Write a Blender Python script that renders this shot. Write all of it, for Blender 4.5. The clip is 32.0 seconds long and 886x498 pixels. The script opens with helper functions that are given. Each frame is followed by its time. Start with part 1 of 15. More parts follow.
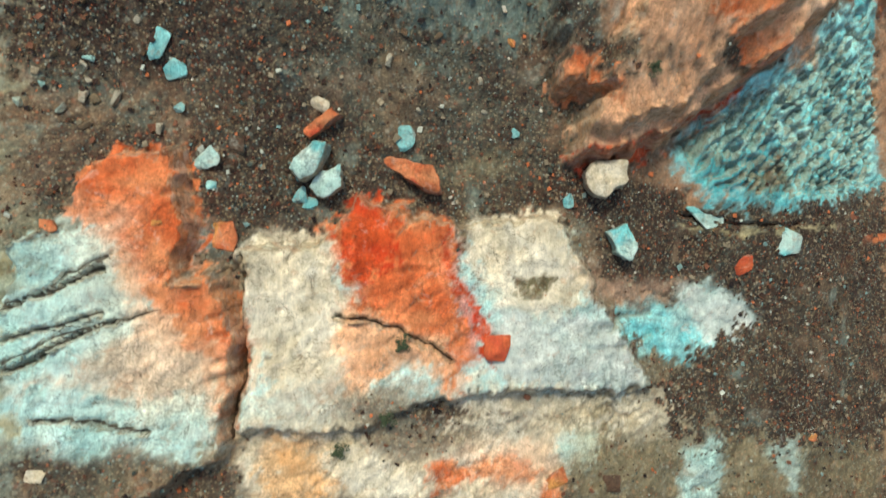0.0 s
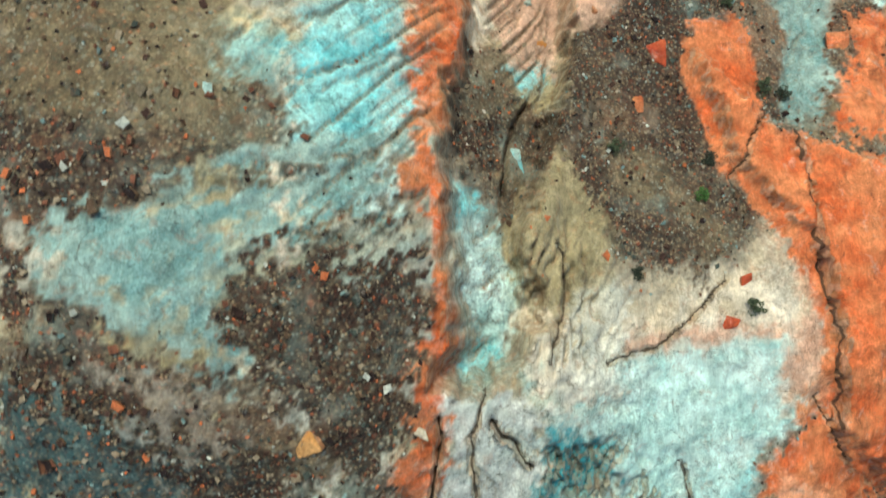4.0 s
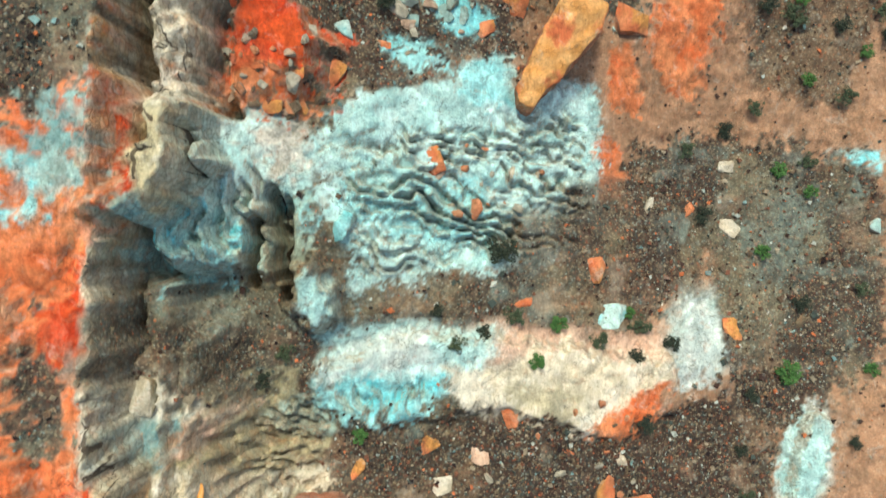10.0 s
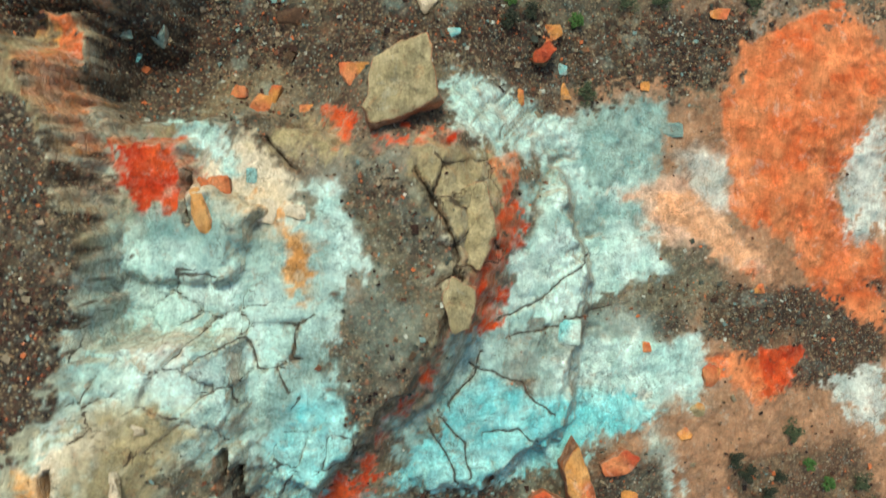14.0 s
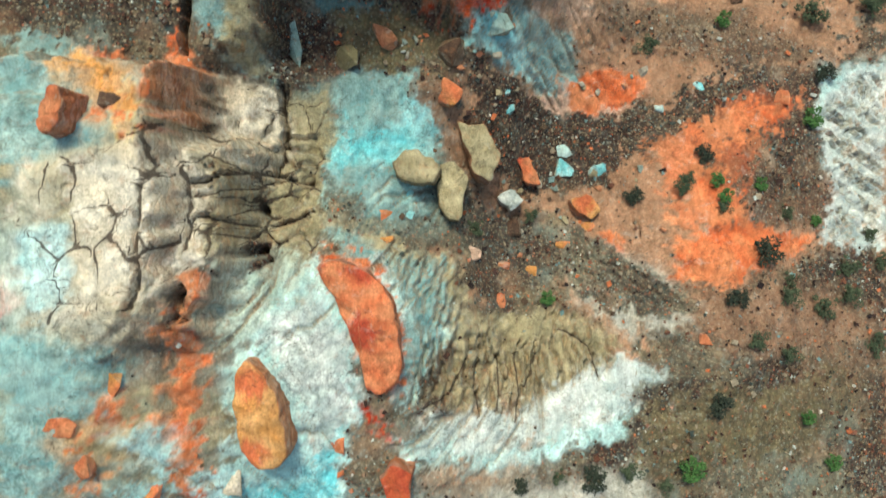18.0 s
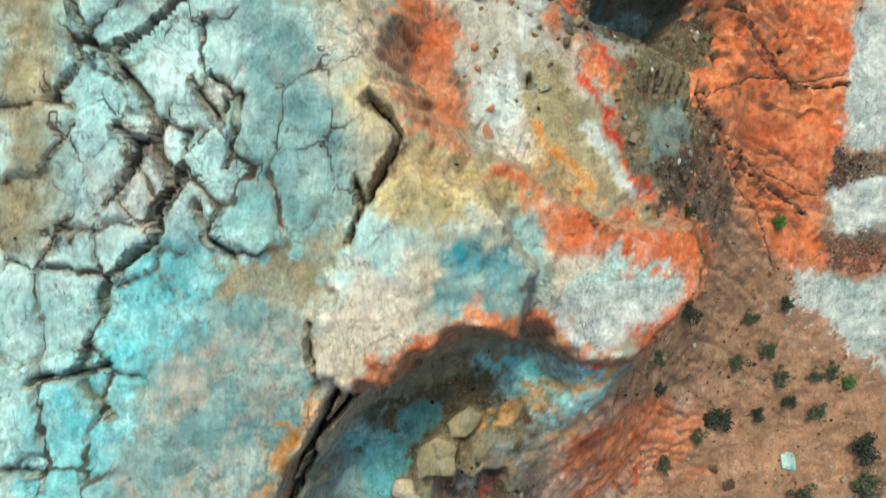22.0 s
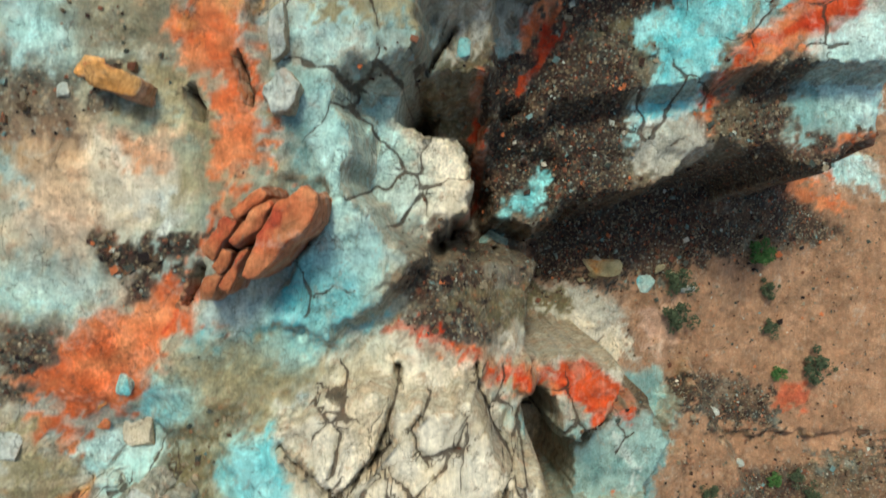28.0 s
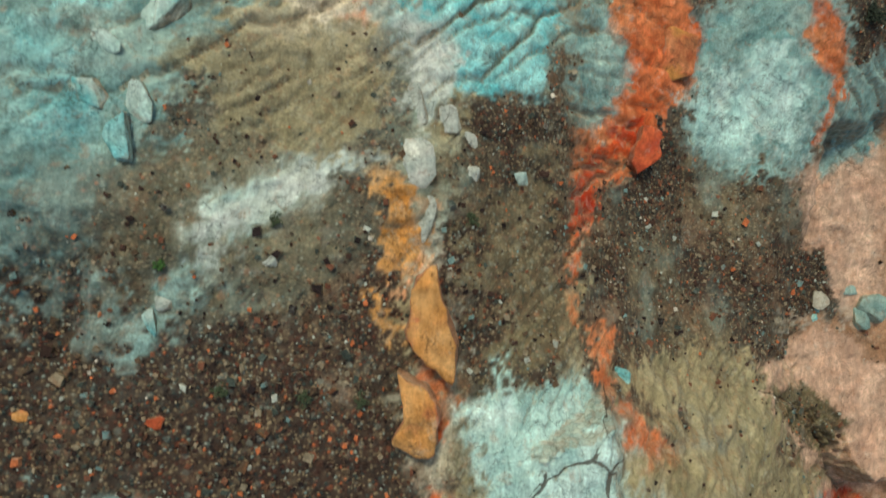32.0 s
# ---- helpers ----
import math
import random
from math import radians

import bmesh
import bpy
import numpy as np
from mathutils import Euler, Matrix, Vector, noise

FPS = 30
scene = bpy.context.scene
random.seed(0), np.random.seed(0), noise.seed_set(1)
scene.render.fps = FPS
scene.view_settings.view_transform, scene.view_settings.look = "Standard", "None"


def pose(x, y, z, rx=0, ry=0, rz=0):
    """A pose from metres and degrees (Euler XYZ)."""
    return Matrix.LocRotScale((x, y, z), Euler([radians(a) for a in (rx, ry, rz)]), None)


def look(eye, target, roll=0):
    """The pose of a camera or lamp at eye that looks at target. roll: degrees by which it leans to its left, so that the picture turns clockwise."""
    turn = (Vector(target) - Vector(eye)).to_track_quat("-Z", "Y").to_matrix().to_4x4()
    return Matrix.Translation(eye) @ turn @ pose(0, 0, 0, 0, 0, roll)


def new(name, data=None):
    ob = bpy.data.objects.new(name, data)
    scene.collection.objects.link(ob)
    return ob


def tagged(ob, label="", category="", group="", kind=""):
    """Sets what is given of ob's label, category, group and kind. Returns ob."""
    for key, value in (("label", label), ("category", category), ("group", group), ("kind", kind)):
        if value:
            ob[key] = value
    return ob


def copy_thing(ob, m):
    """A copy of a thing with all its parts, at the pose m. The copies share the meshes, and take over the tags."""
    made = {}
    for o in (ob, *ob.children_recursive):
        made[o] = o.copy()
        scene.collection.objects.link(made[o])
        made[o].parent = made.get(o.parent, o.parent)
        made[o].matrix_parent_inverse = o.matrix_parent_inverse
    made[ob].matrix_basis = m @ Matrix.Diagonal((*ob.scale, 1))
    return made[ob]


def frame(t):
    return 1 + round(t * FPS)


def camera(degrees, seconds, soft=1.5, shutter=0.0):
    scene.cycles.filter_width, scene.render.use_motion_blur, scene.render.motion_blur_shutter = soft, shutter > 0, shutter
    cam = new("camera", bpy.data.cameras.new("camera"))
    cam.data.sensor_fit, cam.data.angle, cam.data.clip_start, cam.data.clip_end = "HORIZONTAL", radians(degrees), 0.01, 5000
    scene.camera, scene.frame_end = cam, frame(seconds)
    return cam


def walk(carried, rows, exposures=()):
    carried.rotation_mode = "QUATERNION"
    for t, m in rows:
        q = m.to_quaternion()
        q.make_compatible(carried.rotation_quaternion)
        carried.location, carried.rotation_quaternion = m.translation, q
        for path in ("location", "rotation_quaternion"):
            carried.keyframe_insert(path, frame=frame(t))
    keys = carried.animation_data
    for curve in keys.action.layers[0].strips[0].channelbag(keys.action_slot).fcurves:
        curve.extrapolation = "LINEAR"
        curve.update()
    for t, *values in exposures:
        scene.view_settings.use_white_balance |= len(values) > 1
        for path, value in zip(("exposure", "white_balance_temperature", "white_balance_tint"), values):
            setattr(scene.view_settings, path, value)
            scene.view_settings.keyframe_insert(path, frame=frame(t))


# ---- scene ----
# A slow flight along an eroded, strongly coloured rock scarp, seen straight down.
cam = camera(73.7, 32.0, soft=1.6, shutter=0.3)
PATH = [(0, -0.000, 0.000, 30.000, 0.435),
    (0.5, -0.001, 2.945, 30.023, 0.449),
    (1, 0.007, 5.904, 30.042, 0.464),
    (1.5, 0.023, 8.863, 30.055, 0.481),
    (2, 0.034, 11.832, 30.062, 0.501),
    (2.5, 0.047, 14.812, 30.065, 0.526),
    (3, 0.046, 17.787, 30.070, 0.554),
    (3.5, 0.039, 20.745, 30.074, 0.580),
    (4, 0.044, 23.703, 30.078, 0.606),
    (4.5, 0.058, 26.665, 30.083, 0.630),
    (5, 0.068, 29.619, 30.081, 0.652),
    (5.5, 0.075, 32.565, 30.072, 0.670),
    (6, 0.075, 35.509, 30.061, 0.687),
    (6.5, 0.069, 38.452, 30.048, 0.703),
    (7, 0.055, 41.399, 30.036, 0.717),
    (7.5, 0.039, 44.353, 30.028, 0.734),
    (8, 0.027, 47.307, 30.025, 0.750),
    (8.5, 0.009, 50.254, 30.034, 0.767),
    (9, -0.013, 53.210, 30.048, 0.784),
    (9.5, -0.042, 56.178, 30.059, 0.802),
    (10, -0.066, 59.151, 30.066, 0.819),
    (10.5, -0.078, 62.139, 30.065, 0.830),
    (11, -0.083, 65.138, 30.060, 0.837),
    (11.5, -0.084, 68.140, 30.052, 0.844),
    (12, -0.087, 71.159, 30.044, 0.850),
    (12.5, -0.099, 74.198, 30.038, 0.856),
    (13, -0.110, 77.246, 30.034, 0.852),
    (13.5, -0.120, 80.310, 30.034, 0.842),
    (14, -0.131, 83.393, 30.039, 0.829),
    (14.5, -0.130, 86.481, 30.040, 0.814),
    (15, -0.124, 89.563, 30.038, 0.801),
    (15.5, -0.111, 92.637, 30.033, 0.790),
    (16, -0.096, 95.704, 30.029, 0.782),
    (16.5, -0.078, 98.762, 30.028, 0.776),
    (17, -0.059, 101.812, 30.031, 0.775),
    (17.5, -0.051, 104.852, 30.036, 0.780),
    (18, -0.044, 107.886, 30.030, 0.791),
    (18.5, -0.030, 110.922, 30.008, 0.807),
    (19, -0.016, 113.951, 29.988, 0.827),
    (19.5, -0.008, 116.969, 29.978, 0.856),
    (20, 0.000, 120.000, 29.974, 0.885),
    (20.5, 0.011, 123.041, 29.958, 0.914),
    (21, 0.022, 126.073, 29.935, 0.948),
    (21.5, 0.033, 129.105, 29.912, 0.987),
    (22, 0.040, 132.124, 29.895, 1.027),
    (22.5, 0.039, 135.142, 29.887, 1.060),
    (23, 0.032, 138.171, 29.872, 1.091),
    (23.5, 0.025, 141.219, 29.850, 1.122),
    (24, 0.012, 144.291, 29.823, 1.151),
    (24.5, -0.011, 147.379, 29.801, 1.181),
    (25, -0.025, 150.468, 29.792, 1.210),
    (25.5, -0.036, 153.550, 29.796, 1.239),
    (26, -0.048, 156.619, 29.808, 1.266),
    (26.5, -0.068, 159.670, 29.828, 1.292),
    (27, -0.102, 162.695, 29.852, 1.315),
    (27.5, -0.140, 165.705, 29.869, 1.335),
    (28, -0.175, 168.708, 29.884, 1.349),
    (28.5, -0.216, 171.708, 29.906, 1.356),
    (29, -0.261, 174.707, 29.950, 1.363),
    (29.5, -0.314, 177.728, 30.027, 1.364),
    (30, -0.375, 180.780, 30.160, 1.360),
    (30.5, -0.440, 183.824, 30.379, 1.363),
    (31, -0.493, 186.842, 30.684, 1.373),
    (31.5, -0.543, 189.836, 31.046, 1.386),
    (32, -0.591, 192.646, 31.431, 1.401)]
walk(cam, [(t, pose(x, y, z, 0, 0, a)) for t, x, y, z, a in PATH], [(t, e, w, 0.5) for t, e, w in ((0, 0.1, 7000), (1, 0.2, 6800), (2, 0.36, 6500), (3, 0.2, 6700), (4, 0.02, 6950), (7, 0.3, 6950), (9, 0.36, 6800), (11, 0.3, 6850), (13, 0.1, 6900), (14, 0.06, 7300), (17, 0.14, 6800), (19, 0.34, 6850), (21, 0.12, 6700), (23, 0.08, 6850), (27, 0.06, 6700), (28.5, -0.08, 7000), (30, -0.28, 7150), (32, -0.4, 7250))])

# ---- light: a veiled sun from ahead and the left under a bright hazy sky ----
SUN_AZ, SUN_EL = radians(-10), radians(57)      # azimuth from +y, clockwise; height
world = bpy.data.worlds.new("sky")
scene.world = world
world.use_nodes = True
wn = world.node_tree.nodes
sky = wn.new("ShaderNodeTexSky")
sky.sky_type, sky.sun_disc = "NISHITA", False
sky.dust_density = 3.0
sky.sun_elevation, sky.sun_rotation = SUN_EL, SUN_AZ
wn["Background"].inputs["Strength"].default_value = 0.18
world.node_tree.links.new(sky.outputs["Color"], wn["Background"].inputs["Color"])
sun = new("sun", bpy.data.lights.new("sun", "SUN"))
sun.data.energy, sun.data.angle, sun.data.color = 2.6, radians(10.0), (1.0, 0.95, 0.87)
SUN_WAY = Vector((math.sin(SUN_AZ) * math.cos(SUN_EL), math.cos(SUN_AZ) * math.cos(SUN_EL), math.sin(SUN_EL)))
sun.matrix_world = look(SUN_WAY * 80, (0, 0, 0))

# ---- materials ----


def srgb(r, g, b, k=1.0):
    return tuple(k * (c / 255 / 12.92 if c < 11 else ((c / 255 + 0.055) / 1.055) ** 2.4) for c in (r, g, b))


# Rock and soil kinds: two tones, amount of loose stones
TONES = {
    "teal": ((126, 218, 224), (178, 236, 234), 0.03), "deep": ((58, 148, 160), (100, 188, 194), 0.05),
    "pale": ((214, 242, 236), (184, 226, 220), 0.02), "white": ((224, 230, 222), (190, 206, 200), 0.02),
    "grey": ((152, 160, 142), (98, 108, 96), 0.75), "bluegrey": ((132, 176, 174), (170, 200, 192), 0.15),
    "cream": ((226, 212, 184), (240, 232, 212), 0.05), "yellow": ((212, 190, 136), (228, 212, 164), 0.06),
    "orange": ((218, 112, 72), (232, 150, 106), 0.04), "red": ((196, 66, 42), (222, 98, 60), 0.03),
    "amber": ((224, 156, 88), (236, 182, 122), 0.03), "peach": ((244, 196, 160), (234, 176, 136), 0.05),
    "tan": ((150, 136, 112), (104, 92, 74), 0.8), "brown": ((54, 44, 36), (88, 74, 58), 1.0),
    "maroon": ((60, 36, 34), (86, 56, 46), 0.95), "sand": ((206, 162, 130), (184, 142, 112), 0.3),
    "pink": ((228, 194, 170), (214, 174, 150), 0.12), "olive": ((146, 138, 100), (112, 106, 78), 0.45),
    "khaki": ((194, 184, 148), (170, 160, 124), 0.2), "stone": ((186, 184, 168), (204, 202, 188), 0.1),
}
ALBEDO = 0.8


def vivid(c, amount=1.07):
    """Deepens a colour a little: these layers are strongly stained."""
    grey = 0.25 * c[0] + 0.65 * c[1] + 0.1 * c[2]
    return tuple(max(0.012, grey + (v - grey) * amount) for v in c)


TONE = {k: (vivid(srgb(*a, ALBEDO)), vivid(srgb(*b, ALBEDO)), s) for k, (a, b, s) in TONES.items()}


def nodes_of(name):
    m = bpy.data.materials.new(name)
    m.use_nodes = True
    nt = m.node_tree
    return m, nt, nt.nodes["Principled BSDF"]


def add(nt, kind, **values):
    n = nt.nodes.new(kind)
    for k, v in values.items():
        n.inputs[k].default_value = v
    return n


def mix(nt, fac, a, b, mode="MIX"):
    n = nt.nodes.new("ShaderNodeMix")
    n.data_type, n.blend_type = "RGBA", mode
    for sock, v in ((n.inputs[0], fac), (n.inputs[6], a), (n.inputs[7], b)):
        if isinstance(v, (int, float, tuple)):
            sock.default_value = v
        else:
            nt.links.new(v, sock)
    return n.outputs[2]


def span(nt, value, lo, hi, a=0.0, b=1.0):
    n = nt.nodes.new("ShaderNodeMapRange")
    nt.links.new(value, n.inputs["Value"])
    for k, v in (("From Min", lo), ("From Max", hi), ("To Min", a), ("To Max", b)):
        n.inputs[k].default_value = v
    return n.outputs["Result"]


def rock_material(name, loose=True):
    """Layered rock: two mingled tones, blotches, fine grain, cracks; and, where asked, loose stones in dark gaps."""
    m, nt, sh = nodes_of(name)
    link = nt.links.new
    tint = nt.nodes.new("ShaderNodeAttribute")
    tint.attribute_name = "tint"
    place = nt.nodes.new("ShaderNodeNewGeometry").outputs["Position"]

    def noise_at(scale, detail=8.0, rough=0.68, warp=0.0, out="Fac", at=None):
        n = add(nt, "ShaderNodeTexNoise", Scale=scale, Detail=detail, Roughness=rough, Distortion=warp)
        link(at or place, n.inputs["Vector"])
        return n.outputs[out]

    def times(x, y):
        n = nt.nodes.new("ShaderNodeMath")
        n.operation = "MULTIPLY"
        for sock, v in zip(n.inputs, (x, y)):
            if isinstance(v, float):
                sock.default_value = v
            else:
                link(v, sock)
        return n.outputs[0]

    broad, mid, fine = noise_at(0.8, 6.0, 0.6, 0.4), noise_at(2.8, 6.0, 0.58, 0.9), noise_at(13.0, 4.0, 0.6)
    base = tint.outputs["Color"]
    if loose:
        near = nt.nodes.new("ShaderNodeAttribute")
        near.attribute_name = "around"
        mingle = noise_at(1.6, 8.0, 0.66, 1.3)
        base = mix(nt, span(nt, mingle, 0.48, 0.6, 0.0, 0.6), base, near.outputs["Color"])
    base = mix(nt, 1.0, base, mix(nt, span(nt, broad, 0.32, 0.68), (0.74, 0.76, 0.76, 1), (1.18, 1.16, 1.14, 1)), "MULTIPLY")
    # grain gathers in patches; streaks follow the wash of the rain
    rough_here = span(nt, noise_at(0.45, 5.0, 0.6, 0.8), 0.4, 0.62, 0.4, 1.0)
    base = mix(nt, rough_here, base, mix(nt, 1.0, base, mix(nt, span(nt, mid, 0.36, 0.66), (0.74, 0.74, 0.72, 1), (1.16, 1.16, 1.17, 1)), "MULTIPLY"))
    base = mix(nt, rough_here, base, mix(nt, 1.0, base, mix(nt, span(nt, fine, 0.36, 0.66), (0.7, 0.71, 0.72, 1), (1.2, 1.19, 1.18, 1)), "MULTIPLY"))
    # in the steep faces broken courses of cream, amber and grey rock come out
    turned = nt.nodes.new("ShaderNodeSeparateXYZ")
    link(nt.nodes.new("ShaderNodeNewGeometry").outputs["True Normal"], turned.inputs[0])
    steep_ = span(nt, turned.outputs["Z"], 0.7, 0.42)
    flat_ = nt.nodes.new("ShaderNodeVectorMath")
    flat_.operation = "MULTIPLY"
    link(mix(nt, 0.09, place, noise_at(1.1, 5.0, 0.6, 0.0, "Color"), "LINEAR_LIGHT"), flat_.inputs[0])
    flat_.inputs[1].default_value = (1.2, 1.2, 1.7)
    face = None
    for scale, amount in ((1.2, 0.24), (3.1, 0.26)):
        for feature in ("F1", "DISTANCE_TO_EDGE"):
            cells = add(nt, "ShaderNodeTexVoronoi", Scale=scale, Randomness=1.0)
            cells.feature = feature
            link(flat_.outputs[0], cells.inputs["Vector"])
            if feature == "F1":
                pick = nt.nodes.new("ShaderNodeValToRGB")
                link(cells.outputs["Color"], pick.inputs["Fac"])
                el = pick.color_ramp.elements
                for i, (p, c) in enumerate(((0.2, (150, 128, 92)), (0.36, (206, 190, 152)), (0.5, (176, 186, 172)), (0.62, (222, 206, 170)), (0.74, (206, 142, 88)), (0.86, (120, 112, 92)))):
                    e = el[i] if i < 2 else el.new(p)
                    e.position, e.color = p, (*srgb(*c, ALBEDO), 1)
                base = mix(nt, times(steep_, amount), base, pick.outputs["Color"])
            else:
                gap_ = times(steep_, span(nt, cells.outputs["Distance"], 0.0, 0.07, 1.0, 0.0))
                base = mix(nt, times(gap_, 0.3), base, (*srgb(84, 70, 54), 1))
                face = gap_ if face is None else mix(nt, 1.0, face, gap_, "LIGHTEN")
    # rust, pale dust and dark lichen in specks and blotches
    for scale, lo, hi, amount, tone_ in ((2.1, 0.56, 0.64, 0.3, (176, 116, 76)), (5.5, 0.6, 0.68, 0.32, (196, 178, 140)), (1.3, 0.57, 0.66, 0.25, (214, 222, 208)), (9.0, 0.62, 0.7, 0.5, (84, 66, 50))):
        base = mix(nt, span(nt, noise_at(scale, 9.0, 0.72, 0.5), lo, hi, 0.0, amount), base, (*srgb(*tone_, ALBEDO), 1))
    squeeze = nt.nodes.new("ShaderNodeVectorMath")
    squeeze.operation = "MULTIPLY"
    link(place, squeeze.inputs[0])
    squeeze.inputs[1].default_value = (2.4, 0.55, 1.2)
    wash = noise_at(1.1, 7.0, 0.62, 1.6, "Fac", squeeze.outputs[0])
    base = mix(nt, span(nt, wash, 0.5, 0.66, 0.0, 0.5), base, mix(nt, 1.0, base, (1.28, 1.3, 1.3, 1), "MULTIPLY"))
    base = mix(nt, span(nt, wash, 0.34, 0.47, 0.45, 0.0), base, mix(nt, 1.0, base, (0.66, 0.7, 0.72, 1), "MULTIPLY"))
    # thin streaks of run-off slant over the rock
    lean = nt.nodes.new("ShaderNodeMapping")
    link(place, lean.inputs["Vector"])
    lean.inputs["Rotation"].default_value = (0.2, 0.3, 0.55)
    lean.inputs["Scale"].default_value = (4.2, 0.8, 2.2)
    streaks = noise_at(1.7, 6.0, 0.66, 1.9, "Fac", lean.outputs["Vector"])
    base = mix(nt, span(nt, streaks, 0.38, 0.46, 0.4, 0.0), base, mix(nt, 1.0, base, (0.7, 0.7, 0.68, 1), "MULTIPLY"))
    base = mix(nt, span(nt, streaks, 0.54, 0.64, 0.0, 0.5), base, mix(nt, 1.0, base, (1.2, 1.2, 1.19, 1), "MULTIPLY"))
    bare = span(nt, tint.outputs["Alpha"], 0.1, 0.5, 1.0, 0.0)
    # bedding: thin light and dark courses that follow the height, bent by folds
    apart = nt.nodes.new("ShaderNodeSeparateXYZ")
    link(place, apart.inputs[0])
    courses = None
    for pitch, scale, amount in ((0.32, 0.3, 2.2), (0.13, 0.6, 1.1)):
        fold = span(nt, noise_at(scale, 5.0, 0.55, 0.6), 0.0, 1.0, 0.0, amount)
        total = nt.nodes.new("ShaderNodeMath")
        total.operation = "ADD"
        link(apart.outputs["Z"], total.inputs[0])
        link(fold, total.inputs[1])
        wave = nt.nodes.new("ShaderNodeMath")
        wave.operation = "PINGPONG"
        link(total.outputs[0], wave.inputs[0])
        wave.inputs[1].default_value = pitch
        one = span(nt, wave.outputs[0], 0.0, pitch)
        courses = one if courses is None else mix(nt, 0.4, courses, one)
    show = times(bare, span(nt, noise_at(0.4, 4.0, 0.6, 0.5), 0.42, 0.6, 0.1, 0.9))
    base = mix(nt, show, base, mix(nt, 1.0, base, mix(nt, span(nt, courses, 0.2, 0.75), (0.8, 0.81, 0.82, 1), (1.12, 1.12, 1.11, 1)), "MULTIPLY"))
    # cracks: thin wandering lines, only here and there
    shift = mix(nt, 0.06, place, noise_at(1.3, 4.0, 0.6, 0.0, "Color"), "LINEAR_LIGHT")
    lines = None
    for scale, width, lo, hi in ((0.5, 0.006, 0.42, 0.54), (1.5, 0.009, 0.47, 0.58), (3.8, 0.014, 0.52, 0.62)):
        ridge = nt.nodes.new("ShaderNodeMath")
        ridge.operation = "ABSOLUTE"
        link(span(nt, noise_at(scale, 7.0, 0.55, 1.2), 0.0, 1.0, -0.5, 0.5), ridge.inputs[0])
        thin = times(span(nt, ridge.outputs[0], 0.0, width, 1.0, 0.0), span(nt, noise_at(scale * 1.3, 3.0, 0.6), lo, hi))
        lines = thin if lines is None else mix(nt, 1.0, lines, thin, "LIGHTEN")
    lines = times(lines, bare)
    base = mix(nt, times(lines, 0.7), base, (*srgb(72, 62, 50), 1))
    height = mix(nt, 0.62, mix(nt, 0.55, mid, fine), noise_at(34.0, 4.0, 0.65))
    height = mix(nt, times(show, 0.5), height, courses)
    height = mix(nt, times(lines, 0.8), height, (0.0, 0.0, 0.0, 1))
    if loose:
        near_line = nt.nodes.new("ShaderNodeAttribute")
        near_line.attribute_name = "line"
        split = nt.nodes.new("ShaderNodeSeparateXYZ")
        link(near_line.outputs["Vector"], split.inputs[0])
        across = nt.nodes.new("ShaderNodeMath")
        across.operation = "ABSOLUTE"
        link(split.outputs["Y"], across.inputs[0])
        opening = nt.nodes.new("ShaderNodeMath")
        opening.operation = "SUBTRACT"
        link(across.outputs[0], opening.inputs[0])
        link(span(nt, noise_at(3.5, 5.0, 0.7), 0.35, 0.7, 0.0, 0.05), opening.inputs[1])
        joint = times(span(nt, opening.outputs[0], 0.0, 0.022, 1.0, 0.0), span(nt, split.outputs["X"], 0.1, 0.2, 1.0, 0.0))
        base = mix(nt, times(joint, 0.85), base, (*srgb(58, 48, 40), 1))
        height = mix(nt, joint, height, (0.0, 0.0, 0.0, 1))
    height = mix(nt, times(face, 0.9), height, (0.0, 0.0, 0.0, 1))
    if loose:
        stony = span(nt, tint.outputs["Alpha"], 0.12, 0.95)
        # finer soil lies in pale patches, coarse dark stones between
        soil = noise_at(0.55, 8.0, 0.7, 1.0)
        base = mix(nt, times(stony, span(nt, soil, 0.52, 0.66, 0.0, 0.38)), base, mix(nt, 0.5, mix(nt, 1.0, base, (1.75, 1.72, 1.66, 1), "MULTIPLY"), (*srgb(176, 166, 140, ALBEDO), 1)))
        base = mix(nt, times(stony, span(nt, soil, 0.33, 0.5, 0.8, 0.0)), base, mix(nt, 1.0, base, (0.5, 0.47, 0.46, 1), "MULTIPLY"))
        for scale, share in ((5.0, 0.9), (10.5, 1.0)):
            cells = add(nt, "ShaderNodeTexVoronoi", Scale=scale, Randomness=1.0)
            link(shift, cells.inputs["Vector"])
            pick = nt.nodes.new("ShaderNodeValToRGB")
            link(cells.outputs["Color"], pick.inputs["Fac"])
            pick.color_ramp.interpolation = "CONSTANT"
            el = pick.color_ramp.elements
            stops = ((0.0, (36, 30, 30)), (0.24, (78, 62, 50)), (0.38, (62, 76, 72)), (0.48, (132, 118, 94)), (0.6, (150, 162, 150)),
                     (0.65, (98, 62, 50)), (0.75, (152, 136, 108)), (0.87, (188, 106, 70)), (0.94, (178, 168, 144)))
            for i, (p, c) in enumerate(stops):
                e = el[i] if i < 2 else el.new(p)
                e.position, e.color = p, (*srgb(*c, ALBEDO), 1)
            lump = span(nt, cells.outputs["Distance"], 0.18, 0.52, 1.0, 0.0)
            where = times(stony, span(nt, noise_at(scale * 0.35, 4.0, 0.7), 0.38, 0.58, 0.55, share))
            base = mix(nt, times(where, span(nt, lump, 0.0, 0.5, 0.35, 1.0)), base, mix(nt, 0.92, base, pick.outputs["Color"]))
            base = mix(nt, times(where, span(nt, lump, 0.0, 0.35, 0.75, 0.0)), base, (*srgb(46, 38, 34), 1))
            height = mix(nt, times(where, 0.8), height, lump)
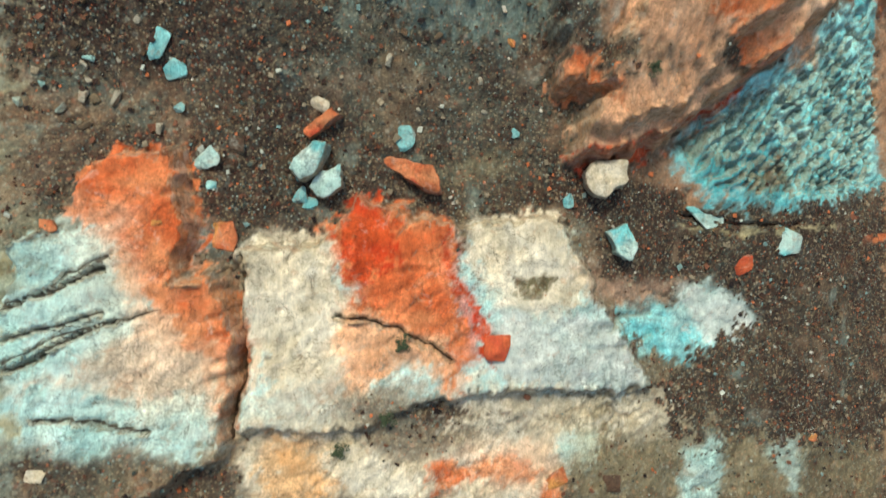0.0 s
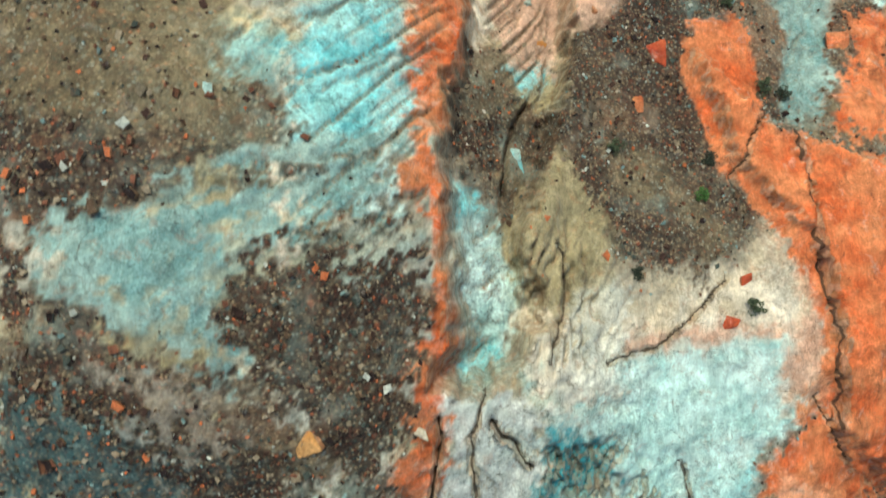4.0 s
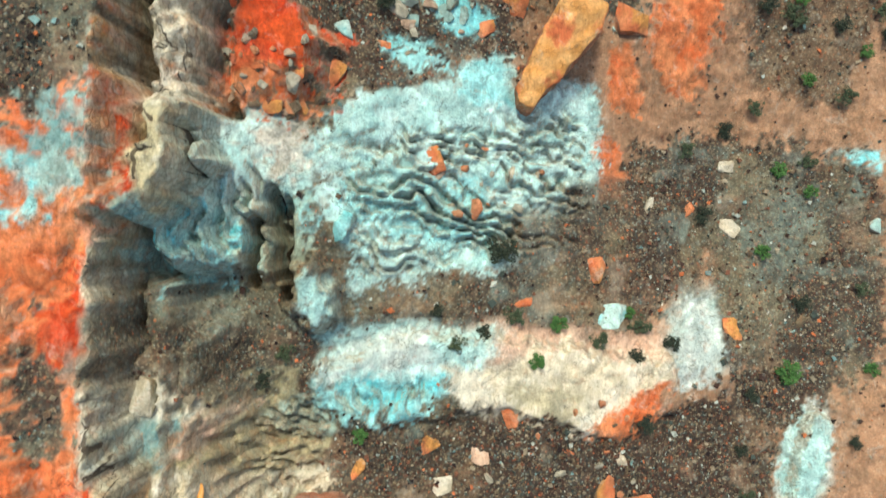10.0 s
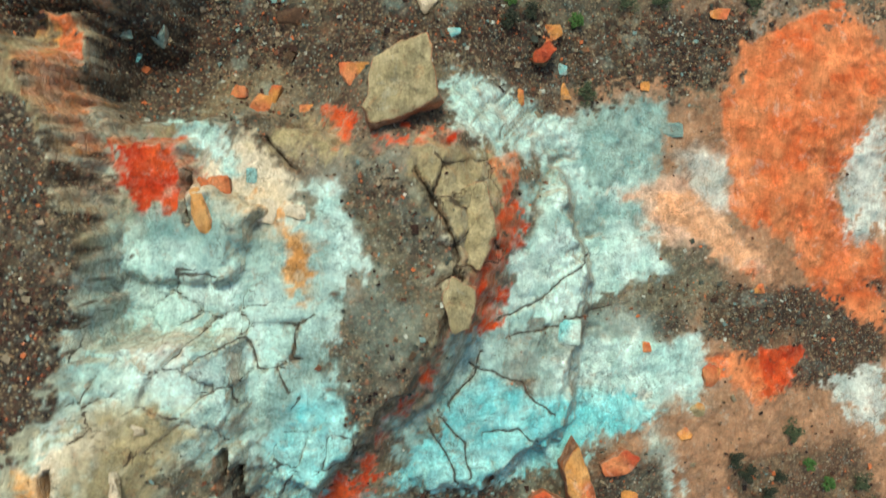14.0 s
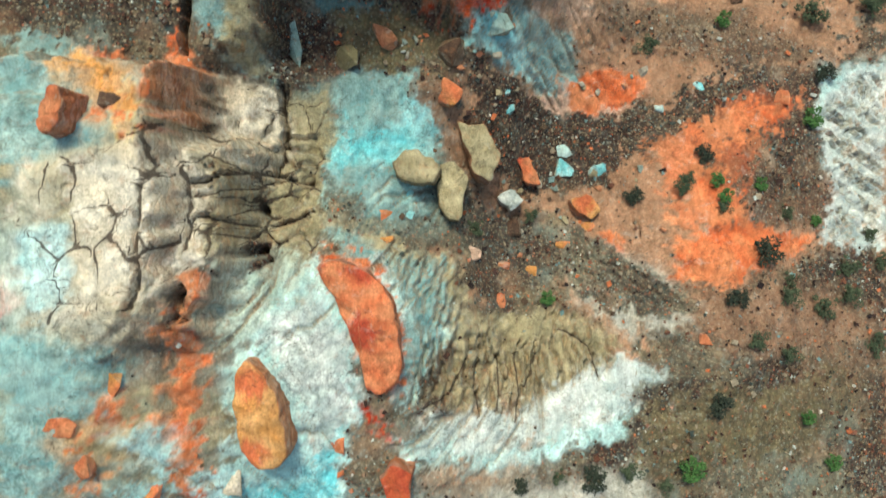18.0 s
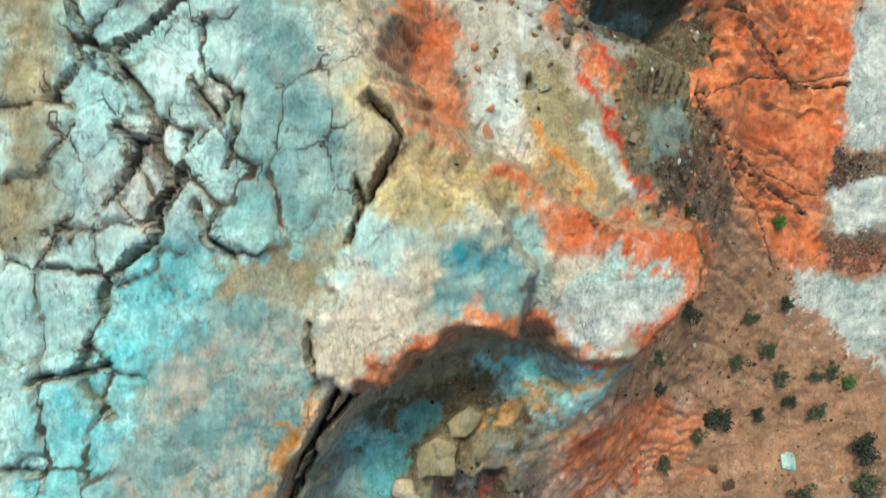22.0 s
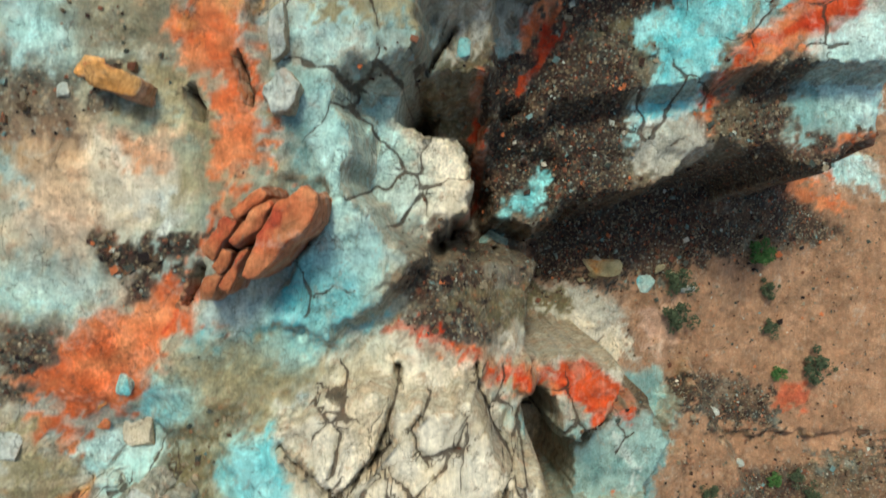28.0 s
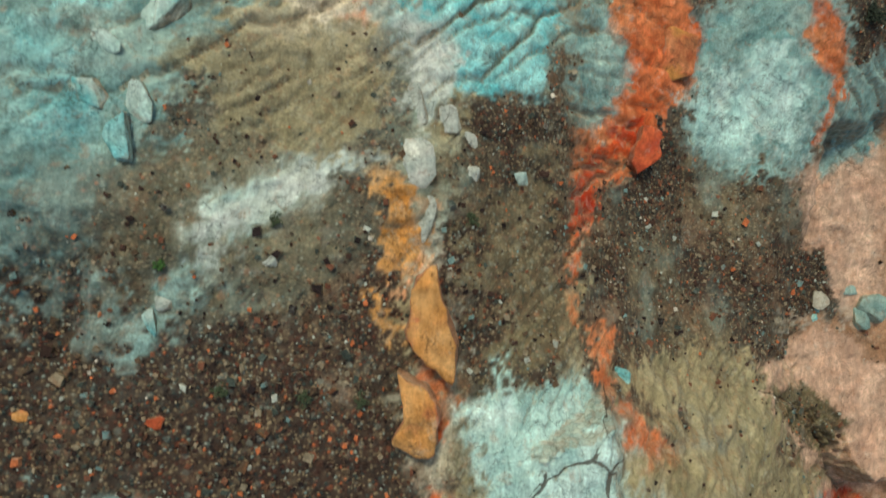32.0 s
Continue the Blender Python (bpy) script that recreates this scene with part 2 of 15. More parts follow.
    link(base, sh.inputs["Base Color"])
    sh.inputs["Roughness"].default_value = 0.92
    sh.inputs["Specular IOR Level"].default_value = 0.15
    bump = add(nt, "ShaderNodeBump", Strength=0.75, Distance=0.07)
    link(height, bump.inputs["Height"])
    link(bump.outputs["Normal"], sh.inputs["Normal"])
    return m


GROUND_ROCK = rock_material("layered_rock_and_scree")
BARE_ROCK = rock_material("bare_rock", False)

# ---- the ground: long profiles of its height, one at each x ----
STATIONS = list(range(-15, 211, 5))
ACROSS = [-17, -13, -10, -7.5, -5, -2.5, 0, 2.5, 5, 7.5, 10, 13, 17, 23]
PROFILES = {}
PROFILES[-17] = [13.2, 12.8, 12.5, 12.3, 12.2, 12.4, 13.1, 13.9, 14.9, 15.8, 16.6, 17.3, 17.9, 18.4, 18.5, 18.1, 17.4, 16.6, 15.6, 14.6, 14.1, 14.1, 14.4, 14.8, 14.7, 14.0, 12.8, 11.8, 11.8, 12.7, 14.1, 15.7, 16.9, 17.9, 18.5, 19.1, 19.6, 20.0, 20.5, 20.8, 21.1, 21.3, 21.3, 21.3, 21.3, 21.2]
PROFILES[-13] = [12.4, 12.1, 11.8, 11.5, 10.9, 11.9, 13.9, 15.4, 16.1, 16.0, 15.7, 15.3, 15.0, 15.0, 14.7, 15.3, 15.6, 15.1, 15.1, 14.0, 11.9, 10.7, 11.9, 13.8, 14.6, 13.9, 11.3, 10.6, 12.7, 15.0, 16.4, 17.1, 17.2, 17.1, 17.2, 17.4, 18.0, 18.6, 19.3, 19.9, 20.2, 20.3, 20.1, 19.8, 19.4, 18.9]
PROFILES[-10] = [11.8, 11.4, 11.0, 10.5, 10.3, 12.2, 14.5, 16.5, 16.9, 15.8, 14.7, 14.3, 12.9, 11.8, 10.9, 13.0, 14.1, 13.6, 14.4, 13.8, 11.4, 8.7, 10.1, 12.2, 13.0, 12.0, 9.7, 11.7, 15.1, 17.0, 17.7, 17.4, 16.7, 16.2, 16.3, 16.4, 16.7, 17.6, 18.3, 18.9, 19.5, 19.5, 19.1, 18.5, 17.8, 17.2]
PROFILES[-7.5] = [11.1, 10.7, 10.4, 10.1, 10.2, 11.8, 14.2, 16.8, 17.0, 15.6, 14.0, 13.5, 12.0, 9.5, 8.8, 10.2, 10.4, 10.5, 12.6, 13.1, 11.0, 8.4, 8.9, 10.5, 10.5, 8.5, 7.9, 12.8, 16.4, 17.6, 18.1, 16.9, 15.9, 15.4, 15.8, 16.0, 15.6, 16.9, 17.3, 17.7, 18.9, 18.8, 18.0, 17.3, 16.5, 15.7]
PROFILES[-5] = [10.3, 10.0, 9.5, 9.0, 9.3, 11.1, 13.9, 16.5, 16.3, 15.1, 13.3, 11.9, 10.4, 7.9, 8.1, 9.1, 8.7, 8.5, 10.3, 11.8, 10.9, 8.4, 8.4, 9.2, 9.5, 6.9, 6.6, 11.6, 15.5, 17.4, 17.7, 15.8, 14.1, 13.9, 15.4, 16.2, 15.4, 16.0, 16.3, 17.4, 18.2, 17.8, 16.8, 16.1, 15.2, 14.3]
PROFILES[-2.5] = [9.5, 9.1, 8.7, 8.2, 8.2, 10.5, 14.0, 15.9, 15.5, 14.0, 11.6, 9.5, 8.8, 7.2, 7.1, 7.9, 7.8, 7.5, 9.2, 11.3, 11.5, 9.7, 8.4, 8.3, 8.6, 6.3, 6.1, 9.8, 13.2, 16.9, 17.3, 14.4, 12.5, 12.1, 14.4, 16.0, 14.8, 14.5, 15.2, 17.1, 17.6, 17.0, 16.0, 15.0, 14.0, 13.0]
PROFILES[0] = [8.5, 8.1, 7.7, 7.2, 7.5, 9.6, 12.9, 14.5, 14.3, 12.0, 9.0, 6.8, 6.4, 6.0, 6.2, 6.6, 6.8, 6.6, 7.5, 10.5, 11.6, 9.0, 7.6, 7.2, 6.4, 4.8, 5.9, 9.9, 12.2, 14.5, 15.5, 12.2, 10.9, 10.6, 13.2, 15.8, 14.7, 13.2, 13.7, 16.6, 16.8, 15.8, 14.8, 13.7, 12.8, 11.9]
PROFILES[2.5] = [7.4, 7.2, 7.0, 6.8, 7.1, 9.0, 12.2, 13.1, 12.2, 10.1, 7.7, 6.1, 5.6, 5.5, 5.5, 5.6, 6.0, 6.0, 6.6, 8.2, 8.9, 7.1, 6.6, 5.8, 4.0, 3.3, 4.8, 8.4, 11.4, 14.2, 14.5, 11.3, 10.0, 8.9, 11.0, 13.2, 12.2, 11.0, 12.0, 15.7, 16.4, 14.2, 13.1, 12.2, 11.6, 11.2]
PROFILES[5] = [6.2, 6.3, 6.4, 6.5, 6.9, 8.7, 11.1, 11.8, 10.3, 8.8, 7.2, 6.0, 5.4, 5.2, 5.0, 4.7, 4.7, 5.0, 6.1, 6.1, 6.0, 5.5, 5.7, 5.3, 3.7, 2.3, 2.3, 5.1, 9.6, 13.7, 13.5, 11.0, 9.0, 7.3, 8.3, 10.5, 10.4, 9.7, 10.8, 14.9, 15.8, 12.5, 10.6, 10.6, 10.7, 10.7]
PROFILES[7.5] = [5.0, 5.2, 5.4, 5.6, 6.3, 8.4, 10.3, 10.7, 9.6, 8.0, 6.7, 5.9, 5.3, 4.8, 4.3, 3.7, 3.7, 4.4, 5.3, 5.2, 5.1, 5.1, 5.2, 5.0, 3.9, 2.4, 1.6, 2.8, 6.1, 9.8, 11.0, 9.8, 8.1, 4.9, 5.3, 7.3, 7.7, 8.3, 10.7, 14.4, 14.0, 10.3, 9.3, 9.6, 10.1, 10.5]
PROFILES[10] = [3.8, 4.1, 4.3, 4.4, 5.2, 8.2, 9.9, 10.1, 9.1, 7.4, 6.0, 5.3, 4.7, 4.0, 3.8, 3.1, 3.0, 3.8, 4.6, 4.7, 4.8, 4.9, 4.9, 4.6, 4.1, 2.9, 1.7, 1.5, 2.7, 5.4, 7.5, 8.0, 7.0, 4.5, 3.5, 3.6, 4.0, 6.5, 9.4, 12.1, 11.2, 8.7, 8.2, 8.9, 9.6, 10.3]
PROFILES[13] = [2.5, 2.8, 3.3, 4.1, 5.8, 8.1, 9.5, 9.9, 8.8, 7.0, 5.3, 4.5, 4.1, 3.8, 3.4, 2.2, 1.8, 3.0, 4.3, 4.4, 4.6, 4.7, 4.4, 4.3, 4.5, 3.5, 1.7, 0.5, 0.8, 2.3, 4.0, 4.9, 4.7, 3.7, 2.2, 1.3, 2.1, 5.4, 8.2, 9.0, 8.1, 7.3, 7.7, 8.6, 9.3, 10.0]
PROFILES[17] = [1.0, 1.7, 2.3, 2.9, 3.5, 4.9, 6.8, 8.1, 8.1, 7.0, 4.6, 3.2, 3.7, 3.5, 2.5, 1.5, 1.5, 2.2, 3.1, 2.9, 3.6, 4.1, 3.8, 3.3, 2.8, 1.8, 0.7, 0.1, 0.4, 1.3, 1.8, 1.9, 2.1, 2.3, 1.6, 0.6, 0.2, 1.4, 3.0, 3.7, 3.5, 2.8, 4.5, 6.6, 8.2, 9.6]
PROFILES[23] = [-0.4, -0.6, -0.9, -1.1, -1.0, -0.3, 1.2, 2.7, 4.0, 4.7, 4.9, 4.8, 4.5, 3.8, 2.9, 2.1, 1.7, 1.6, 1.8, 2.1, 2.4, 2.5, 2.2, 1.7, 1.0, 0.4, 0.0, 0.0, 0.3, 0.6, 0.7, 0.8, 1.0, 1.2, 1.3, 1.1, 0.6, -0.2, -1.0, -1.4, -1.5, -1.0, 0.4, 2.5, 4.8, 7.3]
XS = np.concatenate([[-900, -400, -200, -120, -80, -64, -56], np.arange(-50, -16, 1.7), np.arange(-16, 9, 0.085), np.arange(9, 24.5, 0.125), np.arange(25, 60, 1.75), [64, 72, 90, 130, 220, 450, 900]])
YS = np.concatenate([[-900, -400, -200, -110, -60, -34, -22], np.arange(-16, 211, 0.108), [214, 220, 235, 270, 350, 600, 1100]])
GX, GY = XS[None, :], YS[:, None]


def cubic(knots, q):
    """Weights that carry values at the knots to the places q, smoothly."""
    q = np.clip(q, knots[0], knots[-1])
    i = np.clip(np.searchsorted(knots, q) - 1, 0, len(knots) - 2)
    u = (q - knots[i]) / (knots[i + 1] - knots[i])
    w = np.zeros((len(q), len(knots)))
    row = np.arange(len(q))
    for k, f in ((-1, -0.5 * u + u * u - 0.5 * u ** 3), (0, 1 - 2.5 * u * u + 1.5 * u ** 3),
                 (1, 0.5 * u + 2 * u * u - 1.5 * u ** 3), (2, -0.5 * u * u + 0.5 * u ** 3)):
        np.add.at(w, (row, np.clip(i + k, 0, len(knots) - 1)), f)
    return w


def field(size, seed, ax=1.0, ay=1.0):
    """Smooth noise over the ground, -1 to 1, with lumps of that size in metres."""
    r = np.random.RandomState(seed)
    qx, qy = np.clip(XS, -60, 60) / (size * ax) + 200, np.clip(YS, -60, 260) / (size * ay) + 200
    ix, iy = np.floor(qx).astype(int), np.floor(qy).astype(int)
    fx, fy = qx - ix, qy - iy
    fx, fy = fx * fx * (3 - 2 * fx), (fy * fy * (3 - 2 * fy))[:, None]
    ix -= ix.min()
    iy -= iy.min()
    v = r.uniform(-1, 1, (iy.max() + 2, ix.max() + 2))
    a = v[np.ix_(iy, ix)] * (1 - fx) + v[np.ix_(iy, ix + 1)] * fx
    b = v[np.ix_(iy + 1, ix)] * (1 - fx) + v[np.ix_(iy + 1, ix + 1)] * fx
    return a * (1 - fy) + b * fy


N3, N1, N04, N02 = field(3.0, 1), field(1.1, 2), field(0.42, 3), field(0.2, 4)
S02, S011 = field(0.2, 8), field(0.11, 9)
M1, M04, M015 = field(0.9, 5), field(0.35, 6), field(0.15, 7)
Z = cubic(np.array(STATIONS), YS) @ np.array([PROFILES[x] for x in ACROSS]).T @ cubic(np.array(ACROSS), XS).T
Z = Z + 0.2 * N3 + 0.08 * N1 + 0.035 * N04 + 0.015 * N02


def window(pts, pad):
    p = np.array(pts, float).reshape(-1, 2)
    (x0, y0), (x1, y1) = p.min(0) - pad, p.max(0) + pad
    i0, i1 = np.searchsorted(XS, (x0, x1))
    j0, j1 = np.searchsorted(YS, (y0, y1))
    return p, slice(j0, max(j1, j0 + 1)), slice(i0, max(i1, i0 + 1))


def inside(pts, pad, wobble):
    """Metres inside an outline (outside: minus), its edge roughened by the noise fields."""
    p, jj, ii = window(pts, pad + wobble + 0.3)
    x = XS[ii][None, :] + wobble * (0.7 * N1[jj, ii] + 0.5 * N04[jj, ii] + 0.35 * S02[jj, ii])
    y = YS[jj][:, None] + wobble * (0.7 * M1[jj, ii] + 0.5 * M04[jj, ii] + 0.35 * M015[jj, ii])
    d = np.full(x.shape, 1e9)
    hit = np.zeros(x.shape, bool)
    for (ax, ay), (bx, by) in zip(p, np.roll(p, -1, 0)):
        ex, ey = bx - ax, by - ay
        t = np.clip(((x - ax) * ex + (y - ay) * ey) / (ex * ex + ey * ey + 1e-9), 0, 1)
        d = np.minimum(d, (x - ax - t * ex) ** 2 + (y - ay - t * ey) ** 2)
        if by != ay:
            hit ^= ((ay > y) != (by > y)) & (x < (y - ay) / (by - ay) * ex + ax)
    return np.where(hit, 1, -1) * np.sqrt(d), jj, ii


def smooth(d, edge):
    u = np.clip(d / edge + 0.5, 0, 1)
    return u * u * (3 - 2 * u)


def raise_area(dz, pts, edge=0.5, wobble=0.25):
    d, jj, ii = inside(pts, edge, wobble)
    Z[jj, ii] += dz * smooth(d, edge)


def level_area(z, pts, edge=0.5, wobble=0.25, keep=0.15, dome=0.0):
    """Brings an area to the height z, keeping part of its own relief."""
    d, jj, ii = inside(pts, edge, wobble)
    f = smooth(d, edge)
    own = Z[jj, ii]
    mean = (own * f).sum() / max(f.sum(), 1e-6)
    Z[jj, ii] = own * (1 - f) + f * (z + keep * (own - mean) + dome * np.clip(d, 0, 1.5))


def along(pts, pad, wobble, signed=False):
    """Metres from a line; signed, those to its right are negative."""
    p, jj, ii = window(pts, pad + wobble + 0.3)
    x = XS[ii][None, :] + wobble * (0.7 * N1[jj, ii] + 0.5 * N04[jj, ii] + 0.1 * S02[jj, ii])
    y = YS[jj][:, None] + wobble * (0.7 * M1[jj, ii] + 0.5 * M04[jj, ii] + 0.1 * M015[jj, ii])
    d, side = np.full(x.shape, 1e9), np.ones(x.shape)
    for (ax, ay), (bx, by) in zip(p[:-1], p[1:]):
        ex, ey = bx - ax, by - ay
        t = np.clip(((x - ax) * ex + (y - ay) * ey) / (ex * ex + ey * ey + 1e-9), 0, 1)
        k = (x - ax - t * ex) ** 2 + (y - ay - t * ey) ** 2
        side = np.where(k < d, np.where((t > 0) & (t < 1) & ((x - ax) * ey > (y - ay) * ex), -1, 1), side)
        d = np.minimum(d, k)
    return (np.sqrt(d), side, jj, ii) if signed else (np.sqrt(d), jj, ii)


def mark(d, side, jj, ii):
    """Notes how near the middle of an open joint is, and on which side."""
    nearer = d < LINE[jj, ii, 0]
    LINE[jj, ii, 0] = np.where(nearer, d, LINE[jj, ii, 0])
    LINE[jj, ii, 1] = np.where(nearer, d * side, LINE[jj, ii, 1])


def crack(depth, width, pts, wobble=0.15):
    """A groove (or, with a negative depth, a ridge) along a line."""
    d, side, jj, ii = along(pts, width + 0.3, wobble, True)
    mark(d, side, jj, ii)
    width = max(0.6 * width, 0.1)
    f = 1 - smooth(d - width * 0.5, width * 0.5)
    Z[jj, ii] -= depth * f
    GROOVE_DARK[jj, ii] = np.maximum(GROOVE_DARK[jj, ii], 0.12 * f)


def rills(depth, spacing, heading, pts, edge=0.8, wobble=0.2):
    """Erosion rills that run along a heading (degrees from +x), branching a little."""
    d, jj, ii = inside(pts, edge, wobble)
    a = radians(heading)
    across = -math.sin(a) * XS[ii][None, :] + math.cos(a) * YS[jj][:, None]
    w = across / spacing + 0.9 * N1[jj, ii] + 0.35 * M04[jj, ii] + 0.5 * N3[jj, ii]
    Z[jj, ii] -= depth * smooth(d - edge * 0.5, edge) * (np.abs((w % 1.0) - 0.5) * 2) ** 1.6


def joints(size, depth, heading, pts, stretch=1.4, edge=0.6, wobble=0.25):
    """Splits an area of rock into blocks by open joints, each block a little higher or lower, with worn edges."""
    d, jj, ii = inside(pts, edge, wobble)
    p = np.array(pts)
    r = np.random.RandomState(int(abs(p[0, 0] * 37 + p[0, 1] * 11)))
    a = radians(heading)
    x, y = XS[ii][None, :] + 0.09 * size * N04[jj, ii], YS[jj][:, None] + 0.09 * size * M04[jj, ii]
    u, v = (x * math.cos(a) + y * math.sin(a)) / stretch, -x * math.sin(a) + y * math.cos(a)
    (u0, u1), (v0, v1) = (u.min(), u.max()), (v.min(), v.max())
    nu, nv = int((u1 - u0) / size) + 2, int((v1 - v0) / size) + 2
    first, second, block = np.full(u.shape, 1e9), np.full(u.shape, 1e9), np.zeros(u.shape)
    number, other = np.zeros(u.shape, int), np.zeros(u.shape, int)
    for i in range(nu):
        for j in range(nv):
            su, sv = u0 + (i + r.uniform(0.05, 0.95)) * size, v0 + (j + r.uniform(0.05, 0.95)) * size
            k = np.sqrt((u - su) ** 2 + (v - sv) ** 2)
            near = k < first
            other = np.where(near, number, np.where(k < second, i * nv + j, other))
            second = np.where(near, first, np.minimum(second, k))
            block = np.where(near, r.uniform(-1, 1), block)
            number = np.where(near, i * nv + j, number)
            first = np.minimum(first, k)
    f = smooth(d, edge)
    gap = (1 - smooth(second - first - 0.035 * size, max(0.07 * size, 0.09))) * f * np.clip(0.75 + 0.9 * N1[jj, ii], 0, 1)
    Z[jj, ii] += f * (0.45 * depth * block - 0.8 * depth * gap - 0.12 * depth * smooth(0.2 * size - (second - first) * 0.5, 0.4 * size))
    GROOVE_DARK[jj, ii] = np.maximum(GROOVE_DARK[jj, ii], 0.3 * gap)
    mark(np.where(f > 0.3, 0.5 * (second - first) + 0.16 * np.clip(0.35 - N1[jj, ii] - 0.6 * M04[jj, ii], 0, 1), 9.0), np.where(number < other, -1, 1), jj, ii)
    CELLS[jj, ii] = np.where((f > 0.6) & (gap < 0.35), number + CELLS.max() + 1, CELLS[jj, ii] * (f < 0.6))


CELLS = np.zeros(Z.shape, int)
# how far joints, cracks and rills are browned: soil and painted shade together
GROOVE_DARK = np.zeros(Z.shape)
LINE = np.ones((*Z.shape, 4)) * 9.0
level_area(2.0, [(3.4,169.6),(4.4,170.5),(6.6,170.9),(8.2,171.6),(9.3,173.0),(11.9,172.0),(13.5,171.7),(14.7,172.7),(15.5,173.9),(24.2,173.7),(24.6,160.4),(2.7,159.8),(2.5,166.2)], edge=0.4, keep=0.25)
level_area(2.4, [(-8.2,38.8),(-5.8,39.6),(-3.7,38.8),(-3.7,37.2),(-5.8,36.4),(-7.9,37.5)], edge=0.6, keep=0.2)
level_area(6.4, [(4.5,141.9),(7.0,144.8),(10.1,142.2),(11.7,141.2),(10.7,138.4),(8.1,138.9),(6.1,139.3)], edge=1.5, keep=0.20)
level_area(3.4, [(5.4,153.0),(6.8,156.6),(9.3,159.7),(11.5,163.3),(15.5,155.8),(12.0,150.1),(8.5,149.0),(5.9,150.0)], edge=1.0, keep=0.20)
level_area(3.4, [(15.3,197.7),(25.7,200.6),(26.2,182.3),(20.1,181.6),(17.2,184.7),(14.5,188.3),(15.5,191.2)], edge=1.0, keep=0.24)
level_area(4.2, [(-13.7,50.0),(-10.2,50.3),(-10.5,47.3),(-10.9,45.6),(-11.8,45.1),(-14.0,46.1)], edge=0.5, keep=0.2)
level_area(5.5, [(-2.6,173.0),(-2.3,170.1),(-1.3,168.9),(1.8,168.7),(3.8,168.0),(7.4,167.4),(7.9,167.9),(4.0,170.2),(3.9,174.1)], edge=0.8, keep=0.24)
level_area(6.2, [(-6.9,38.7),(-5.1,40.5),(-1.9,42.8),(1.8,42.2),(2.8,35.1),(-0.4,35.1),(-3.2,36.0),(-5.0,36.9)], edge=1.5, keep=0.24)
level_area(6.3, [(-7.5,119.8),(-4.3,119.4),(-0.6,118.1),(0.8,116.3),(-0.6,114.9),(-3.3,114.4),(-6.5,115.3)], edge=1.0, keep=0.20)
level_area(8.2, [(-13.4,91.7),(-5.0,91.0),(-3.3,90.8),(-0.7,91.2),(-0.3,94.0),(-10.7,97.3),(-12.8,95.1)], edge=1.0, keep=0.24)
level_area(8.4, [(-2.1,76.4),(-0.6,78.1),(0.6,80.2),(3.2,84.4),(4.3,86.5),(5.6,82.4),(4.6,76.5),(1.5,74.4),(-1.8,74.5)], edge=1.2, keep=0.24)
level_area(8.6, [(-12.1,60.9),(-10.0,59.7),(-8.8,58.4),(-5.5,58.1),(-5.1,56.2),(-7.1,55.2),(-10.4,56.4),(-12.1,58.0)], edge=1.2, keep=0.16)
level_area(8.8, [(-8.3,71.2),(-7.2,67.9),(-7.1,63.4),(-9.2,64.0),(-9.8,67.3)], edge=0.7, keep=0.16)
level_area(9.0, [(-12.9,48.1),(-9.0,49.4),(-8.0,47.0),(-8.5,43.7),(-10.1,42.3),(-10.6,38.7),(-9.8,35.6),(-8.7,30.5),(-14.4,30.4),(-12.7,37.1),(-11.6,42.8)], edge=1.0)
level_area(9.0, [(4.4,161.8),(6.0,163.4),(7.6,163.5),(8.5,161.9),(7.4,159.9),(7.5,156.9),(6.3,156.1),(5.5,156.2),(5.7,158.6),(4.2,160.2)], edge=0.5, keep=0.20)
level_area(9.4, [(1.1,179.4),(15.0,181.7),(15.2,174.4),(13.5,171.6),(11.5,172.4),(9.2,172.1),(7.4,171.3),(4.7,170.2),(3.1,169.2),(1.7,170.0),(1.1,171.5),(1.2,174.5)], edge=0.6, keep=0.24)
level_area(9.6, [(-19.5,120.4),(-9.0,119.9),(-6.5,119.4),(-6.4,116.0),(-9.0,114.2),(-9.9,111.5),(-19.4,114.1)], edge=0.8, keep=0.24)
level_area(9.6, [(-3.3,119.9),(-1.2,121.5),(0.1,125.2),(1.8,125.2),(2.5,123.1),(2.4,120.6),(1.4,118.0),(-0.4,118.0)], edge=0.5, keep=0.20)
level_area(9.9, [(5.1,176.5),(7.8,177.5),(11.7,178.3),(15.6,178.0),(15.8,172.7),(1.3,172.3)], edge=0.8, keep=0.1)
level_area(8.3, [(3.8,141.2),(4.3,142.1),(5.2,143.0),(5.9,144.8),(7.8,145.2),(8.8,144.4),(9.2,143.3),(8.6,142.0),(7.7,141.1),(6.0,141.0),(4.6,141.2)], edge=1.5, keep=0.2, dome=0.5)
level_area(10.2, [(-11.8,63.2),(-10.3,62.4),(-9.1,57.6),(-10.0,55.7),(-10.0,52.0),(-10.1,48.2),(-11.4,47.1),(-11.4,52.3),(-11.9,57.6)], edge=0.8)
level_area(10.2, [(11.4,181.3),(14.6,181.4),(14.6,173.7),(14.1,172.1),(12.4,171.5),(11.6,172.5),(9.4,174.5)], edge=0.5, keep=0.20)
level_area(11.4, [(-1.3,175.4),(1.0,175.8),(1.6,173.4),(1.3,171.8),(-0.7,172.1)], edge=0.8, keep=0.4)
level_area(11.6, [(-11.0,87.3),(-5.7,87.7),(-3.2,86.7),(-2.5,86.1),(0.0,86.7),(0.1,85.1),(0.8,82.4),(-0.1,80.8),(-1.1,79.2),(-2.7,77.2),(-4.1,75.4),(-6.2,77.0),(-6.3,80.6),(-10.6,80.7)], edge=0.5, keep=0.24)
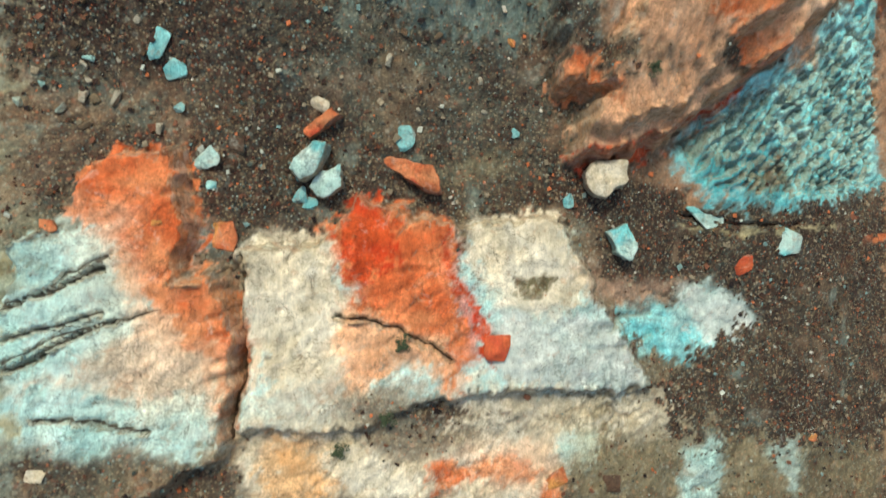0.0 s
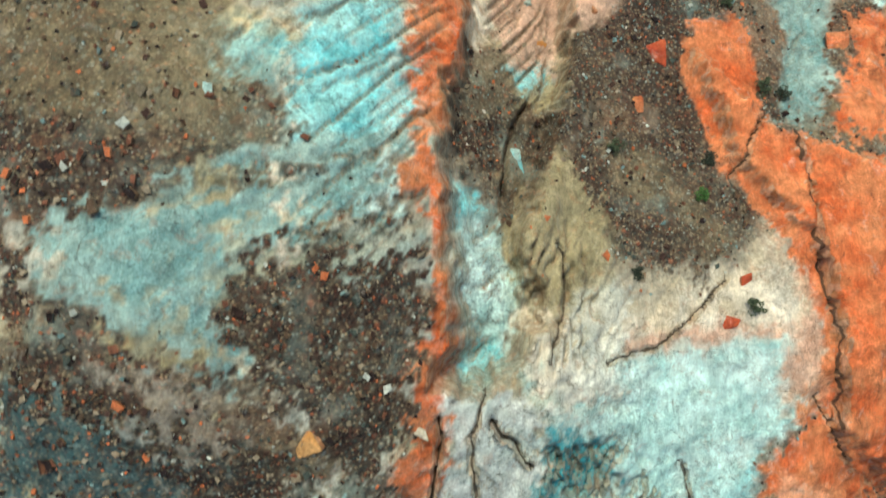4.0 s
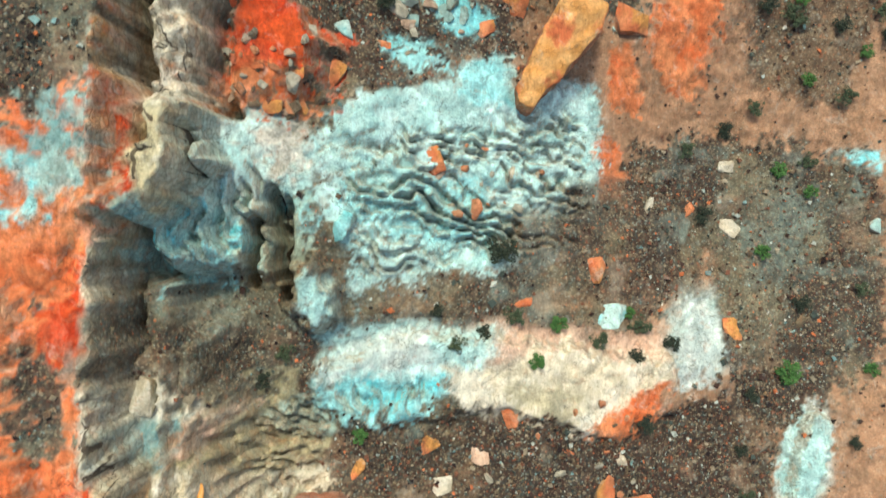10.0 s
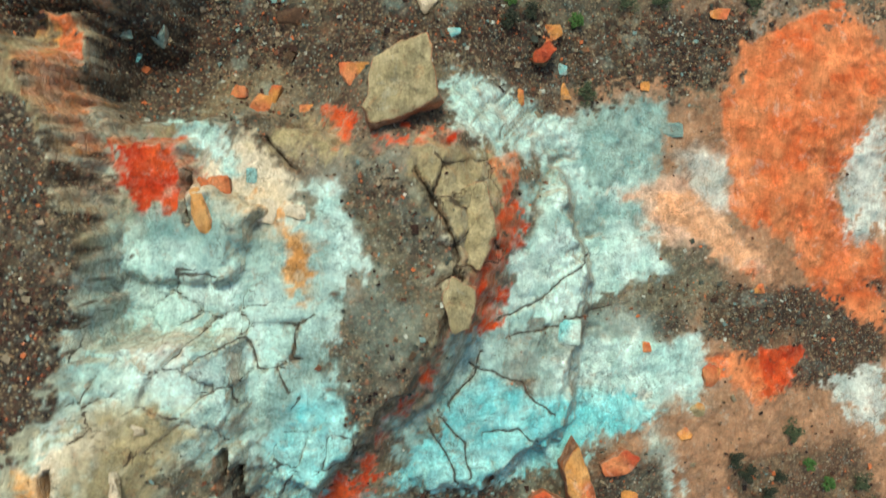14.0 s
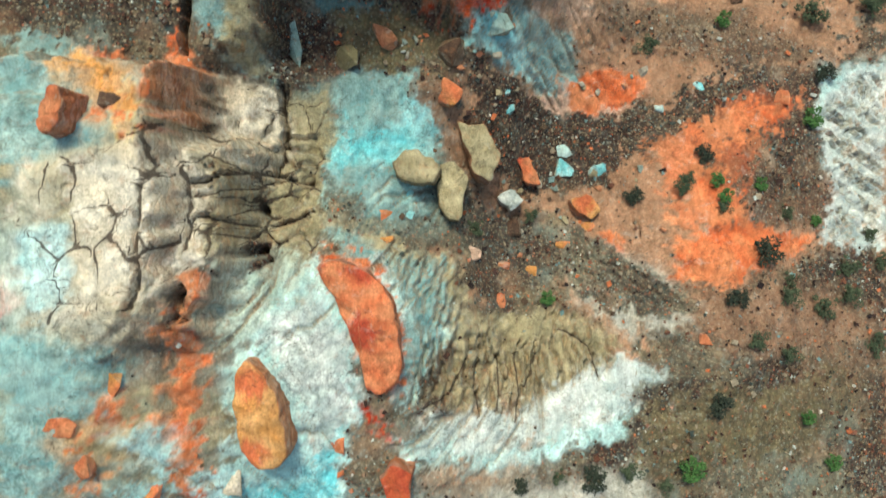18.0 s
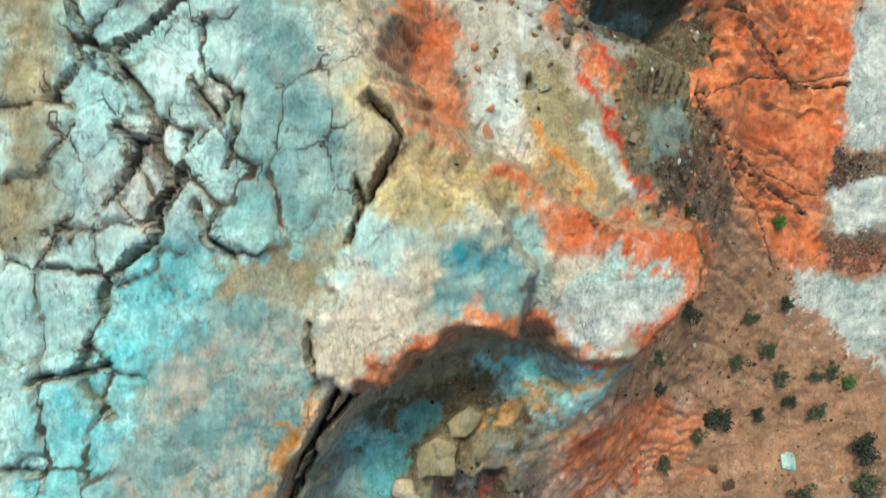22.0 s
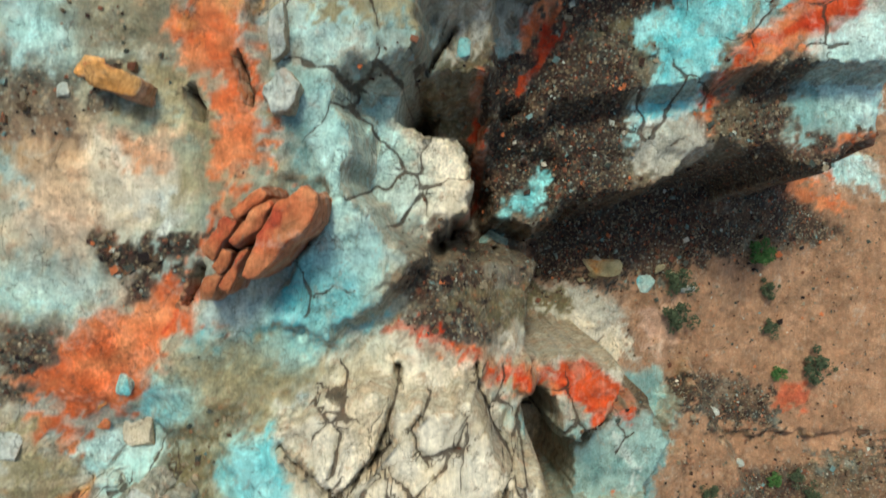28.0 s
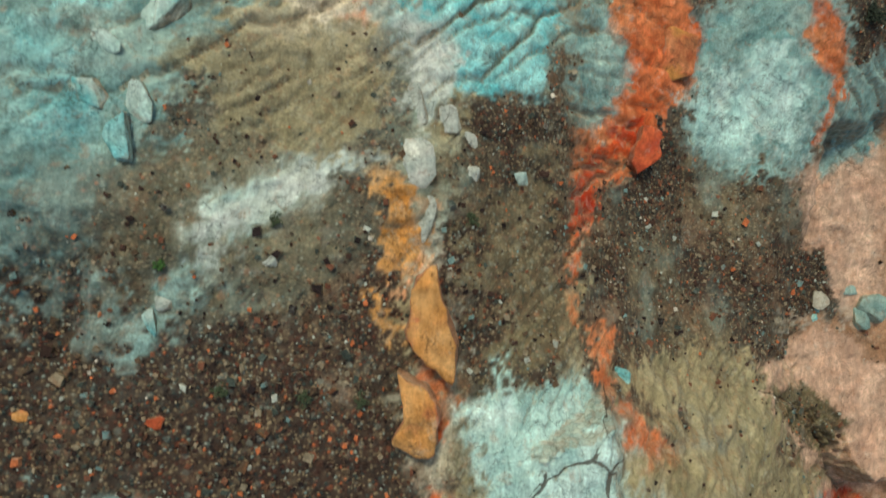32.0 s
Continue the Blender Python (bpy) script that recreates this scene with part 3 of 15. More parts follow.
level_area(11.8, [(-3.2,126.3),(-1.5,128.6),(1.2,129.7),(3.0,129.7),(3.7,128.0),(1.3,126.4),(-0.4,124.8),(-2.5,122.3),(-3.4,123.7)], edge=1.2, keep=0.20)
level_area(11.8, [(1.3,165.1),(3.6,165.8),(5.4,165.4),(5.8,164.7),(5.2,163.6),(4.5,162.6),(3.7,162.7),(3.3,164.0)], edge=0.5, keep=0.16)
level_area(12.2, [(-8.3,36.8),(-6.1,37.3),(-5.0,34.7),(-3.3,34.4),(-2.7,31.9),(-7.7,30.7)], edge=0.8, keep=0.20)
level_area(12.2, [(-13.4,90.2),(-11.1,90.6),(-10.7,87.6),(-9.9,86.4),(-8.1,86.6),(-7.8,85.3),(-6.0,84.4),(-6.7,82.3),(-11.9,82.3),(-12.6,86.4)], edge=0.5, keep=0.20)
level_area(12.2, [(-0.1,157.5),(2.0,157.5),(3.7,156.5),(2.4,155.8),(1.3,155.5),(-0.0,154.8),(-0.7,154.7)], edge=0.6, keep=0.20)
level_area(12.6, [(-6.9,77.5),(-6.2,77.2),(-6.1,75.8),(-6.7,73.6),(-7.5,73.4),(-8.2,74.1),(-7.9,75.8)], edge=0.5, keep=0.16)
level_area(12.6, [(-1.4,136.1),(1.4,134.8),(2.8,133.8),(4.5,132.8),(6.4,132.5),(6.2,133.9),(4.6,137.6),(3.0,140.1),(3.6,142.4),(1.9,145.7),(-0.6,149.1),(-0.8,144.7),(-0.4,140.6)], edge=0.8, keep=0.24)
level_area(12.6, [(-18.3,99.6),(-10.7,99.7),(-9.5,97.3),(-9.3,94.0),(-10.1,90.6),(-18.2,90.5)], edge=1.6, keep=0.4)
level_area(13.2, [(-9.8,75.5),(-8.1,72.2),(-6.6,70.6),(-7.1,68.8),(-7.7,68.0),(-8.0,64.4),(-7.6,61.8),(-9.2,59.8),(-10.4,60.1),(-8.7,62.1),(-9.1,67.3)], edge=0.6, keep=0.16)
level_area(13.4, [(-16.2,113.7),(-8.6,113.8),(-8.5,107.9),(-9.0,105.9),(-9.9,104.6),(-10.9,102.3),(-11.2,100.7),(-11.3,98.4),(-12.8,98.1),(-16.0,97.4)], edge=0.9, keep=0.24)
level_area(14, [(-15.3,64.4),(-9.7,64.4),(-9.8,59.8),(-9.8,56.0),(-9.4,52.5),(-9.5,50.0),(-9.8,47.6),(-10.0,46.0),(-15.0,46.0)], edge=0.5, keep=0.20)
level_area(14, [(-15.4,77.8),(-9.2,73.3),(-9.1,68.7),(-9.5,66.7),(-9.6,63.8),(-10.1,60.4),(-11.1,57.9),(-15.1,57.9)], edge=0.4, keep=0.20)
level_area(14.2, [(-14.9,47.6),(-9.9,47.7),(-9.7,43.9),(-9.0,42.3),(-9.2,40.1),(-9.8,37.7),(-10.8,35.3),(-11.3,33.6),(-11.7,32.5),(-14.8,32.5)], edge=0.6, keep=0.20)
level_area(14.3, [(-15.4,91.4),(-11.4,88.4),(-10.2,83.9),(-10.0,80.8),(-10.9,77.7),(-10.7,74.7),(-11.1,70.0),(-15.1,70.0)], edge=0.8, keep=0.24)
level_area(14.4, [(2.6,132.6),(3.2,133.0),(5.2,132.8),(7.0,133.1),(7.3,131.9),(6.8,130.7),(5.9,129.5),(5.2,129.2),(3.2,129.3),(2.6,130.2)], edge=0.5, keep=0.16)
level_area(14.6, [(2.6,158.3),(3.1,159.2),(3.9,158.0),(4.4,157.2),(3.9,156.5),(3.2,157.1),(2.3,158.0)], edge=0.3, keep=0.16)
level_area(14.9, [(-5.0,176.6),(-0.7,176.1),(-1.2,172.3),(-0.3,171.8),(0.7,171.6),(0.6,169.8),(-0.2,169.3),(-0.5,168.4),(-1.5,167.7),(-2.8,166.3),(-4.6,166.8),(-2.9,170.1),(-4.5,172.2)], edge=0.4, keep=0.24)
level_area(15.9, [(-14.8,120.6),(-10.7,120.5),(-9.6,119.5),(-8.4,119.4),(-8.4,120.4),(-6.9,122.1),(-6.0,123.2),(-3.9,124.6),(-3.7,126.6),(-2.6,128.0),(-1.8,128.7),(-1.3,131.8),(-15.1,134.3)], edge=1.9, keep=0.16)
level_area(15.9, [(-5.4,164.0),(-4.3,164.3),(-2.7,165.1),(-1.5,165.1),(-0.8,165.2),(0.0,165.1),(0.9,165.3),(1.0,164.5),(1.6,163.4),(2.5,163.3),(2.8,162.3),(3.0,161.0),(2.9,159.3),(2.6,158.2),(1.3,159.3),(-0.1,158.7),(-0.6,156.5),(-1.1,154.6),(-6.1,154.5),(-5.2,157.2),(-4.1,160.0)], edge=0.6, keep=0.24)
level_area(16.0, [(0.6,186.6),(4.2,188.4),(4.4,185.6),(3.7,183.9),(5.4,183.7),(7.4,181.7),(7.5,181.2),(5.5,180.8),(4.1,179.0),(2.5,177.4),(-1.5,176.7),(-2.9,177.5),(-1.2,179.3),(2.8,181.6),(2.9,183.9),(1.2,185.0)], edge=0.7, keep=0.24)
level_area(16.4, [(-14.1,122.8),(-8.6,123.2),(-7.6,126.2),(-3.9,128.8),(-2.9,130.9),(-0.9,134.1),(-0.9,136.2),(-14.4,139.9)], edge=1.2, keep=0.24)
level_area(16.6, [(-1.8,128.6),(-2.9,129.1),(-2.9,130.5),(-2.1,131.7),(-1.9,133.0),(-0.9,134.0),(0.9,133.7),(2.3,131.5),(1.8,129.9),(0.5,130.3),(-0.5,129.6),(-1.3,128.8)], edge=0.6, keep=0.24)
level_area(16.6, [(-13.6,132.1),(-2.2,132.3),(-1.5,133.6),(-1.7,135.6),(-2.8,139.9),(-4.6,139.9),(-6.1,140.1),(-8.7,142.8),(-10.0,143.6),(-13.8,143.5)], edge=1.0, keep=0.28)
level_area(16.6, [(-14.4,179.2),(-5.1,176.9),(-4.5,170.4),(-5.1,167.1),(-6.3,165.2),(-9.4,164.1),(-14.0,162.5)], edge=1.5, keep=0.28)
level_area(17.6, [(-14.0,192.1),(-1.9,192.3),(-0.6,188.7),(-0.4,186.9),(0.1,185.5),(0.2,184.0),(-0.5,182.7),(-1.2,182.2),(-2.1,180.7),(-2.6,179.2),(-4.3,178.4),(-13.6,174.8)], edge=3.0, keep=0.8)
raise_area(0.9, [(-13.3,-7.9),(-13.6,-2.2),(-12.7,0.1),(-10.5,2.9),(-8.8,3.2),(-8.4,0.5),(-8.5,-1.0),(-7.3,-1.0),(-6.8,-2.3),(-7.0,-6.8),(-10.4,-8.3)], edge=0.4)
raise_area(0.7, [(-6.6,-6.1),(-6.6,-1.6),(-6.9,-0.0),(-4.6,-0.0),(-3.0,1.7),(0.1,0.9),(4.6,1.2),(5.9,-1.3),(6.9,-2.7),(8.9,-5.7),(2.6,-5.5),(-0.0,-5.5),(-3.3,-6.5)], edge=0.5)
crack(0.35, 0.12, [(-13.06,-1.88),(-11.97,-1.35),(-10.55,-0.59)])
crack(0.3, 0.1, [(-12.96,-2.73),(-11.58,-2.45),(-10.71,-1.99)])
crack(0.35, 0.12, [(-12.91,-3.71),(-12.09,-3.42),(-11.18,-2.81),(-10.29,-2.35)])
crack(0.25, 0.1, [(-12.07,-5.26),(-10.61,-5.27),(-9.14,-5.84)])
crack(0.3, 0.12, [(-3.82,-2.38),(-1.69,-2.74),(0.36,-4.13)])
crack(0.5, 0.2, [(-6.63,-0.22),(-6.62,-3.07),(-6.92,-6.37)])
raise_area(1.4, [(4.8,3.4),(6.1,5.8),(4.2,6.3),(3.9,11.6),(14.7,13.8),(14.4,9.2),(11.6,6.7),(9.4,4.9),(6.7,3.6)], edge=0.45)
rills(0.45, 0.55, 250, [(9.4,4.4),(14.3,8.6),(20.0,13.0),(23.2,3.5),(15.9,1.9),(11.4,2.3)])
crack(0.3, 0.25, [(10.17,1.57),(13.88,1.11),(16.03,1.16)])
crack(0.5, 0.14, [(-0.01,19.08),(-0.15,16.83),(-0.55,14.50)])
rills(0.25, 0.4, 270, [(-0.7,14.2),(2.5,15.1),(3.7,12.6),(2.3,11.1),(-0.0,12.0)])
rills(0.35, 0.5, 250, [(2.7,18.1),(6.2,18.1),(8.6,14.6),(6.8,13.1),(3.9,14.4)])
crack(0.5, 0.15, [(12.11,10.82),(11.36,10.79),(11.23,12.32)])
crack(0.25, 0.12, [(12.79,18.80),(13.95,17.11),(15.06,15.67)])
crack(0.2, 0.1, [(7.97,16.79),(8.55,15.30),(10.04,13.88),(9.95,12.31)])
raise_area(0.8, [(7.6,10.8),(9.9,11.4),(12.7,10.8),(12.3,8.8),(10.6,7.6),(9.2,5.6),(5.1,4.0)], edge=0.5)
crack(0.4, 0.2, [(1.49,18.79),(2.19,18.03),(2.59,17.21)])
crack(0.4, 0.15, [(-5.70,13.99),(-3.60,13.75),(-3.03,12.90)])
rills(0.1, 0.5, 8, [(-5.3,26.2),(-0.6,26.4),(-0.6,22.0),(-5.1,22.9)])
raise_area(-1.6, [(0.9,38.5),(4.8,38.2),(4.6,30.7),(3.2,26.3),(2.5,23.7),(3.0,21.7),(2.5,20.5),(1.4,19.8),(0.0,20.0),(0.6,21.5),(0.4,23.1),(-0.0,25.9),(0.3,28.7),(0.9,31.1)], edge=0.7)
crack(0.3, 0.1, [(1.34,19.76),(0.96,18.49),(1.02,16.59)])
crack(0.6, 0.25, [(1.99,25.41),(2.26,27.45),(2.98,29.09)])
rills(0.3, 0.6, 85, [(2.1,24.1),(5.3,25.5),(5.5,20.3),(2.8,19.6)])
rills(0.3, 0.5, 110, [(2.7,18.7),(6.1,17.4),(6.0,15.6),(2.7,16.4)])
crack(0.4, 0.14, [(13.16,28.35),(13.16,24.26),(13.47,21.52),(13.71,17.52)])
crack(0.25, 0.12, [(11.94,28.79),(10.60,26.50),(10.72,24.63)])
crack(0.2, 0.1, [(9.80,22.86),(8.26,21.37),(7.02,20.47),(5.30,20.25)])
crack(0.2, 0.1, [(3.72,23.94),(3.91,22.34),(3.34,20.43)])
raise_area(0.6, [(9.8,31.6),(12.0,29.0),(13.5,28.1),(16.4,27.0),(22.5,11.4),(13.8,17.6),(13.2,24.3),(10.8,27.2)], edge=0.6)
rills(0.25, 0.4, 300, [(-4.0,42.4),(-1.1,43.3),(-1.4,41.5),(-4.1,41.0)])
raise_area(0.9, [(5.1,43.2),(6.5,44.4),(8.0,45.4),(11.3,44.6),(10.6,42.5),(10.9,40.7),(8.9,39.5),(5.5,40.2)], edge=0.8)
raise_area(0.6, [(0.2,42.8),(2.0,44.8),(4.8,43.5),(1.6,41.3)], edge=0.5)
raise_area(0.5, [(16.6,52.3),(17.5,51.6),(17.2,49.5),(15.5,46.7),(14.2,47.6),(15.5,48.4)], edge=0.4)
rills(0.45, 0.55, 160, [(-8.1,53.1),(-4.8,54.0),(-4.0,52.5),(-4.5,49.8),(-7.3,48.9),(-8.4,49.3)])
rills(0.3, 0.5, 300, [(-5.0,54.2),(-0.6,54.4),(0.1,52.5),(-3.6,52.3)])
raise_area(0.6, [(-5.2,54.6),(-0.6,55.9),(10.1,54.4),(10.4,52.4),(7.4,51.3),(1.8,52.6),(-3.6,52.3)], edge=0.8)
rills(0.4, 0.6, 340, [(-4.0,63.5),(6.1,65.6),(6.7,60.8),(2.6,58.7),(-3.5,57.4)])
rills(0.4, 0.5, 290, [(-9.6,59.7),(-6.2,62.8),(-5.0,58.4),(-9.5,58.2)])
crack(1.6, 0.7, [(-6.10,61.01),(-5.94,59.11),(-5.89,58.06)])
crack(1.2, 0.5, [(-9.27,68.87),(-9.42,67.87),(-9.62,66.89)])
crack(1.0, 0.3, [(-7.89,62.82),(-7.84,61.47)])
rills(0.3, 0.5, 290, [(-8.0,61.8),(-5.3,61.5),(-5.3,58.6),(-9.9,58.6)])
crack(1.6, 0.6, [(-6.71,59.99),(-6.87,57.84)])
crack(1.4, 0.5, [(-5.65,60.71),(-5.79,57.15)])
rills(0.35, 0.5, 340, [(-4.0,62.2),(6.3,62.8),(6.3,58.8),(-0.1,58.4),(-3.8,60.0)])
rills(0.2, 0.7, 10, [(-5.3,63.9),(2.6,64.3),(2.7,62.4),(-4.5,62.3)])
crack(1.0, 0.35, [(-6.23,76.66),(-6.20,75.10),(-6.87,73.26)])
crack(0.9, 0.3, [(-10.23,75.33),(-10.60,73.89)])
rills(0.12, 0.6, 120, [(1.7,82.1),(5.7,84.8),(5.3,77.3),(1.4,79.5)])
crack(0.4, 0.12, [(-0.90,85.87),(0.18,83.77),(0.56,82.33)])
crack(0.3, 0.1, [(-4.85,85.81),(-5.81,86.88)])
crack(0.5, 0.15, [(-7.89,85.60),(-7.83,84.07)])
rills(0.25, 0.5, 75, [(-11.2,90.1),(-10.6,89.3),(-10.0,87.9),(-10.9,87.7)])
rills(0.2, 0.5, 5, [(-8.2,111.7),(-4.7,113.2),(-4.6,107.5),(-7.0,107.5)])
rills(0.55, 0.45, 95, [(-1.0,104.8),(8.0,104.2),(7.9,102.7),(3.1,100.7),(-1.4,101.6)])
rills(0.2, 0.6, 320, [(5.8,108.7),(10.5,107.3),(11.4,104.9),(5.8,104.9)])
crack(1.0, 0.25, [(-8.32,106.39),(-8.07,105.39)])
crack(0.8, 0.3, [(-6.59,107.61),(-6.34,107.46)])
crack(0.6, 0.3, [(-6.69,109.15),(-6.59,109.04)])
crack(0.3, 0.1, [(-8.87,109.69),(-8.94,106.99),(-9.12,106.01)])
rills(0.25, 0.45, 3, [(-6.7,113.0),(-4.7,112.5),(-4.8,108.7),(-8.0,109.1)])
rills(0.35, 0.35, 70, [(-3.1,108.4),(0.5,107.3),(1.5,103.5),(-0.8,104.5)])
rills(0.3, 0.5, 95, [(4.1,105.9),(7.1,105.3),(7.6,103.3),(4.0,103.1)])
rills(0.25, 0.5, 300, [(18.4,115.4),(22.4,117.8),(22.1,109.2),(18.9,109.9)])
crack(1.0, 0.3, [(-9.19,117.00),(-9.19,115.63)])
crack(0.6, 0.25, [(-6.49,114.32),(-6.27,111.67)])
crack(0.7, 0.35, [(-6.84,109.62),(-6.61,109.32)])
crack(0.25, 0.1, [(-8.25,110.33),(-7.90,107.69)])
crack(0.25, 0.1, [(-6.17,110.39),(-7.47,109.74),(-8.01,109.47)])
crack(0.7, 0.3, [(-8.25,106.80),(-8.03,106.08)])
crack(1.6, 0.22, [(-8.60,120.40),(-7.51,121.55),(-6.66,122.38),(-6.17,123.10),(-4.06,124.56),(-3.80,125.56),(-3.56,126.66),(-2.61,127.84),(-1.95,128.61)], wobble=0.1)
crack(1.2, 0.3, [(-6.98,122.21),(-6.20,123.24)])
rills(0.12, 0.4, 20, [(-0.6,132.2),(2.6,132.3),(1.5,130.6),(-1.1,129.9)])
crack(0.7, 0.2, [(-7.47,131.46),(-6.52,132.23),(-6.31,132.95),(-5.85,133.87)])
crack(0.7, 0.2, [(-7.60,131.33),(-7.85,130.80),(-7.71,130.42)])
crack(0.6, 0.18, [(-4.75,131.90),(-5.23,132.25),(-5.49,132.96)])
crack(0.6, 0.18, [(-7.56,129.25),(-8.64,128.97),(-9.42,128.83)])
crack(0.6, 0.2, [(-7.45,128.08),(-8.21,128.85),(-8.10,130.02)])
crack(0.5, 0.16, [(-10.21,126.71),(-8.99,126.87)])
crack(0.5, 0.16, [(-6.75,132.72),(-6.22,133.35),(-5.72,133.75)])
crack(0.6, 0.14, [(-2.93,130.35),(-2.93,129.33)])
crack(0.6, 0.16, [(-2.01,133.68),(-1.87,133.05),(-2.05,132.17)])
rills(0.3, 0.35, 250, [(5.7,138.3),(10.9,138.9),(8.8,136.0),(5.6,136.5)])
rills(0.18, 1.1, 350, [(11.1,148.1),(19.6,148.2),(19.7,137.5),(10.1,138.4)])
crack(0.7, 0.2, [(-9.98,142.80),(-8.38,140.29),(-7.45,141.09),(-6.78,142.86)])
crack(0.7, 0.18, [(-4.66,139.81),(-5.61,138.08),(-7.11,136.78),(-8.12,136.38)])
crack(0.6, 0.2, [(-7.56,136.47),(-6.58,135.26),(-6.20,133.36)])
crack(0.5, 0.16, [(-5.70,135.79),(-5.04,134.91),(-4.82,135.54),(-5.34,136.04)])
crack(0.6, 0.15, [(-7.07,142.20),(-7.55,141.13)])
crack(0.5, 0.14, [(-8.40,137.51),(-7.91,136.50),(-8.25,136.25)])
crack(0.6, 0.16, [(-3.54,140.07),(-2.95,139.05),(-2.49,138.95),(-2.34,138.41)])
crack(0.5, 0.15, [(-6.28,133.30),(-6.58,132.54)])
crack(0.5, 0.15, [(-7.46,134.74),(-6.69,134.37),(-7.58,132.93)])
crack(0.4, 0.14, [(-4.57,135.54),(-4.77,133.77)])
crack(0.9, 0.3, [(-4.62,139.66),(-3.96,140.20)])
crack(0.8, 0.3, [(-2.10,143.23),(-1.92,142.74)])
crack(0.6, 0.3, [(-0.82,142.69),(-0.47,143.13),(0.04,143.22)])
crack(0.6, 0.3, [(-1.77,135.58),(-1.00,134.78),(-1.70,133.19)])
crack(0.4, 0.14, [(2.44,137.25),(2.43,136.77)])
crack(0.5, 0.2, [(10.93,141.94),(12.83,141.74)])
crack(0.4, 0.15, [(10.17,137.11),(14.01,135.46),(17.32,134.20)])
crack(0.4, 0.14, [(12.79,136.50),(12.15,135.62)])
crack(0.5, 0.16, [(-10.05,148.36),(-9.28,148.42),(-8.56,147.54)])
crack(0.5, 0.16, [(-6.46,148.81),(-5.87,146.95),(-5.82,145.93)])
crack(0.8, 0.3, [(-7.78,145.95),(-6.66,145.53),(-6.06,145.94)])
crack(0.8, 0.3, [(-4.51,148.26),(-3.98,149.58),(-2.49,152.01)])
crack(0.5, 0.2, [(-4.82,146.37),(-4.43,144.86)])
crack(0.6, 0.2, [(-2.68,149.45),(-2.57,147.06)])
crack(0.5, 0.2, [(1.02,148.31),(1.37,150.24),(2.08,151.93),(2.20,155.21)])
crack(0.5, 0.2, [(1.17,146.80),(1.48,145.12)])
crack(1.2, 0.5, [(-2.60,152.96),(-2.40,152.02)])
crack(0.4, 0.15, [(12.24,148.01),(15.83,149.18),(19.61,148.79)])
crack(0.4, 0.15, [(11.44,146.10),(14.76,145.58),(19.30,145.84)])
crack(0.4, 0.15, [(11.38,144.33),(14.32,143.61)])
crack(0.4, 0.15, [(11.53,142.14),(16.38,140.00),(19.50,140.42)])
crack(0.6, 0.16, [(1.32,162.28),(1.46,162.01),(0.14,160.24),(-0.36,159.31),(-1.40,158.22)])
crack(0.5, 0.16, [(-1.18,158.40),(-1.67,158.07),(-2.97,156.84),(-3.75,156.29)])
crack(0.7, 0.2, [(3.69,159.60),(2.39,159.16),(2.32,158.07)])
crack(0.5, 0.14, [(-2.57,162.70),(-2.05,163.11),(-1.42,164.35)])
crack(0.5, 0.2, [(-1.72,163.63),(-1.28,164.07)])
crack(0.4, 0.1, [(-0.37,159.26),(-0.35,158.50)])
crack(0.8, 0.3, [(-5.75,168.06),(-6.18,167.25)])
crack(0.9, 0.3, [(-6.03,172.22),(-5.91,171.59)])
crack(0.8, 0.25, [(-1.13,173.41),(-0.96,173.68),(-0.06,175.14)])
crack(0.6, 0.15, [(-5.05,173.07),(-4.79,172.04)])
crack(1.0, 0.4, [(-8.96,180.74),(-9.37,179.66),(-9.72,179.18)])
rills(0.3, 0.4, 300, [(11.3,185.4),(19.0,184.7),(19.1,183.2),(14.1,184.0)])
crack(0.6, 0.2, [(0.57,182.99),(0.52,181.72),(0.48,180.67)])
rills(0.3, 0.45, 300, [(11.3,187.6),(18.7,185.7),(19.1,182.8),(13.8,185.0)])
joints(1.4, 0.28, 60, [(-8.7,142.3),(-6.6,143.2),(-6.0,140.4),(-4.6,138.2),(-4.7,136.1),(-4.3,134.0),(-4.8,132.2),(-9.0,132.1),(-8.8,137.3),(-8.5,139.8)])
joints(1.0, 0.18, 100, [(-6.4,143.6),(-2.5,145.0),(-1.9,140.3),(-2.8,136.6),(-3.6,138.4),(-4.9,140.0)])
joints(1.4, 0.26, 70, [(-11.4,135.8),(-6.3,135.9),(-4.7,132.1),(-5.9,129.8),(-7.3,127.9),(-8.1,125.0),(-11.6,123.4)])
joints(1.2, 0.15, 60, [(-6.4,136.6),(-2.0,136.8),(-2.1,132.6),(-4.5,131.6),(-4.9,132.7)])
joints(1.3, 0.18, 80, [(-10.1,148.6),(-6.3,149.3),(-4.8,148.9),(-4.5,143.7),(-6.2,144.1),(-8.3,144.0),(-9.9,145.6)])
joints(1.4, 0.15, 90, [(-4.5,148.9),(1.4,150.3),(4.1,145.3),(3.9,141.4),(-0.3,141.4),(-4.3,143.6)])
joints(1.6, 0.14, 60, [(-3.1,162.4),(-1.4,164.8),(1.2,165.8),(3.9,162.8),(3.7,159.3),(1.3,159.3),(-1.1,158.2),(-3.0,157.4)])
joints(0.5, 0.25, 60, [(-8.7,163.1),(-6.4,163.3),(-6.0,161.0),(-7.8,160.7),(-9.0,162.3)])
joints(0.8, 0.2, 80, [(-8.4,112.2),(-4.9,114.1),(-4.7,107.7),(-7.9,107.5)])
joints(1.1, 0.3, 30, [(-0.3,87.3),(2.0,88.7),(2.1,83.3),(0.1,80.6),(-0.6,83.2)])
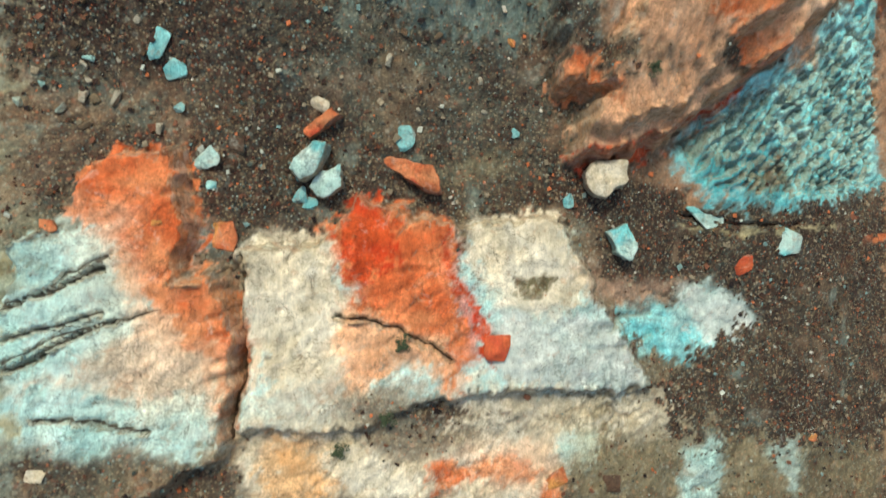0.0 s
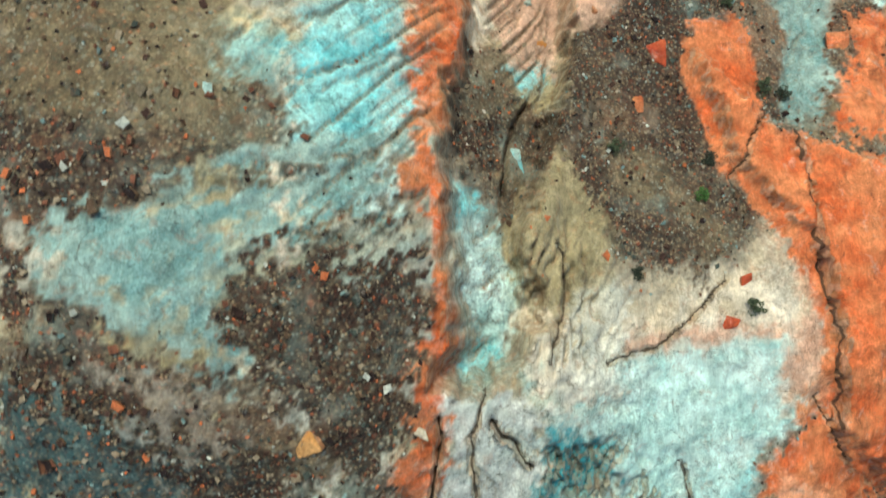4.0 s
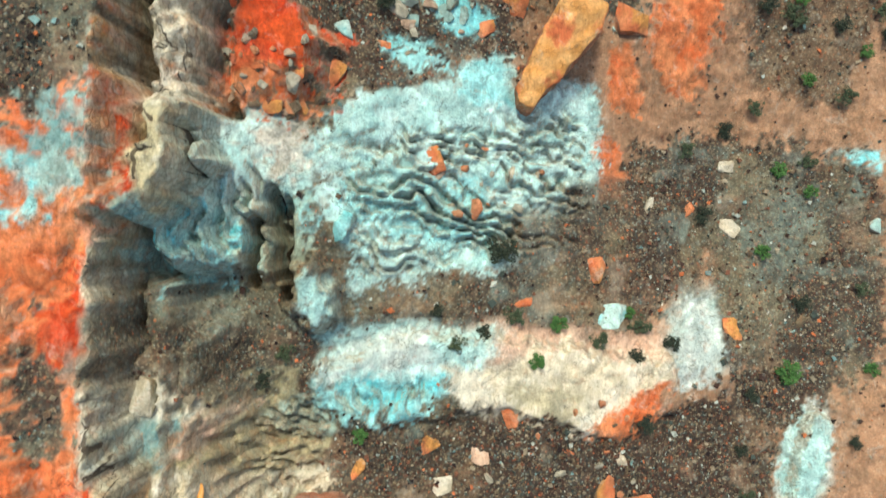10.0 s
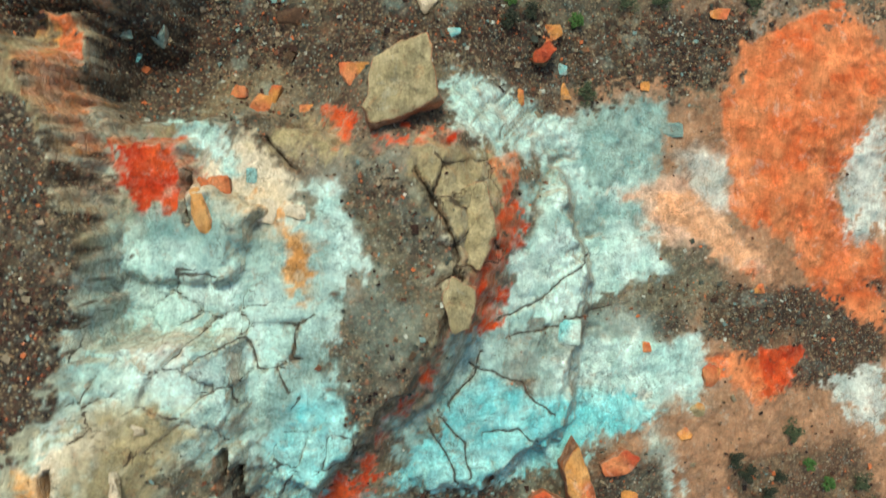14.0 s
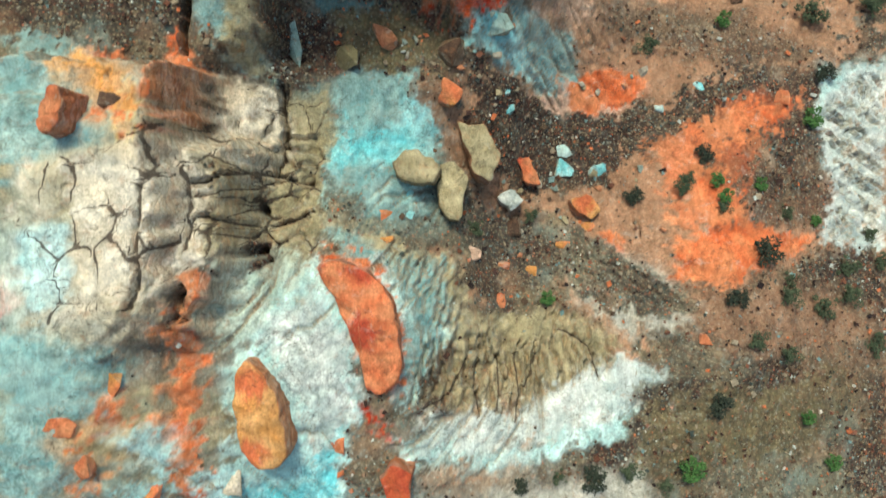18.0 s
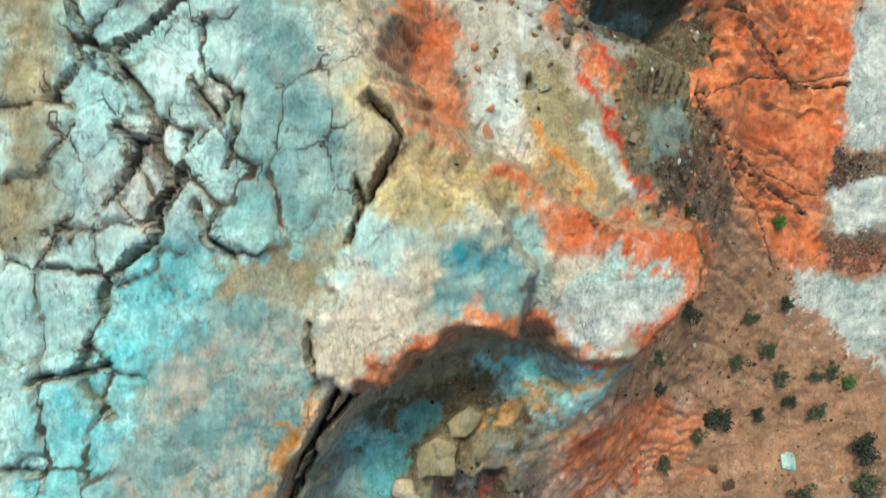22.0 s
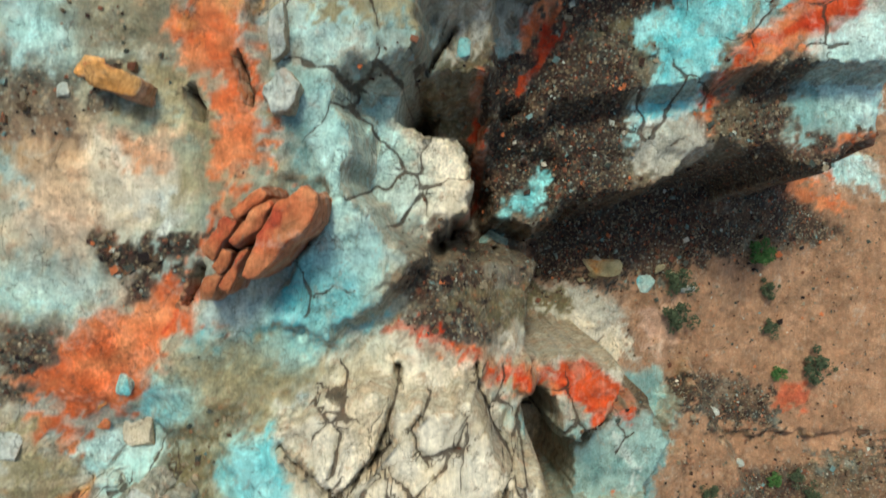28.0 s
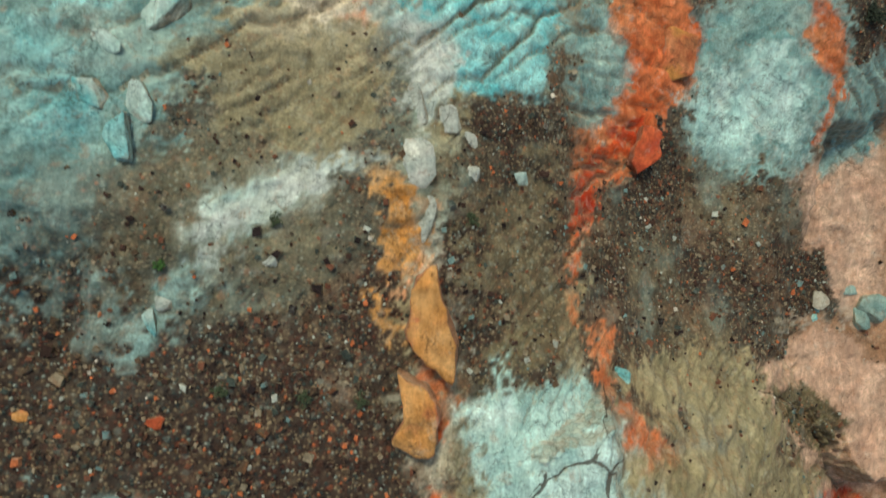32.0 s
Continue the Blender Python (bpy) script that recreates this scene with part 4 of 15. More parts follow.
joints(1.0, 0.25, 20, [(-10.6,81.1),(-7.9,82.9),(-4.1,81.4),(-4.4,79.0),(-6.8,77.5),(-10.0,77.4)])
joints(0.9, 0.18, 60, [(-4.8,79.0),(-2.7,77.2),(-3.3,75.3),(-5.6,75.4)])
joints(0.7, 0.35, 90, [(-9.6,68.1),(-8.0,68.1),(-8.4,60.2),(-8.8,60.4)])
joints(1.2, 0.12, 80, [(-11.6,72.5),(-8.4,73.3),(-8.1,69.5),(-11.8,69.1)])
joints(1.6, 0.08, 50, [(-4.6,174.6),(-1.0,175.0),(-1.4,172.9),(0.9,171.7),(-0.5,168.6),(-2.7,167.0),(-4.3,167.2),(-3.4,170.1)])
joints(1.6, 0.07, 20, [(3.7,177.2),(13.6,178.5),(13.1,175.1),(9.3,172.6),(5.8,172.7)])
joints(1.6, 0.1, 80, [(-3.3,165.8),(1.1,165.6),(8.2,164.7),(6.4,161.6),(-3.0,162.5)])
joints(1.6, 0.1, 50, [(0.5,185.6),(5.1,189.4),(4.2,185.2),(5.2,183.5),(8.2,182.2),(5.8,177.6),(-0.0,176.1),(-2.5,177.5),(2.7,181.1),(2.7,184.4)])
crack(0.9, 0.3, [(-10.40,77.26),(-10.39,75.30),(-10.76,74.02),(-10.81,72.82)])
crack(0.9, 0.3, [(-6.56,77.17),(-6.40,75.76),(-6.34,74.69),(-6.74,73.54)])
crack(0.9, 0.3, [(-7.24,72.52),(-6.95,71.09),(-7.02,70.04)])
level_area(10.3, [(-8.3,68.0),(-5.4,68.5),(-4.2,66.2),(-5.7,64.3),(-8.5,63.9)], edge=1.2, keep=0.4)
level_area(3.2, [(5.1,142.7),(7.9,143.3),(10.5,143.1),(8.7,141.2),(6.9,139.7),(5.4,140.9)], edge=1.0, keep=0.3)
level_area(8.5, [(1.4,169.6),(4.2,170.0),(6.2,170.7),(8.3,171.7),(12.3,172.0),(14.4,171.8),(15.8,173.0),(15.7,175.0),(10.2,174.9),(4.1,173.7),(1.3,172.6)], edge=0.5, keep=0.4)
level_area(4.6, [(5.0,141.3),(6.7,141.6),(7.2,140.4),(5.8,139.4),(4.8,139.6)], edge=0.9, keep=0.3)
level_area(11.8, [(-9.1,111.4),(-7.0,111.4),(-7.0,107.2),(-8.0,105.1),(-9.2,105.1)], edge=1.2, keep=0.5)
level_area(12.3, [(-13.2,120.2),(-11.9,119.4),(-10.7,119.1),(-7.5,119.1),(-6.5,119.9),(-7.7,120.6),(-10.7,120.7),(-13.3,120.8)], edge=0.9, keep=0.3)
level_area(11.5, [(-6.8,119.7),(-6.1,119.7),(-5.0,119.1),(-3.9,119.3),(-3.3,120.1),(-4.0,120.3),(-6.3,120.3)], edge=0.7, keep=0.3)
level_area(11.6, [(-8.9,49.0),(-7.7,49.0),(-7.7,56.0),(-8.9,57.0)], edge=2.2, keep=0.4)
level_area(11.7, [(-9.6,48.5),(-8.7,48.5),(-8.7,58.0),(-9.6,58.0)], edge=0.5, keep=0.4)
raise_area(1.2, [(-5.5,57.9),(-4.7,58.9),(-4.1,57.8),(-3.8,56.6),(-4.9,56.3),(-5.7,56.9)], edge=0.5)
rills(0.35, 0.4, -25, [(-7.8,53.1),(-4.7,54.0),(-3.9,52.5),(-4.2,51.9),(-4.8,51.0),(-7.9,51.5)])
rills(0.25, 0.4, -60, [(-4.7,54.2),(-1.9,54.3),(0.1,54.1),(-0.1,53.2),(-1.8,52.6),(-3.5,52.8),(-4.3,53.4)])
rills(0.3, 0.4, -70, [(2.9,18.3),(5.5,18.1),(6.5,17.5),(5.1,16.7),(3.8,15.2),(2.9,14.7),(2.6,16.4)])
rills(0.25, 0.35, -50, [(18.2,114.7),(19.9,117.2),(22.7,117.8),(22.2,108.0),(17.9,108.4),(19.3,111.4)])
rills(0.45, 0.55, 62, [(9.0,4.6),(11.8,6.3),(15.2,8.2),(22.0,10.5),(23.2,6.7),(20.2,2.3),(15.4,2.1),(12.1,2.6),(9.8,3.8)])
joints(0.6, 0.22, 80, [(-10.2,55.4),(-9.6,53.1),(-9.5,52.4),(-9.4,50.3),(-9.7,48.5),(-9.9,47.1),(-9.9,47.0),(-9.7,49.8),(-9.7,51.8)])
joints(0.9, 0.25, 60, [(-9.0,164.0),(-6.6,164.5),(-6.2,162.7),(-9.3,162.7)])
joints(0.9, 0.1, 80, [(-11.1,110.0),(-8.4,111.5),(-8.0,107.4),(-8.8,106.8),(-10.6,105.5),(-11.9,106.4),(-11.9,108.3)])
crack(0.5, 0.14, [(-1.32,165.64),(-1.36,164.89),(-1.63,163.87),(-2.27,162.95)])
crack(0.6, 0.16, [(0.76,165.65),(1.23,164.21),(1.74,163.23)])
crack(0.16, 0.1, [(-0.44,165.24),(-0.93,164.40),(-0.37,163.48)])
crack(0.16, 0.1, [(-3.23,165.01),(-2.54,164.38),(-2.64,163.33)])
crack(0.14, 0.1, [(-13.08,-1.66),(-12.25,-1.38),(-11.40,-0.74),(-10.25,-0.28)])
crack(0.14, 0.1, [(-12.95,-3.44),(-11.87,-2.88),(-10.55,-2.38),(-9.00,-1.95)])
crack(0.11, 0.1, [(-0.66,76.89),(0.18,75.74),(0.62,74.57)])
crack(0.09, 0.08, [(-0.26,77.30),(0.79,76.37),(1.03,74.96)])
crack(0.09, 0.08, [(1.41,76.58),(2.66,76.85),(3.57,76.12)])
crack(0.11, 0.1, [(0.14,77.70),(1.14,78.94),(1.33,79.73)])
crack(0.14, 0.12, [(8.77,137.64),(13.11,139.64),(19.39,140.95)])
crack(0.14, 0.12, [(9.98,137.38),(13.49,136.10),(18.20,134.94)])
crack(0.14, 0.12, [(8.75,137.43),(10.44,136.64),(14.31,133.95),(15.80,131.36)])
crack(1.2, 0.25, [(-3.60,125.72),(-3.21,126.93),(-2.62,128.21),(-2.26,128.76)])
crack(0.5, 0.14, [(-2.90,130.05),(-2.81,129.43),(-2.87,128.77)])
crack(0.14, 0.12, [(11.48,145.94),(15.33,146.43),(19.51,146.19)])
crack(0.11, 0.12, [(10.68,144.09),(13.96,145.09),(17.05,146.51)])
crack(0.14, 0.12, [(11.61,141.13),(15.62,140.20),(19.43,140.33)])
crack(0.14, 0.12, [(12.49,147.97),(15.10,149.02),(18.08,149.45),(20.91,149.34)])
crack(0.8, 0.2, [(-6.44,143.90),(-6.97,142.69),(-7.47,141.57),(-7.94,140.47),(-8.15,139.85)])
crack(0.9, 0.3, [(-4.27,139.90),(-4.42,139.61),(-4.82,139.19),(-4.90,138.59)])
crack(0.5, 0.15, [(-4.27,150.22),(-4.55,149.09),(-4.63,147.94)])
crack(0.5, 0.15, [(-2.55,150.04),(-2.74,148.42),(-2.55,147.12)])
crack(0.5, 0.15, [(1.69,151.56),(1.07,149.89),(1.20,148.16)])
crack(0.11, 0.1, [(7.84,16.78),(8.55,15.29),(9.95,13.75)])
crack(0.11, 0.1, [(6.65,12.93),(7.80,13.14),(8.69,13.94)])
crack(0.09, 0.1, [(2.31,80.14),(4.46,80.74),(6.93,81.14)])
crack(0.09, 0.1, [(1.86,80.99),(3.56,81.59),(5.91,83.50)])
crack(0.09, 0.1, [(0.86,79.37),(2.76,78.48),(4.07,77.18)])
crack(0.4, 0.12, [(-8.15,109.93),(-6.87,110.58),(-5.15,110.41)])
crack(0.4, 0.12, [(-7.96,108.75),(-6.48,108.56),(-5.07,109.23)])
crack(1.0, 0.4, [(-6.93,107.50),(-6.46,107.67)])
crack(0.8, 0.3, [(-6.94,109.46),(-6.62,109.17)])
crack(0.8, 0.25, [(-8.28,106.44),(-8.27,105.50)])
crack(0.16, 0.12, [(1.05,103.25),(0.35,102.12),(-0.75,101.60)])
crack(0.16, 0.12, [(1.55,103.23),(1.29,102.11),(1.52,100.98)])
crack(0.16, 0.12, [(2.33,103.19),(2.39,102.05),(2.24,101.17)])
crack(0.16, 0.12, [(3.08,103.44),(3.26,102.03),(3.00,100.88)])
crack(0.16, 0.12, [(4.08,103.45),(3.50,102.04)])
crack(0.16, 0.12, [(5.12,104.45),(6.36,103.71),(6.71,102.29)])
crack(1.0, 0.3, [(-8.84,118.75),(-9.15,116.31),(-9.34,114.71)])
crack(0.4, 0.12, [(-6.23,114.37),(-6.40,111.94),(-6.47,110.57)])
crack(0.9, 0.2, [(1.49,162.88),(1.40,161.77),(0.69,160.85),(-0.35,159.80),(-1.13,158.99),(-2.43,157.60)])
crack(0.5, 0.14, [(3.02,159.06),(2.10,158.43)])
crack(0.4, 0.12, [(-3.91,163.95),(-2.58,162.79),(-2.80,162.11),(-2.03,162.80)])
crack(0.14, 0.1, [(1.20,179.76),(0.70,178.67),(-0.35,177.55)])
crack(0.14, 0.1, [(3.91,182.89),(3.28,181.54),(2.50,181.00)])
crack(0.16, 0.12, [(11.55,187.56),(16.21,185.76),(18.13,183.29)])
STEEP = np.clip(np.hypot(*np.gradient(Z[7:-7, 7:-7], YS[7:-7], XS[7:-7])) - 0.55, 0, 1.2)
Z[7:-7, 7:-7] += STEEP * (0.34 * (0.5 - np.abs(field(0.7, 35)[7:-7, 7:-7])) + 0.16 * field(0.33, 36)[7:-7, 7:-7])
# worn ledges of the layers, ribs and pits all over
LAYER = Z / 0.55 + 0.5 * N3 + 0.15 * N1
STEP = LAYER - np.floor(LAYER)
Z += 0.55 * 0.18 * (STEP * STEP * (3 - 2 * STEP) - STEP)
Z += 0.1 * (0.5 - np.abs(field(0.85, 31))) + 0.06 * (0.5 - np.abs(field(0.36, 32))) + 0.03 * field(0.24, 33)
COL = np.zeros((len(YS), len(XS), 4))
KIND = np.zeros((len(YS), len(XS)), int)
KINDS_OF_ROCK = [""] + list(TONES)


def tone(kind, jj, ii):
    a, b, s = TONE[kind]
    f = np.clip(0.5 + 0.55 * N04[jj, ii] + 0.5 * M1[jj, ii], 0, 1)[..., None]
    return np.concatenate([np.array(a) * (1 - f) + np.array(b) * f, np.full(f.shape, s)], -1)


SHARP = ("orange", "red", "amber", "brown", "maroon", "olive", "deep")


def paint(kind, pts, edge=0.35, wobble=0.35, strength=1.0, rag=0.12):
    """A stretch of another rock or soil, in places painted shade; rag frays its edge and breaks it up."""
    d, jj, ii = inside(pts, edge, wobble)
    edge *= 0.55 if kind in SHARP else 1.25
    f = smooth(d + 1.4 * rag * (0.6 * N04[jj, ii] + 0.6 * M04[jj, ii] + 0.8 * N02[jj, ii] + 0.7 * M015[jj, ii]), edge)[..., None] * strength
    COL[jj, ii] = COL[jj, ii] * (1 - f) + f * tone(kind, jj, ii)
    KIND[jj, ii] = np.where(f[..., 0] > 0.5, KINDS_OF_ROCK.index(kind), KIND[jj, ii])


def streak(kind, width, pts, wobble=0.25, edge=0.15, strength=1.0):
    d, jj, ii = along(pts, width, wobble)
    f = smooth(width * 0.5 * (1 + 0.6 * N1[jj, ii]) - d, edge)[..., None] * strength
    COL[jj, ii] = COL[jj, ii] * (1 - f) + f * tone(kind, jj, ii)


everywhere = (slice(None), slice(None))
COL[:] = tone("tan", *everywhere)
low = smooth(6.0 - Z + 1.2 * N3, 3.0)[..., None]
COL = COL * (1 - low) + low * tone("sand", *everywhere)
# high up the bare rock shows, in a mixture of pale, khaki and blue-grey
high = smooth(Z - 11.0 + 1.6 * N3, 3.5)[..., None]
m1, m2 = np.clip(0.5 + 0.9 * N3 + 0.6 * M1, 0, 1)[..., None], np.clip(0.4 + 0.8 * field(2.1, 41) + 0.6 * M04, 0, 1)[..., None]
mixed = (tone("khaki", *everywhere) * m1 + tone("stone", *everywhere) * (1 - m1)) * (1 - 0.55 * m2) + 0.55 * m2 * tone("bluegrey", *everywhere)
COL = COL * (1 - high) + high * mixed
paint("tan", [(-3.2,-4.0),(2.5,-4.2),(23.2,2.0),(22.9,-16.0),(-3.1,-11.0)], edge=0.8)
paint("brown", [(6.3,1.4),(23.2,3.8),(23.2,-3.3),(15.5,-5.0),(6.4,-0.9)], rag=0.3)
paint("brown", [(15.4,-3.0),(23.2,-1.0),(22.9,-16.0),(17.7,-15.3)], rag=0.4)
paint("pale", [(-12.8,-7.6),(-13.0,-2.1),(-12.2,0.1),(-10.2,2.5),(-8.7,3.0),(-8.2,0.5),(-8.4,-1.0),(-6.8,-1.6),(-6.6,-5.9),(-8.5,-6.7),(-11.4,-6.6)])
paint("pale", [(-6.4,-5.8),(-6.4,-1.2),(-4.4,-0.0),(-2.9,1.4),(-0.1,0.4),(1.0,1.1),(4.8,0.9),(5.6,-1.7),(8.7,-5.6),(2.6,-5.4),(-0.0,-5.2),(-3.2,-6.3)])
paint("orange", [(4.0,-8.9),(5.1,-8.5),(4.5,-10.3),(3.5,-10.2)])
paint("orange", [(9.7,8.6),(9.0,10.9),(13.6,12.7),(14.1,8.8),(11.2,6.8),(10.2,7.7)])
streak("red", 0.35, [(5.21,3.39),(7.67,3.75),(8.88,4.59),(11.31,6.49),(13.57,8.48)])
paint("teal", [(9.4,4.4),(11.6,6.4),(14.4,8.6),(20.0,13.0),(23.2,3.5),(15.9,1.9),(11.4,2.3),(9.7,3.5)])
paint("deep", [(10.0,4.2),(14.1,4.6),(15.9,2.2),(11.4,2.4)], strength=0.8)
paint("olive", [(12.4,3.4),(14.7,4.0),(15.6,2.9),(13.0,2.5)], strength=0.7)
streak("orange", 0.5, [(19.15,-0.64),(21.51,0.48),(23.83,1.10)])
streak("khaki", 0.3, [(9.61,1.19),(13.94,0.87),(18.46,1.23)])
paint("brown", [(-11.7,15.6),(-9.7,14.8),(-9.3,12.1),(-7.2,8.7),(-3.6,5.3),(2.7,3.5),(2.6,-0.2),(-13.7,1.9)], rag=0.5)
paint("olive", [(-9.6,11.6),(-7.2,8.9),(-6.8,6.9),(-8.5,7.0),(-9.5,8.9)], strength=0.5, rag=0.4)
paint("grey", [(-9.2,13.5),(-5.7,13.7),(-2.4,12.8),(-0.0,12.2),(3.7,12.1),(5.5,14.9),(6.6,14.0),(6.6,11.2),(4.2,9.6),(3.8,7.6),(4.9,3.9),(-1.7,3.8),(-5.6,8.1),(-7.9,10.0)], rag=0.4)
paint("deep", [(-10.4,17.1),(-8.9,17.3),(-8.5,16.4),(-8.9,13.5),(-8.1,11.4),(-9.3,12.4),(-9.7,14.8),(-10.5,15.8)])
paint("teal", [(-10.5,16.8),(-9.2,17.4),(-8.5,17.0),(-8.7,16.1),(-9.9,15.6)], strength=0.8)
streak("cream", 0.5, [(-9.44,13.78),(-9.23,12.42),(-8.96,11.26),(-7.93,9.67),(-7.07,8.71)])
paint("maroon", [(-10.5,13.9),(-10.0,14.1),(-10.0,13.3),(-10.5,13.2)], edge=0.2)
paint("grey", [(-7.8,18.3),(-4.4,18.6),(-4.5,17.1),(-5.8,16.8),(-7.1,16.6),(-8.4,16.5)], rag=0.3)
paint("teal", [(-7.0,16.4),(-4.5,17.1),(-2.4,17.3),(-1.3,16.8),(-2.2,16.0),(-4.2,16.0),(-6.4,15.6),(-7.2,16.0)])
paint("pale", [(-3.2,17.0),(-1.4,17.2),(-1.0,16.6),(-2.2,15.9),(-3.7,16.2)])
paint("peach", [(-6.0,15.4),(-4.5,15.8),(-4.5,15.0),(-5.9,14.6),(-6.8,14.2),(-7.3,14.5)], rag=0.2)
paint("teal", [(-5.9,14.3),(-4.2,15.0),(-3.5,14.6),(-1.3,14.9),(-0.7,14.2),(-0.7,12.9),(-3.1,13.0),(-4.9,13.6)])
paint("grey", [(-3.6,13.9),(-1.4,14.0),(-1.4,13.0),(-3.5,13.0)], rag=0.3)
streak("deep", 0.3, [(-4.20,12.97),(-3.08,12.16),(-2.34,11.47)])
paint("pale", [(2.5,20.0),(13.4,21.8),(12.8,18.2),(10.9,16.5),(10.6,14.1),(9.6,11.6),(7.5,11.2),(6.1,11.9),(6.6,14.6),(4.0,15.4),(5.7,16.6),(6.4,17.7),(3.8,18.3)], edge=0.8)
paint("teal", [(9.1,14.8),(10.5,16.9),(10.8,18.7),(11.4,19.2),(10.6,15.4)], strength=0.7, edge=0.7)
paint("peach", [(9.6,11.6),(10.8,14.1),(12.5,17.5),(15.0,19.3),(19.5,13.5),(12.1,10.9),(15.8,7.7),(10.2,8.0),(8.9,5.6),(4.9,3.9),(6.7,6.8),(7.5,11.2)], edge=0.5)
paint("orange", [(10.8,11.6),(11.6,14.5),(13.6,17.1),(15.6,17.2),(19.5,13.5),(13.7,11.2),(11.5,11.0),(9.6,10.5),(7.5,10.4)], rag=0.25)
paint("orange", [(8.7,9.7),(11.1,10.6),(11.9,9.5),(10.6,8.7),(9.1,9.1)])
paint("red", [(11.5,11.4),(12.3,12.3),(13.7,13.1),(18.3,14.3),(14.0,11.4),(11.9,10.8)], rag=0.2, strength=0.7)
paint("tan", [(-13.1,33.7),(-6.6,34.6),(-3.9,26.4),(-5.3,26.2),(-6.6,24.4),(-9.0,23.7),(-10.4,23.7)], rag=0.3)
paint("brown", [(-13.1,33.7),(-11.2,34.7),(-6.3,26.8),(-9.5,25.9),(-10.6,25.9)], rag=0.5)
paint("grey", [(-5.6,28.2),(-3.9,26.5),(-3.1,26.3),(-1.8,26.3),(-1.2,24.3),(-2.2,23.4),(-3.9,23.4),(-5.2,23.9)], rag=0.5)
paint("teal", [(-4.5,34.4),(-1.3,38.2),(-1.2,28.5),(-1.4,26.8),(-3.1,26.3),(-4.1,27.3),(-3.7,29.2)])
paint("teal", [(-5.6,28.9),(-5.1,29.7),(-3.9,29.2),(-4.2,27.6),(-5.3,27.4)], rag=0.2, strength=0.7)
paint("cream", [(-5.6,29.6),(-5.1,30.0),(-3.9,29.5),(-3.6,28.7),(-4.3,29.0)], edge=0.2)
paint("bluegrey", [(-9.1,24.5),(-6.6,24.4),(-4.7,25.1),(-2.6,26.2),(-1.7,25.7),(-1.7,24.3),(-3.2,23.7),(-5.1,23.7),(-5.1,22.1),(-7.1,22.2),(-8.7,23.5)], rag=0.5)
paint("brown", [(-4.9,23.1),(-3.5,23.3),(-3.0,23.6),(-0.9,23.3),(-0.6,21.4),(-0.8,19.6),(-1.4,17.1),(-3.1,17.4),(-3.5,19.9),(-4.4,21.6)], rag=0.5)
paint("tan", [(-9.8,22.1),(-8.1,22.6),(-5.3,20.9),(-3.0,19.3),(-2.3,17.3),(-10.6,17.6)], rag=0.5)
paint("brown", [(-9.7,21.1),(-7.1,21.2),(-4.7,19.5),(-3.1,17.7),(-3.1,17.4),(-10.6,17.6)], rag=0.5)
paint("deep", [(-9.7,20.6),(-7.2,19.9),(-6.4,17.5),(-10.6,17.6)], rag=0.5, strength=0.5)
paint("cream", [(-7.3,21.2),(-6.4,21.2),(-4.7,19.5),(-5.0,19.0),(-6.6,19.9)], rag=0.4, strength=0.6)
streak("cream", 0.22, [(-4.20,28.52),(-3.96,25.14),(-3.73,23.94),(-3.61,22.76)])
streak("pale", 0.15, [(-1.95,28.08),(-1.72,24.55)])
streak("cream", 0.1, [(0.05,24.33),(0.56,21.81),(0.18,19.53),(-0.11,16.94)])
paint("grey", [(0.1,28.0),(0.9,31.1),(2.2,31.8),(3.2,29.8),(2.7,28.2),(2.0,26.2),(0.3,26.1)], rag=0.3)
paint("bluegrey", [(0.0,25.8),(1.8,24.6),(2.7,23.2),(2.7,21.4),(1.9,20.4),(0.5,21.5),(0.3,24.0)])
paint("teal", [(0.3,21.6),(1.9,20.3),(1.5,19.7),(0.3,20.1)], strength=0.8)
paint("grey", [(5.0,31.9),(6.9,34.8),(10.4,36.3),(10.0,32.8),(9.1,30.8),(9.6,27.8),(11.0,25.0),(10.5,23.1),(7.8,21.6),(5.8,21.2),(5.7,23.4),(5.1,25.5),(4.2,27.4)], rag=0.3)
paint("khaki", [(2.1,24.1),(3.9,27.2),(5.1,25.3),(5.4,21.6),(5.3,19.2),(3.9,19.0),(2.8,19.6),(3.1,21.7)])
paint("cream", [(5.4,20.9),(10.9,23.1),(12.5,23.1),(13.1,20.0),(11.2,18.1),(7.4,17.4),(5.4,18.8)], edge=0.9)
paint("deep", [(2.7,18.5),(3.7,18.6),(4.9,18.0),(6.1,17.4),(5.7,16.4),(3.1,16.3),(2.7,17.2)])
paint("orange", [(9.6,31.6),(11.5,32.4),(11.7,28.9),(13.3,28.0),(15.9,26.9),(22.4,11.5),(10.7,15.5),(12.2,17.7),(13.1,20.4),(12.1,22.7),(12.9,24.1),(12.6,26.7),(11.5,28.0),(10.3,27.2),(9.5,28.5)], rag=0.2)
paint("tan", [(17.4,37.5),(19.3,37.3),(18.3,32.8),(16.4,32.7)])
paint("tan", [(-13.9,31.1),(-9.8,37.7),(-8.9,38.6),(-8.3,36.2),(-7.5,32.1)], rag=0.4)
paint("bluegrey", [(-10.1,37.7),(-9.0,39.8),(-8.6,38.6),(-11.4,33.9),(-11.5,33.7)], rag=0.3)
paint("grey", [(-6.5,35.1),(-3.7,34.2),(-2.9,32.2),(-6.3,32.1)], rag=0.4)
paint("orange", [(-14.5,48.9),(-10.5,49.8),(-10.2,44.0),(-9.1,42.0),(-9.2,39.8),(-10.2,37.4),(-11.4,35.0),(-11.9,33.3),(-14.2,32.8)], rag=0.2)
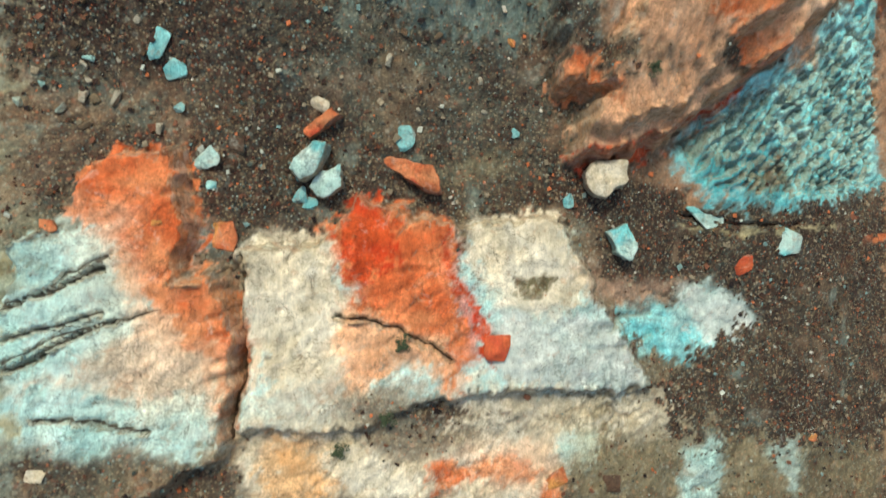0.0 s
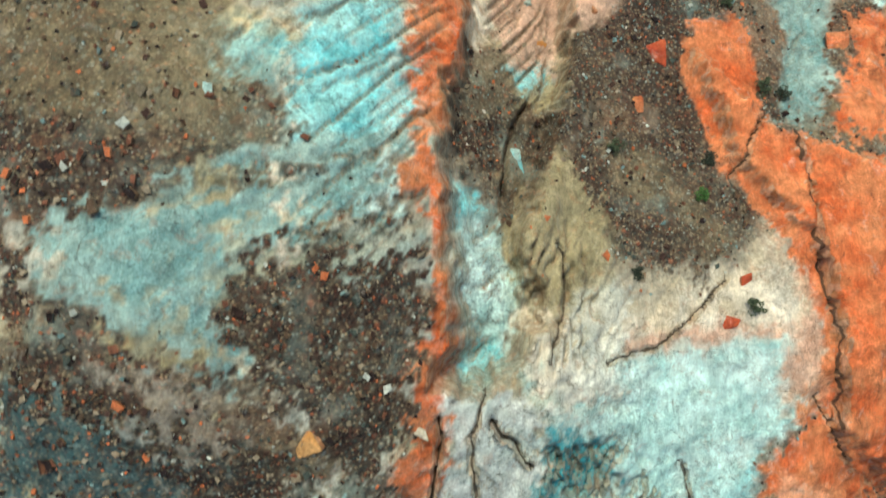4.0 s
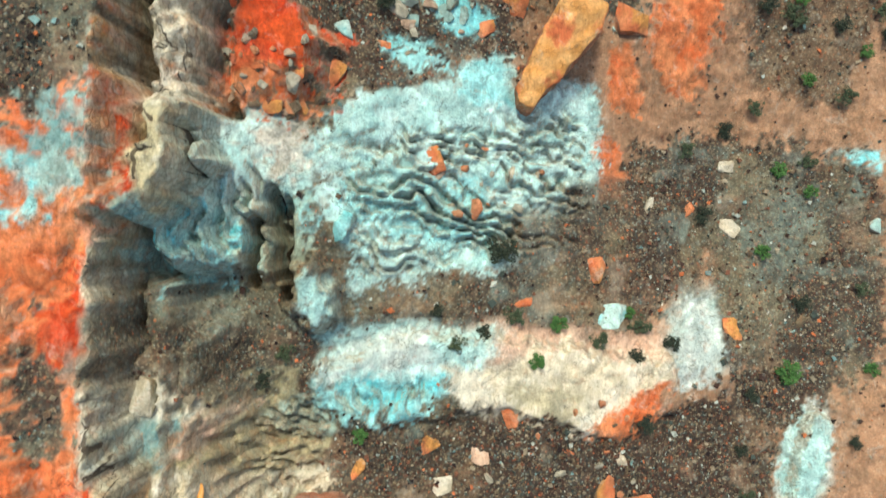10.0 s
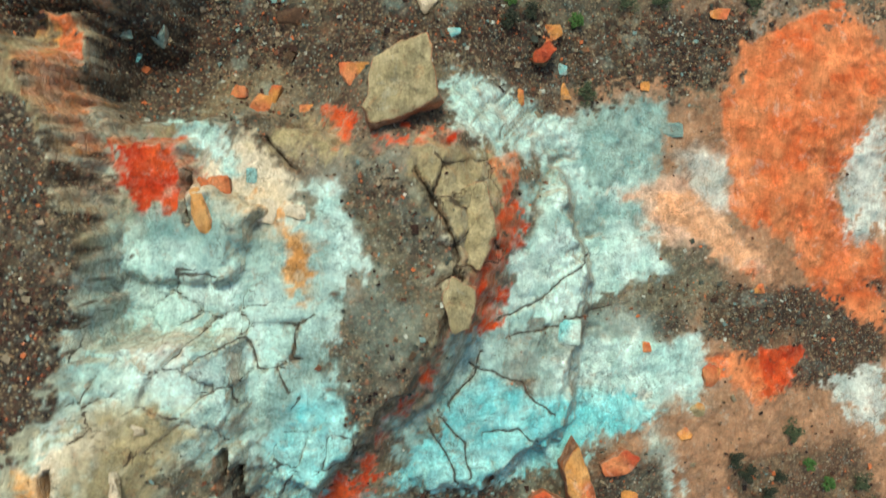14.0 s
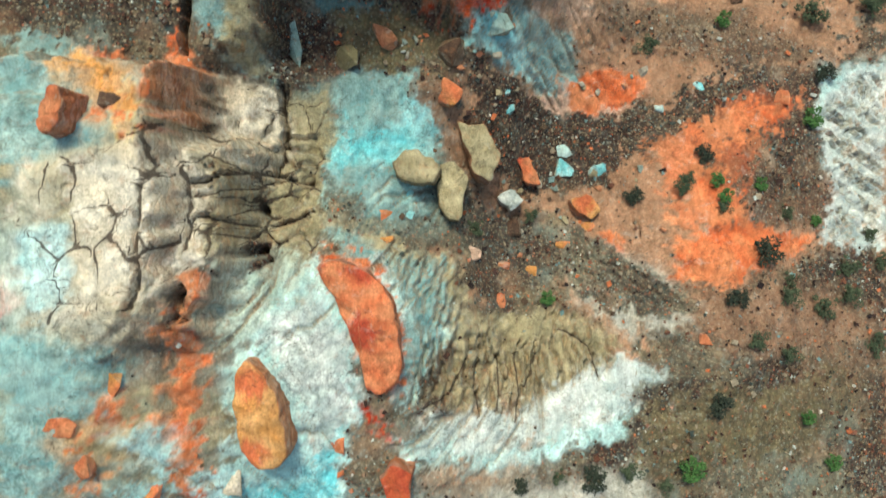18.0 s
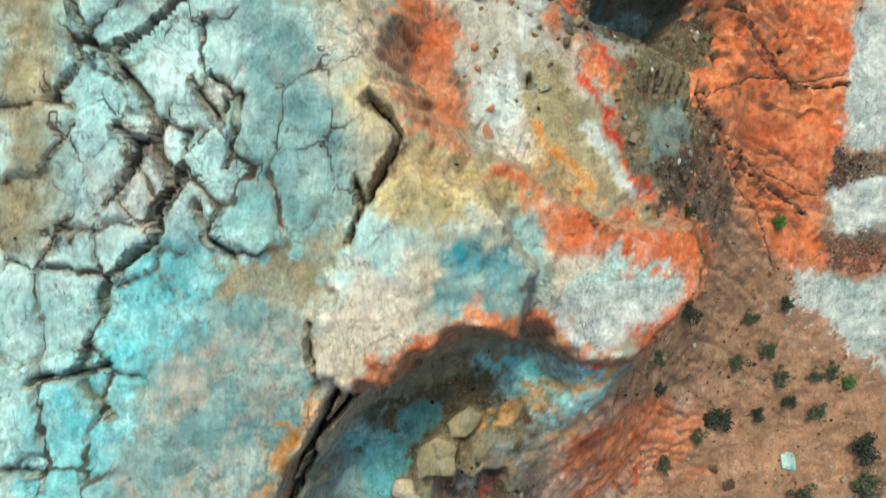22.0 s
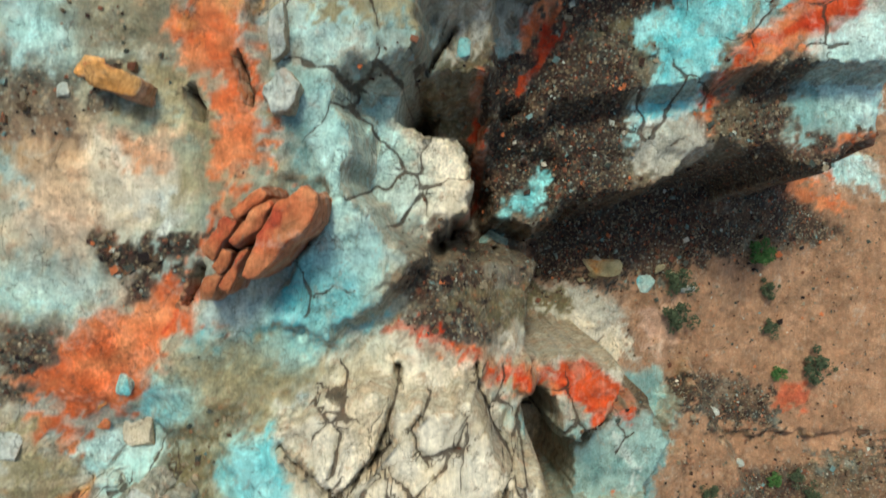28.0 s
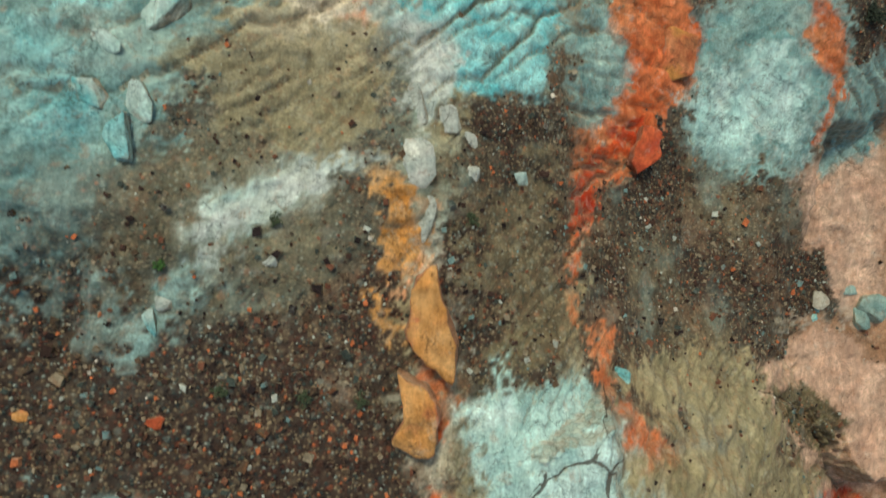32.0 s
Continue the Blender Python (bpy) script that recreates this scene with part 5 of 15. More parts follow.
paint("red", [(-12.1,39.5),(-11.5,39.8),(-9.6,38.9),(-10.5,37.0),(-11.7,35.4),(-12.2,35.7)], rag=0.4)
paint("peach", [(-12.2,36.3),(-11.3,36.3),(-11.9,33.3),(-12.2,32.7)], strength=0.8)
paint("pale", [(-12.3,36.0),(-11.3,36.2),(-11.8,35.0),(-12.2,35.1)], rag=0.3, strength=0.6)
streak("cream", 0.25, [(-10.31,45.87),(-10.22,44.14),(-9.09,42.22),(-9.15,40.14),(-9.65,37.74)])
paint("khaki", [(1.4,34.0),(5.0,32.4),(4.4,28.7),(1.3,29.0)])
paint("orange", [(-5.1,43.0),(-3.9,42.8),(-4.2,41.3),(-5.3,40.3),(-7.6,38.8),(-7.9,38.0),(-5.1,41.3)], rag=0.1)
paint("khaki", [(-3.8,42.3),(-2.0,42.9),(-1.4,41.9),(-3.2,41.2),(-4.0,41.2)])
paint("orange", [(0.2,42.8),(1.1,44.1),(2.0,44.8),(2.0,43.1),(4.1,43.6),(4.8,43.4),(3.4,42.0),(1.6,41.3),(0.4,41.3)], rag=0.1)
paint("orange", [(5.0,43.2),(6.4,44.4),(7.7,45.1),(10.9,44.5),(10.2,42.3),(10.7,40.7),(8.7,39.5),(7.0,40.0),(5.4,40.2)], rag=0.1)
paint("peach", [(5.4,40.2),(8.6,40.7),(9.4,39.5),(6.0,39.7)], edge=0.6)
paint("tan", [(4.1,38.8),(13.5,40.1),(13.5,36.9),(10.7,33.9),(5.8,35.3),(4.2,36.0)], rag=0.5)
paint("white", [(13.8,40.8),(19.5,42.6),(19.7,40.9),(16.8,39.4),(14.5,39.3)], rag=0.5, strength=0.6)
paint("brown", [(12.3,39.1),(19.7,40.9),(19.5,38.2),(15.3,37.4),(12.3,37.4)], rag=0.5)
paint("bluegrey", [(13.2,36.9),(14.8,36.4),(16.5,33.7),(13.5,28.1),(12.6,28.2),(13.8,32.5)])
paint("orange", [(15.7,30.9),(18.3,32.2),(16.8,28.0),(14.8,28.1)])
paint("orange", [(-15.2,64.3),(-10.0,64.5),(-10.1,56.1),(-9.8,52.5),(-9.7,50.0),(-10.4,45.8),(-14.5,46.2)], rag=0.2)
paint("red", [(-11.4,59.0),(-10.2,59.4),(-10.1,55.9),(-10.9,55.6),(-11.5,56.9)], rag=0.25)
paint("red", [(-11.7,51.2),(-9.8,52.5),(-9.7,50.3),(-10.1,47.5),(-10.9,47.6),(-12.9,49.0)], rag=0.25)
paint("grey", [(-12.0,56.1),(-11.0,55.9),(-10.7,53.7),(-11.4,53.1),(-12.0,53.7)], rag=0.3)
paint("grey", [(-12.0,58.4),(-11.1,58.5),(-11.2,57.7),(-11.8,57.4)], rag=0.3)
paint("pale", [(-11.9,51.8),(-11.7,51.2),(-12.2,48.1),(-12.4,47.5)], rag=0.2)
paint("peach", [(-11.8,47.3),(-10.9,47.6),(-11.9,45.6),(-12.6,45.6)])
streak("cream", 0.12, [(-10.06,59.14),(-10.12,56.26),(-9.79,52.61),(-9.72,49.94)])
paint("olive", [(-10.0,58.7),(-9.7,59.0),(-9.3,57.8),(-9.8,56.7),(-10.0,56.8)], strength=0.8)
paint("grey", [(-9.8,57.1),(-5.9,58.4),(-4.7,56.1),(-4.7,54.8),(-6.3,54.0),(-8.5,54.3),(-9.3,55.2),(-9.7,55.6)], rag=0.3)
paint("teal", [(-9.6,59.7),(-7.8,61.7),(-6.2,62.8),(-4.6,60.4),(-5.4,58.4),(-8.1,58.3),(-9.5,58.2)])
paint("pale", [(-4.7,64.2),(6.3,66.6),(7.0,62.8),(6.2,60.2),(4.1,58.3),(-1.1,58.3),(-3.6,57.2),(-4.0,59.5),(-4.6,60.8)])
paint("cream", [(-7.1,60.5),(-6.1,61.4),(-6.3,60.1),(-7.1,58.2)])
paint("sand", [(7.9,60.4),(12.6,63.6),(21.1,65.5),(19.6,42.6),(11.2,42.7),(12.8,45.5),(15.5,46.9),(17.6,49.4),(17.9,52.5),(14.5,55.0),(12.2,59.7)], rag=0.5)
paint("brown", [(16.0,64.3),(20.2,64.3),(20.3,55.1),(17.9,52.5),(15.3,58.3)], rag=0.6, strength=0.7)
paint("tan", [(-4.7,56.9),(6.8,59.3),(10.1,57.5),(9.9,55.9),(3.7,55.9),(-1.9,55.9),(-4.0,55.9)], rag=0.5)
paint("brown", [(-3.6,51.9),(5.0,52.1),(10.4,51.4),(14.1,53.9),(15.8,51.9),(14.0,47.9),(9.7,45.6),(5.2,46.2),(1.9,45.8),(0.4,48.2),(-3.5,50.2)], rag=0.6)
paint("bluegrey", [(5.2,45.7),(8.7,46.1),(6.5,44.5),(5.2,44.3)], rag=0.3, strength=0.6)
paint("tan", [(-1.8,48.0),(9.9,48.4),(10.3,47.0),(4.3,44.8),(-0.9,46.2)], rag=0.5)
paint("pink", [(-0.9,46.6),(2.8,46.2),(1.9,43.2),(-0.8,43.6)], strength=0.7, rag=0.3)
paint("yellow", [(-6.8,47.1),(-2.2,47.9),(-2.1,46.3),(-4.3,46.3),(-6.5,46.4)], rag=0.2)
paint("orange", [(5.2,43.9),(7.6,45.7),(11.6,44.9),(10.8,42.8),(5.1,42.7)], rag=0.1)
paint("cream", [(8.9,45.4),(11.3,46.7),(11.1,44.7),(9.7,45.1)], rag=0.2)
paint("orange", [(1.4,44.1),(1.9,44.8),(2.1,43.2),(1.2,42.9)])
streak("white", 1.6, [(16.84,51.95),(16.57,49.49),(15.36,46.89)], strength=0.9)
streak("orange", 0.5, [(1.82,49.28),(1.37,47.67),(0.21,47.03)])
paint("grey", [(-13.4,74.5),(-9.7,70.4),(-9.6,69.1),(-9.8,63.8),(-11.3,62.5),(-13.7,63.1)], rag=0.4)
paint("tan", [(-12.2,69.0),(-9.6,68.8),(-9.7,65.6),(-11.2,65.0),(-12.0,65.3)], rag=0.4, strength=0.8)
paint("teal", [(-11.9,70.0),(-11.1,73.1),(-9.3,73.5),(-9.1,71.1),(-9.1,69.3),(-10.8,69.2)])
paint("bluegrey", [(-11.3,63.1),(-9.8,63.1),(-10.1,61.0),(-11.3,60.3),(-12.1,61.0)], rag=0.4)
paint("teal", [(-12.2,61.7),(-11.4,61.5),(-11.3,60.3),(-12.2,60.0)], rag=0.3)
paint("orange", [(-9.7,68.0),(-9.2,69.1),(-9.7,67.5),(-9.5,65.4),(-8.6,63.1),(-8.7,60.8),(-10.4,60.3),(-9.9,61.6),(-9.7,64.1)], rag=0.08)
paint("red", [(-9.6,65.3),(-9.5,65.7),(-9.1,63.0),(-8.7,60.8),(-9.9,60.5),(-9.6,62.4)], rag=0.25)
paint("yellow", [(-10.8,69.4),(-9.6,68.9),(-9.8,67.9),(-10.3,68.4)], rag=0.3)
paint("bluegrey", [(-8.1,72.1),(-7.2,72.8),(-6.8,70.6),(-7.3,68.9),(-8.1,69.1)], rag=0.2)
paint("teal", [(-8.6,69.3),(-7.2,70.1),(-7.3,68.9),(-8.1,68.8)], strength=0.7)
paint("cream", [(-9.6,67.8),(-8.0,68.0),(-8.2,64.4),(-7.9,61.6),(-8.6,59.9),(-8.8,60.4),(-8.5,63.1),(-9.6,65.4)], rag=0.25)
paint("orange", [(-12.2,58.1),(-11.3,59.7),(-10.0,60.4),(-10.4,58.5),(-10.9,57.7),(-12.1,57.8)], rag=0.15)
paint("pale", [(-8.0,64.0),(-5.3,63.7),(-4.9,61.5),(-5.3,61.1),(-7.0,60.0),(-8.0,61.2)], edge=0.5)
paint("pink", [(-6.7,62.8),(-5.3,63.9),(-5.1,61.9),(-6.1,61.6)], strength=0.6)
paint("teal", [(-9.2,60.2),(-8.3,59.9),(-6.9,59.8),(-7.3,57.9),(-9.0,57.7),(-9.8,58.7)])
paint("khaki", [(-7.0,59.9),(-4.9,60.9),(-5.3,57.2),(-7.1,57.2)], strength=0.7)
paint("pale", [(-5.3,62.7),(-3.5,64.7),(-0.2,66.0),(2.5,67.5),(2.6,64.7),(5.2,63.8),(6.8,64.3),(6.9,60.3),(4.2,58.3),(0.4,58.3),(-3.1,58.3),(-4.2,60.0)])
paint("pale", [(-3.0,58.8),(-1.0,58.7),(-1.2,57.4),(-3.1,58.0)])
paint("teal", [(-3.8,61.8),(1.7,62.4),(1.8,59.1),(-1.8,59.5),(-3.8,60.6)], strength=0.7)
paint("teal", [(0.3,66.1),(2.1,67.5),(2.3,65.2),(0.7,65.2)], strength=0.8)
paint("tan", [(-6.8,69.2),(-4.0,69.3),(-3.6,68.1),(-6.2,67.5),(-7.6,67.8)], rag=0.4)
paint("red", [(-7.8,66.2),(-6.8,67.8),(-4.8,67.4),(-3.9,65.9),(-5.7,63.9),(-7.9,64.3)], rag=0.5, strength=0.9)
paint("teal", [(-2.8,67.5),(-0.7,68.0),(-0.2,66.5),(-1.9,66.2)], rag=0.2)
paint("orange", [(8.9,69.5),(11.7,72.3),(13.6,71.3),(12.7,69.2),(11.3,66.4),(9.8,66.6),(8.9,68.3)], rag=0.15)
paint("orange", [(7.2,68.0),(8.4,68.3),(8.5,65.5),(7.1,66.0)], rag=0.1)
paint("orange", [(6.6,64.8),(7.4,64.0),(8.5,62.2),(8.0,60.2),(6.9,60.0),(6.6,62.3)], rag=0.1)
paint("sand", [(12.8,69.0),(20.6,77.2),(21.1,64.9),(16.8,64.6),(12.8,64.8)], rag=0.4)
paint("teal", [(18.4,64.3),(21.1,64.1),(21.0,63.3)], rag=0.1)
paint("tan", [(8.5,64.3),(17.3,64.6),(17.3,60.0),(10.1,58.2),(6.8,58.3)], rag=0.5)
paint("brown", [(-15.9,91.9),(-11.5,93.8),(-10.3,81.8),(-10.6,79.2),(-11.8,78.0),(-14.6,77.6)], rag=0.5)
paint("pale", [(-10.9,78.0),(-10.2,81.2),(-9.9,83.4),(-7.9,82.9),(-4.9,85.0),(-1.7,83.2),(-0.6,81.1),(-1.6,79.2),(-3.4,77.2),(-5.5,77.5),(-6.4,75.4),(-6.9,73.8),(-8.8,74.3),(-10.5,75.3),(-10.6,77.1)], rag=0.3)
paint("teal", [(-10.5,75.3),(-8.7,75.6),(-7.5,75.2),(-7.2,73.8),(-9.5,73.8),(-10.2,74.4)], rag=0.4, strength=0.7)
paint("cream", [(-10.0,79.9),(-9.4,78.0),(-10.2,76.8),(-10.8,77.4)], rag=0.3)
paint("khaki", [(-9.7,77.7),(-8.1,77.5),(-8.4,75.2),(-9.6,75.6)], rag=0.3)
paint("grey", [(-7.9,77.1),(-6.3,76.8),(-6.7,73.9),(-8.3,74.2)], rag=0.4)
paint("cream", [(-10.1,84.6),(-5.7,86.9),(-4.5,83.9),(-5.7,83.5),(-7.6,84.6)], rag=0.3)
paint("khaki", [(-0.1,86.2),(1.7,87.5),(1.9,84.2),(1.0,82.8),(0.4,83.2)])
paint("red", [(-4.2,75.3),(-3.5,75.5),(-3.5,74.4),(-4.1,74.0)], rag=0.1)
paint("bluegrey", [(-3.7,74.2),(-2.4,74.8),(-2.4,73.1),(-3.0,72.5),(-3.8,73.2)])
paint("pale", [(3.7,88.5),(6.7,89.2),(9.7,86.0),(9.3,84.1),(6.3,83.5),(3.5,82.3)], edge=0.6)
paint("white", [(9.7,88.0),(12.0,87.9),(12.2,85.2),(10.8,84.7)], strength=0.6, edge=0.6)
paint("grey", [(-2.0,74.2),(1.6,74.7),(3.9,75.1),(5.0,72.7),(8.0,73.1),(9.5,74.5),(11.3,72.5),(8.2,69.5),(1.7,70.0),(-1.8,70.7),(-4.5,72.4),(-3.4,72.9)], rag=0.4)
paint("pale", [(8.4,76.7),(9.9,75.0),(11.8,73.0),(10.4,71.4),(9.0,73.5)], edge=0.5, strength=0.7)
paint("orange", [(11.8,83.7),(14.0,82.7),(13.5,82.3),(12.2,82.8)])
paint("orange", [(11.2,78.7),(13.5,79.4),(16.6,79.1),(15.4,77.8),(13.7,76.7),(12.2,77.9)], rag=0.15)
paint("sand", [(9.5,73.5),(11.5,76.5),(16.8,77.0),(20.8,75.5),(21.3,66.7),(16.0,66.8),(12.9,69.1),(13.2,71.3)], rag=0.4)
paint("maroon", [(11.2,81.1),(15.1,81.5),(16.2,80.1),(12.4,79.2)], rag=0.5, strength=0.5)
paint("orange", [(9.0,69.5),(9.8,71.0),(11.6,71.9),(13.4,70.8),(12.5,69.2),(11.4,67.3),(9.9,66.7)], rag=0.1)
paint("brown", [(-6.0,70.5),(-3.1,70.3),(1.7,69.6),(2.7,67.2),(-5.7,68.2)], rag=0.5)
paint("brown", [(-11.4,90.8),(-10.3,92.0),(-9.9,97.1),(-2.1,99.2),(20.9,103.6),(19.9,96.0),(13.3,92.9),(11.9,90.4),(6.1,90.0),(4.4,90.6),(-0.3,89.9),(-0.7,90.9),(-3.0,90.6),(-5.7,90.2),(-7.8,90.8),(-10.0,89.0),(-10.9,88.8)], rag=0.5)
paint("grey", [(-0.8,93.9),(7.2,94.9),(11.9,94.4),(12.8,91.9),(11.3,90.4),(6.1,90.2),(2.4,91.7)], rag=0.6)
paint("white", [(12.3,95.3),(15.5,96.0),(14.9,94.2),(13.3,93.4)], rag=0.6, strength=0.6)
paint("amber", [(-12.8,89.8),(-12.7,90.6),(-11.2,89.2),(-10.8,87.4),(-10.7,86.4),(-11.0,86.0),(-11.6,87.9)], rag=0.2)
paint("orange", [(-12.7,90.6),(-11.3,90.3),(-11.0,87.6),(-11.3,87.5)], rag=0.2)
paint("red", [(-10.1,86.3),(-8.4,86.7),(-8.0,85.1),(-8.9,84.7)], rag=0.4, strength=0.7)
paint("pale", [(-9.2,87.7),(-7.1,87.7),(-6.6,85.6),(-7.4,86.1),(-8.1,86.5)], rag=0.3)
paint("amber", [(-6.5,84.6),(-5.5,84.6),(-4.4,83.7),(-4.2,82.3),(-5.1,82.3),(-6.2,83.7)], rag=0.4, strength=0.8)
paint("khaki", [(-6.0,86.7),(-5.0,88.0),(-3.9,87.4),(-3.0,86.2),(-4.5,86.2)], rag=0.2)
paint("tan", [(-8.6,90.4),(-4.9,90.6),(-3.0,89.7),(-4.6,88.0),(-6.5,88.0),(-8.9,88.6)], rag=0.4)
paint("bluegrey", [(-10.2,93.1),(-9.6,93.1),(-9.8,91.9),(-10.2,91.4)], rag=0.1)
paint("orange", [(-12.0,93.5),(-10.3,94.7),(-10.5,92.5),(-11.5,91.0),(-11.9,91.3)], rag=0.2)
paint("teal", [(-13.3,94.0),(-12.0,94.6),(-12.2,92.1),(-12.9,91.1),(-13.6,91.8)], rag=0.3)
paint("red", [(-2.6,86.6),(-1.7,86.9),(0.3,87.1),(0.2,86.8),(-2.4,86.4)])
paint("khaki", [(-1.1,86.6),(1.3,86.9),(1.3,85.2),(2.0,83.9),(1.8,82.8),(0.6,82.5),(0.0,83.8),(-0.9,85.9)])
paint("khaki", [(-0.2,82.3),(0.7,82.5),(1.1,81.4),(0.2,80.4)])
paint("orange", [(1.3,86.9),(2.7,87.0),(2.4,85.9),(1.5,85.9)], rag=0.2)
paint("bluegrey", [(2.4,85.9),(4.3,86.2),(3.4,85.1),(2.4,83.9)], rag=0.1)
paint("pale", [(-0.3,89.9),(2.8,89.5),(4.8,88.5),(4.8,86.4),(2.7,87.0),(0.1,87.2)], rag=0.2)
paint("bluegrey", [(5.3,89.5),(9.3,90.1),(8.9,87.0),(6.4,86.0),(5.1,86.9)], edge=0.4)
paint("pink", [(6.9,86.0),(11.0,87.0),(11.4,85.1),(13.9,82.6),(10.7,83.1),(8.4,84.6)], edge=0.4)
paint("white", [(10.3,87.7),(12.1,87.8),(12.3,85.3),(10.9,85.3)], strength=0.7, edge=0.5)
paint("orange", [(12.1,91.2),(15.9,93.7),(17.4,94.3),(19.4,90.7),(17.5,88.9),(17.1,86.1),(20.2,83.1),(20.6,79.9),(16.7,82.0),(15.0,84.6),(12.4,86.1),(11.6,89.4)], rag=0.06)
paint("brown", [(-12.5,98.5),(-10.0,97.2),(-10.4,95.3),(-13.0,95.2)], rag=0.5)
paint("red", [(-12.4,106.7),(-11.8,106.2),(-11.9,105.6),(-12.4,105.7)])
paint("bluegrey", [(-12.4,103.2),(-10.7,103.4),(-10.5,101.7),(-11.1,100.7),(-12.5,99.8)], rag=0.3)
paint("teal", [(-11.0,100.0),(-9.2,100.7),(-9.4,98.1),(-10.3,96.7),(-10.9,98.4)], edge=0.6)
paint("pale", [(-9.4,102.4),(-8.4,102.8),(-8.2,100.3),(-9.2,100.3)], rag=0.2)
paint("khaki", [(-7.0,107.1),(-5.0,108.2),(-4.9,105.3),(-6.8,104.2),(-7.9,105.4)], rag=0.2)
paint("pale", [(-7.0,104.4),(-4.8,107.4),(-2.0,107.5),(-3.4,103.4),(-3.0,101.8),(-3.4,100.2),(-3.8,97.7),(-6.8,96.6),(-8.5,98.0),(-8.4,100.3),(-7.2,101.0)], rag=0.1)
paint("teal", [(-5.6,104.5),(-4.6,105.4),(-3.7,103.0),(-4.5,101.0),(-6.0,99.8),(-8.2,99.5),(-8.5,98.0),(-6.8,96.6),(-4.2,97.7),(-3.8,100.6),(-3.4,101.8)], edge=0.6, strength=0.7)
paint("deep", [(-8.3,98.9),(-6.8,98.6),(-6.1,96.9),(-7.2,96.6),(-8.3,97.5)], rag=0.3, strength=0.6)
paint("orange", [(-11.1,101.0),(-10.3,102.0),(-10.8,99.7),(-11.2,98.4),(-12.1,97.8),(-12.2,98.5),(-11.5,99.3)], rag=0.15)
paint("orange", [(-8.7,99.9),(-8.2,99.5),(-8.7,98.0),(-9.6,96.0),(-9.9,95.5),(-9.7,97.1),(-9.1,98.8)], rag=0.15)
streak("red", 0.35, [(-2.99,102.20),(-2.02,100.54),(-1.58,99.30)])
paint("peach", [(-1.0,99.3),(3.1,99.6),(3.6,97.7),(0.8,97.5),(-1.0,98.4)], rag=0.3)
paint("sand", [(7.2,111.6),(10.3,112.6),(15.1,115.9),(18.9,116.3),(18.0,111.5),(12.9,109.1),(8.6,109.3)], rag=0.4)
paint("tan", [(0.2,109.1),(6.1,109.6),(5.6,105.4),(2.8,105.6),(0.7,106.1)], rag=0.3)
paint("tan", [(8.9,105.5),(21.9,109.4),(20.8,97.9),(12.5,99.1),(8.1,101.0)], rag=0.4)
paint("brown", [(11.2,105.9),(21.9,108.9),(21.2,104.3),(12.5,103.0)], rag=0.5, strength=0.7)
paint("brown", [(8.1,101.0),(21.2,102.1),(20.4,97.4),(17.4,95.6),(13.6,95.2),(4.5,95.9),(1.7,96.5),(4.1,98.6)], rag=0.6)
paint("tan", [(-6.3,95.5),(0.3,97.5),(2.6,96.0),(1.7,92.2),(-6.3,92.4)], rag=0.5)
paint("brown", [(-9.8,95.7),(-6.4,95.0),(-1.7,95.5),(2.6,93.8),(2.7,92.0),(-10.4,93.5)], rag=0.6)
paint("pale", [(-4.6,98.5),(-1.0,98.4),(-1.3,96.8),(-4.6,96.0),(-8.0,94.6),(-7.6,95.5)], rag=0.3)
paint("orange", [(12.4,92.5),(17.3,94.5),(20.3,92.3),(20.0,90.5),(12.3,90.9)], rag=0.1)
paint("brown", [(-17.5,120.4),(-8.3,119.4),(-9.4,116.6),(-10.4,114.6),(-12.9,114.9),(-18.4,115.2)], rag=0.5)
paint("deep", [(-8.3,119.3),(-6.6,119.7),(-6.8,117.6),(-9.0,117.6)], rag=0.3, strength=0.8)
paint("bluegrey", [(-9.0,118.0),(-6.8,117.6),(-6.9,114.7),(-8.4,114.3)], rag=0.2)
paint("orange", [(-9.5,118.9),(-8.9,119.1),(-9.2,117.0),(-9.3,114.0),(-8.8,114.2),(-8.4,113.6),(-8.4,111.9),(-8.9,112.1),(-8.9,113.2),(-9.8,114.2)], rag=0.08)
paint("orange", [(-12.9,114.9),(-11.4,114.6),(-9.2,111.8),(-9.9,110.9),(-10.8,112.8)], rag=0.3)
paint("bluegrey", [(-15.0,114.9),(-12.8,114.6),(-10.4,112.2),(-10.6,110.6),(-12.3,109.7)], rag=0.4)
paint("yellow", [(-10.4,113.3),(-9.0,112.2),(-8.8,111.1),(-9.3,109.9),(-9.8,110.6)], rag=0.3)
paint("cream", [(-11.5,110.0),(-9.3,110.9),(-8.7,108.1),(-9.0,106.4),(-12.2,106.9),(-11.7,109.1)], rag=0.2)
paint("khaki", [(-8.1,110.6),(-4.9,109.5),(-4.8,108.7),(-6.0,106.6),(-7.5,105.6)], rag=0.2)
paint("khaki", [(-5.7,109.1),(-3.1,108.6),(-0.0,107.4),(1.0,106.4),(0.5,103.8),(-1.7,104.6),(-3.0,107.5),(-4.8,108.5)], rag=0.1)
paint("bluegrey", [(-4.8,108.7),(-3.5,108.4),(-1.3,106.5),(0.0,104.1),(-1.7,104.6)], rag=0.1)
paint("white", [(-3.0,107.5),(-1.3,106.1),(-0.4,104.2),(-1.7,104.6)], rag=0.2, strength=0.7)
paint("deep", [(-5.1,118.2),(-2.0,118.0),(-3.3,116.7),(-4.7,116.8)], strength=0.6)
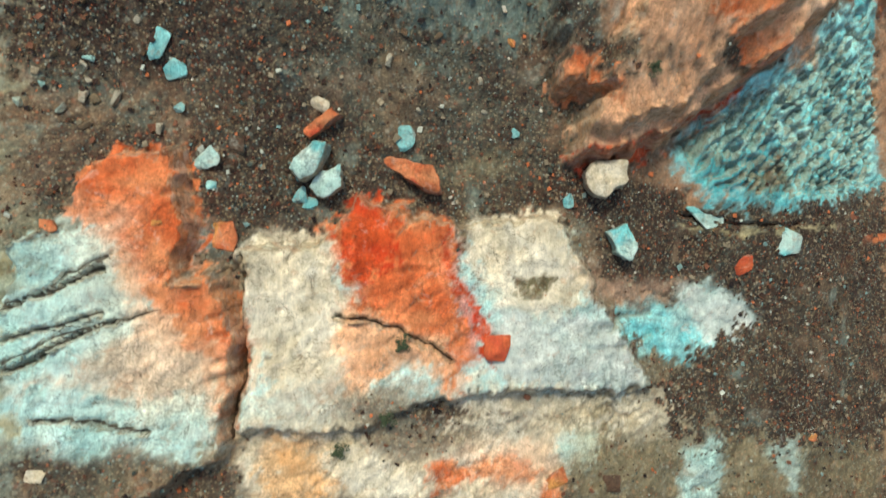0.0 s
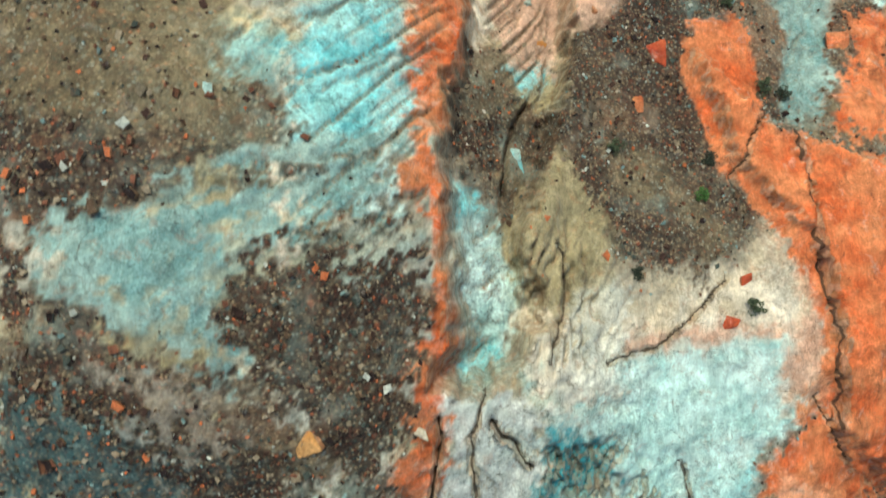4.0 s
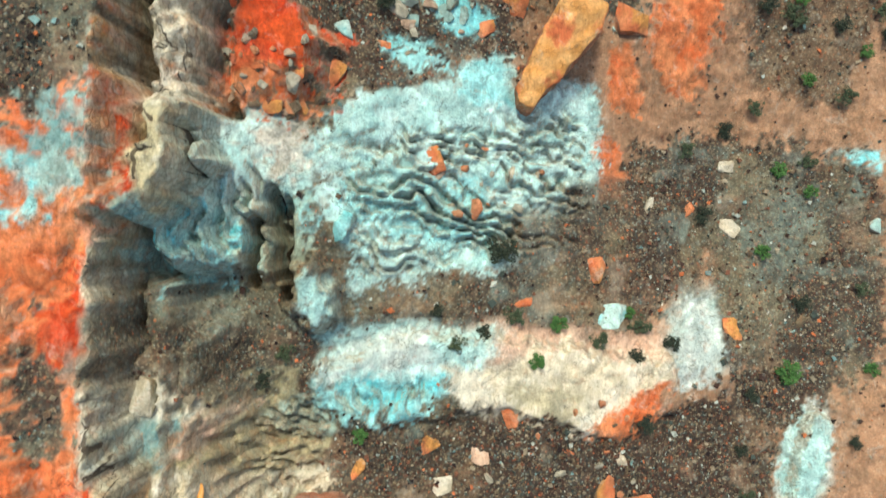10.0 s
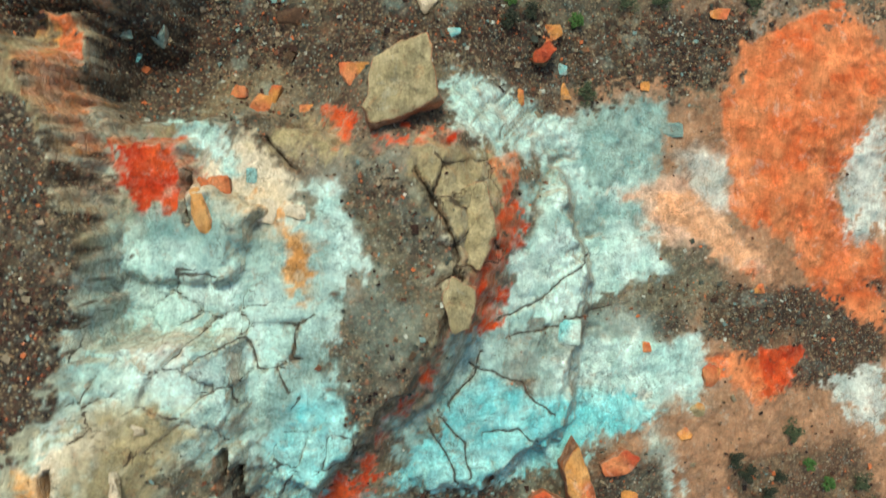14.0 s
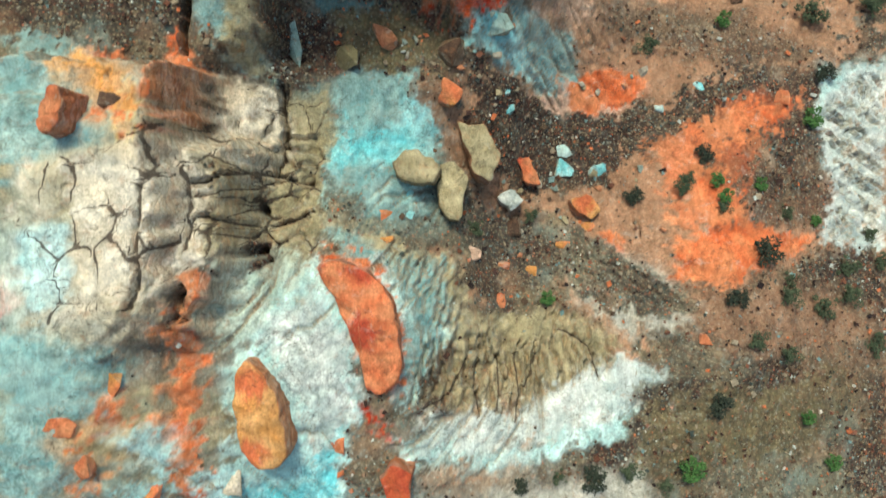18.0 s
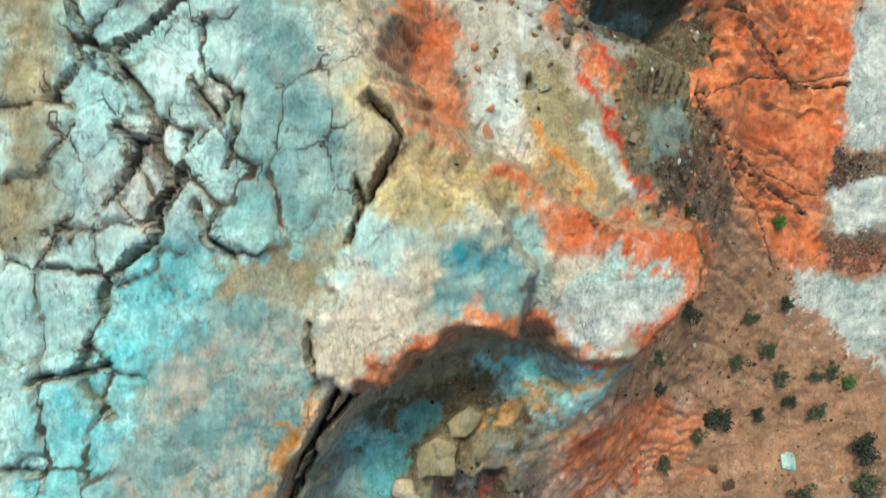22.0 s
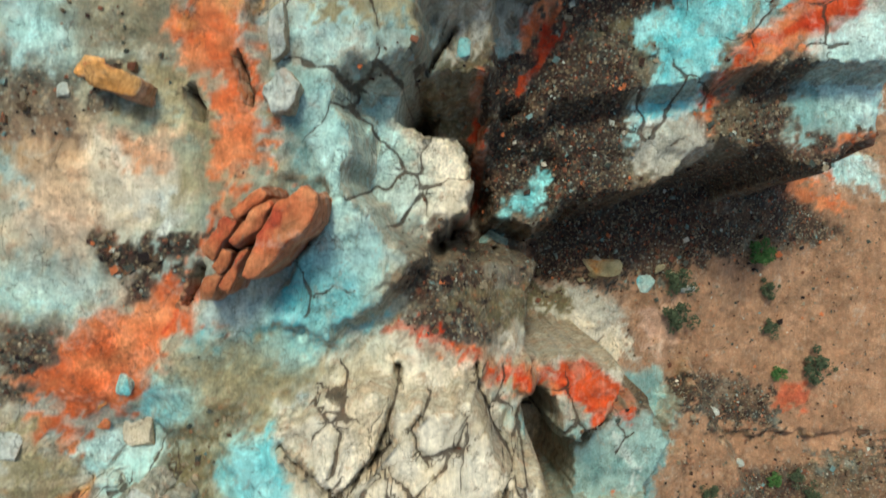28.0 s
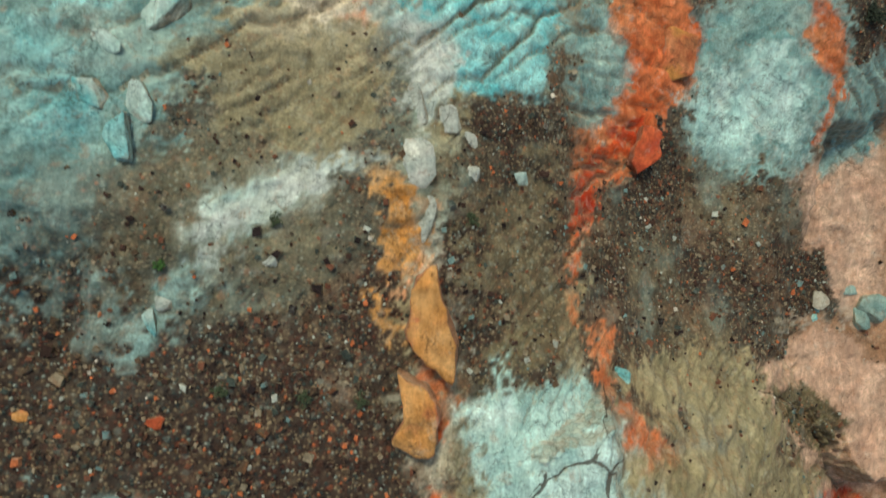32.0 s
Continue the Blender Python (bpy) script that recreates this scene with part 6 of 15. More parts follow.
paint("grey", [(-5.1,112.1),(-3.3,113.2),(-0.6,113.5),(-0.1,111.1),(3.1,108.8),(2.0,106.1),(-0.0,107.8),(-3.1,108.6),(-4.9,109.9)], rag=0.3)
paint("olive", [(-3.8,116.7),(-0.6,117.7),(0.8,116.0),(-0.1,114.9),(-2.9,115.1)], strength=0.7)
paint("deep", [(2.0,117.9),(2.9,118.6),(3.3,117.5),(2.4,116.8)], strength=0.7)
paint("teal", [(0.7,117.2),(2.6,117.4),(5.0,116.6),(4.5,115.1),(2.5,115.4),(1.0,116.5)], strength=0.8)
paint("pink", [(4.3,122.7),(10.8,125.2),(10.7,120.7),(7.2,118.3),(3.8,116.7),(3.3,117.8),(4.6,120.4)], edge=0.6)
paint("orange", [(8.4,120.9),(13.4,121.5),(12.7,120.6),(9.4,120.4)], rag=0.3)
paint("sand", [(7.1,118.8),(12.7,120.9),(17.5,121.4),(17.4,118.2),(10.7,117.1),(9.0,117.4)], rag=0.3)
paint("brown", [(0.8,115.8),(3.7,114.5),(7.5,114.1),(9.6,114.7),(14.3,117.0),(18.0,116.5),(19.9,117.4),(22.3,121.7),(22.4,118.3),(18.4,115.4),(14.8,114.7),(11.0,113.1),(7.4,111.9),(4.7,111.9),(2.4,113.0)], rag=0.5)
paint("sand", [(7.9,111.4),(11.6,113.3),(14.8,114.7),(17.0,113.7),(15.9,111.0),(10.7,109.5),(7.8,109.4)], rag=0.4)
paint("orange", [(10.3,106.6),(10.8,108.1),(13.1,109.6),(14.2,109.1),(12.8,107.0),(11.4,106.5)], rag=0.1)
paint("orange", [(13.3,109.1),(15.5,108.5),(17.3,108.1),(16.0,107.5),(14.0,107.9)], rag=0.1)
paint("orange", [(7.4,108.9),(8.3,108.6),(8.4,107.4),(7.6,107.6)], rag=0.1)
streak("sand", 0.5, [(8.11,111.19),(10.97,112.55),(13.91,114.18),(17.86,115.36)])
paint("tan", [(-0.0,107.8),(5.6,107.4),(4.5,104.5),(2.0,104.8)], rag=0.4)
paint("bluegrey", [(-19.4,119.9),(-15.1,119.4),(-13.6,118.0),(-11.9,117.9),(-8.7,120.4),(-6.3,123.2),(-4.1,124.7),(-3.5,127.0),(-1.9,129.9),(-16.0,135.0)], rag=0.2)
paint("teal", [(-16.6,134.0),(-6.0,132.5),(-7.2,127.1),(-7.9,125.6),(-8.5,124.8),(-9.3,122.6),(-10.9,121.2),(-18.7,120.7)], rag=0.25)
paint("orange", [(-3.6,124.6),(-3.3,125.0),(-3.2,122.5),(-3.7,122.3)], rag=0.15)
paint("orange", [(-2.0,120.7),(-0.1,123.4),(0.1,122.3),(-0.4,119.9),(-1.6,119.7)], rag=0.1)
paint("bluegrey", [(0.1,122.3),(1.3,122.9),(1.3,121.5),(-0.0,120.7)])
paint("teal", [(-0.6,119.9),(0.7,120.9),(1.0,119.9),(-0.2,119.1)])
paint("cream", [(1.1,121.9),(1.9,123.3),(1.9,120.7),(1.0,119.7)], edge=0.2)
paint("red", [(1.7,123.5),(2.3,123.5),(2.5,121.1),(2.3,119.4),(2.0,117.6),(0.5,117.1),(-0.9,117.4),(-0.4,119.1),(1.2,119.5)], rag=0.1)
paint("olive", [(-3.5,120.2),(-0.8,120.7),(-0.8,118.2),(-3.2,118.5)], rag=0.1)
paint("orange", [(-3.6,119.8),(-2.6,119.5),(-1.8,118.8),(-3.2,118.3)], rag=0.1)
paint("deep", [(-3.5,120.4),(-2.7,120.8),(-2.4,119.5),(-3.4,119.4)], strength=0.5)
paint("stone", [(0.7,125.0),(1.6,125.2),(1.5,124.0),(0.7,124.0)], rag=0.1)
paint("orange", [(2.9,122.5),(3.8,122.1),(3.9,121.0),(2.9,120.0),(2.6,121.1)], rag=0.05)
paint("grey", [(3.6,120.6),(4.5,120.4),(4.9,119.0),(3.2,119.5)], rag=0.2)
paint("khaki", [(2.2,123.7),(3.3,124.0),(3.9,123.1),(2.6,122.7)])
paint("pale", [(-18.5,120.9),(-10.1,123.1),(-8.8,125.6),(-7.6,126.9),(-7.2,129.0),(-4.4,133.4),(-1.9,135.5),(-2.0,137.7),(-14.2,138.5)], rag=0.2)
paint("teal", [(-10.2,126.3),(-8.8,125.6),(-7.5,126.4),(-7.3,127.9),(-5.9,130.1),(-4.8,131.8),(-2.4,132.7),(-1.9,135.5),(-6.2,135.4),(-6.8,132.7),(-8.2,129.8),(-9.4,128.4),(-10.1,127.4)], rag=0.35)
paint("stone", [(-8.1,125.0),(-7.2,127.4),(-6.0,129.3),(-4.1,130.4),(-3.1,130.4),(-4.0,128.0),(-5.5,126.1),(-7.4,125.0)], rag=0.3)
paint("bluegrey", [(-7.0,127.4),(-5.0,129.3),(-3.7,130.5),(-4.8,127.4),(-6.8,125.8)], rag=0.4)
paint("pale", [(-2.9,130.5),(-1.8,132.6),(-0.9,134.0),(0.7,133.5),(2.2,133.6),(2.7,132.1),(-0.3,132.2),(-0.8,130.5),(-1.8,129.1),(-2.7,129.1)], rag=0.2)
paint("deep", [(-0.6,130.5),(-0.3,132.2),(1.5,132.4),(2.6,131.5),(1.0,130.6),(-0.3,130.0),(-1.3,129.1)], edge=0.3)
paint("red", [(16.2,133.2),(22.0,132.6),(21.8,131.5),(18.0,131.6)], rag=0.3, strength=0.6)
paint("brown", [(-10.0,143.6),(-9.1,144.9),(-8.3,145.1),(-8.6,143.2),(-9.6,142.8),(-9.9,142.3)], rag=0.4)
paint("teal", [(-9.2,143.0),(-8.0,143.8),(-7.3,142.8),(-7.4,142.0),(-8.4,141.7)], rag=0.3)
paint("tan", [(-6.0,139.9),(-4.1,140.1),(-4.7,138.9),(-5.6,138.6)], rag=0.3)
paint("khaki", [(-6.2,141.8),(-4.3,142.3),(-4.1,140.7),(-4.9,140.1),(-6.0,140.6)], rag=0.3)
paint("stone", [(-5.6,143.5),(-4.4,143.9),(-4.6,142.2),(-5.3,142.2)], rag=0.2)
paint("cream", [(-3.6,140.4),(-2.0,139.9),(-1.6,136.6),(-2.8,136.6),(-3.1,138.6)], rag=0.25)
paint("bluegrey", [(-0.5,143.9),(1.5,144.7),(1.9,142.6),(0.7,141.9),(-0.5,142.1)], rag=0.3)
paint("khaki", [(0.5,145.7),(3.4,147.1),(3.3,144.4),(1.6,141.6),(0.9,142.3)], rag=0.3)
paint("yellow", [(1.4,143.5),(4.2,145.8),(4.0,143.2),(2.6,142.0),(1.6,142.3)], rag=0.3, strength=0.6)
paint("white", [(2.7,146.9),(4.3,148.3),(4.0,145.8),(2.9,144.9)], rag=0.2, strength=0.7)
paint("cream", [(0.8,135.4),(2.8,135.7),(2.8,134.4),(1.2,134.7)], rag=0.2)
paint("amber", [(2.4,136.4),(3.2,136.0),(3.6,134.4),(5.6,133.7),(5.7,133.0),(3.4,133.4),(2.6,134.7)], rag=0.3)
paint("cream", [(-2.8,136.1),(-1.4,136.2),(-0.8,135.5),(-1.2,134.1),(-1.7,134.1)], rag=0.3)
paint("red", [(3.0,141.6),(4.0,142.8),(5.4,143.1),(6.3,146.3),(6.7,151.8),(4.8,149.8),(4.4,143.2)], rag=0.1)
paint("orange", [(3.7,141.0),(3.0,140.1),(3.6,138.3),(4.6,137.0),(5.7,134.9),(6.1,133.4),(5.4,135.0),(4.3,137.1),(3.1,138.6),(2.8,140.1)], rag=0.06)
paint("bluegrey", [(6.2,145.8),(8.3,146.4),(8.5,144.0),(8.4,142.4),(7.4,141.3),(5.5,141.4),(4.1,141.4),(5.3,143.0)], rag=0.15)
paint("teal", [(5.6,142.9),(7.0,143.4),(7.2,142.2),(5.9,142.0)], rag=0.2)
paint("red", [(8.5,143.8),(10.7,145.1),(10.5,143.1),(10.3,142.0),(10.0,142.0),(8.4,142.2)], rag=0.05)
paint("orange", [(11.1,148.1),(16.3,149.7),(19.6,148.2),(20.0,142.4),(19.7,138.0),(17.5,137.2),(13.4,137.0),(10.9,138.4),(8.7,138.4),(11.8,141.3),(10.2,142.3),(11.3,144.7)], rag=0.15)
paint("orange", [(8.8,137.2),(17.5,137.2),(18.6,135.3),(18.0,133.6),(18.7,131.7),(17.0,130.1),(14.5,131.6),(13.0,133.4),(9.9,135.0)], rag=0.3)
paint("peach", [(7.7,136.5),(12.2,135.6),(14.9,132.7),(10.4,134.0)], rag=0.4, strength=0.6)
paint("bluegrey", [(19.6,148.2),(21.0,148.6),(21.2,146.0),(20.1,147.7)], rag=0.1)
paint("bluegrey", [(18.8,134.4),(19.6,135.8),(22.0,136.1),(22.1,133.3),(19.2,133.1)], rag=0.1)
paint("bluegrey", [(16.9,130.9),(18.4,131.4),(22.2,131.0),(22.3,126.8),(20.2,128.0),(17.7,129.2)], rag=0.1)
paint("maroon", [(17.5,137.2),(21.9,137.5),(22.0,136.1),(18.6,135.3)], rag=0.3, strength=0.7)
paint("maroon", [(18.0,133.1),(22.1,133.6),(22.0,131.7),(18.9,131.7)], rag=0.3, strength=0.5)
paint("deep", [(-8.2,151.7),(-6.4,153.5),(-6.0,151.3),(-6.3,149.6),(-7.1,149.3),(-8.0,149.9)], edge=0.4)
paint("teal", [(-9.2,151.7),(-8.0,151.5),(-8.5,149.9),(-9.4,149.8)], rag=0.2)
paint("red", [(-10.3,151.5),(-9.7,153.2),(-8.9,153.2),(-9.6,151.8),(-10.3,150.6)], rag=0.1)
paint("olive", [(-9.7,152.1),(-8.3,152.3),(-8.7,150.9),(-9.7,150.8)], rag=0.3, strength=0.6)
paint("stone", [(-6.4,153.5),(-4.9,153.8),(-5.0,151.7),(-5.8,150.2),(-6.4,149.6)], rag=0.3)
paint("teal", [(-7.5,153.4),(-5.2,153.7),(-5.2,152.4),(-6.6,152.0)], rag=0.3, strength=0.6)
paint("orange", [(-6.1,150.2),(-5.7,151.0),(-5.4,151.4),(-5.8,150.2),(-6.3,149.3)], rag=0.2)
paint("grey", [(-5.0,152.0),(-3.0,152.4),(-2.9,151.5),(-4.5,149.2),(-5.8,149.0),(-5.6,150.6)], rag=0.4)
paint("deep", [(-4.8,151.7),(-3.9,151.9),(-4.5,150.4),(-5.3,150.3)], rag=0.4, strength=0.7)
paint("khaki", [(-3.7,154.0),(-2.3,154.3),(-3.0,152.7),(-3.8,152.5)], rag=0.3)
paint("deep", [(-2.3,153.0),(-0.9,153.9),(-0.9,152.2),(-1.7,151.8),(-2.5,152.1)], edge=0.3)
paint("bluegrey", [(-0.9,153.1),(-0.2,155.1),(2.0,155.4),(1.7,152.0),(-0.9,150.2),(-1.7,150.2),(-1.2,151.4)], edge=0.3)
paint("teal", [(-3.5,150.7),(-1.9,151.6),(-2.4,149.8),(-3.3,150.0)], rag=0.2)
paint("teal", [(2.2,152.6),(3.2,153.8),(3.8,153.2),(2.9,152.1),(2.1,151.6)], rag=0.05)
streak("orange", 0.3, [(3.85,153.01),(2.96,151.56),(2.83,150.22)])
streak("orange", 0.35, [(-0.70,154.33),(-0.86,152.32),(-1.53,151.67),(-2.05,149.69),(-2.48,148.59),(-2.56,146.73)])
paint("brown", [(-8.1,148.8),(-6.5,149.0),(-6.5,148.1),(-7.7,147.4),(-8.4,148.1)], rag=0.4)
paint("brown", [(-10.2,148.4),(-9.1,148.2),(-8.7,147.4),(-9.5,146.1),(-10.1,146.8)], rag=0.4)
paint("brown", [(3.2,151.3),(4.4,152.0),(4.5,149.4),(3.6,149.8)], rag=0.4)
paint("brown", [(-9.8,144.6),(-9.3,144.5),(-9.1,143.3),(-9.9,142.5)], rag=0.4)
paint("pale", [(-9.5,149.0),(-8.6,149.1),(-8.5,148.1),(-9.4,148.4)], rag=0.2)
paint("pale", [(-9.0,148.1),(-8.1,146.3),(-8.2,145.3),(-9.2,145.1),(-9.7,145.8),(-9.0,146.6)], rag=0.2)
paint("cream", [(-6.5,148.7),(-4.8,149.2),(-4.8,147.0),(-6.0,146.7)], rag=0.3, strength=0.8)
paint("khaki", [(-8.7,145.1),(-6.6,145.3),(-6.6,144.2),(-8.5,144.0)], rag=0.3)
paint("yellow", [(-6.0,147.8),(-5.3,147.9),(-5.3,147.0),(-5.8,146.8)], rag=0.3, strength=0.6)
paint("teal", [(-4.5,148.6),(-2.8,148.7),(-2.8,147.7),(-4.3,147.3)], rag=0.3)
paint("stone", [(-4.4,145.8),(-2.4,146.4),(-2.0,143.8),(-3.9,143.4),(-4.5,144.0)], rag=0.25)
paint("stone", [(-1.1,147.5),(1.0,148.1),(1.3,145.8),(0.8,144.8),(-0.2,143.1),(-0.7,145.7)], rag=0.2)
paint("white", [(1.4,149.3),(2.7,149.2),(3.5,146.9),(4.3,146.1),(3.4,145.3),(2.6,146.8)], rag=0.15)
paint("stone", [(1.2,148.3),(2.2,148.0),(3.0,145.7),(1.3,145.4)], rag=0.2)
paint("orange", [(2.8,150.2),(4.4,149.0),(6.0,148.2),(6.6,146.3),(5.7,145.7),(4.9,147.1)], rag=0.1)
paint("red", [(5.2,145.7),(6.2,145.7),(5.6,144.1),(4.4,142.7),(5.1,144.5)], rag=0.1)
paint("yellow", [(1.3,144.8),(4.2,144.2),(4.4,143.1),(3.6,142.4),(1.7,142.4)], rag=0.25)
paint("khaki", [(1.3,143.4),(3.2,143.3),(3.2,141.5),(1.4,141.4)], rag=0.25)
# the cliff's cast shadow on the valley floor, painted maroon
paint("maroon", [(5.2,154.8),(9.3,156.6),(9.9,151.5),(5.0,149.5),(4.4,151.9)], rag=0.3, strength=0.7)
paint("sand", [(5.0,149.2),(9.9,151.3),(12.3,150.0),(9.8,147.0),(6.9,146.9)], rag=0.2)
paint("pink", [(9.3,147.0),(12.1,149.5),(19.8,154.5),(20.3,151.0),(15.8,149.7),(12.3,148.0),(10.9,145.2)], rag=0.2)
paint("tan", [(-11.1,161.6),(-8.8,162.3),(-7.1,160.7),(-7.2,159.2),(-7.7,157.0),(-8.2,154.8),(-10.9,155.2)], rag=0.3)
paint("orange", [(-10.2,161.9),(-9.6,162.2),(-9.2,162.7),(-9.6,162.0),(-10.2,161.4)], rag=0.2)
paint("orange", [(-8.5,156.2),(-7.9,156.1),(-7.7,154.8),(-8.6,154.8)], rag=0.25)
paint("khaki", [(-10.3,164.8),(-9.4,164.2),(-9.1,163.1),(-9.4,162.5),(-10.2,162.2)], rag=0.3)
paint("olive", [(-7.0,163.6),(-5.3,164.0),(-5.0,162.9),(-5.8,162.4),(-6.7,162.9)], rag=0.4)
paint("teal", [(-5.4,162.9),(-5.0,163.8),(-4.2,164.1),(-3.9,162.4),(-3.0,160.8),(-2.9,158.4),(-3.5,157.1),(-5.1,155.6),(-5.5,155.2),(-5.4,155.9),(-4.3,158.4),(-3.9,160.8),(-4.6,161.6)], edge=0.3)
paint("deep", [(-4.5,156.6),(-3.5,158.2),(-2.8,159.0),(-3.5,156.8),(-4.8,155.3)], strength=0.6)
paint("teal", [(-2.7,156.6),(-1.7,158.2),(-1.1,158.2),(-0.3,158.1),(-0.9,156.2),(-2.1,154.1),(-3.5,154.3)], rag=0.3, strength=0.6)
paint("stone", [(-1.4,157.7),(-0.1,158.1),(-0.6,155.9),(-1.6,155.3)], rag=0.2)
paint("deep", [(0.1,157.5),(1.8,157.8),(3.5,157.0),(2.0,156.5),(0.6,156.6)], edge=0.25)
paint("bluegrey", [(-0.6,153.7),(-0.0,155.2),(2.1,155.4),(4.4,154.5),(6.8,152.1),(4.1,152.0)], rag=0.25)
paint("teal", [(2.4,154.1),(3.5,154.0),(3.6,152.6),(2.5,152.9)], rag=0.15)
paint("orange", [(3.1,154.9),(4.2,154.4),(3.9,153.7)], rag=0.1)
paint("bluegrey", [(5.3,158.7),(9.5,158.6),(9.7,156.1),(7.7,154.8),(5.6,156.6)], rag=0.15)
paint("sand", [(7.9,168.3),(10.6,169.6),(21.3,173.6),(21.4,149.4),(6.5,150.1),(7.5,154.6),(9.8,157.1),(10.9,161.7),(10.2,164.4)], rag=0.3)
paint("orange", [(16.1,152.3),(19.3,153.0),(20.3,150.3),(17.1,149.7),(15.7,150.6)], rag=0.1)
paint("pink", [(13.2,151.1),(16.4,152.3),(18.8,149.5),(12.5,149.8)], rag=0.3)
paint("pink", [(19.2,154.3),(21.4,153.2),(21.2,151.2)], rag=0.2)
paint("maroon", [(10.6,160.1),(19.7,159.2),(19.1,155.9),(14.3,156.1)], rag=0.6, strength=0.4)
paint("grey", [(-11.3,173.2),(-8.5,172.9),(-7.3,172.5),(-8.7,171.1),(-9.9,171.0),(-11.4,170.2)], rag=0.4)
paint("stone", [(-8.5,174.9),(-6.2,175.1),(-6.1,173.3),(-8.4,172.9)], rag=0.3)
paint("khaki", [(-7.1,172.6),(-5.9,172.6),(-6.0,171.3),(-6.9,171.2)], rag=0.4)
paint("tan", [(-8.0,168.8),(-6.5,168.7),(-6.6,167.5),(-7.8,167.0)], rag=0.4)
paint("khaki", [(-10.2,167.7),(-8.6,167.2),(-9.5,165.9),(-10.2,165.6)], rag=0.4)
paint("teal", [(-10.2,171.0),(-9.7,170.9),(-10.0,169.8),(-10.2,169.8)], rag=0.3)
paint("bluegrey", [(-9.7,169.0),(-8.3,168.7),(-8.6,167.7),(-9.6,167.5)], rag=0.4)
paint("stone", [(-4.9,175.3),(-4.6,175.3),(-4.6,172.1),(-3.9,170.8),(-4.3,170.5),(-4.8,171.4)], rag=0.3)
paint("tan", [(-2.6,173.4),(-0.7,174.6),(-1.3,173.0),(-2.5,172.6)], rag=0.4, strength=0.7)
paint("deep", [(-4.4,167.8),(-3.3,168.6),(-2.7,168.4),(-3.2,167.3),(-4.2,167.0)], edge=0.3)
paint("white", [(-5.2,167.0),(-4.6,167.8),(-4.1,167.5),(-4.9,166.7),(-5.5,166.6)], rag=0.2)
paint("cream", [(-3.6,170.5),(-2.8,170.2),(-3.0,169.2),(-3.7,168.6),(-3.9,169.5)], rag=0.2)
paint("teal", [(-7.0,165.4),(-6.5,165.6),(-6.2,166.2),(-5.8,166.7),(-5.1,165.7),(-6.0,164.8),(-7.1,164.6)], rag=0.3)
paint("bluegrey", [(-6.0,166.2),(-2.7,167.3),(-1.7,166.9),(-2.7,166.1),(-4.3,165.3),(-5.0,165.6)], rag=0.3)
paint("olive", [(-5.0,165.2),(-4.3,164.8),(-4.7,164.1),(-5.7,163.0),(-6.9,163.7),(-6.2,164.7)], rag=0.4)
paint("orange", [(1.9,176.0),(2.7,177.3),(5.2,177.9),(3.0,176.1),(2.1,175.4)], rag=0.08)
streak("white", 0.4, [(5.97,172.89),(7.10,173.40),(8.24,173.71),(8.76,175.24)])
streak("orange", 0.4, [(8.98,173.71),(9.95,174.60),(11.62,175.58),(13.07,176.16)])
paint("bluegrey", [(11.6,174.3),(14.7,176.4),(15.0,173.4),(12.1,172.8)], rag=0.3)
paint("orange", [(12.6,171.8),(13.4,172.3),(14.0,172.8),(15.2,173.2),(20.3,173.4),(18.8,172.5)], rag=0.1)
paint("maroon", [(-1.5,167.8),(-0.3,168.9),(1.1,168.3),(0.1,167.2),(-1.4,166.9)], rag=0.4)
paint("brown", [(4.2,169.3),(11.1,172.2),(16.4,172.1),(13.5,169.3),(9.8,167.4),(5.3,167.9)], rag=0.5)
paint("sand", [(10.2,166.3),(13.7,168.5),(17.1,171.3),(21.5,172.6),(21.6,163.2),(14.1,163.6),(10.0,164.1)], rag=0.3)
paint("brown", [(13.6,169.1),(17.0,171.9),(17.8,169.7),(14.6,168.3)], rag=0.4, strength=0.6)
paint("pink", [(8.7,165.8),(12.6,167.4),(14.1,164.7),(10.3,163.6)], rag=0.3)
paint("stone", [(1.8,165.8),(7.9,165.5),(8.8,163.9),(6.7,163.3),(4.4,164.7),(1.4,165.3)], rag=0.15)
paint("stone", [(1.4,164.7),(3.7,164.3),(6.5,163.1),(5.4,161.6),(3.9,160.9)], rag=0.2)
paint("brown", [(-12.5,191.0),(-1.8,193.3),(-1.6,187.7),(-2.6,185.2),(-3.2,183.4),(-2.5,180.6),(-3.3,179.0),(-4.5,178.2),(-7.6,177.6),(-9.1,180.8),(-12.3,181.6)], rag=0.4)
paint("maroon", [(-12.5,191.0),(-4.7,192.4),(-4.8,187.6),(-6.8,186.7),(-8.4,187.3),(-12.3,187.1)], rag=0.5)
paint("tan", [(-5.4,183.1),(-2.3,184.2),(0.0,185.1),(0.2,183.8),(-0.7,182.7),(-1.7,181.4),(-2.5,179.8),(-4.0,179.2),(-5.0,180.6),(-5.4,182.1)], rag=0.5)
paint("pink", [(-2.3,184.2),(-0.8,184.8),(0.0,184.0),(-1.0,182.7),(-2.1,183.1)], rag=0.5, strength=0.6)
paint("grey", [(-4.6,186.9),(-2.4,187.1),(-0.6,186.4),(0.0,185.2),(-2.0,184.5),(-4.1,184.9),(-4.8,185.9)], rag=0.6)
paint("bluegrey", [(-6.8,186.7),(-4.1,186.4),(-4.3,185.7),(-6.6,185.9)], rag=0.7, strength=0.6)
paint("pale", [(-9.7,181.6),(-9.1,181.6),(-9.2,180.6),(-9.7,180.2)], rag=0.3)
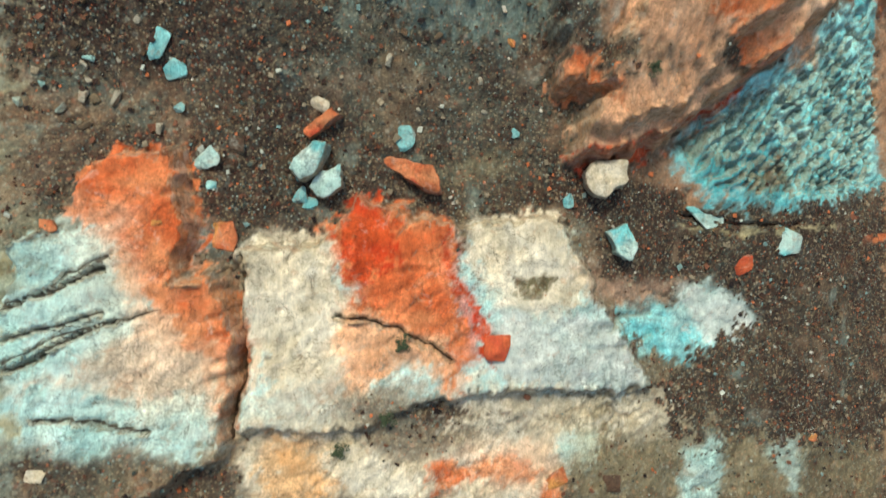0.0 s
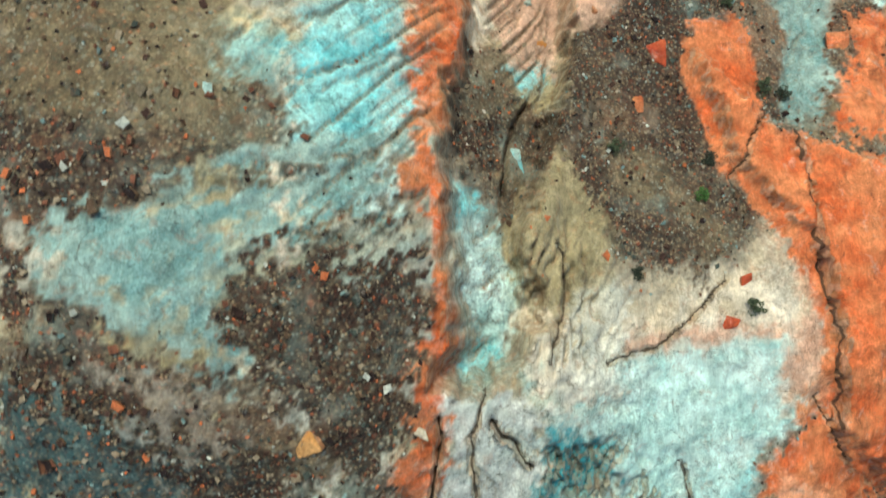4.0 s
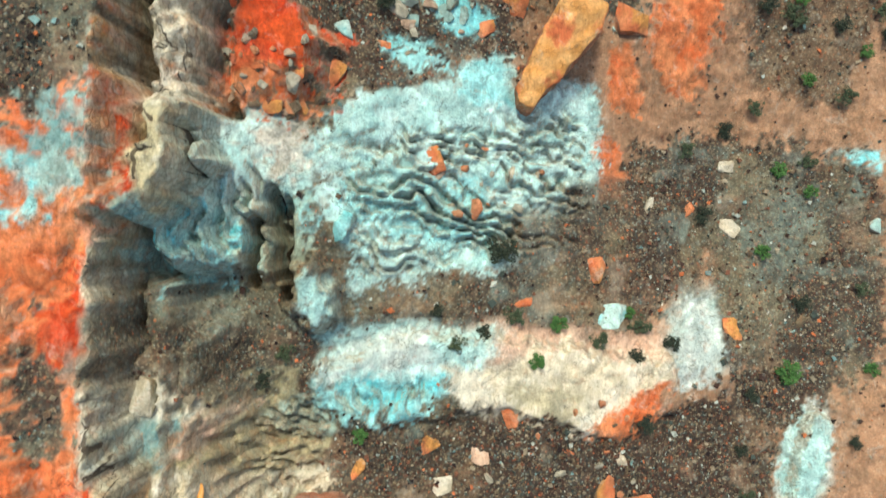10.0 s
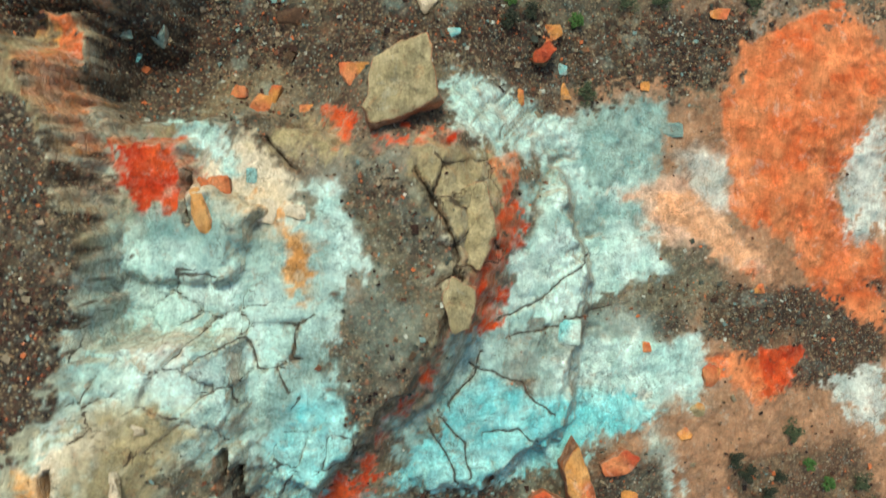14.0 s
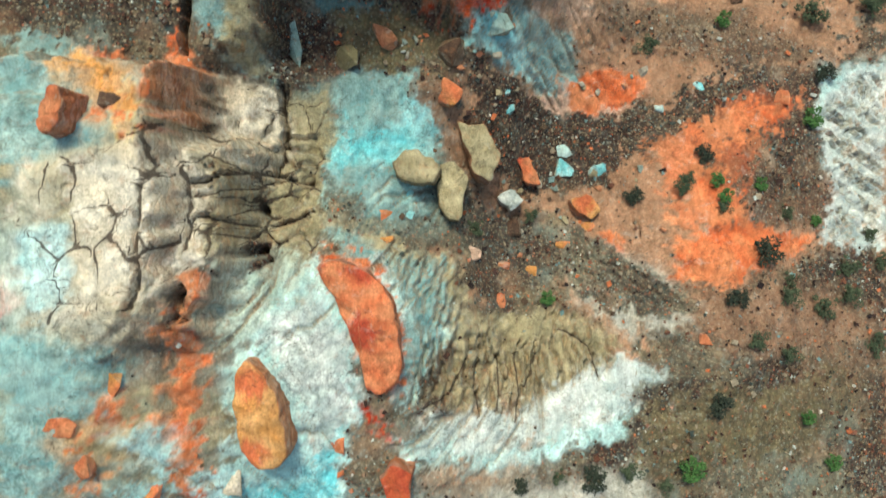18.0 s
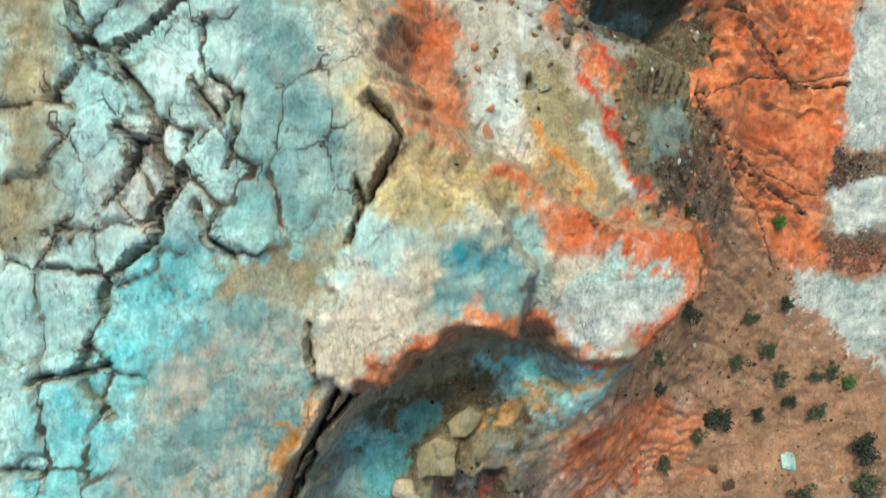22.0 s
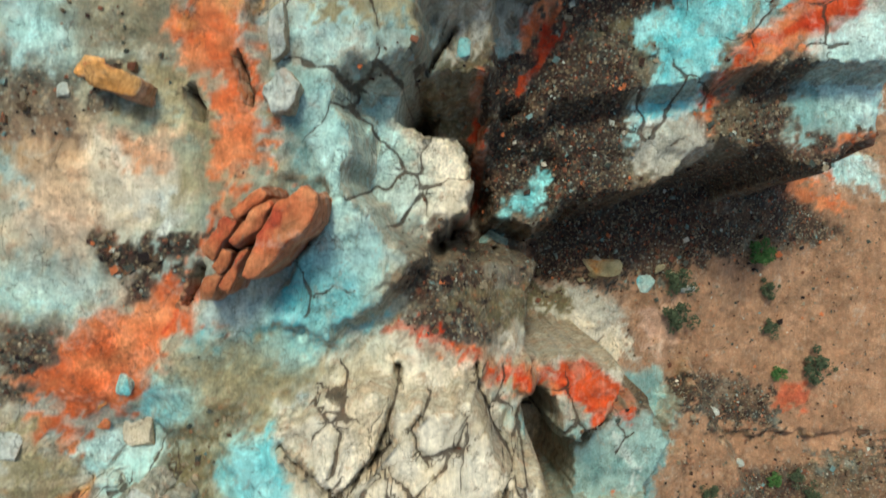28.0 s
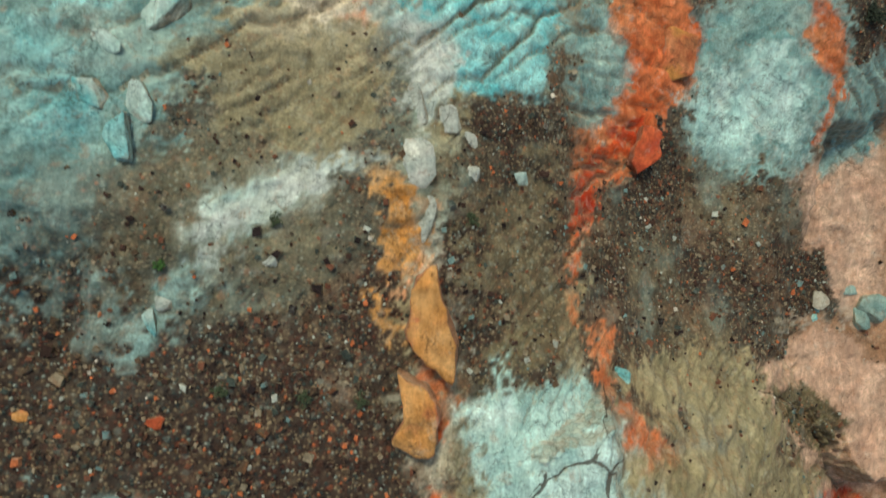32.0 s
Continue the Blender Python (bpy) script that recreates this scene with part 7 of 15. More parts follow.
paint("deep", [(-9.2,180.6),(-8.5,180.4),(-8.0,178.5),(-7.9,177.6),(-10.0,177.4),(-9.7,178.7)], rag=0.4, strength=0.7)
paint("orange", [(-1.8,188.3),(-1.4,189.9),(-0.9,190.1),(-0.5,188.4),(-0.6,187.6),(-1.4,187.6)], rag=0.1)
paint("cream", [(-1.6,187.2),(-0.8,187.2),(-0.8,186.4),(-1.5,186.4)], rag=0.3)
paint("orange", [(-1.1,186.4),(-0.4,186.4),(-0.4,185.6),(-0.9,185.5)], rag=0.15)
paint("peach", [(-1.6,185.0),(-0.5,185.2),(0.0,184.7),(-0.4,184.0),(-1.0,184.4)], rag=0.3)
paint("orange", [(-0.2,183.6),(0.2,183.8),(-0.1,182.8),(-0.3,182.8)], rag=0.1)
paint("orange", [(-1.4,182.3),(-0.6,182.7),(-0.7,182.1),(-1.2,181.9)], rag=0.1)
paint("grey", [(-0.0,186.1),(1.3,186.2),(0.8,184.3),(0.0,184.6)], rag=0.5)
paint("bluegrey", [(3.6,183.3),(5.3,183.6),(8.1,182.5),(10.6,180.5),(5.1,181.2),(5.5,177.5),(2.3,178.0),(2.1,174.7),(-0.0,176.5),(2.8,179.6)], rag=0.25)
paint("stone", [(3.3,184.8),(4.6,184.8),(6.0,183.7),(3.6,183.3)], rag=0.3)
paint("brown", [(4.3,194.9),(12.9,197.1),(12.0,191.6),(11.6,189.4),(6.4,187.7),(3.7,189.2)], rag=0.4)
paint("tan", [(11.6,189.0),(16.0,190.2),(16.1,189.0),(11.3,187.8)], rag=0.3)
paint("orange", [(8.5,182.6),(11.9,182.4),(13.6,181.2),(22.9,179.7),(22.9,178.5),(13.1,180.8),(10.1,181.7)], rag=0.1)
paint("red", [(19.4,181.2),(20.2,181.9),(22.9,179.4),(13.9,180.9)], rag=0.2)
paint("white", [(10.4,180.3),(9.9,181.2),(13.1,180.3),(22.9,177.6),(22.9,176.4),(11.9,179.7)], edge=0.2)
paint("olive", [(3.6,175.7),(5.9,177.1),(7.9,176.8),(6.3,174.8),(3.2,174.3)], rag=0.3)
paint("orange", [(10.1,176.5),(12.3,177.6),(13.8,178.1),(13.7,177.0),(11.6,175.8),(9.7,175.4)], rag=0.1)
paint("white", [(12.7,177.0),(15.2,177.7),(22.0,172.2),(12.4,175.1)], rag=0.2, strength=0.7)
paint("stone", [(12.0,192.2),(19.4,194.0),(19.8,190.0),(12.7,189.2)], rag=0.3, strength=0.7)
paint("bluegrey", [(-11.3,198.8),(-4.9,199.9),(-4.6,197.2),(-6.5,194.9),(-6.6,193.3),(-8.0,192.7),(-9.2,191.9),(-11.3,190.9)], rag=0.6)
paint("teal", [(-10.2,198.9),(-8.4,199.5),(-8.2,197.3),(-9.5,197.1)], rag=0.5)
paint("khaki", [(-6.8,198.5),(-4.4,199.1),(-2.6,198.1),(-2.8,196.8),(-4.2,195.7),(-6.6,196.0)], rag=0.4)
paint("brown", [(-9.9,192.7),(-8.0,192.7),(-6.5,192.0),(-4.7,192.6),(-2.6,192.9),(-2.0,190.9),(-2.5,188.9),(-11.2,186.8),(-11.1,191.9)], rag=0.5)
paint("pale", [(-10.2,191.4),(-9.6,191.7),(-9.9,190.9),(-10.3,190.8)], rag=0.4)
paint("cream", [(-5.1,199.0),(-4.1,200.0),(-2.8,199.1),(-2.3,197.5),(-2.8,196.8),(-3.7,197.9)], rag=0.3)
paint("orange", [(-3.7,198.9),(-3.0,199.4),(-2.8,198.5),(-3.2,198.4)], rag=0.3)
paint("peach", [(-2.3,194.8),(-1.6,194.4),(-1.4,192.6),(-1.8,191.8),(-2.5,192.9)], rag=0.3)
paint("teal", [(-2.1,200.6),(3.3,202.4),(2.8,198.6),(2.0,197.3),(0.6,196.6),(-0.4,197.1),(-1.9,198.0)], rag=0.25)
paint("bluegrey", [(3.6,202.5),(5.3,202.8),(5.2,200.0),(3.7,199.4)], rag=0.3)
paint("orange", [(5.0,202.7),(7.3,203.1),(8.9,201.0),(8.8,199.5),(7.4,198.1),(5.4,196.8),(5.6,198.0),(5.8,200.5)], rag=0.1)
paint("brown", [(6.4,197.4),(7.4,197.5),(7.7,196.7),(7.1,195.8),(6.0,195.3)], rag=0.2, strength=0.5)
paint("bluegrey", [(8.9,201.0),(10.9,203.5),(14.0,203.7),(16.4,199.6),(13.8,196.2),(10.9,195.6)], rag=0.4)
paint("orange", [(12.3,201.9),(13.7,202.9),(15.6,200.5),(15.5,199.2),(14.2,197.3),(14.6,199.5)], rag=0.1)
paint("orange", [(4.7,187.9),(5.8,187.1),(6.7,186.3),(6.2,186.0),(4.7,187.2)], rag=0.1)
paint("brown", [(-9.6,179.7),(-2.5,180.3),(-2.7,179.3),(-4.2,178.6),(-5.2,177.6),(-6.6,176.6),(-7.8,177.4),(-7.8,178.7)], edge=0.6)
paint("maroon", [(-7.7,178.6),(-6.5,178.5),(-6.1,177.3),(-6.9,177.0),(-7.3,177.7)], edge=0.8, strength=0.5)
paint("grey", [(-10.4,176.3),(-8.8,176.5),(-6.2,175.4),(-6.3,173.0),(-8.5,173.0),(-9.0,174.5),(-10.1,174.5)], edge=0.8, strength=0.7)
paint("pale", [(-10.2,174.6),(-9.1,174.5),(-8.5,173.8),(-8.7,172.7),(-10.2,172.6)], edge=0.8)
paint("khaki", [(-8.3,176.6),(-6.6,176.5),(-6.2,174.8),(-6.5,173.0),(-8.4,173.0),(-8.4,174.8)], edge=0.9, strength=0.6)
paint("peach", [(-8.8,176.9),(-7.6,177.1),(-6.2,176.4),(-6.2,175.6),(-7.6,175.6)], edge=0.7, strength=0.7)
paint("orange", [(-6.3,176.5),(-5.2,176.4),(-4.9,174.9),(-5.0,173.6),(-4.8,171.9),(-4.6,170.6),(-5.7,170.4),(-5.7,172.2),(-6.3,173.3)], edge=0.3)
paint("amber", [(-6.2,176.0),(-5.3,175.8),(-5.0,174.3),(-5.5,173.0),(-6.0,173.8)], edge=0.7, strength=0.5)
paint("orange", [(-5.4,177.8),(-4.2,178.6),(-2.6,179.3),(-2.4,179.0),(-3.0,177.8),(-4.0,177.0),(-5.2,176.8)], edge=0.3)
paint("tan", [(-5.0,176.6),(-3.8,176.7),(-4.1,175.2),(-4.6,173.8),(-4.9,174.6)], edge=0.4)
paint("cream", [(-4.0,176.7),(-3.0,177.8),(-2.7,177.4),(-3.3,176.5),(-4.1,175.2),(-4.4,175.3)], edge=0.3)
paint("white", [(-4.6,175.0),(-4.1,175.2),(-3.9,174.5),(-4.4,173.0),(-4.6,173.3)], edge=0.2)
paint("bluegrey", [(-2.8,175.2),(0.2,176.8),(0.0,174.7),(-0.9,173.8),(-2.3,173.8)], edge=0.7)
paint("pale", [(-4.0,174.6),(-2.3,175.0),(-2.0,174.1),(-3.3,173.4),(-4.0,173.5)], edge=0.7)
paint("bluegrey", [(-4.4,173.0),(-1.2,173.5),(-1.5,170.6),(-2.7,168.8),(-4.3,170.3)], edge=0.7)
paint("pale", [(-3.6,172.2),(-1.4,173.9),(-1.4,172.5),(-2.4,170.4),(-3.3,171.0)], edge=0.9, strength=0.7)
paint("cream", [(-1.5,171.2),(0.1,171.5),(1.4,169.0),(0.8,168.8),(-0.3,168.1),(-1.3,168.6),(-2.0,169.9)], edge=0.5)
paint("white", [(-2.3,170.9),(-1.2,170.9),(-0.8,169.3),(-1.6,168.7),(-2.4,169.1)], edge=0.9, strength=0.6)
paint("olive", [(-1.0,173.6),(0.8,173.6),(1.2,171.4),(0.2,171.7),(-1.0,172.1)], edge=0.4)
paint("stone", [(-0.7,174.7),(0.5,175.6),(1.2,174.9),(0.7,173.9),(-0.3,173.7)], edge=0.5)
paint("deep", [(-2.7,177.9),(-2.1,178.8),(-0.7,179.9),(1.1,180.5),(2.2,180.6),(1.3,178.2),(-0.1,177.0),(-1.7,176.6),(-2.8,177.1)], edge=0.4)
paint("deep", [(5.4,179.5),(5.6,180.5),(10.6,182.5),(19.2,184.1),(14.1,181.2),(11.3,180.9),(9.9,180.0),(6.5,179.2)], edge=0.4)
paint("teal", [(6.1,180.3),(7.3,180.7),(13.6,183.1),(19.2,183.8),(11.5,181.2),(8.4,180.0)], edge=1.2, strength=0.6)
paint("orange", [(3.5,178.3),(6.5,179.3),(9.3,179.5),(10.4,180.4),(12.3,181.1),(19.5,183.3),(19.6,182.6),(11.3,180.2),(9.8,179.0),(6.6,178.1),(3.7,177.8)], edge=0.25)
paint("deep", [(5.7,177.2),(8.6,178.4),(10.8,179.0),(11.6,179.7),(19.9,182.2),(13.8,178.7),(13.2,177.9),(11.3,177.5),(8.8,177.0),(8.2,176.3),(6.5,176.0)], edge=0.4)
paint("teal", [(7.2,177.2),(10.6,178.9),(13.2,179.6),(13.5,178.7),(10.4,177.6),(8.4,176.7)], edge=0.9, strength=0.55)
paint("red", [(3.3,176.2),(3.8,177.1),(4.4,176.6),(3.5,175.2),(2.6,174.8),(2.1,175.0)], edge=0.3)
paint("orange", [(12.1,176.7),(13.7,178.5),(13.6,177.3),(13.2,176.4),(11.7,175.8),(9.6,175.0),(9.4,175.2)], edge=0.3)
paint("bluegrey", [(11.7,175.2),(14.5,177.3),(14.8,174.3),(12.1,173.7)], edge=0.8)
paint("white", [(13.7,178.3),(20.7,181.7),(14.8,175.9),(12.9,175.0)], edge=1.0, strength=0.6)
paint("tan", [(9.1,173.6),(9.6,175.0),(11.9,175.8),(11.8,173.5),(11.8,172.4),(9.5,172.8)], edge=0.5)
paint("orange", [(12.0,172.3),(13.4,172.8),(14.0,173.4),(20.2,171.1),(13.1,171.8)], edge=0.3)
paint("orange", [(9.0,174.0),(9.9,175.2),(10.0,174.8),(9.3,173.9)], edge=0.3)
paint("grey", [(1.0,174.8),(3.9,175.8),(6.1,176.0),(6.4,174.1),(5.9,172.6),(6.3,171.3),(5.6,169.3),(1.8,169.0),(1.1,172.4)], edge=0.4)
paint("pale", [(6.0,173.7),(6.8,174.7),(8.3,175.3),(8.8,176.1),(8.5,174.4),(8.3,173.8),(6.4,173.0)], edge=0.3)
paint("stone", [(6.4,172.3),(7.8,173.4),(8.7,174.0),(9.1,173.3),(10.5,170.5),(6.7,171.7)], edge=0.3)
paint("khaki", [(-13.6,32.4),(-6.2,33.1),(-4.5,28.2),(-5.3,26.4),(-7.3,26.1),(-10.1,26.8)], edge=1.0, strength=0.6)
paint("brown", [(-12.5,33.5),(-6.2,34.1),(-7.2,33.0),(-8.3,31.7),(-13.3,32.5)], edge=0.8)
paint("orange", [(-13.4,32.5),(-11.8,32.4),(-12.8,32.3),(-13.6,31.8),(-13.9,31.9)], edge=0.5, strength=0.8)
paint("bluegrey", [(-6.1,34.2),(-3.1,33.9),(-3.4,31.6),(-4.4,30.2),(-6.0,31.9)], edge=0.9, strength=0.8)
paint("teal", [(-7.7,33.5),(-6.5,33.2),(-6.7,32.0),(-7.7,32.0)], edge=0.7, strength=0.7)
paint("pale", [(-2.9,33.9),(-1.7,36.5),(-1.2,31.4),(-1.5,29.2),(-3.2,28.7),(-3.7,29.9),(-3.4,31.6)], edge=0.7)
paint("teal", [(-3.5,30.1),(-1.4,31.2),(-1.5,29.2),(-3.2,28.8)], edge=0.8, strength=0.7)
paint("cream", [(-1.3,33.5),(-0.8,33.7),(-0.6,30.2),(-1.0,28.9),(-1.3,29.5)], edge=0.3)
paint("teal", [(-5.0,29.1),(-4.1,28.9),(-4.5,28.2),(-5.4,28.0),(-5.6,28.8)], edge=0.8, strength=0.6)
paint("yellow", [(-5.5,29.6),(-4.1,29.5),(-3.6,28.8),(-4.0,28.6),(-4.9,29.2)], edge=0.5, strength=0.7)
paint("khaki", [(0.3,36.8),(2.5,36.8),(2.6,33.9),(1.8,31.5),(0.9,31.4),(0.3,32.7)], edge=0.4)
paint("tan", [(0.9,31.0),(2.4,30.9),(2.4,28.5),(0.3,28.1)], edge=0.5, strength=0.8)
paint("teal", [(2.0,31.4),(2.9,31.6),(4.4,30.4),(3.8,29.9),(2.8,29.4),(2.4,30.2)], edge=0.3)
paint("brown", [(0.3,27.9),(2.1,28.3),(1.8,26.0),(0.9,26.0),(0.2,26.8)], edge=0.5)
paint("brown", [(7.7,35.3),(12.9,36.8),(12.6,34.0),(10.2,32.2),(8.7,28.0),(5.9,27.1),(4.5,28.3),(4.8,31.7)], edge=0.6)
paint("orange", [(9.3,32.1),(11.7,33.4),(12.2,32.2),(12.2,28.3),(10.6,26.4),(9.4,28.1)], edge=0.6)
paint("cream", [(4.8,23.1),(10.2,23.7),(12.3,25.6),(13.2,22.8),(12.3,20.7),(8.7,19.6),(5.1,21.0)], edge=1.2, strength=0.7)
paint("khaki", [(2.9,25.2),(5.8,25.6),(5.5,22.4),(3.1,21.6),(2.6,23.6)], edge=0.8, strength=0.8)
paint("peach", [(8.9,20.8),(13.0,21.0),(13.8,18.8),(8.9,18.5)], edge=1.0, strength=0.7)
paint("brown", [(-9.7,194.7),(-2.2,196.2),(-2.3,190.4),(-10.1,189.9)], edge=1.5, strength=0.8)
paint("brown", [(-9.9,186.5),(-1.1,187.1),(-1.5,184.1),(-9.9,184.3)], edge=1.0, strength=0.7)
paint("pale", [(-9.1,186.6),(-7.8,186.6),(-7.6,185.9),(-8.9,185.8)], edge=0.8, strength=0.7)
paint("brown", [(-0.7,193.4),(3.1,193.6),(2.9,189.0),(0.0,188.4),(-0.5,190.1)], edge=0.7)
paint("tan", [(-0.5,196.7),(3.1,197.8),(3.1,193.6),(-0.1,193.2)], edge=0.9)
paint("tan", [(3.1,190.6),(10.7,195.4),(13.4,192.7),(12.4,187.6),(6.4,186.7),(4.0,188.2)], edge=0.9)
paint("orange", [(3.3,196.8),(5.0,197.7),(7.3,199.0),(7.9,198.4),(6.3,196.7),(4.5,193.4),(3.2,191.6),(3.9,194.4)], edge=0.3)
paint("orange", [(3.5,190.3),(4.6,190.2),(4.1,188.3),(4.0,189.1)], edge=0.2)
paint("cream", [(-9.5,66.5),(-7.9,66.5),(-8.0,64.6),(-7.9,61.8),(-8.9,60.1),(-9.2,62.4)], edge=0.3)
paint("yellow", [(-9.2,63.0),(-7.9,63.5),(-8.3,60.5),(-8.9,60.1)], edge=0.5, strength=0.7)
paint("sand", [(9.6,70.2),(21.0,71.4),(21.2,67.1),(16.6,65.4),(12.2,67.3)], edge=1.2)
paint("pink", [(1.3,56.4),(6.2,55.9),(9.9,55.3),(11.8,57.3),(10.3,53.4),(7.0,52.6),(2.7,53.7),(-0.1,54.7)], edge=0.8)
paint("pale", [(10.4,57.8),(12.9,57.3),(13.1,54.3),(10.3,53.4),(9.9,55.3)], edge=0.9, strength=0.8)
paint("pale", [(15.9,52.2),(17.1,51.9),(17.5,48.2),(15.3,48.3)], edge=0.4)
paint("brown", [(11.9,62.3),(20.9,63.2),(20.6,56.3),(17.5,52.7),(12.5,54.3)], edge=1.2, strength=0.8)
paint("bluegrey", [(16.0,62.4),(17.8,61.6),(17.1,58.9),(14.5,57.3),(14.2,59.4)], edge=0.9, strength=0.7)
paint("tan", [(5.2,62.2),(12.0,63.1),(11.8,58.3),(6.2,57.3),(5.2,59.7)], edge=1.0, strength=0.7)
paint("brown", [(0.4,53.6),(10.3,52.4),(13.8,52.8),(15.1,48.2),(-0.0,49.0)], edge=0.7, strength=0.8)
paint("sand", [(11.2,129.6),(17.2,130.7),(22.3,125.5),(18.2,120.3),(12.6,123.6),(8.7,126.2)], edge=1.2)
paint("brown", [(15.1,116.9),(20.0,117.5),(18.2,110.9),(12.3,110.0),(11.5,111.9)], edge=1.0, strength=0.7)
paint("brown", [(-13.9,7.7),(3.9,9.0),(3.8,6.1),(4.8,3.2),(10.1,2.5),(9.6,1.3),(4.8,1.2),(4.3,1.4),(0.3,1.6),(-2.9,1.8),(-4.6,1.0),(-8.3,0.9),(-8.7,3.1),(-10.9,3.3),(-14.0,3.7)], edge=0.7)
paint("deep", [(-14.0,6.7),(-10.9,6.6),(-8.7,5.8),(-8.9,3.6),(-11.4,4.4),(-13.2,5.0)], edge=1.5, strength=0.4)
paint("grey", [(-5.4,8.2),(3.9,9.0),(4.3,3.8),(0.8,2.4),(-1.8,4.0),(-4.5,5.2),(-5.1,6.7)], edge=1.5, strength=0.7)
paint("maroon", [(-12.2,7.7),(-6.8,8.1),(-5.6,5.6),(-7.7,3.4),(-10.1,4.9)], edge=1.5, strength=0.5)
paint("maroon", [(-3.8,3.0),(-1.4,3.0),(-0.5,2.2),(-3.8,1.8)], edge=0.8, strength=0.7)
paint("maroon", [(7.8,2.9),(10.7,2.7),(10.1,1.1),(4.8,1.2),(5.0,3.0)], edge=0.8, strength=0.6)
paint("grey", [(-14.0,3.7),(-11.2,3.1),(-11.3,0.6),(-12.2,0.1),(-13.7,0.3)], edge=0.9)
paint("orange", [(-11.8,2.3),(-10.3,3.2),(-8.7,3.2),(-8.2,0.7),(-8.6,-1.1),(-9.0,-2.2),(-9.2,-0.8),(-10.5,-0.1),(-11.5,1.0)], edge=0.4)
paint("peach", [(-10.5,-0.1),(-9.0,-0.2),(-9.4,-1.8),(-8.4,-1.0),(-6.7,-1.4),(-6.6,-2.3),(-6.9,-6.8),(-8.0,-6.1),(-8.6,-3.6),(-10.0,-2.2)], edge=0.8)
paint("pale", [(-12.2,0.1),(-11.3,0.6),(-10.3,-0.1),(-10.6,-2.2),(-9.8,-2.9),(-8.0,-3.7),(-7.2,-6.1),(-10.0,-6.2),(-12.2,-4.7),(-13.0,-3.7),(-13.0,-2.1)], edge=0.7)
paint("cream", [(-10.6,-2.2),(-8.2,-2.2),(-7.2,-5.4),(-9.5,-5.7),(-10.5,-4.2)], edge=1.2, strength=0.7)
paint("orange", [(-7.8,-2.2),(-6.7,-1.4),(-6.7,-3.9),(-7.0,-6.7),(-7.4,-6.1),(-7.2,-4.1)], edge=0.4, strength=0.8)
paint("peach", [(-5.1,-2.0),(-3.3,-1.6),(0.4,-2.5),(0.4,-5.2),(-2.8,-5.5),(-3.9,-4.6)], edge=0.8)
paint("red", [(-0.7,1.1),(0.3,0.9),(1.0,-1.2),(1.2,-4.2),(0.4,-4.5),(0.3,-1.7)], edge=0.5, strength=0.7)
paint("cream", [(0.8,0.9),(4.3,1.4),(5.7,-1.3),(5.1,-2.5),(2.5,-2.5),(1.2,-0.8)], edge=0.6)
paint("teal", [(6.8,-2.4),(10.2,-2.1),(12.5,-3.9),(10.8,-4.8),(8.0,-3.9)], edge=0.6)
paint("pale", [(10.3,-1.1),(12.5,-1.1),(14.5,-2.9),(14.2,-4.2),(11.9,-4.6),(9.7,-2.8)], edge=0.7, strength=0.8)
paint("pale", [(-3.2,-4.4),(-0.9,-4.1),(0.2,-5.2),(-2.8,-5.2)], edge=0.5)
paint("cream", [(-6.7,-5.6),(-3.2,-5.1),(-0.5,-6.7),(1.7,-5.6),(4.9,-5.8),(6.4,-7.7),(2.6,-10.0),(-6.7,-8.5)], edge=1.2)
paint("amber", [(-6.1,-5.9),(-4.6,-6.1),(-3.9,-9.0),(-6.2,-8.6)], edge=1.0, strength=0.7)
paint("tan", [(-4.3,-4.8),(2.6,-5.4),(7.5,-6.1),(7.5,-7.9),(1.7,-6.9),(-0.8,-8.3),(-2.9,-6.9)], edge=1.0, strength=0.6)
paint("orange", [(-0.6,-8.1),(2.6,-7.9),(4.0,-8.9),(0.8,-8.9),(-0.6,-9.5)], edge=0.6)
paint("pale", [(4.5,-7.4),(6.4,-7.3),(6.1,-8.6),(4.5,-8.5)], edge=0.5)
paint("cream", [(0.4,-9.1),(3.8,-9.1),(4.0,-10.2),(0.4,-9.6)], edge=0.4)
paint("tan", [(-12.8,-6.0),(-7.0,-6.9),(-6.4,-8.6),(-12.8,-7.6)], edge=0.8)
paint("khaki", [(4.7,-5.1),(23.1,-6.3),(23.1,-13.3),(5.0,-10.4)], edge=1.5, strength=0.6)
paint("brown", [(14.9,0.1),(23.2,0.8),(23.1,-7.4),(16.1,-5.1)], edge=1.2, strength=0.7)
paint("pale", [(10.7,-8.4),(12.8,-8.1),(12.7,-11.8),(10.5,-11.4)], edge=0.5, strength=0.8)
paint("pale", [(15.4,-9.4),(17.1,-6.8),(17.0,-11.9)], edge=0.5, strength=0.6)
paint("pink", [(4.7,-0.8),(11.3,-0.9),(9.7,-1.9),(6.1,-2.1)], edge=0.8, strength=0.6)
paint("peach", [(5.4,5.0),(9.3,7.7),(11.3,6.5),(8.9,4.6),(6.0,3.6),(4.9,3.8)], edge=0.8, strength=0.8)
paint("grey", [(4.6,8.3),(7.4,8.4),(8.2,7.2),(6.2,6.8)], edge=0.8, strength=0.7)
# shade in the cleft left of the white fin, painted maroon
paint("maroon", [(-9.8,47.2),(-7.8,47.6),(-7.3,44.2),(-8.0,43.6),(-9.9,45.4)], edge=0.6)
paint("khaki", [(-10.2,45.3),(-9.9,45.5),(-7.3,43.2),(-7.3,42.3),(-9.0,42.2),(-10.1,43.9)], edge=0.7)
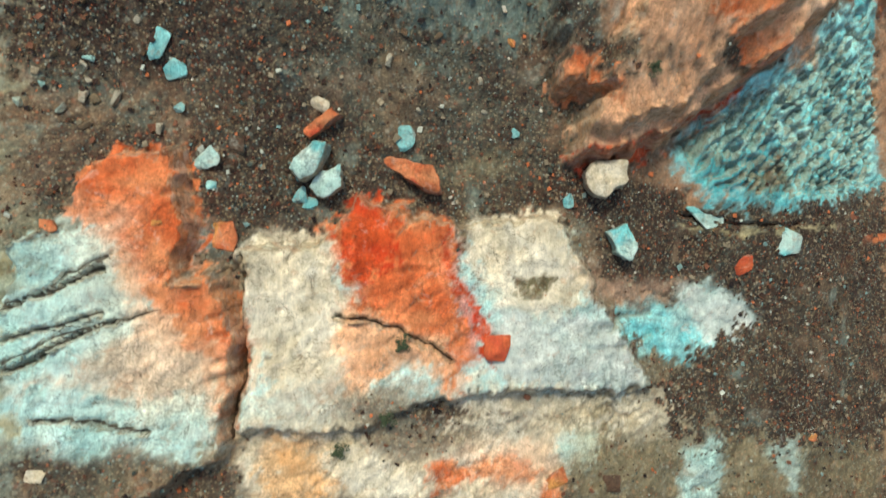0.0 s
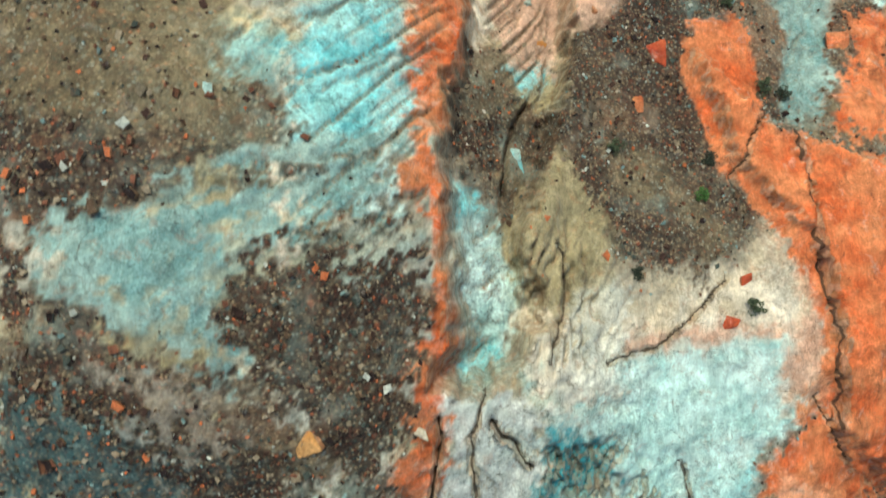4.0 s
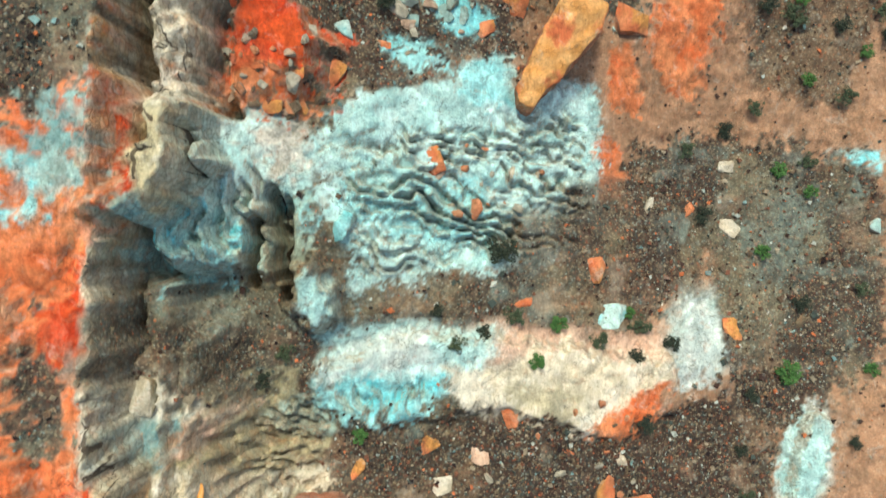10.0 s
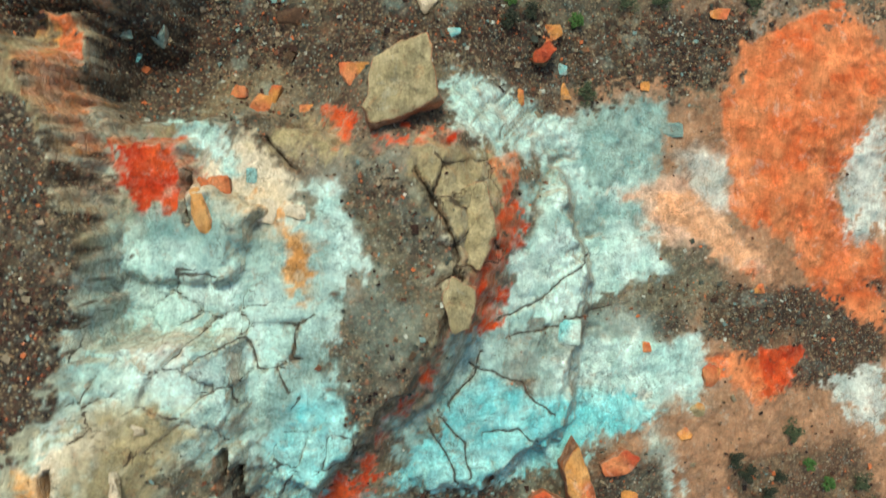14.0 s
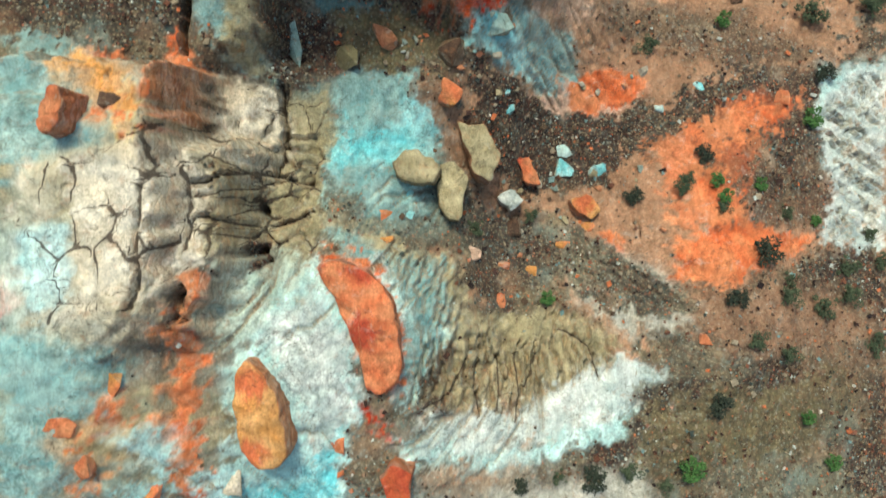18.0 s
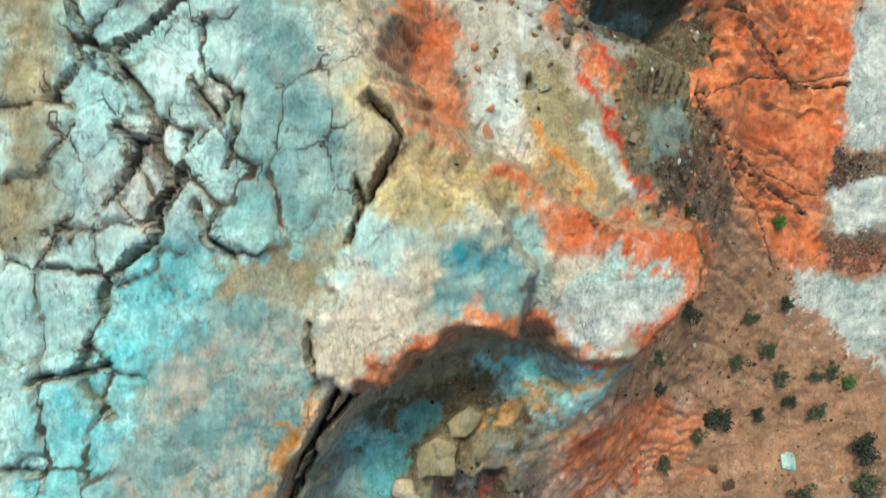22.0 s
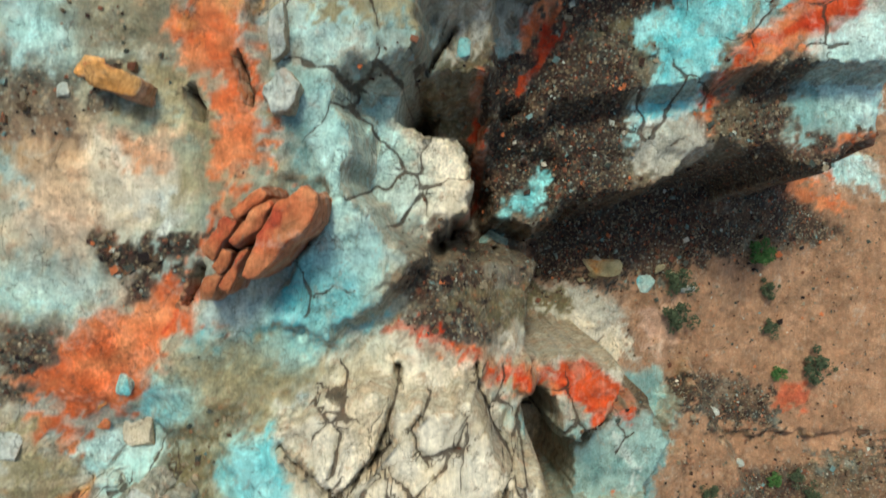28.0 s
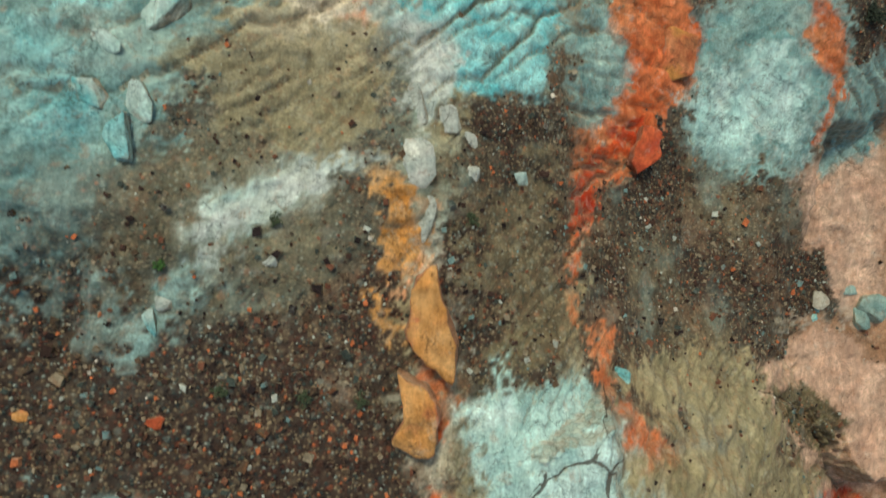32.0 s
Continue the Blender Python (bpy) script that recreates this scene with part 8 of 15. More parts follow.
# shade in the pit at the fin's foot, painted maroon
paint("maroon", [(-8.0,38.2),(-5.3,38.9),(-2.9,38.7),(-3.1,37.2),(-5.0,36.8),(-7.0,37.4)], edge=0.6)
paint("brown", [(-4.8,41.4),(-1.4,41.9),(-0.5,39.6),(-1.8,38.7),(-6.5,38.9)], edge=0.8)
paint("olive", [(-4.2,43.6),(-1.7,44.3),(-1.4,42.3),(-3.4,41.4),(-4.4,41.7)], edge=0.9, strength=0.8)
paint("amber", [(-5.2,42.1),(-3.7,42.7),(-4.0,41.4),(-5.3,40.4)], edge=0.4)
paint("pale", [(-2.2,46.2),(1.8,46.1),(1.8,44.7),(-1.7,44.3)], edge=0.8, strength=0.7)
paint("pink", [(-1.8,44.6),(0.4,44.6),(0.2,42.8),(-1.0,41.6),(-1.9,43.1)], edge=0.7, strength=0.8)
paint("brown", [(2.2,51.7),(13.0,52.7),(15.0,48.7),(12.8,46.3),(5.1,45.3),(1.3,48.0)], edge=1.0)
paint("maroon", [(7.5,49.2),(13.0,50.2),(13.7,47.6),(8.8,45.9)], edge=1.0, strength=0.5)
paint("brown", [(-1.0,41.4),(5.1,41.9),(5.5,39.7),(4.3,36.8),(-0.4,36.9)], edge=0.9)
paint("grey", [(-3.1,38.3),(0.5,38.7),(1.2,35.3),(-2.1,35.9)], edge=0.9)
paint("pale", [(-1.5,36.9),(0.2,36.9),(0.0,35.8),(-1.3,35.9)], edge=0.7, strength=0.8)
paint("red", [(-6.5,36.5),(-5.4,36.4),(-4.3,35.4),(-3.0,34.6),(-3.9,34.5),(-5.9,35.3)], edge=0.4)
paint("yellow", [(-4.7,36.2),(-2.9,35.7),(-0.8,35.7),(-0.4,34.9),(-1.8,34.8),(-3.7,35.2)], edge=0.4)
paint("red", [(-2.9,35.1),(-1.1,34.6),(-0.3,33.2),(-1.0,33.4),(-1.7,34.0),(-2.7,34.7)], edge=0.4)
paint("cream", [(-0.8,35.3),(0.5,35.3),(1.3,32.2),(-0.1,32.8),(-0.7,34.6)], edge=0.5)
paint("pink", [(0.7,35.4),(5.1,35.7),(7.1,34.0),(6.0,31.7),(1.3,31.9)], edge=1.0)
paint("khaki", [(3.9,38.7),(13.0,38.7),(13.3,35.4),(9.6,34.2),(5.3,35.7)], edge=1.2, strength=0.8)
paint("grey", [(6.2,35.3),(13.3,35.4),(13.2,32.1),(7.1,33.6)], edge=1.2, strength=0.6)
paint("bluegrey", [(13.5,37.2),(15.3,37.2),(16.4,34.1),(15.1,31.6),(13.9,34.1)], edge=0.8)
paint("pale", [(15.5,36.7),(17.0,37.6),(19.6,37.7),(18.9,34.0),(17.8,34.4),(15.9,34.9)], edge=0.5)
paint("sand", [(10.7,43.9),(19.8,50.3),(19.7,41.7),(10.8,38.7)], edge=1.2)
paint("sand", [(17.7,53.0),(20.0,53.0),(19.9,49.8),(17.6,47.7)], edge=0.9)
paint("bluegrey", [(12.9,40.4),(15.7,41.1),(19.7,41.9),(19.7,40.7),(15.1,40.1)], edge=0.8, strength=0.7)
paint("brown", [(-9.1,38.6),(-8.2,37.9),(-6.5,35.9),(-4.5,34.8),(-5.0,33.5),(-11.5,33.9),(-10.7,36.1)], edge=0.6)
paint("deep", [(-9.3,38.3),(-8.6,38.5),(-8.6,35.9),(-11.0,35.1)], edge=1.0, strength=0.5)
paint("pale", [(-7.7,37.0),(-6.5,36.8),(-6.1,35.3),(-7.6,35.2)], edge=0.9, strength=0.7)
# shade on the floor of the deep cleft, put into its colour
paint("maroon", [(-13.3,48.7),(-10.2,48.3),(-10.0,46.3),(-11.0,46.6)], edge=0.6, strength=0.6)
paint("brown", [(-12.2,83.8),(-10.3,84.1),(-10.2,82.0),(-10.6,80.4),(-11.8,78.0)], edge=0.5)
paint("bluegrey", [(-10.3,84.1),(-8.0,84.7),(-5.6,83.9),(-3.5,83.9),(-3.4,79.7),(-5.7,77.2),(-7.3,77.8),(-7.5,79.1),(-10.4,78.9),(-10.6,80.3),(-10.2,81.9)], edge=0.8)
paint("pale", [(-10.0,82.2),(-7.8,83.1),(-4.1,82.7),(-0.6,82.9),(-0.9,81.1),(-4.8,80.4),(-5.5,79.6),(-9.4,79.0)], edge=1.5, strength=0.6)
paint("amber", [(-5.2,83.9),(-4.3,83.7),(-4.1,82.0),(-5.0,82.1)], edge=0.6, strength=0.7)
paint("khaki", [(-10.0,78.8),(-7.5,79.1),(-7.8,77.0),(-7.5,75.8),(-9.8,75.9),(-10.1,77.4)], edge=0.8)
paint("grey", [(-7.8,77.1),(-6.7,77.2),(-6.6,74.4),(-8.4,74.6),(-8.4,75.5)], edge=0.8, strength=0.8)
paint("pale", [(-10.1,75.5),(-8.4,75.4),(-8.8,74.3),(-10.0,74.4)], edge=0.7, strength=0.8)
paint("teal", [(-5.0,78.3),(-3.4,79.2),(-3.0,77.0),(-4.4,75.3),(-5.5,75.0),(-5.9,76.1)], edge=0.6)
paint("orange", [(-6.7,77.3),(-6.4,75.7),(-6.9,73.5),(-6.8,73.8),(-6.6,75.8)], edge=0.3, strength=0.8)
paint("bluegrey", [(-3.7,74.5),(-2.2,74.8),(-2.4,72.8),(-3.6,72.7)], edge=0.4)
paint("bluegrey", [(-0.2,80.5),(2.0,81.4),(1.9,78.1),(0.7,75.2),(-0.6,78.1)], edge=0.5)
paint("bluegrey", [(2.1,83.6),(6.0,85.8),(8.3,85.1),(8.0,83.6),(4.4,81.9),(2.7,80.2),(1.4,79.7)], edge=0.7)
paint("pale", [(3.1,79.6),(9.4,79.3),(9.4,76.9),(5.8,76.0),(3.6,76.9)], edge=1.0, strength=0.7)
paint("grey", [(4.6,82.4),(11.3,84.2),(12.1,81.8),(9.4,79.6),(5.0,79.7)], edge=1.0)
paint("pink", [(8.0,86.5),(9.7,86.3),(11.8,84.4),(10.5,83.4),(8.1,84.6)], edge=0.7)
paint("brown", [(10.9,81.8),(20.3,82.3),(20.6,76.5),(16.1,77.5),(11.4,79.9)], edge=1.0, strength=0.8)
paint("grey", [(-2.2,74.2),(5.9,74.3),(9.4,75.0),(9.8,71.0),(5.6,70.2),(-1.8,70.2)], edge=0.9)
paint("olive", [(1.7,71.4),(6.6,71.1),(7.3,69.5),(2.7,69.5)], edge=1.0, strength=0.5)
paint("brown", [(-5.7,70.8),(-0.5,70.1),(2.7,69.0),(2.2,66.9),(-6.0,68.0)], edge=0.9, strength=0.8)
paint("sand", [(11.5,76.5),(20.7,77.6),(21.3,65.1),(14.6,65.6),(11.5,70.4)], edge=1.2)
paint("brown", [(12.6,74.5),(18.8,74.9),(20.9,72.3),(19.0,66.1),(14.6,67.3)], edge=1.5, strength=0.5)
paint("bluegrey", [(-7.0,72.6),(-5.5,72.1),(-5.7,70.4),(-6.8,70.7)], edge=0.6)
paint("khaki", [(-8.3,73.9),(-7.1,73.3),(-7.2,71.5),(-7.2,70.3),(-8.2,72.0)], edge=0.7)
paint("teal", [(-11.1,72.7),(-9.3,72.8),(-9.2,70.5),(-11.3,70.6)], edge=0.6)
paint("bluegrey", [(-8.8,142.8),(-6.6,143.5),(-6.0,140.4),(-4.6,138.2),(-3.6,138.4),(-2.3,135.6),(-1.7,132.7),(-9.1,132.0),(-8.8,137.3),(-8.4,139.8)], edge=0.9)
paint("khaki", [(-9.9,142.3),(-8.7,142.3),(-8.4,138.5),(-9.1,131.9),(-10.1,132.0)], edge=0.9)
paint("brown", [(-9.8,139.8),(-8.8,139.9),(-8.7,138.5),(-9.9,138.2)], edge=0.8, strength=0.7)
paint("khaki", [(-5.4,143.6),(-2.1,143.4),(-1.9,140.3),(-2.1,136.6),(-2.8,137.6),(-3.5,139.7),(-5.0,140.3)], edge=0.9)
paint("brown", [(-4.3,142.9),(-3.5,142.9),(-3.3,141.1),(-4.1,141.1)], edge=0.8, strength=0.7)
paint("bluegrey", [(-3.9,145.0),(-2.2,145.5),(-2.4,144.0),(-3.6,143.6)], edge=0.8)
paint("olive", [(-1.5,143.9),(-0.2,144.6),(-0.8,142.8),(-1.5,142.5)], edge=0.6)
paint("yellow", [(-2.3,136.6),(-1.0,135.8),(-1.2,134.8),(-2.0,134.8),(-2.5,135.8)], edge=0.9, strength=0.8)
paint("yellow", [(-1.0,134.6),(-0.2,134.8),(1.8,134.0),(3.3,132.4),(1.7,132.4),(-0.9,132.6),(-1.7,133.3)], edge=0.7)
paint("olive", [(-0.7,134.5),(1.2,134.0),(2.4,132.7),(0.8,133.1),(-0.7,133.9)], edge=0.8, strength=0.7)
paint("cream", [(0.6,133.5),(2.4,132.7),(2.4,131.5),(0.6,132.3)], edge=0.8, strength=0.7)
paint("stone", [(0.3,138.9),(0.6,140.7),(2.6,140.9),(2.3,138.2),(2.4,135.0),(0.8,135.1),(0.5,136.9)], edge=0.6)
paint("bluegrey", [(-0.8,142.8),(0.2,142.9),(1.9,142.6),(1.6,140.9),(-0.8,141.6)], edge=0.7)
paint("tan", [(-1.5,138.8),(0.3,138.9),(0.5,136.3),(0.3,135.4),(-0.6,135.6),(-1.3,137.0)], edge=0.7)
paint("orange", [(-1.3,138.2),(0.1,138.0),(0.0,136.3),(-0.6,135.6),(-1.3,137.0)], edge=0.9, strength=0.5)
paint("stone", [(2.3,138.6),(3.6,138.3),(4.6,136.3),(6.0,133.7),(5.3,133.4),(3.7,136.3),(2.5,136.9)], edge=0.6)
paint("orange", [(3.7,138.6),(4.4,138.4),(5.4,136.0),(6.1,133.7),(5.8,133.7),(4.6,136.3)], edge=0.3)
# shade in the hollow under the bulge, painted maroon
paint("maroon", [(3.6,140.8),(6.1,141.2),(10.5,141.8),(10.4,139.4),(5.5,138.6),(3.9,138.9)], edge=0.5)
paint("sand", [(6.1,135.7),(12.8,134.0),(16.9,130.9),(17.5,126.2),(6.0,132.0)], edge=1.0)
paint("pale", [(-8.6,142.2),(-6.8,142.9),(-6.0,140.4),(-4.6,138.2),(-4.7,136.1),(-4.3,134.0),(-4.8,132.2),(-8.6,132.1),(-8.6,137.3),(-8.3,139.8)], edge=0.6)
paint("white", [(-7.5,141.5),(-6.4,141.5),(-6.4,140.0),(-7.3,140.1)], edge=0.5, strength=0.7)
paint("white", [(-7.6,138.5),(-6.3,139.4),(-5.9,138.3),(-6.9,137.3)], edge=0.6, strength=0.7)
paint("white", [(-5.8,136.0),(-4.8,136.1),(-5.0,134.9),(-5.7,135.1)], edge=0.4, strength=0.7)
paint("white", [(-8.3,134.9),(-6.5,134.1),(-6.6,132.2),(-8.4,132.7)], edge=0.6, strength=0.7)
paint("teal", [(-8.7,137.9),(-7.2,136.5),(-6.8,134.7),(-8.4,133.4)], edge=1.2, strength=0.4)
paint("teal", [(-5.9,140.2),(-4.9,140.1),(-5.1,139.4),(-5.9,139.8)], edge=0.6, strength=0.5)
paint("cream", [(-2.9,138.1),(-1.7,137.9),(-1.8,136.6),(-2.7,136.1)], edge=0.7)
paint("cream", [(-3.7,140.1),(-2.2,140.3),(-2.6,139.0),(-3.2,139.0)], edge=0.7, strength=0.8)
paint("amber", [(-11.3,77.4),(-10.4,77.6),(-11.0,73.6),(-11.1,72.2),(-11.3,73.2)], edge=0.5, strength=0.8)
paint("maroon", [(-11.4,75.5),(-10.5,75.5),(-11.0,74.0),(-11.3,74.7)], edge=0.5, strength=0.6)
paint("sand", [(11.2,106.5),(17.2,106.6),(21.2,104.8),(21.4,103.2),(12.4,103.5),(10.2,104.7)], edge=1.2, strength=0.8)
paint("sand", [(9.1,94.3),(12.7,96.1),(15.4,97.1),(14.2,94.1),(10.0,91.4)], edge=1.2, strength=0.6)
paint("pale", [(-5.7,98.6),(-1.8,99.3),(1.7,97.8),(0.4,95.8),(-4.6,96.5)], edge=1.0, strength=0.6)
paint("pale", [(-2.2,100.6),(2.6,99.6),(8.6,101.5),(9.7,103.0),(10.1,102.0),(8.0,100.0),(2.6,98.7),(-1.8,99.7)], edge=0.6)
paint("tan", [(-1.4,99.3),(5.0,98.6),(10.0,100.0),(11.1,97.6),(4.0,96.4),(-0.5,97.1)], edge=1.2, strength=0.7)
paint("pale", [(-7.9,107.1),(-6.0,107.8),(-3.5,105.5),(-3.4,102.2),(-5.2,101.4),(-7.2,103.2)], edge=0.9, strength=0.6)
# next three: shade below the ledges, put into the colour of ground and wall
paint("maroon", [(-1.6,167.4),(-0.3,168.0),(1.2,168.2),(1.2,166.2),(-0.2,165.6),(-1.3,166.0)], edge=0.5)
paint("maroon", [(3.7,169.5),(4.7,170.4),(9.8,172.2),(15.2,172.7),(14.4,169.5),(7.9,168.1),(3.9,167.8)], edge=0.8)
paint("brown", [(8.0,171.7),(15.5,172.8),(15.8,172.5),(10.5,171.3)], edge=0.8)
paint("brown", [(11.9,172.0),(15.6,172.6),(19.5,169.8),(13.7,167.9)], edge=1.2, strength=0.6)
paint("brown", [(-10.3,166.8),(-9.1,166.9),(-9.2,164.9),(-10.3,164.8)], edge=0.9, strength=0.7)
paint("pale", [(-10.3,168.1),(-7.8,168.3),(-8.1,167.4),(-9.6,166.9),(-10.3,167.1)], edge=0.9, strength=0.7)
paint("deep", [(-4.2,168.4),(-1.6,169.5),(-2.5,167.1),(-4.4,166.5),(-5.4,166.5),(-4.5,167.8)], edge=0.8, strength=0.7)
paint("white", [(-5.3,167.1),(-3.9,168.5),(-4.2,167.6),(-5.1,166.8)], edge=0.5, strength=0.8)
paint("khaki", [(-6.3,166.1),(-2.8,166.7),(-3.0,165.3),(-4.6,164.7),(-6.6,165.0)], edge=0.9)
paint("teal", [(-7.4,165.6),(-6.1,165.4),(-5.8,164.6),(-7.0,164.4)], edge=0.7, strength=0.6)
paint("bluegrey", [(-2.6,166.4),(-1.5,167.4),(-1.5,166.2),(-0.5,165.6),(-2.2,165.5)], edge=0.6)
paint("teal", [(-5.1,163.5),(-4.2,164.2),(-3.3,162.1),(-3.0,160.0),(-3.0,156.7),(-4.5,156.8),(-4.0,160.0),(-4.9,161.8)], edge=0.5)
paint("pale", [(-4.1,161.8),(-3.0,161.3),(-3.0,157.8),(-4.2,157.1),(-4.0,159.7)], edge=1.1, strength=0.5)
paint("bluegrey", [(-2.2,157.3),(-0.6,159.1),(-0.0,157.9),(-0.8,156.5),(-2.4,156.5)], edge=0.7)
paint("deep", [(-0.0,157.9),(3.1,156.9),(3.9,154.6),(-0.3,155.3)], edge=0.6, strength=0.8)
paint("stone", [(7.4,163.3),(11.0,162.4),(10.8,160.9),(7.1,159.8),(9.6,155.8),(6.4,156.4),(6.8,160.4)], edge=0.5)
paint("peach", [(-9.2,162.5),(-8.5,163.1),(-8.6,161.7),(-9.5,160.9),(-9.8,161.8)], edge=0.6)
paint("orange", [(-9.1,162.4),(-8.6,162.8),(-8.6,161.4),(-9.5,160.7),(-9.6,161.6)], edge=0.5, strength=0.8)
paint("khaki", [(-10.2,160.7),(-7.8,160.4),(-7.5,158.3),(-7.7,156.4),(-10.1,156.5)], edge=0.9, strength=0.7)
paint("sand", [(11.3,168.3),(21.4,169.9),(21.4,157.8),(11.7,158.4),(10.5,163.5)], edge=1.2)
paint("maroon", [(12.0,163.3),(15.0,162.8),(16.1,160.6),(12.2,160.7)], edge=0.9, strength=0.7)
paint("red", [(16.1,162.5),(18.0,162.6),(17.5,161.2),(15.8,161.4)], edge=0.6, strength=0.7)
paint("brown", [(12.8,157.9),(21.4,158.8),(21.4,154.0),(14.0,153.2)], edge=1.4, strength=0.5)
paint("maroon", [(5.8,156.6),(9.9,155.3),(10.7,151.8),(7.6,151.8)], edge=0.9, strength=0.6)
paint("bluegrey", [(-15.2,115.0),(-12.8,115.1),(-10.2,112.1),(-10.5,110.7),(-12.5,110.6)], edge=0.9)
paint("orange", [(-10.0,116.5),(-9.4,116.5),(-9.2,114.6),(-8.3,113.7),(-8.5,111.2),(-8.9,111.0),(-8.7,113.5)], edge=0.4)
paint("khaki", [(-11.0,110.2),(-8.9,110.5),(-8.8,107.4),(-9.5,105.5),(-10.8,105.9),(-11.6,108.1)], edge=0.9)
paint("pale", [(-12.4,108.2),(-10.6,108.1),(-10.7,105.9),(-12.3,105.8)], edge=0.8, strength=0.7)
paint("maroon", [(-7.0,108.0),(-6.2,108.1),(-6.4,107.2),(-6.9,107.2)], edge=0.3)
paint("bluegrey", [(-5.2,112.8),(-2.1,113.9),(-0.2,112.2),(-0.6,108.8),(-3.3,108.8),(-4.6,111.0)], edge=0.9)
# shade beneath the overhanging split block, put into the ground's colour
paint("maroon", [(-6.8,116.8),(-0.3,117.6),(-0.0,115.3),(-3.5,114.8),(-6.8,115.4)], edge=0.6)
paint("pale", [(-2.2,106.6),(-0.1,106.1),(0.4,105.2),(-0.9,102.3),(-1.7,102.0),(-2.0,105.4)], edge=0.5)
paint("pale", [(-5.6,105.5),(-3.4,105.4),(-2.9,102.6),(-4.4,100.7),(-5.8,103.2)], edge=1.0, strength=0.8)
paint("tan", [(0.4,105.6),(5.4,105.5),(7.4,104.0),(4.4,103.0),(0.8,103.3)], edge=0.8, strength=0.8)
paint("orange", [(-4.8,107.6),(-3.2,107.6),(-2.6,106.6),(-1.3,104.1),(-1.7,102.7),(-2.5,102.3),(-2.9,104.2),(-3.8,105.8)], edge=0.3)
paint("pale", [(18.7,117.2),(22.4,118.0),(22.0,109.3),(19.9,109.9),(18.2,113.2)], edge=0.5)
paint("sand", [(3.9,118.3),(18.0,120.8),(17.3,117.8),(10.0,117.0),(4.1,117.3)], edge=1.0)
paint("orange", [(11.1,114.6),(17.3,116.4),(16.3,113.9),(11.8,111.7)], edge=1.2, strength=0.6)
paint("brown", [(12.0,113.7),(18.9,114.4),(19.0,109.3),(12.0,108.6)], edge=1.2, strength=0.5)
paint("brown", [(0.9,114.9),(8.4,114.8),(7.8,110.9),(2.9,110.5),(1.2,113.0)], edge=0.9)
paint("stone", [(5.6,108.5),(8.1,108.0),(10.4,106.6),(11.1,104.4),(8.3,104.1),(6.0,105.5)], edge=0.6)
paint("white", [(-1.3,101.7),(2.8,100.9),(7.2,102.2),(9.8,102.9),(7.7,100.8),(2.7,99.7),(-0.9,100.1)], edge=0.5)
paint("brown", [(8.3,102.2),(21.3,103.9),(20.6,96.6),(2.7,97.9),(5.1,99.2),(8.1,99.9)], edge=1.0)
paint("sand", [(9.7,101.2),(15.7,102.5),(21.3,104.4),(21.5,102.7),(15.0,100.6),(10.1,99.6)], edge=1.0, strength=0.6)
paint("brown", [(-10.3,190.9),(-2.3,190.9),(-1.6,186.4),(-10.2,186.9)], edge=0.9)
paint("grey", [(-8.1,196.8),(-2.4,198.5),(-2.1,192.6),(-3.7,190.9),(-7.4,191.2),(-8.4,194.2)], edge=1.2)
paint("khaki", [(-7.6,194.8),(-3.3,195.8),(-2.1,192.9),(-4.7,191.2),(-6.8,192.2)], edge=1.5, strength=0.5)
paint("bluegrey", [(-10.0,196.5),(-8.4,197.3),(-7.6,195.6),(-8.4,193.0),(-10.2,191.4)], edge=1.2, strength=0.8)
paint("pale", [(-6.5,193.7),(-3.8,194.8),(-3.8,194.1),(-5.4,192.8),(-6.4,192.6)], edge=0.6)
paint("teal", [(-0.8,199.9),(2.4,200.8),(2.8,198.2),(0.6,197.1),(-0.8,197.8)], edge=0.7)
paint("brown", [(-0.8,196.9),(2.8,197.8),(3.2,193.1),(1.0,192.1),(-0.5,193.0)], edge=0.9, strength=0.8)
paint("tan", [(2.5,199.7),(3.5,199.1),(3.6,193.5),(2.8,193.1)], edge=0.7)
paint("bluegrey", [(8.3,202.1),(13.3,202.5),(12.9,198.7),(10.9,195.4),(8.3,196.8)], edge=0.8)
paint("bluegrey", [(13.8,199.7),(17.4,201.9),(19.1,199.2),(17.4,196.8)], edge=0.6)
paint("orange", [(5.1,201.5),(7.6,202.0),(7.5,199.5),(4.7,197.1),(3.6,193.1),(3.4,193.5),(4.2,196.6)], edge=0.4)
paint("brown", [(4.7,194.9),(12.2,195.2),(13.5,190.7),(10.6,188.7),(3.9,190.0),(3.8,192.1)], edge=0.9)
paint("pink", [(13.1,196.1),(19.9,198.4),(20.8,189.9),(16.8,191.0)], edge=0.8)
paint("brown", [(11.8,193.0),(17.2,193.1),(18.1,189.9),(13.4,190.2)], edge=0.8)
paint("maroon", [(-7.4,162.4),(-6.3,162.6),(-4.1,161.3),(-3.9,160.0),(-4.5,158.4),(-4.5,156.8),(-7.3,156.6),(-7.4,158.6),(-7.2,160.4)], edge=0.4, strength=0.8)
paint("grey", [(-8.3,11.1),(-4.0,11.1),(3.9,10.2),(4.4,6.4),(3.0,4.2),(-4.5,5.1),(-7.1,7.9)], edge=1.2)
paint("teal", [(-3.4,13.1),(3.8,13.8),(4.2,12.4),(3.4,10.9),(1.8,10.8),(0.3,11.6),(-2.5,11.9)], edge=0.5)
paint("deep", [(-1.5,13.3),(1.3,13.6),(2.9,12.0),(1.8,11.3),(-0.1,12.2)], edge=0.9, strength=0.6)
paint("cream", [(4.0,13.9),(11.5,14.5),(9.7,12.1),(7.8,9.0),(6.7,8.1),(5.3,9.4)], edge=0.9)
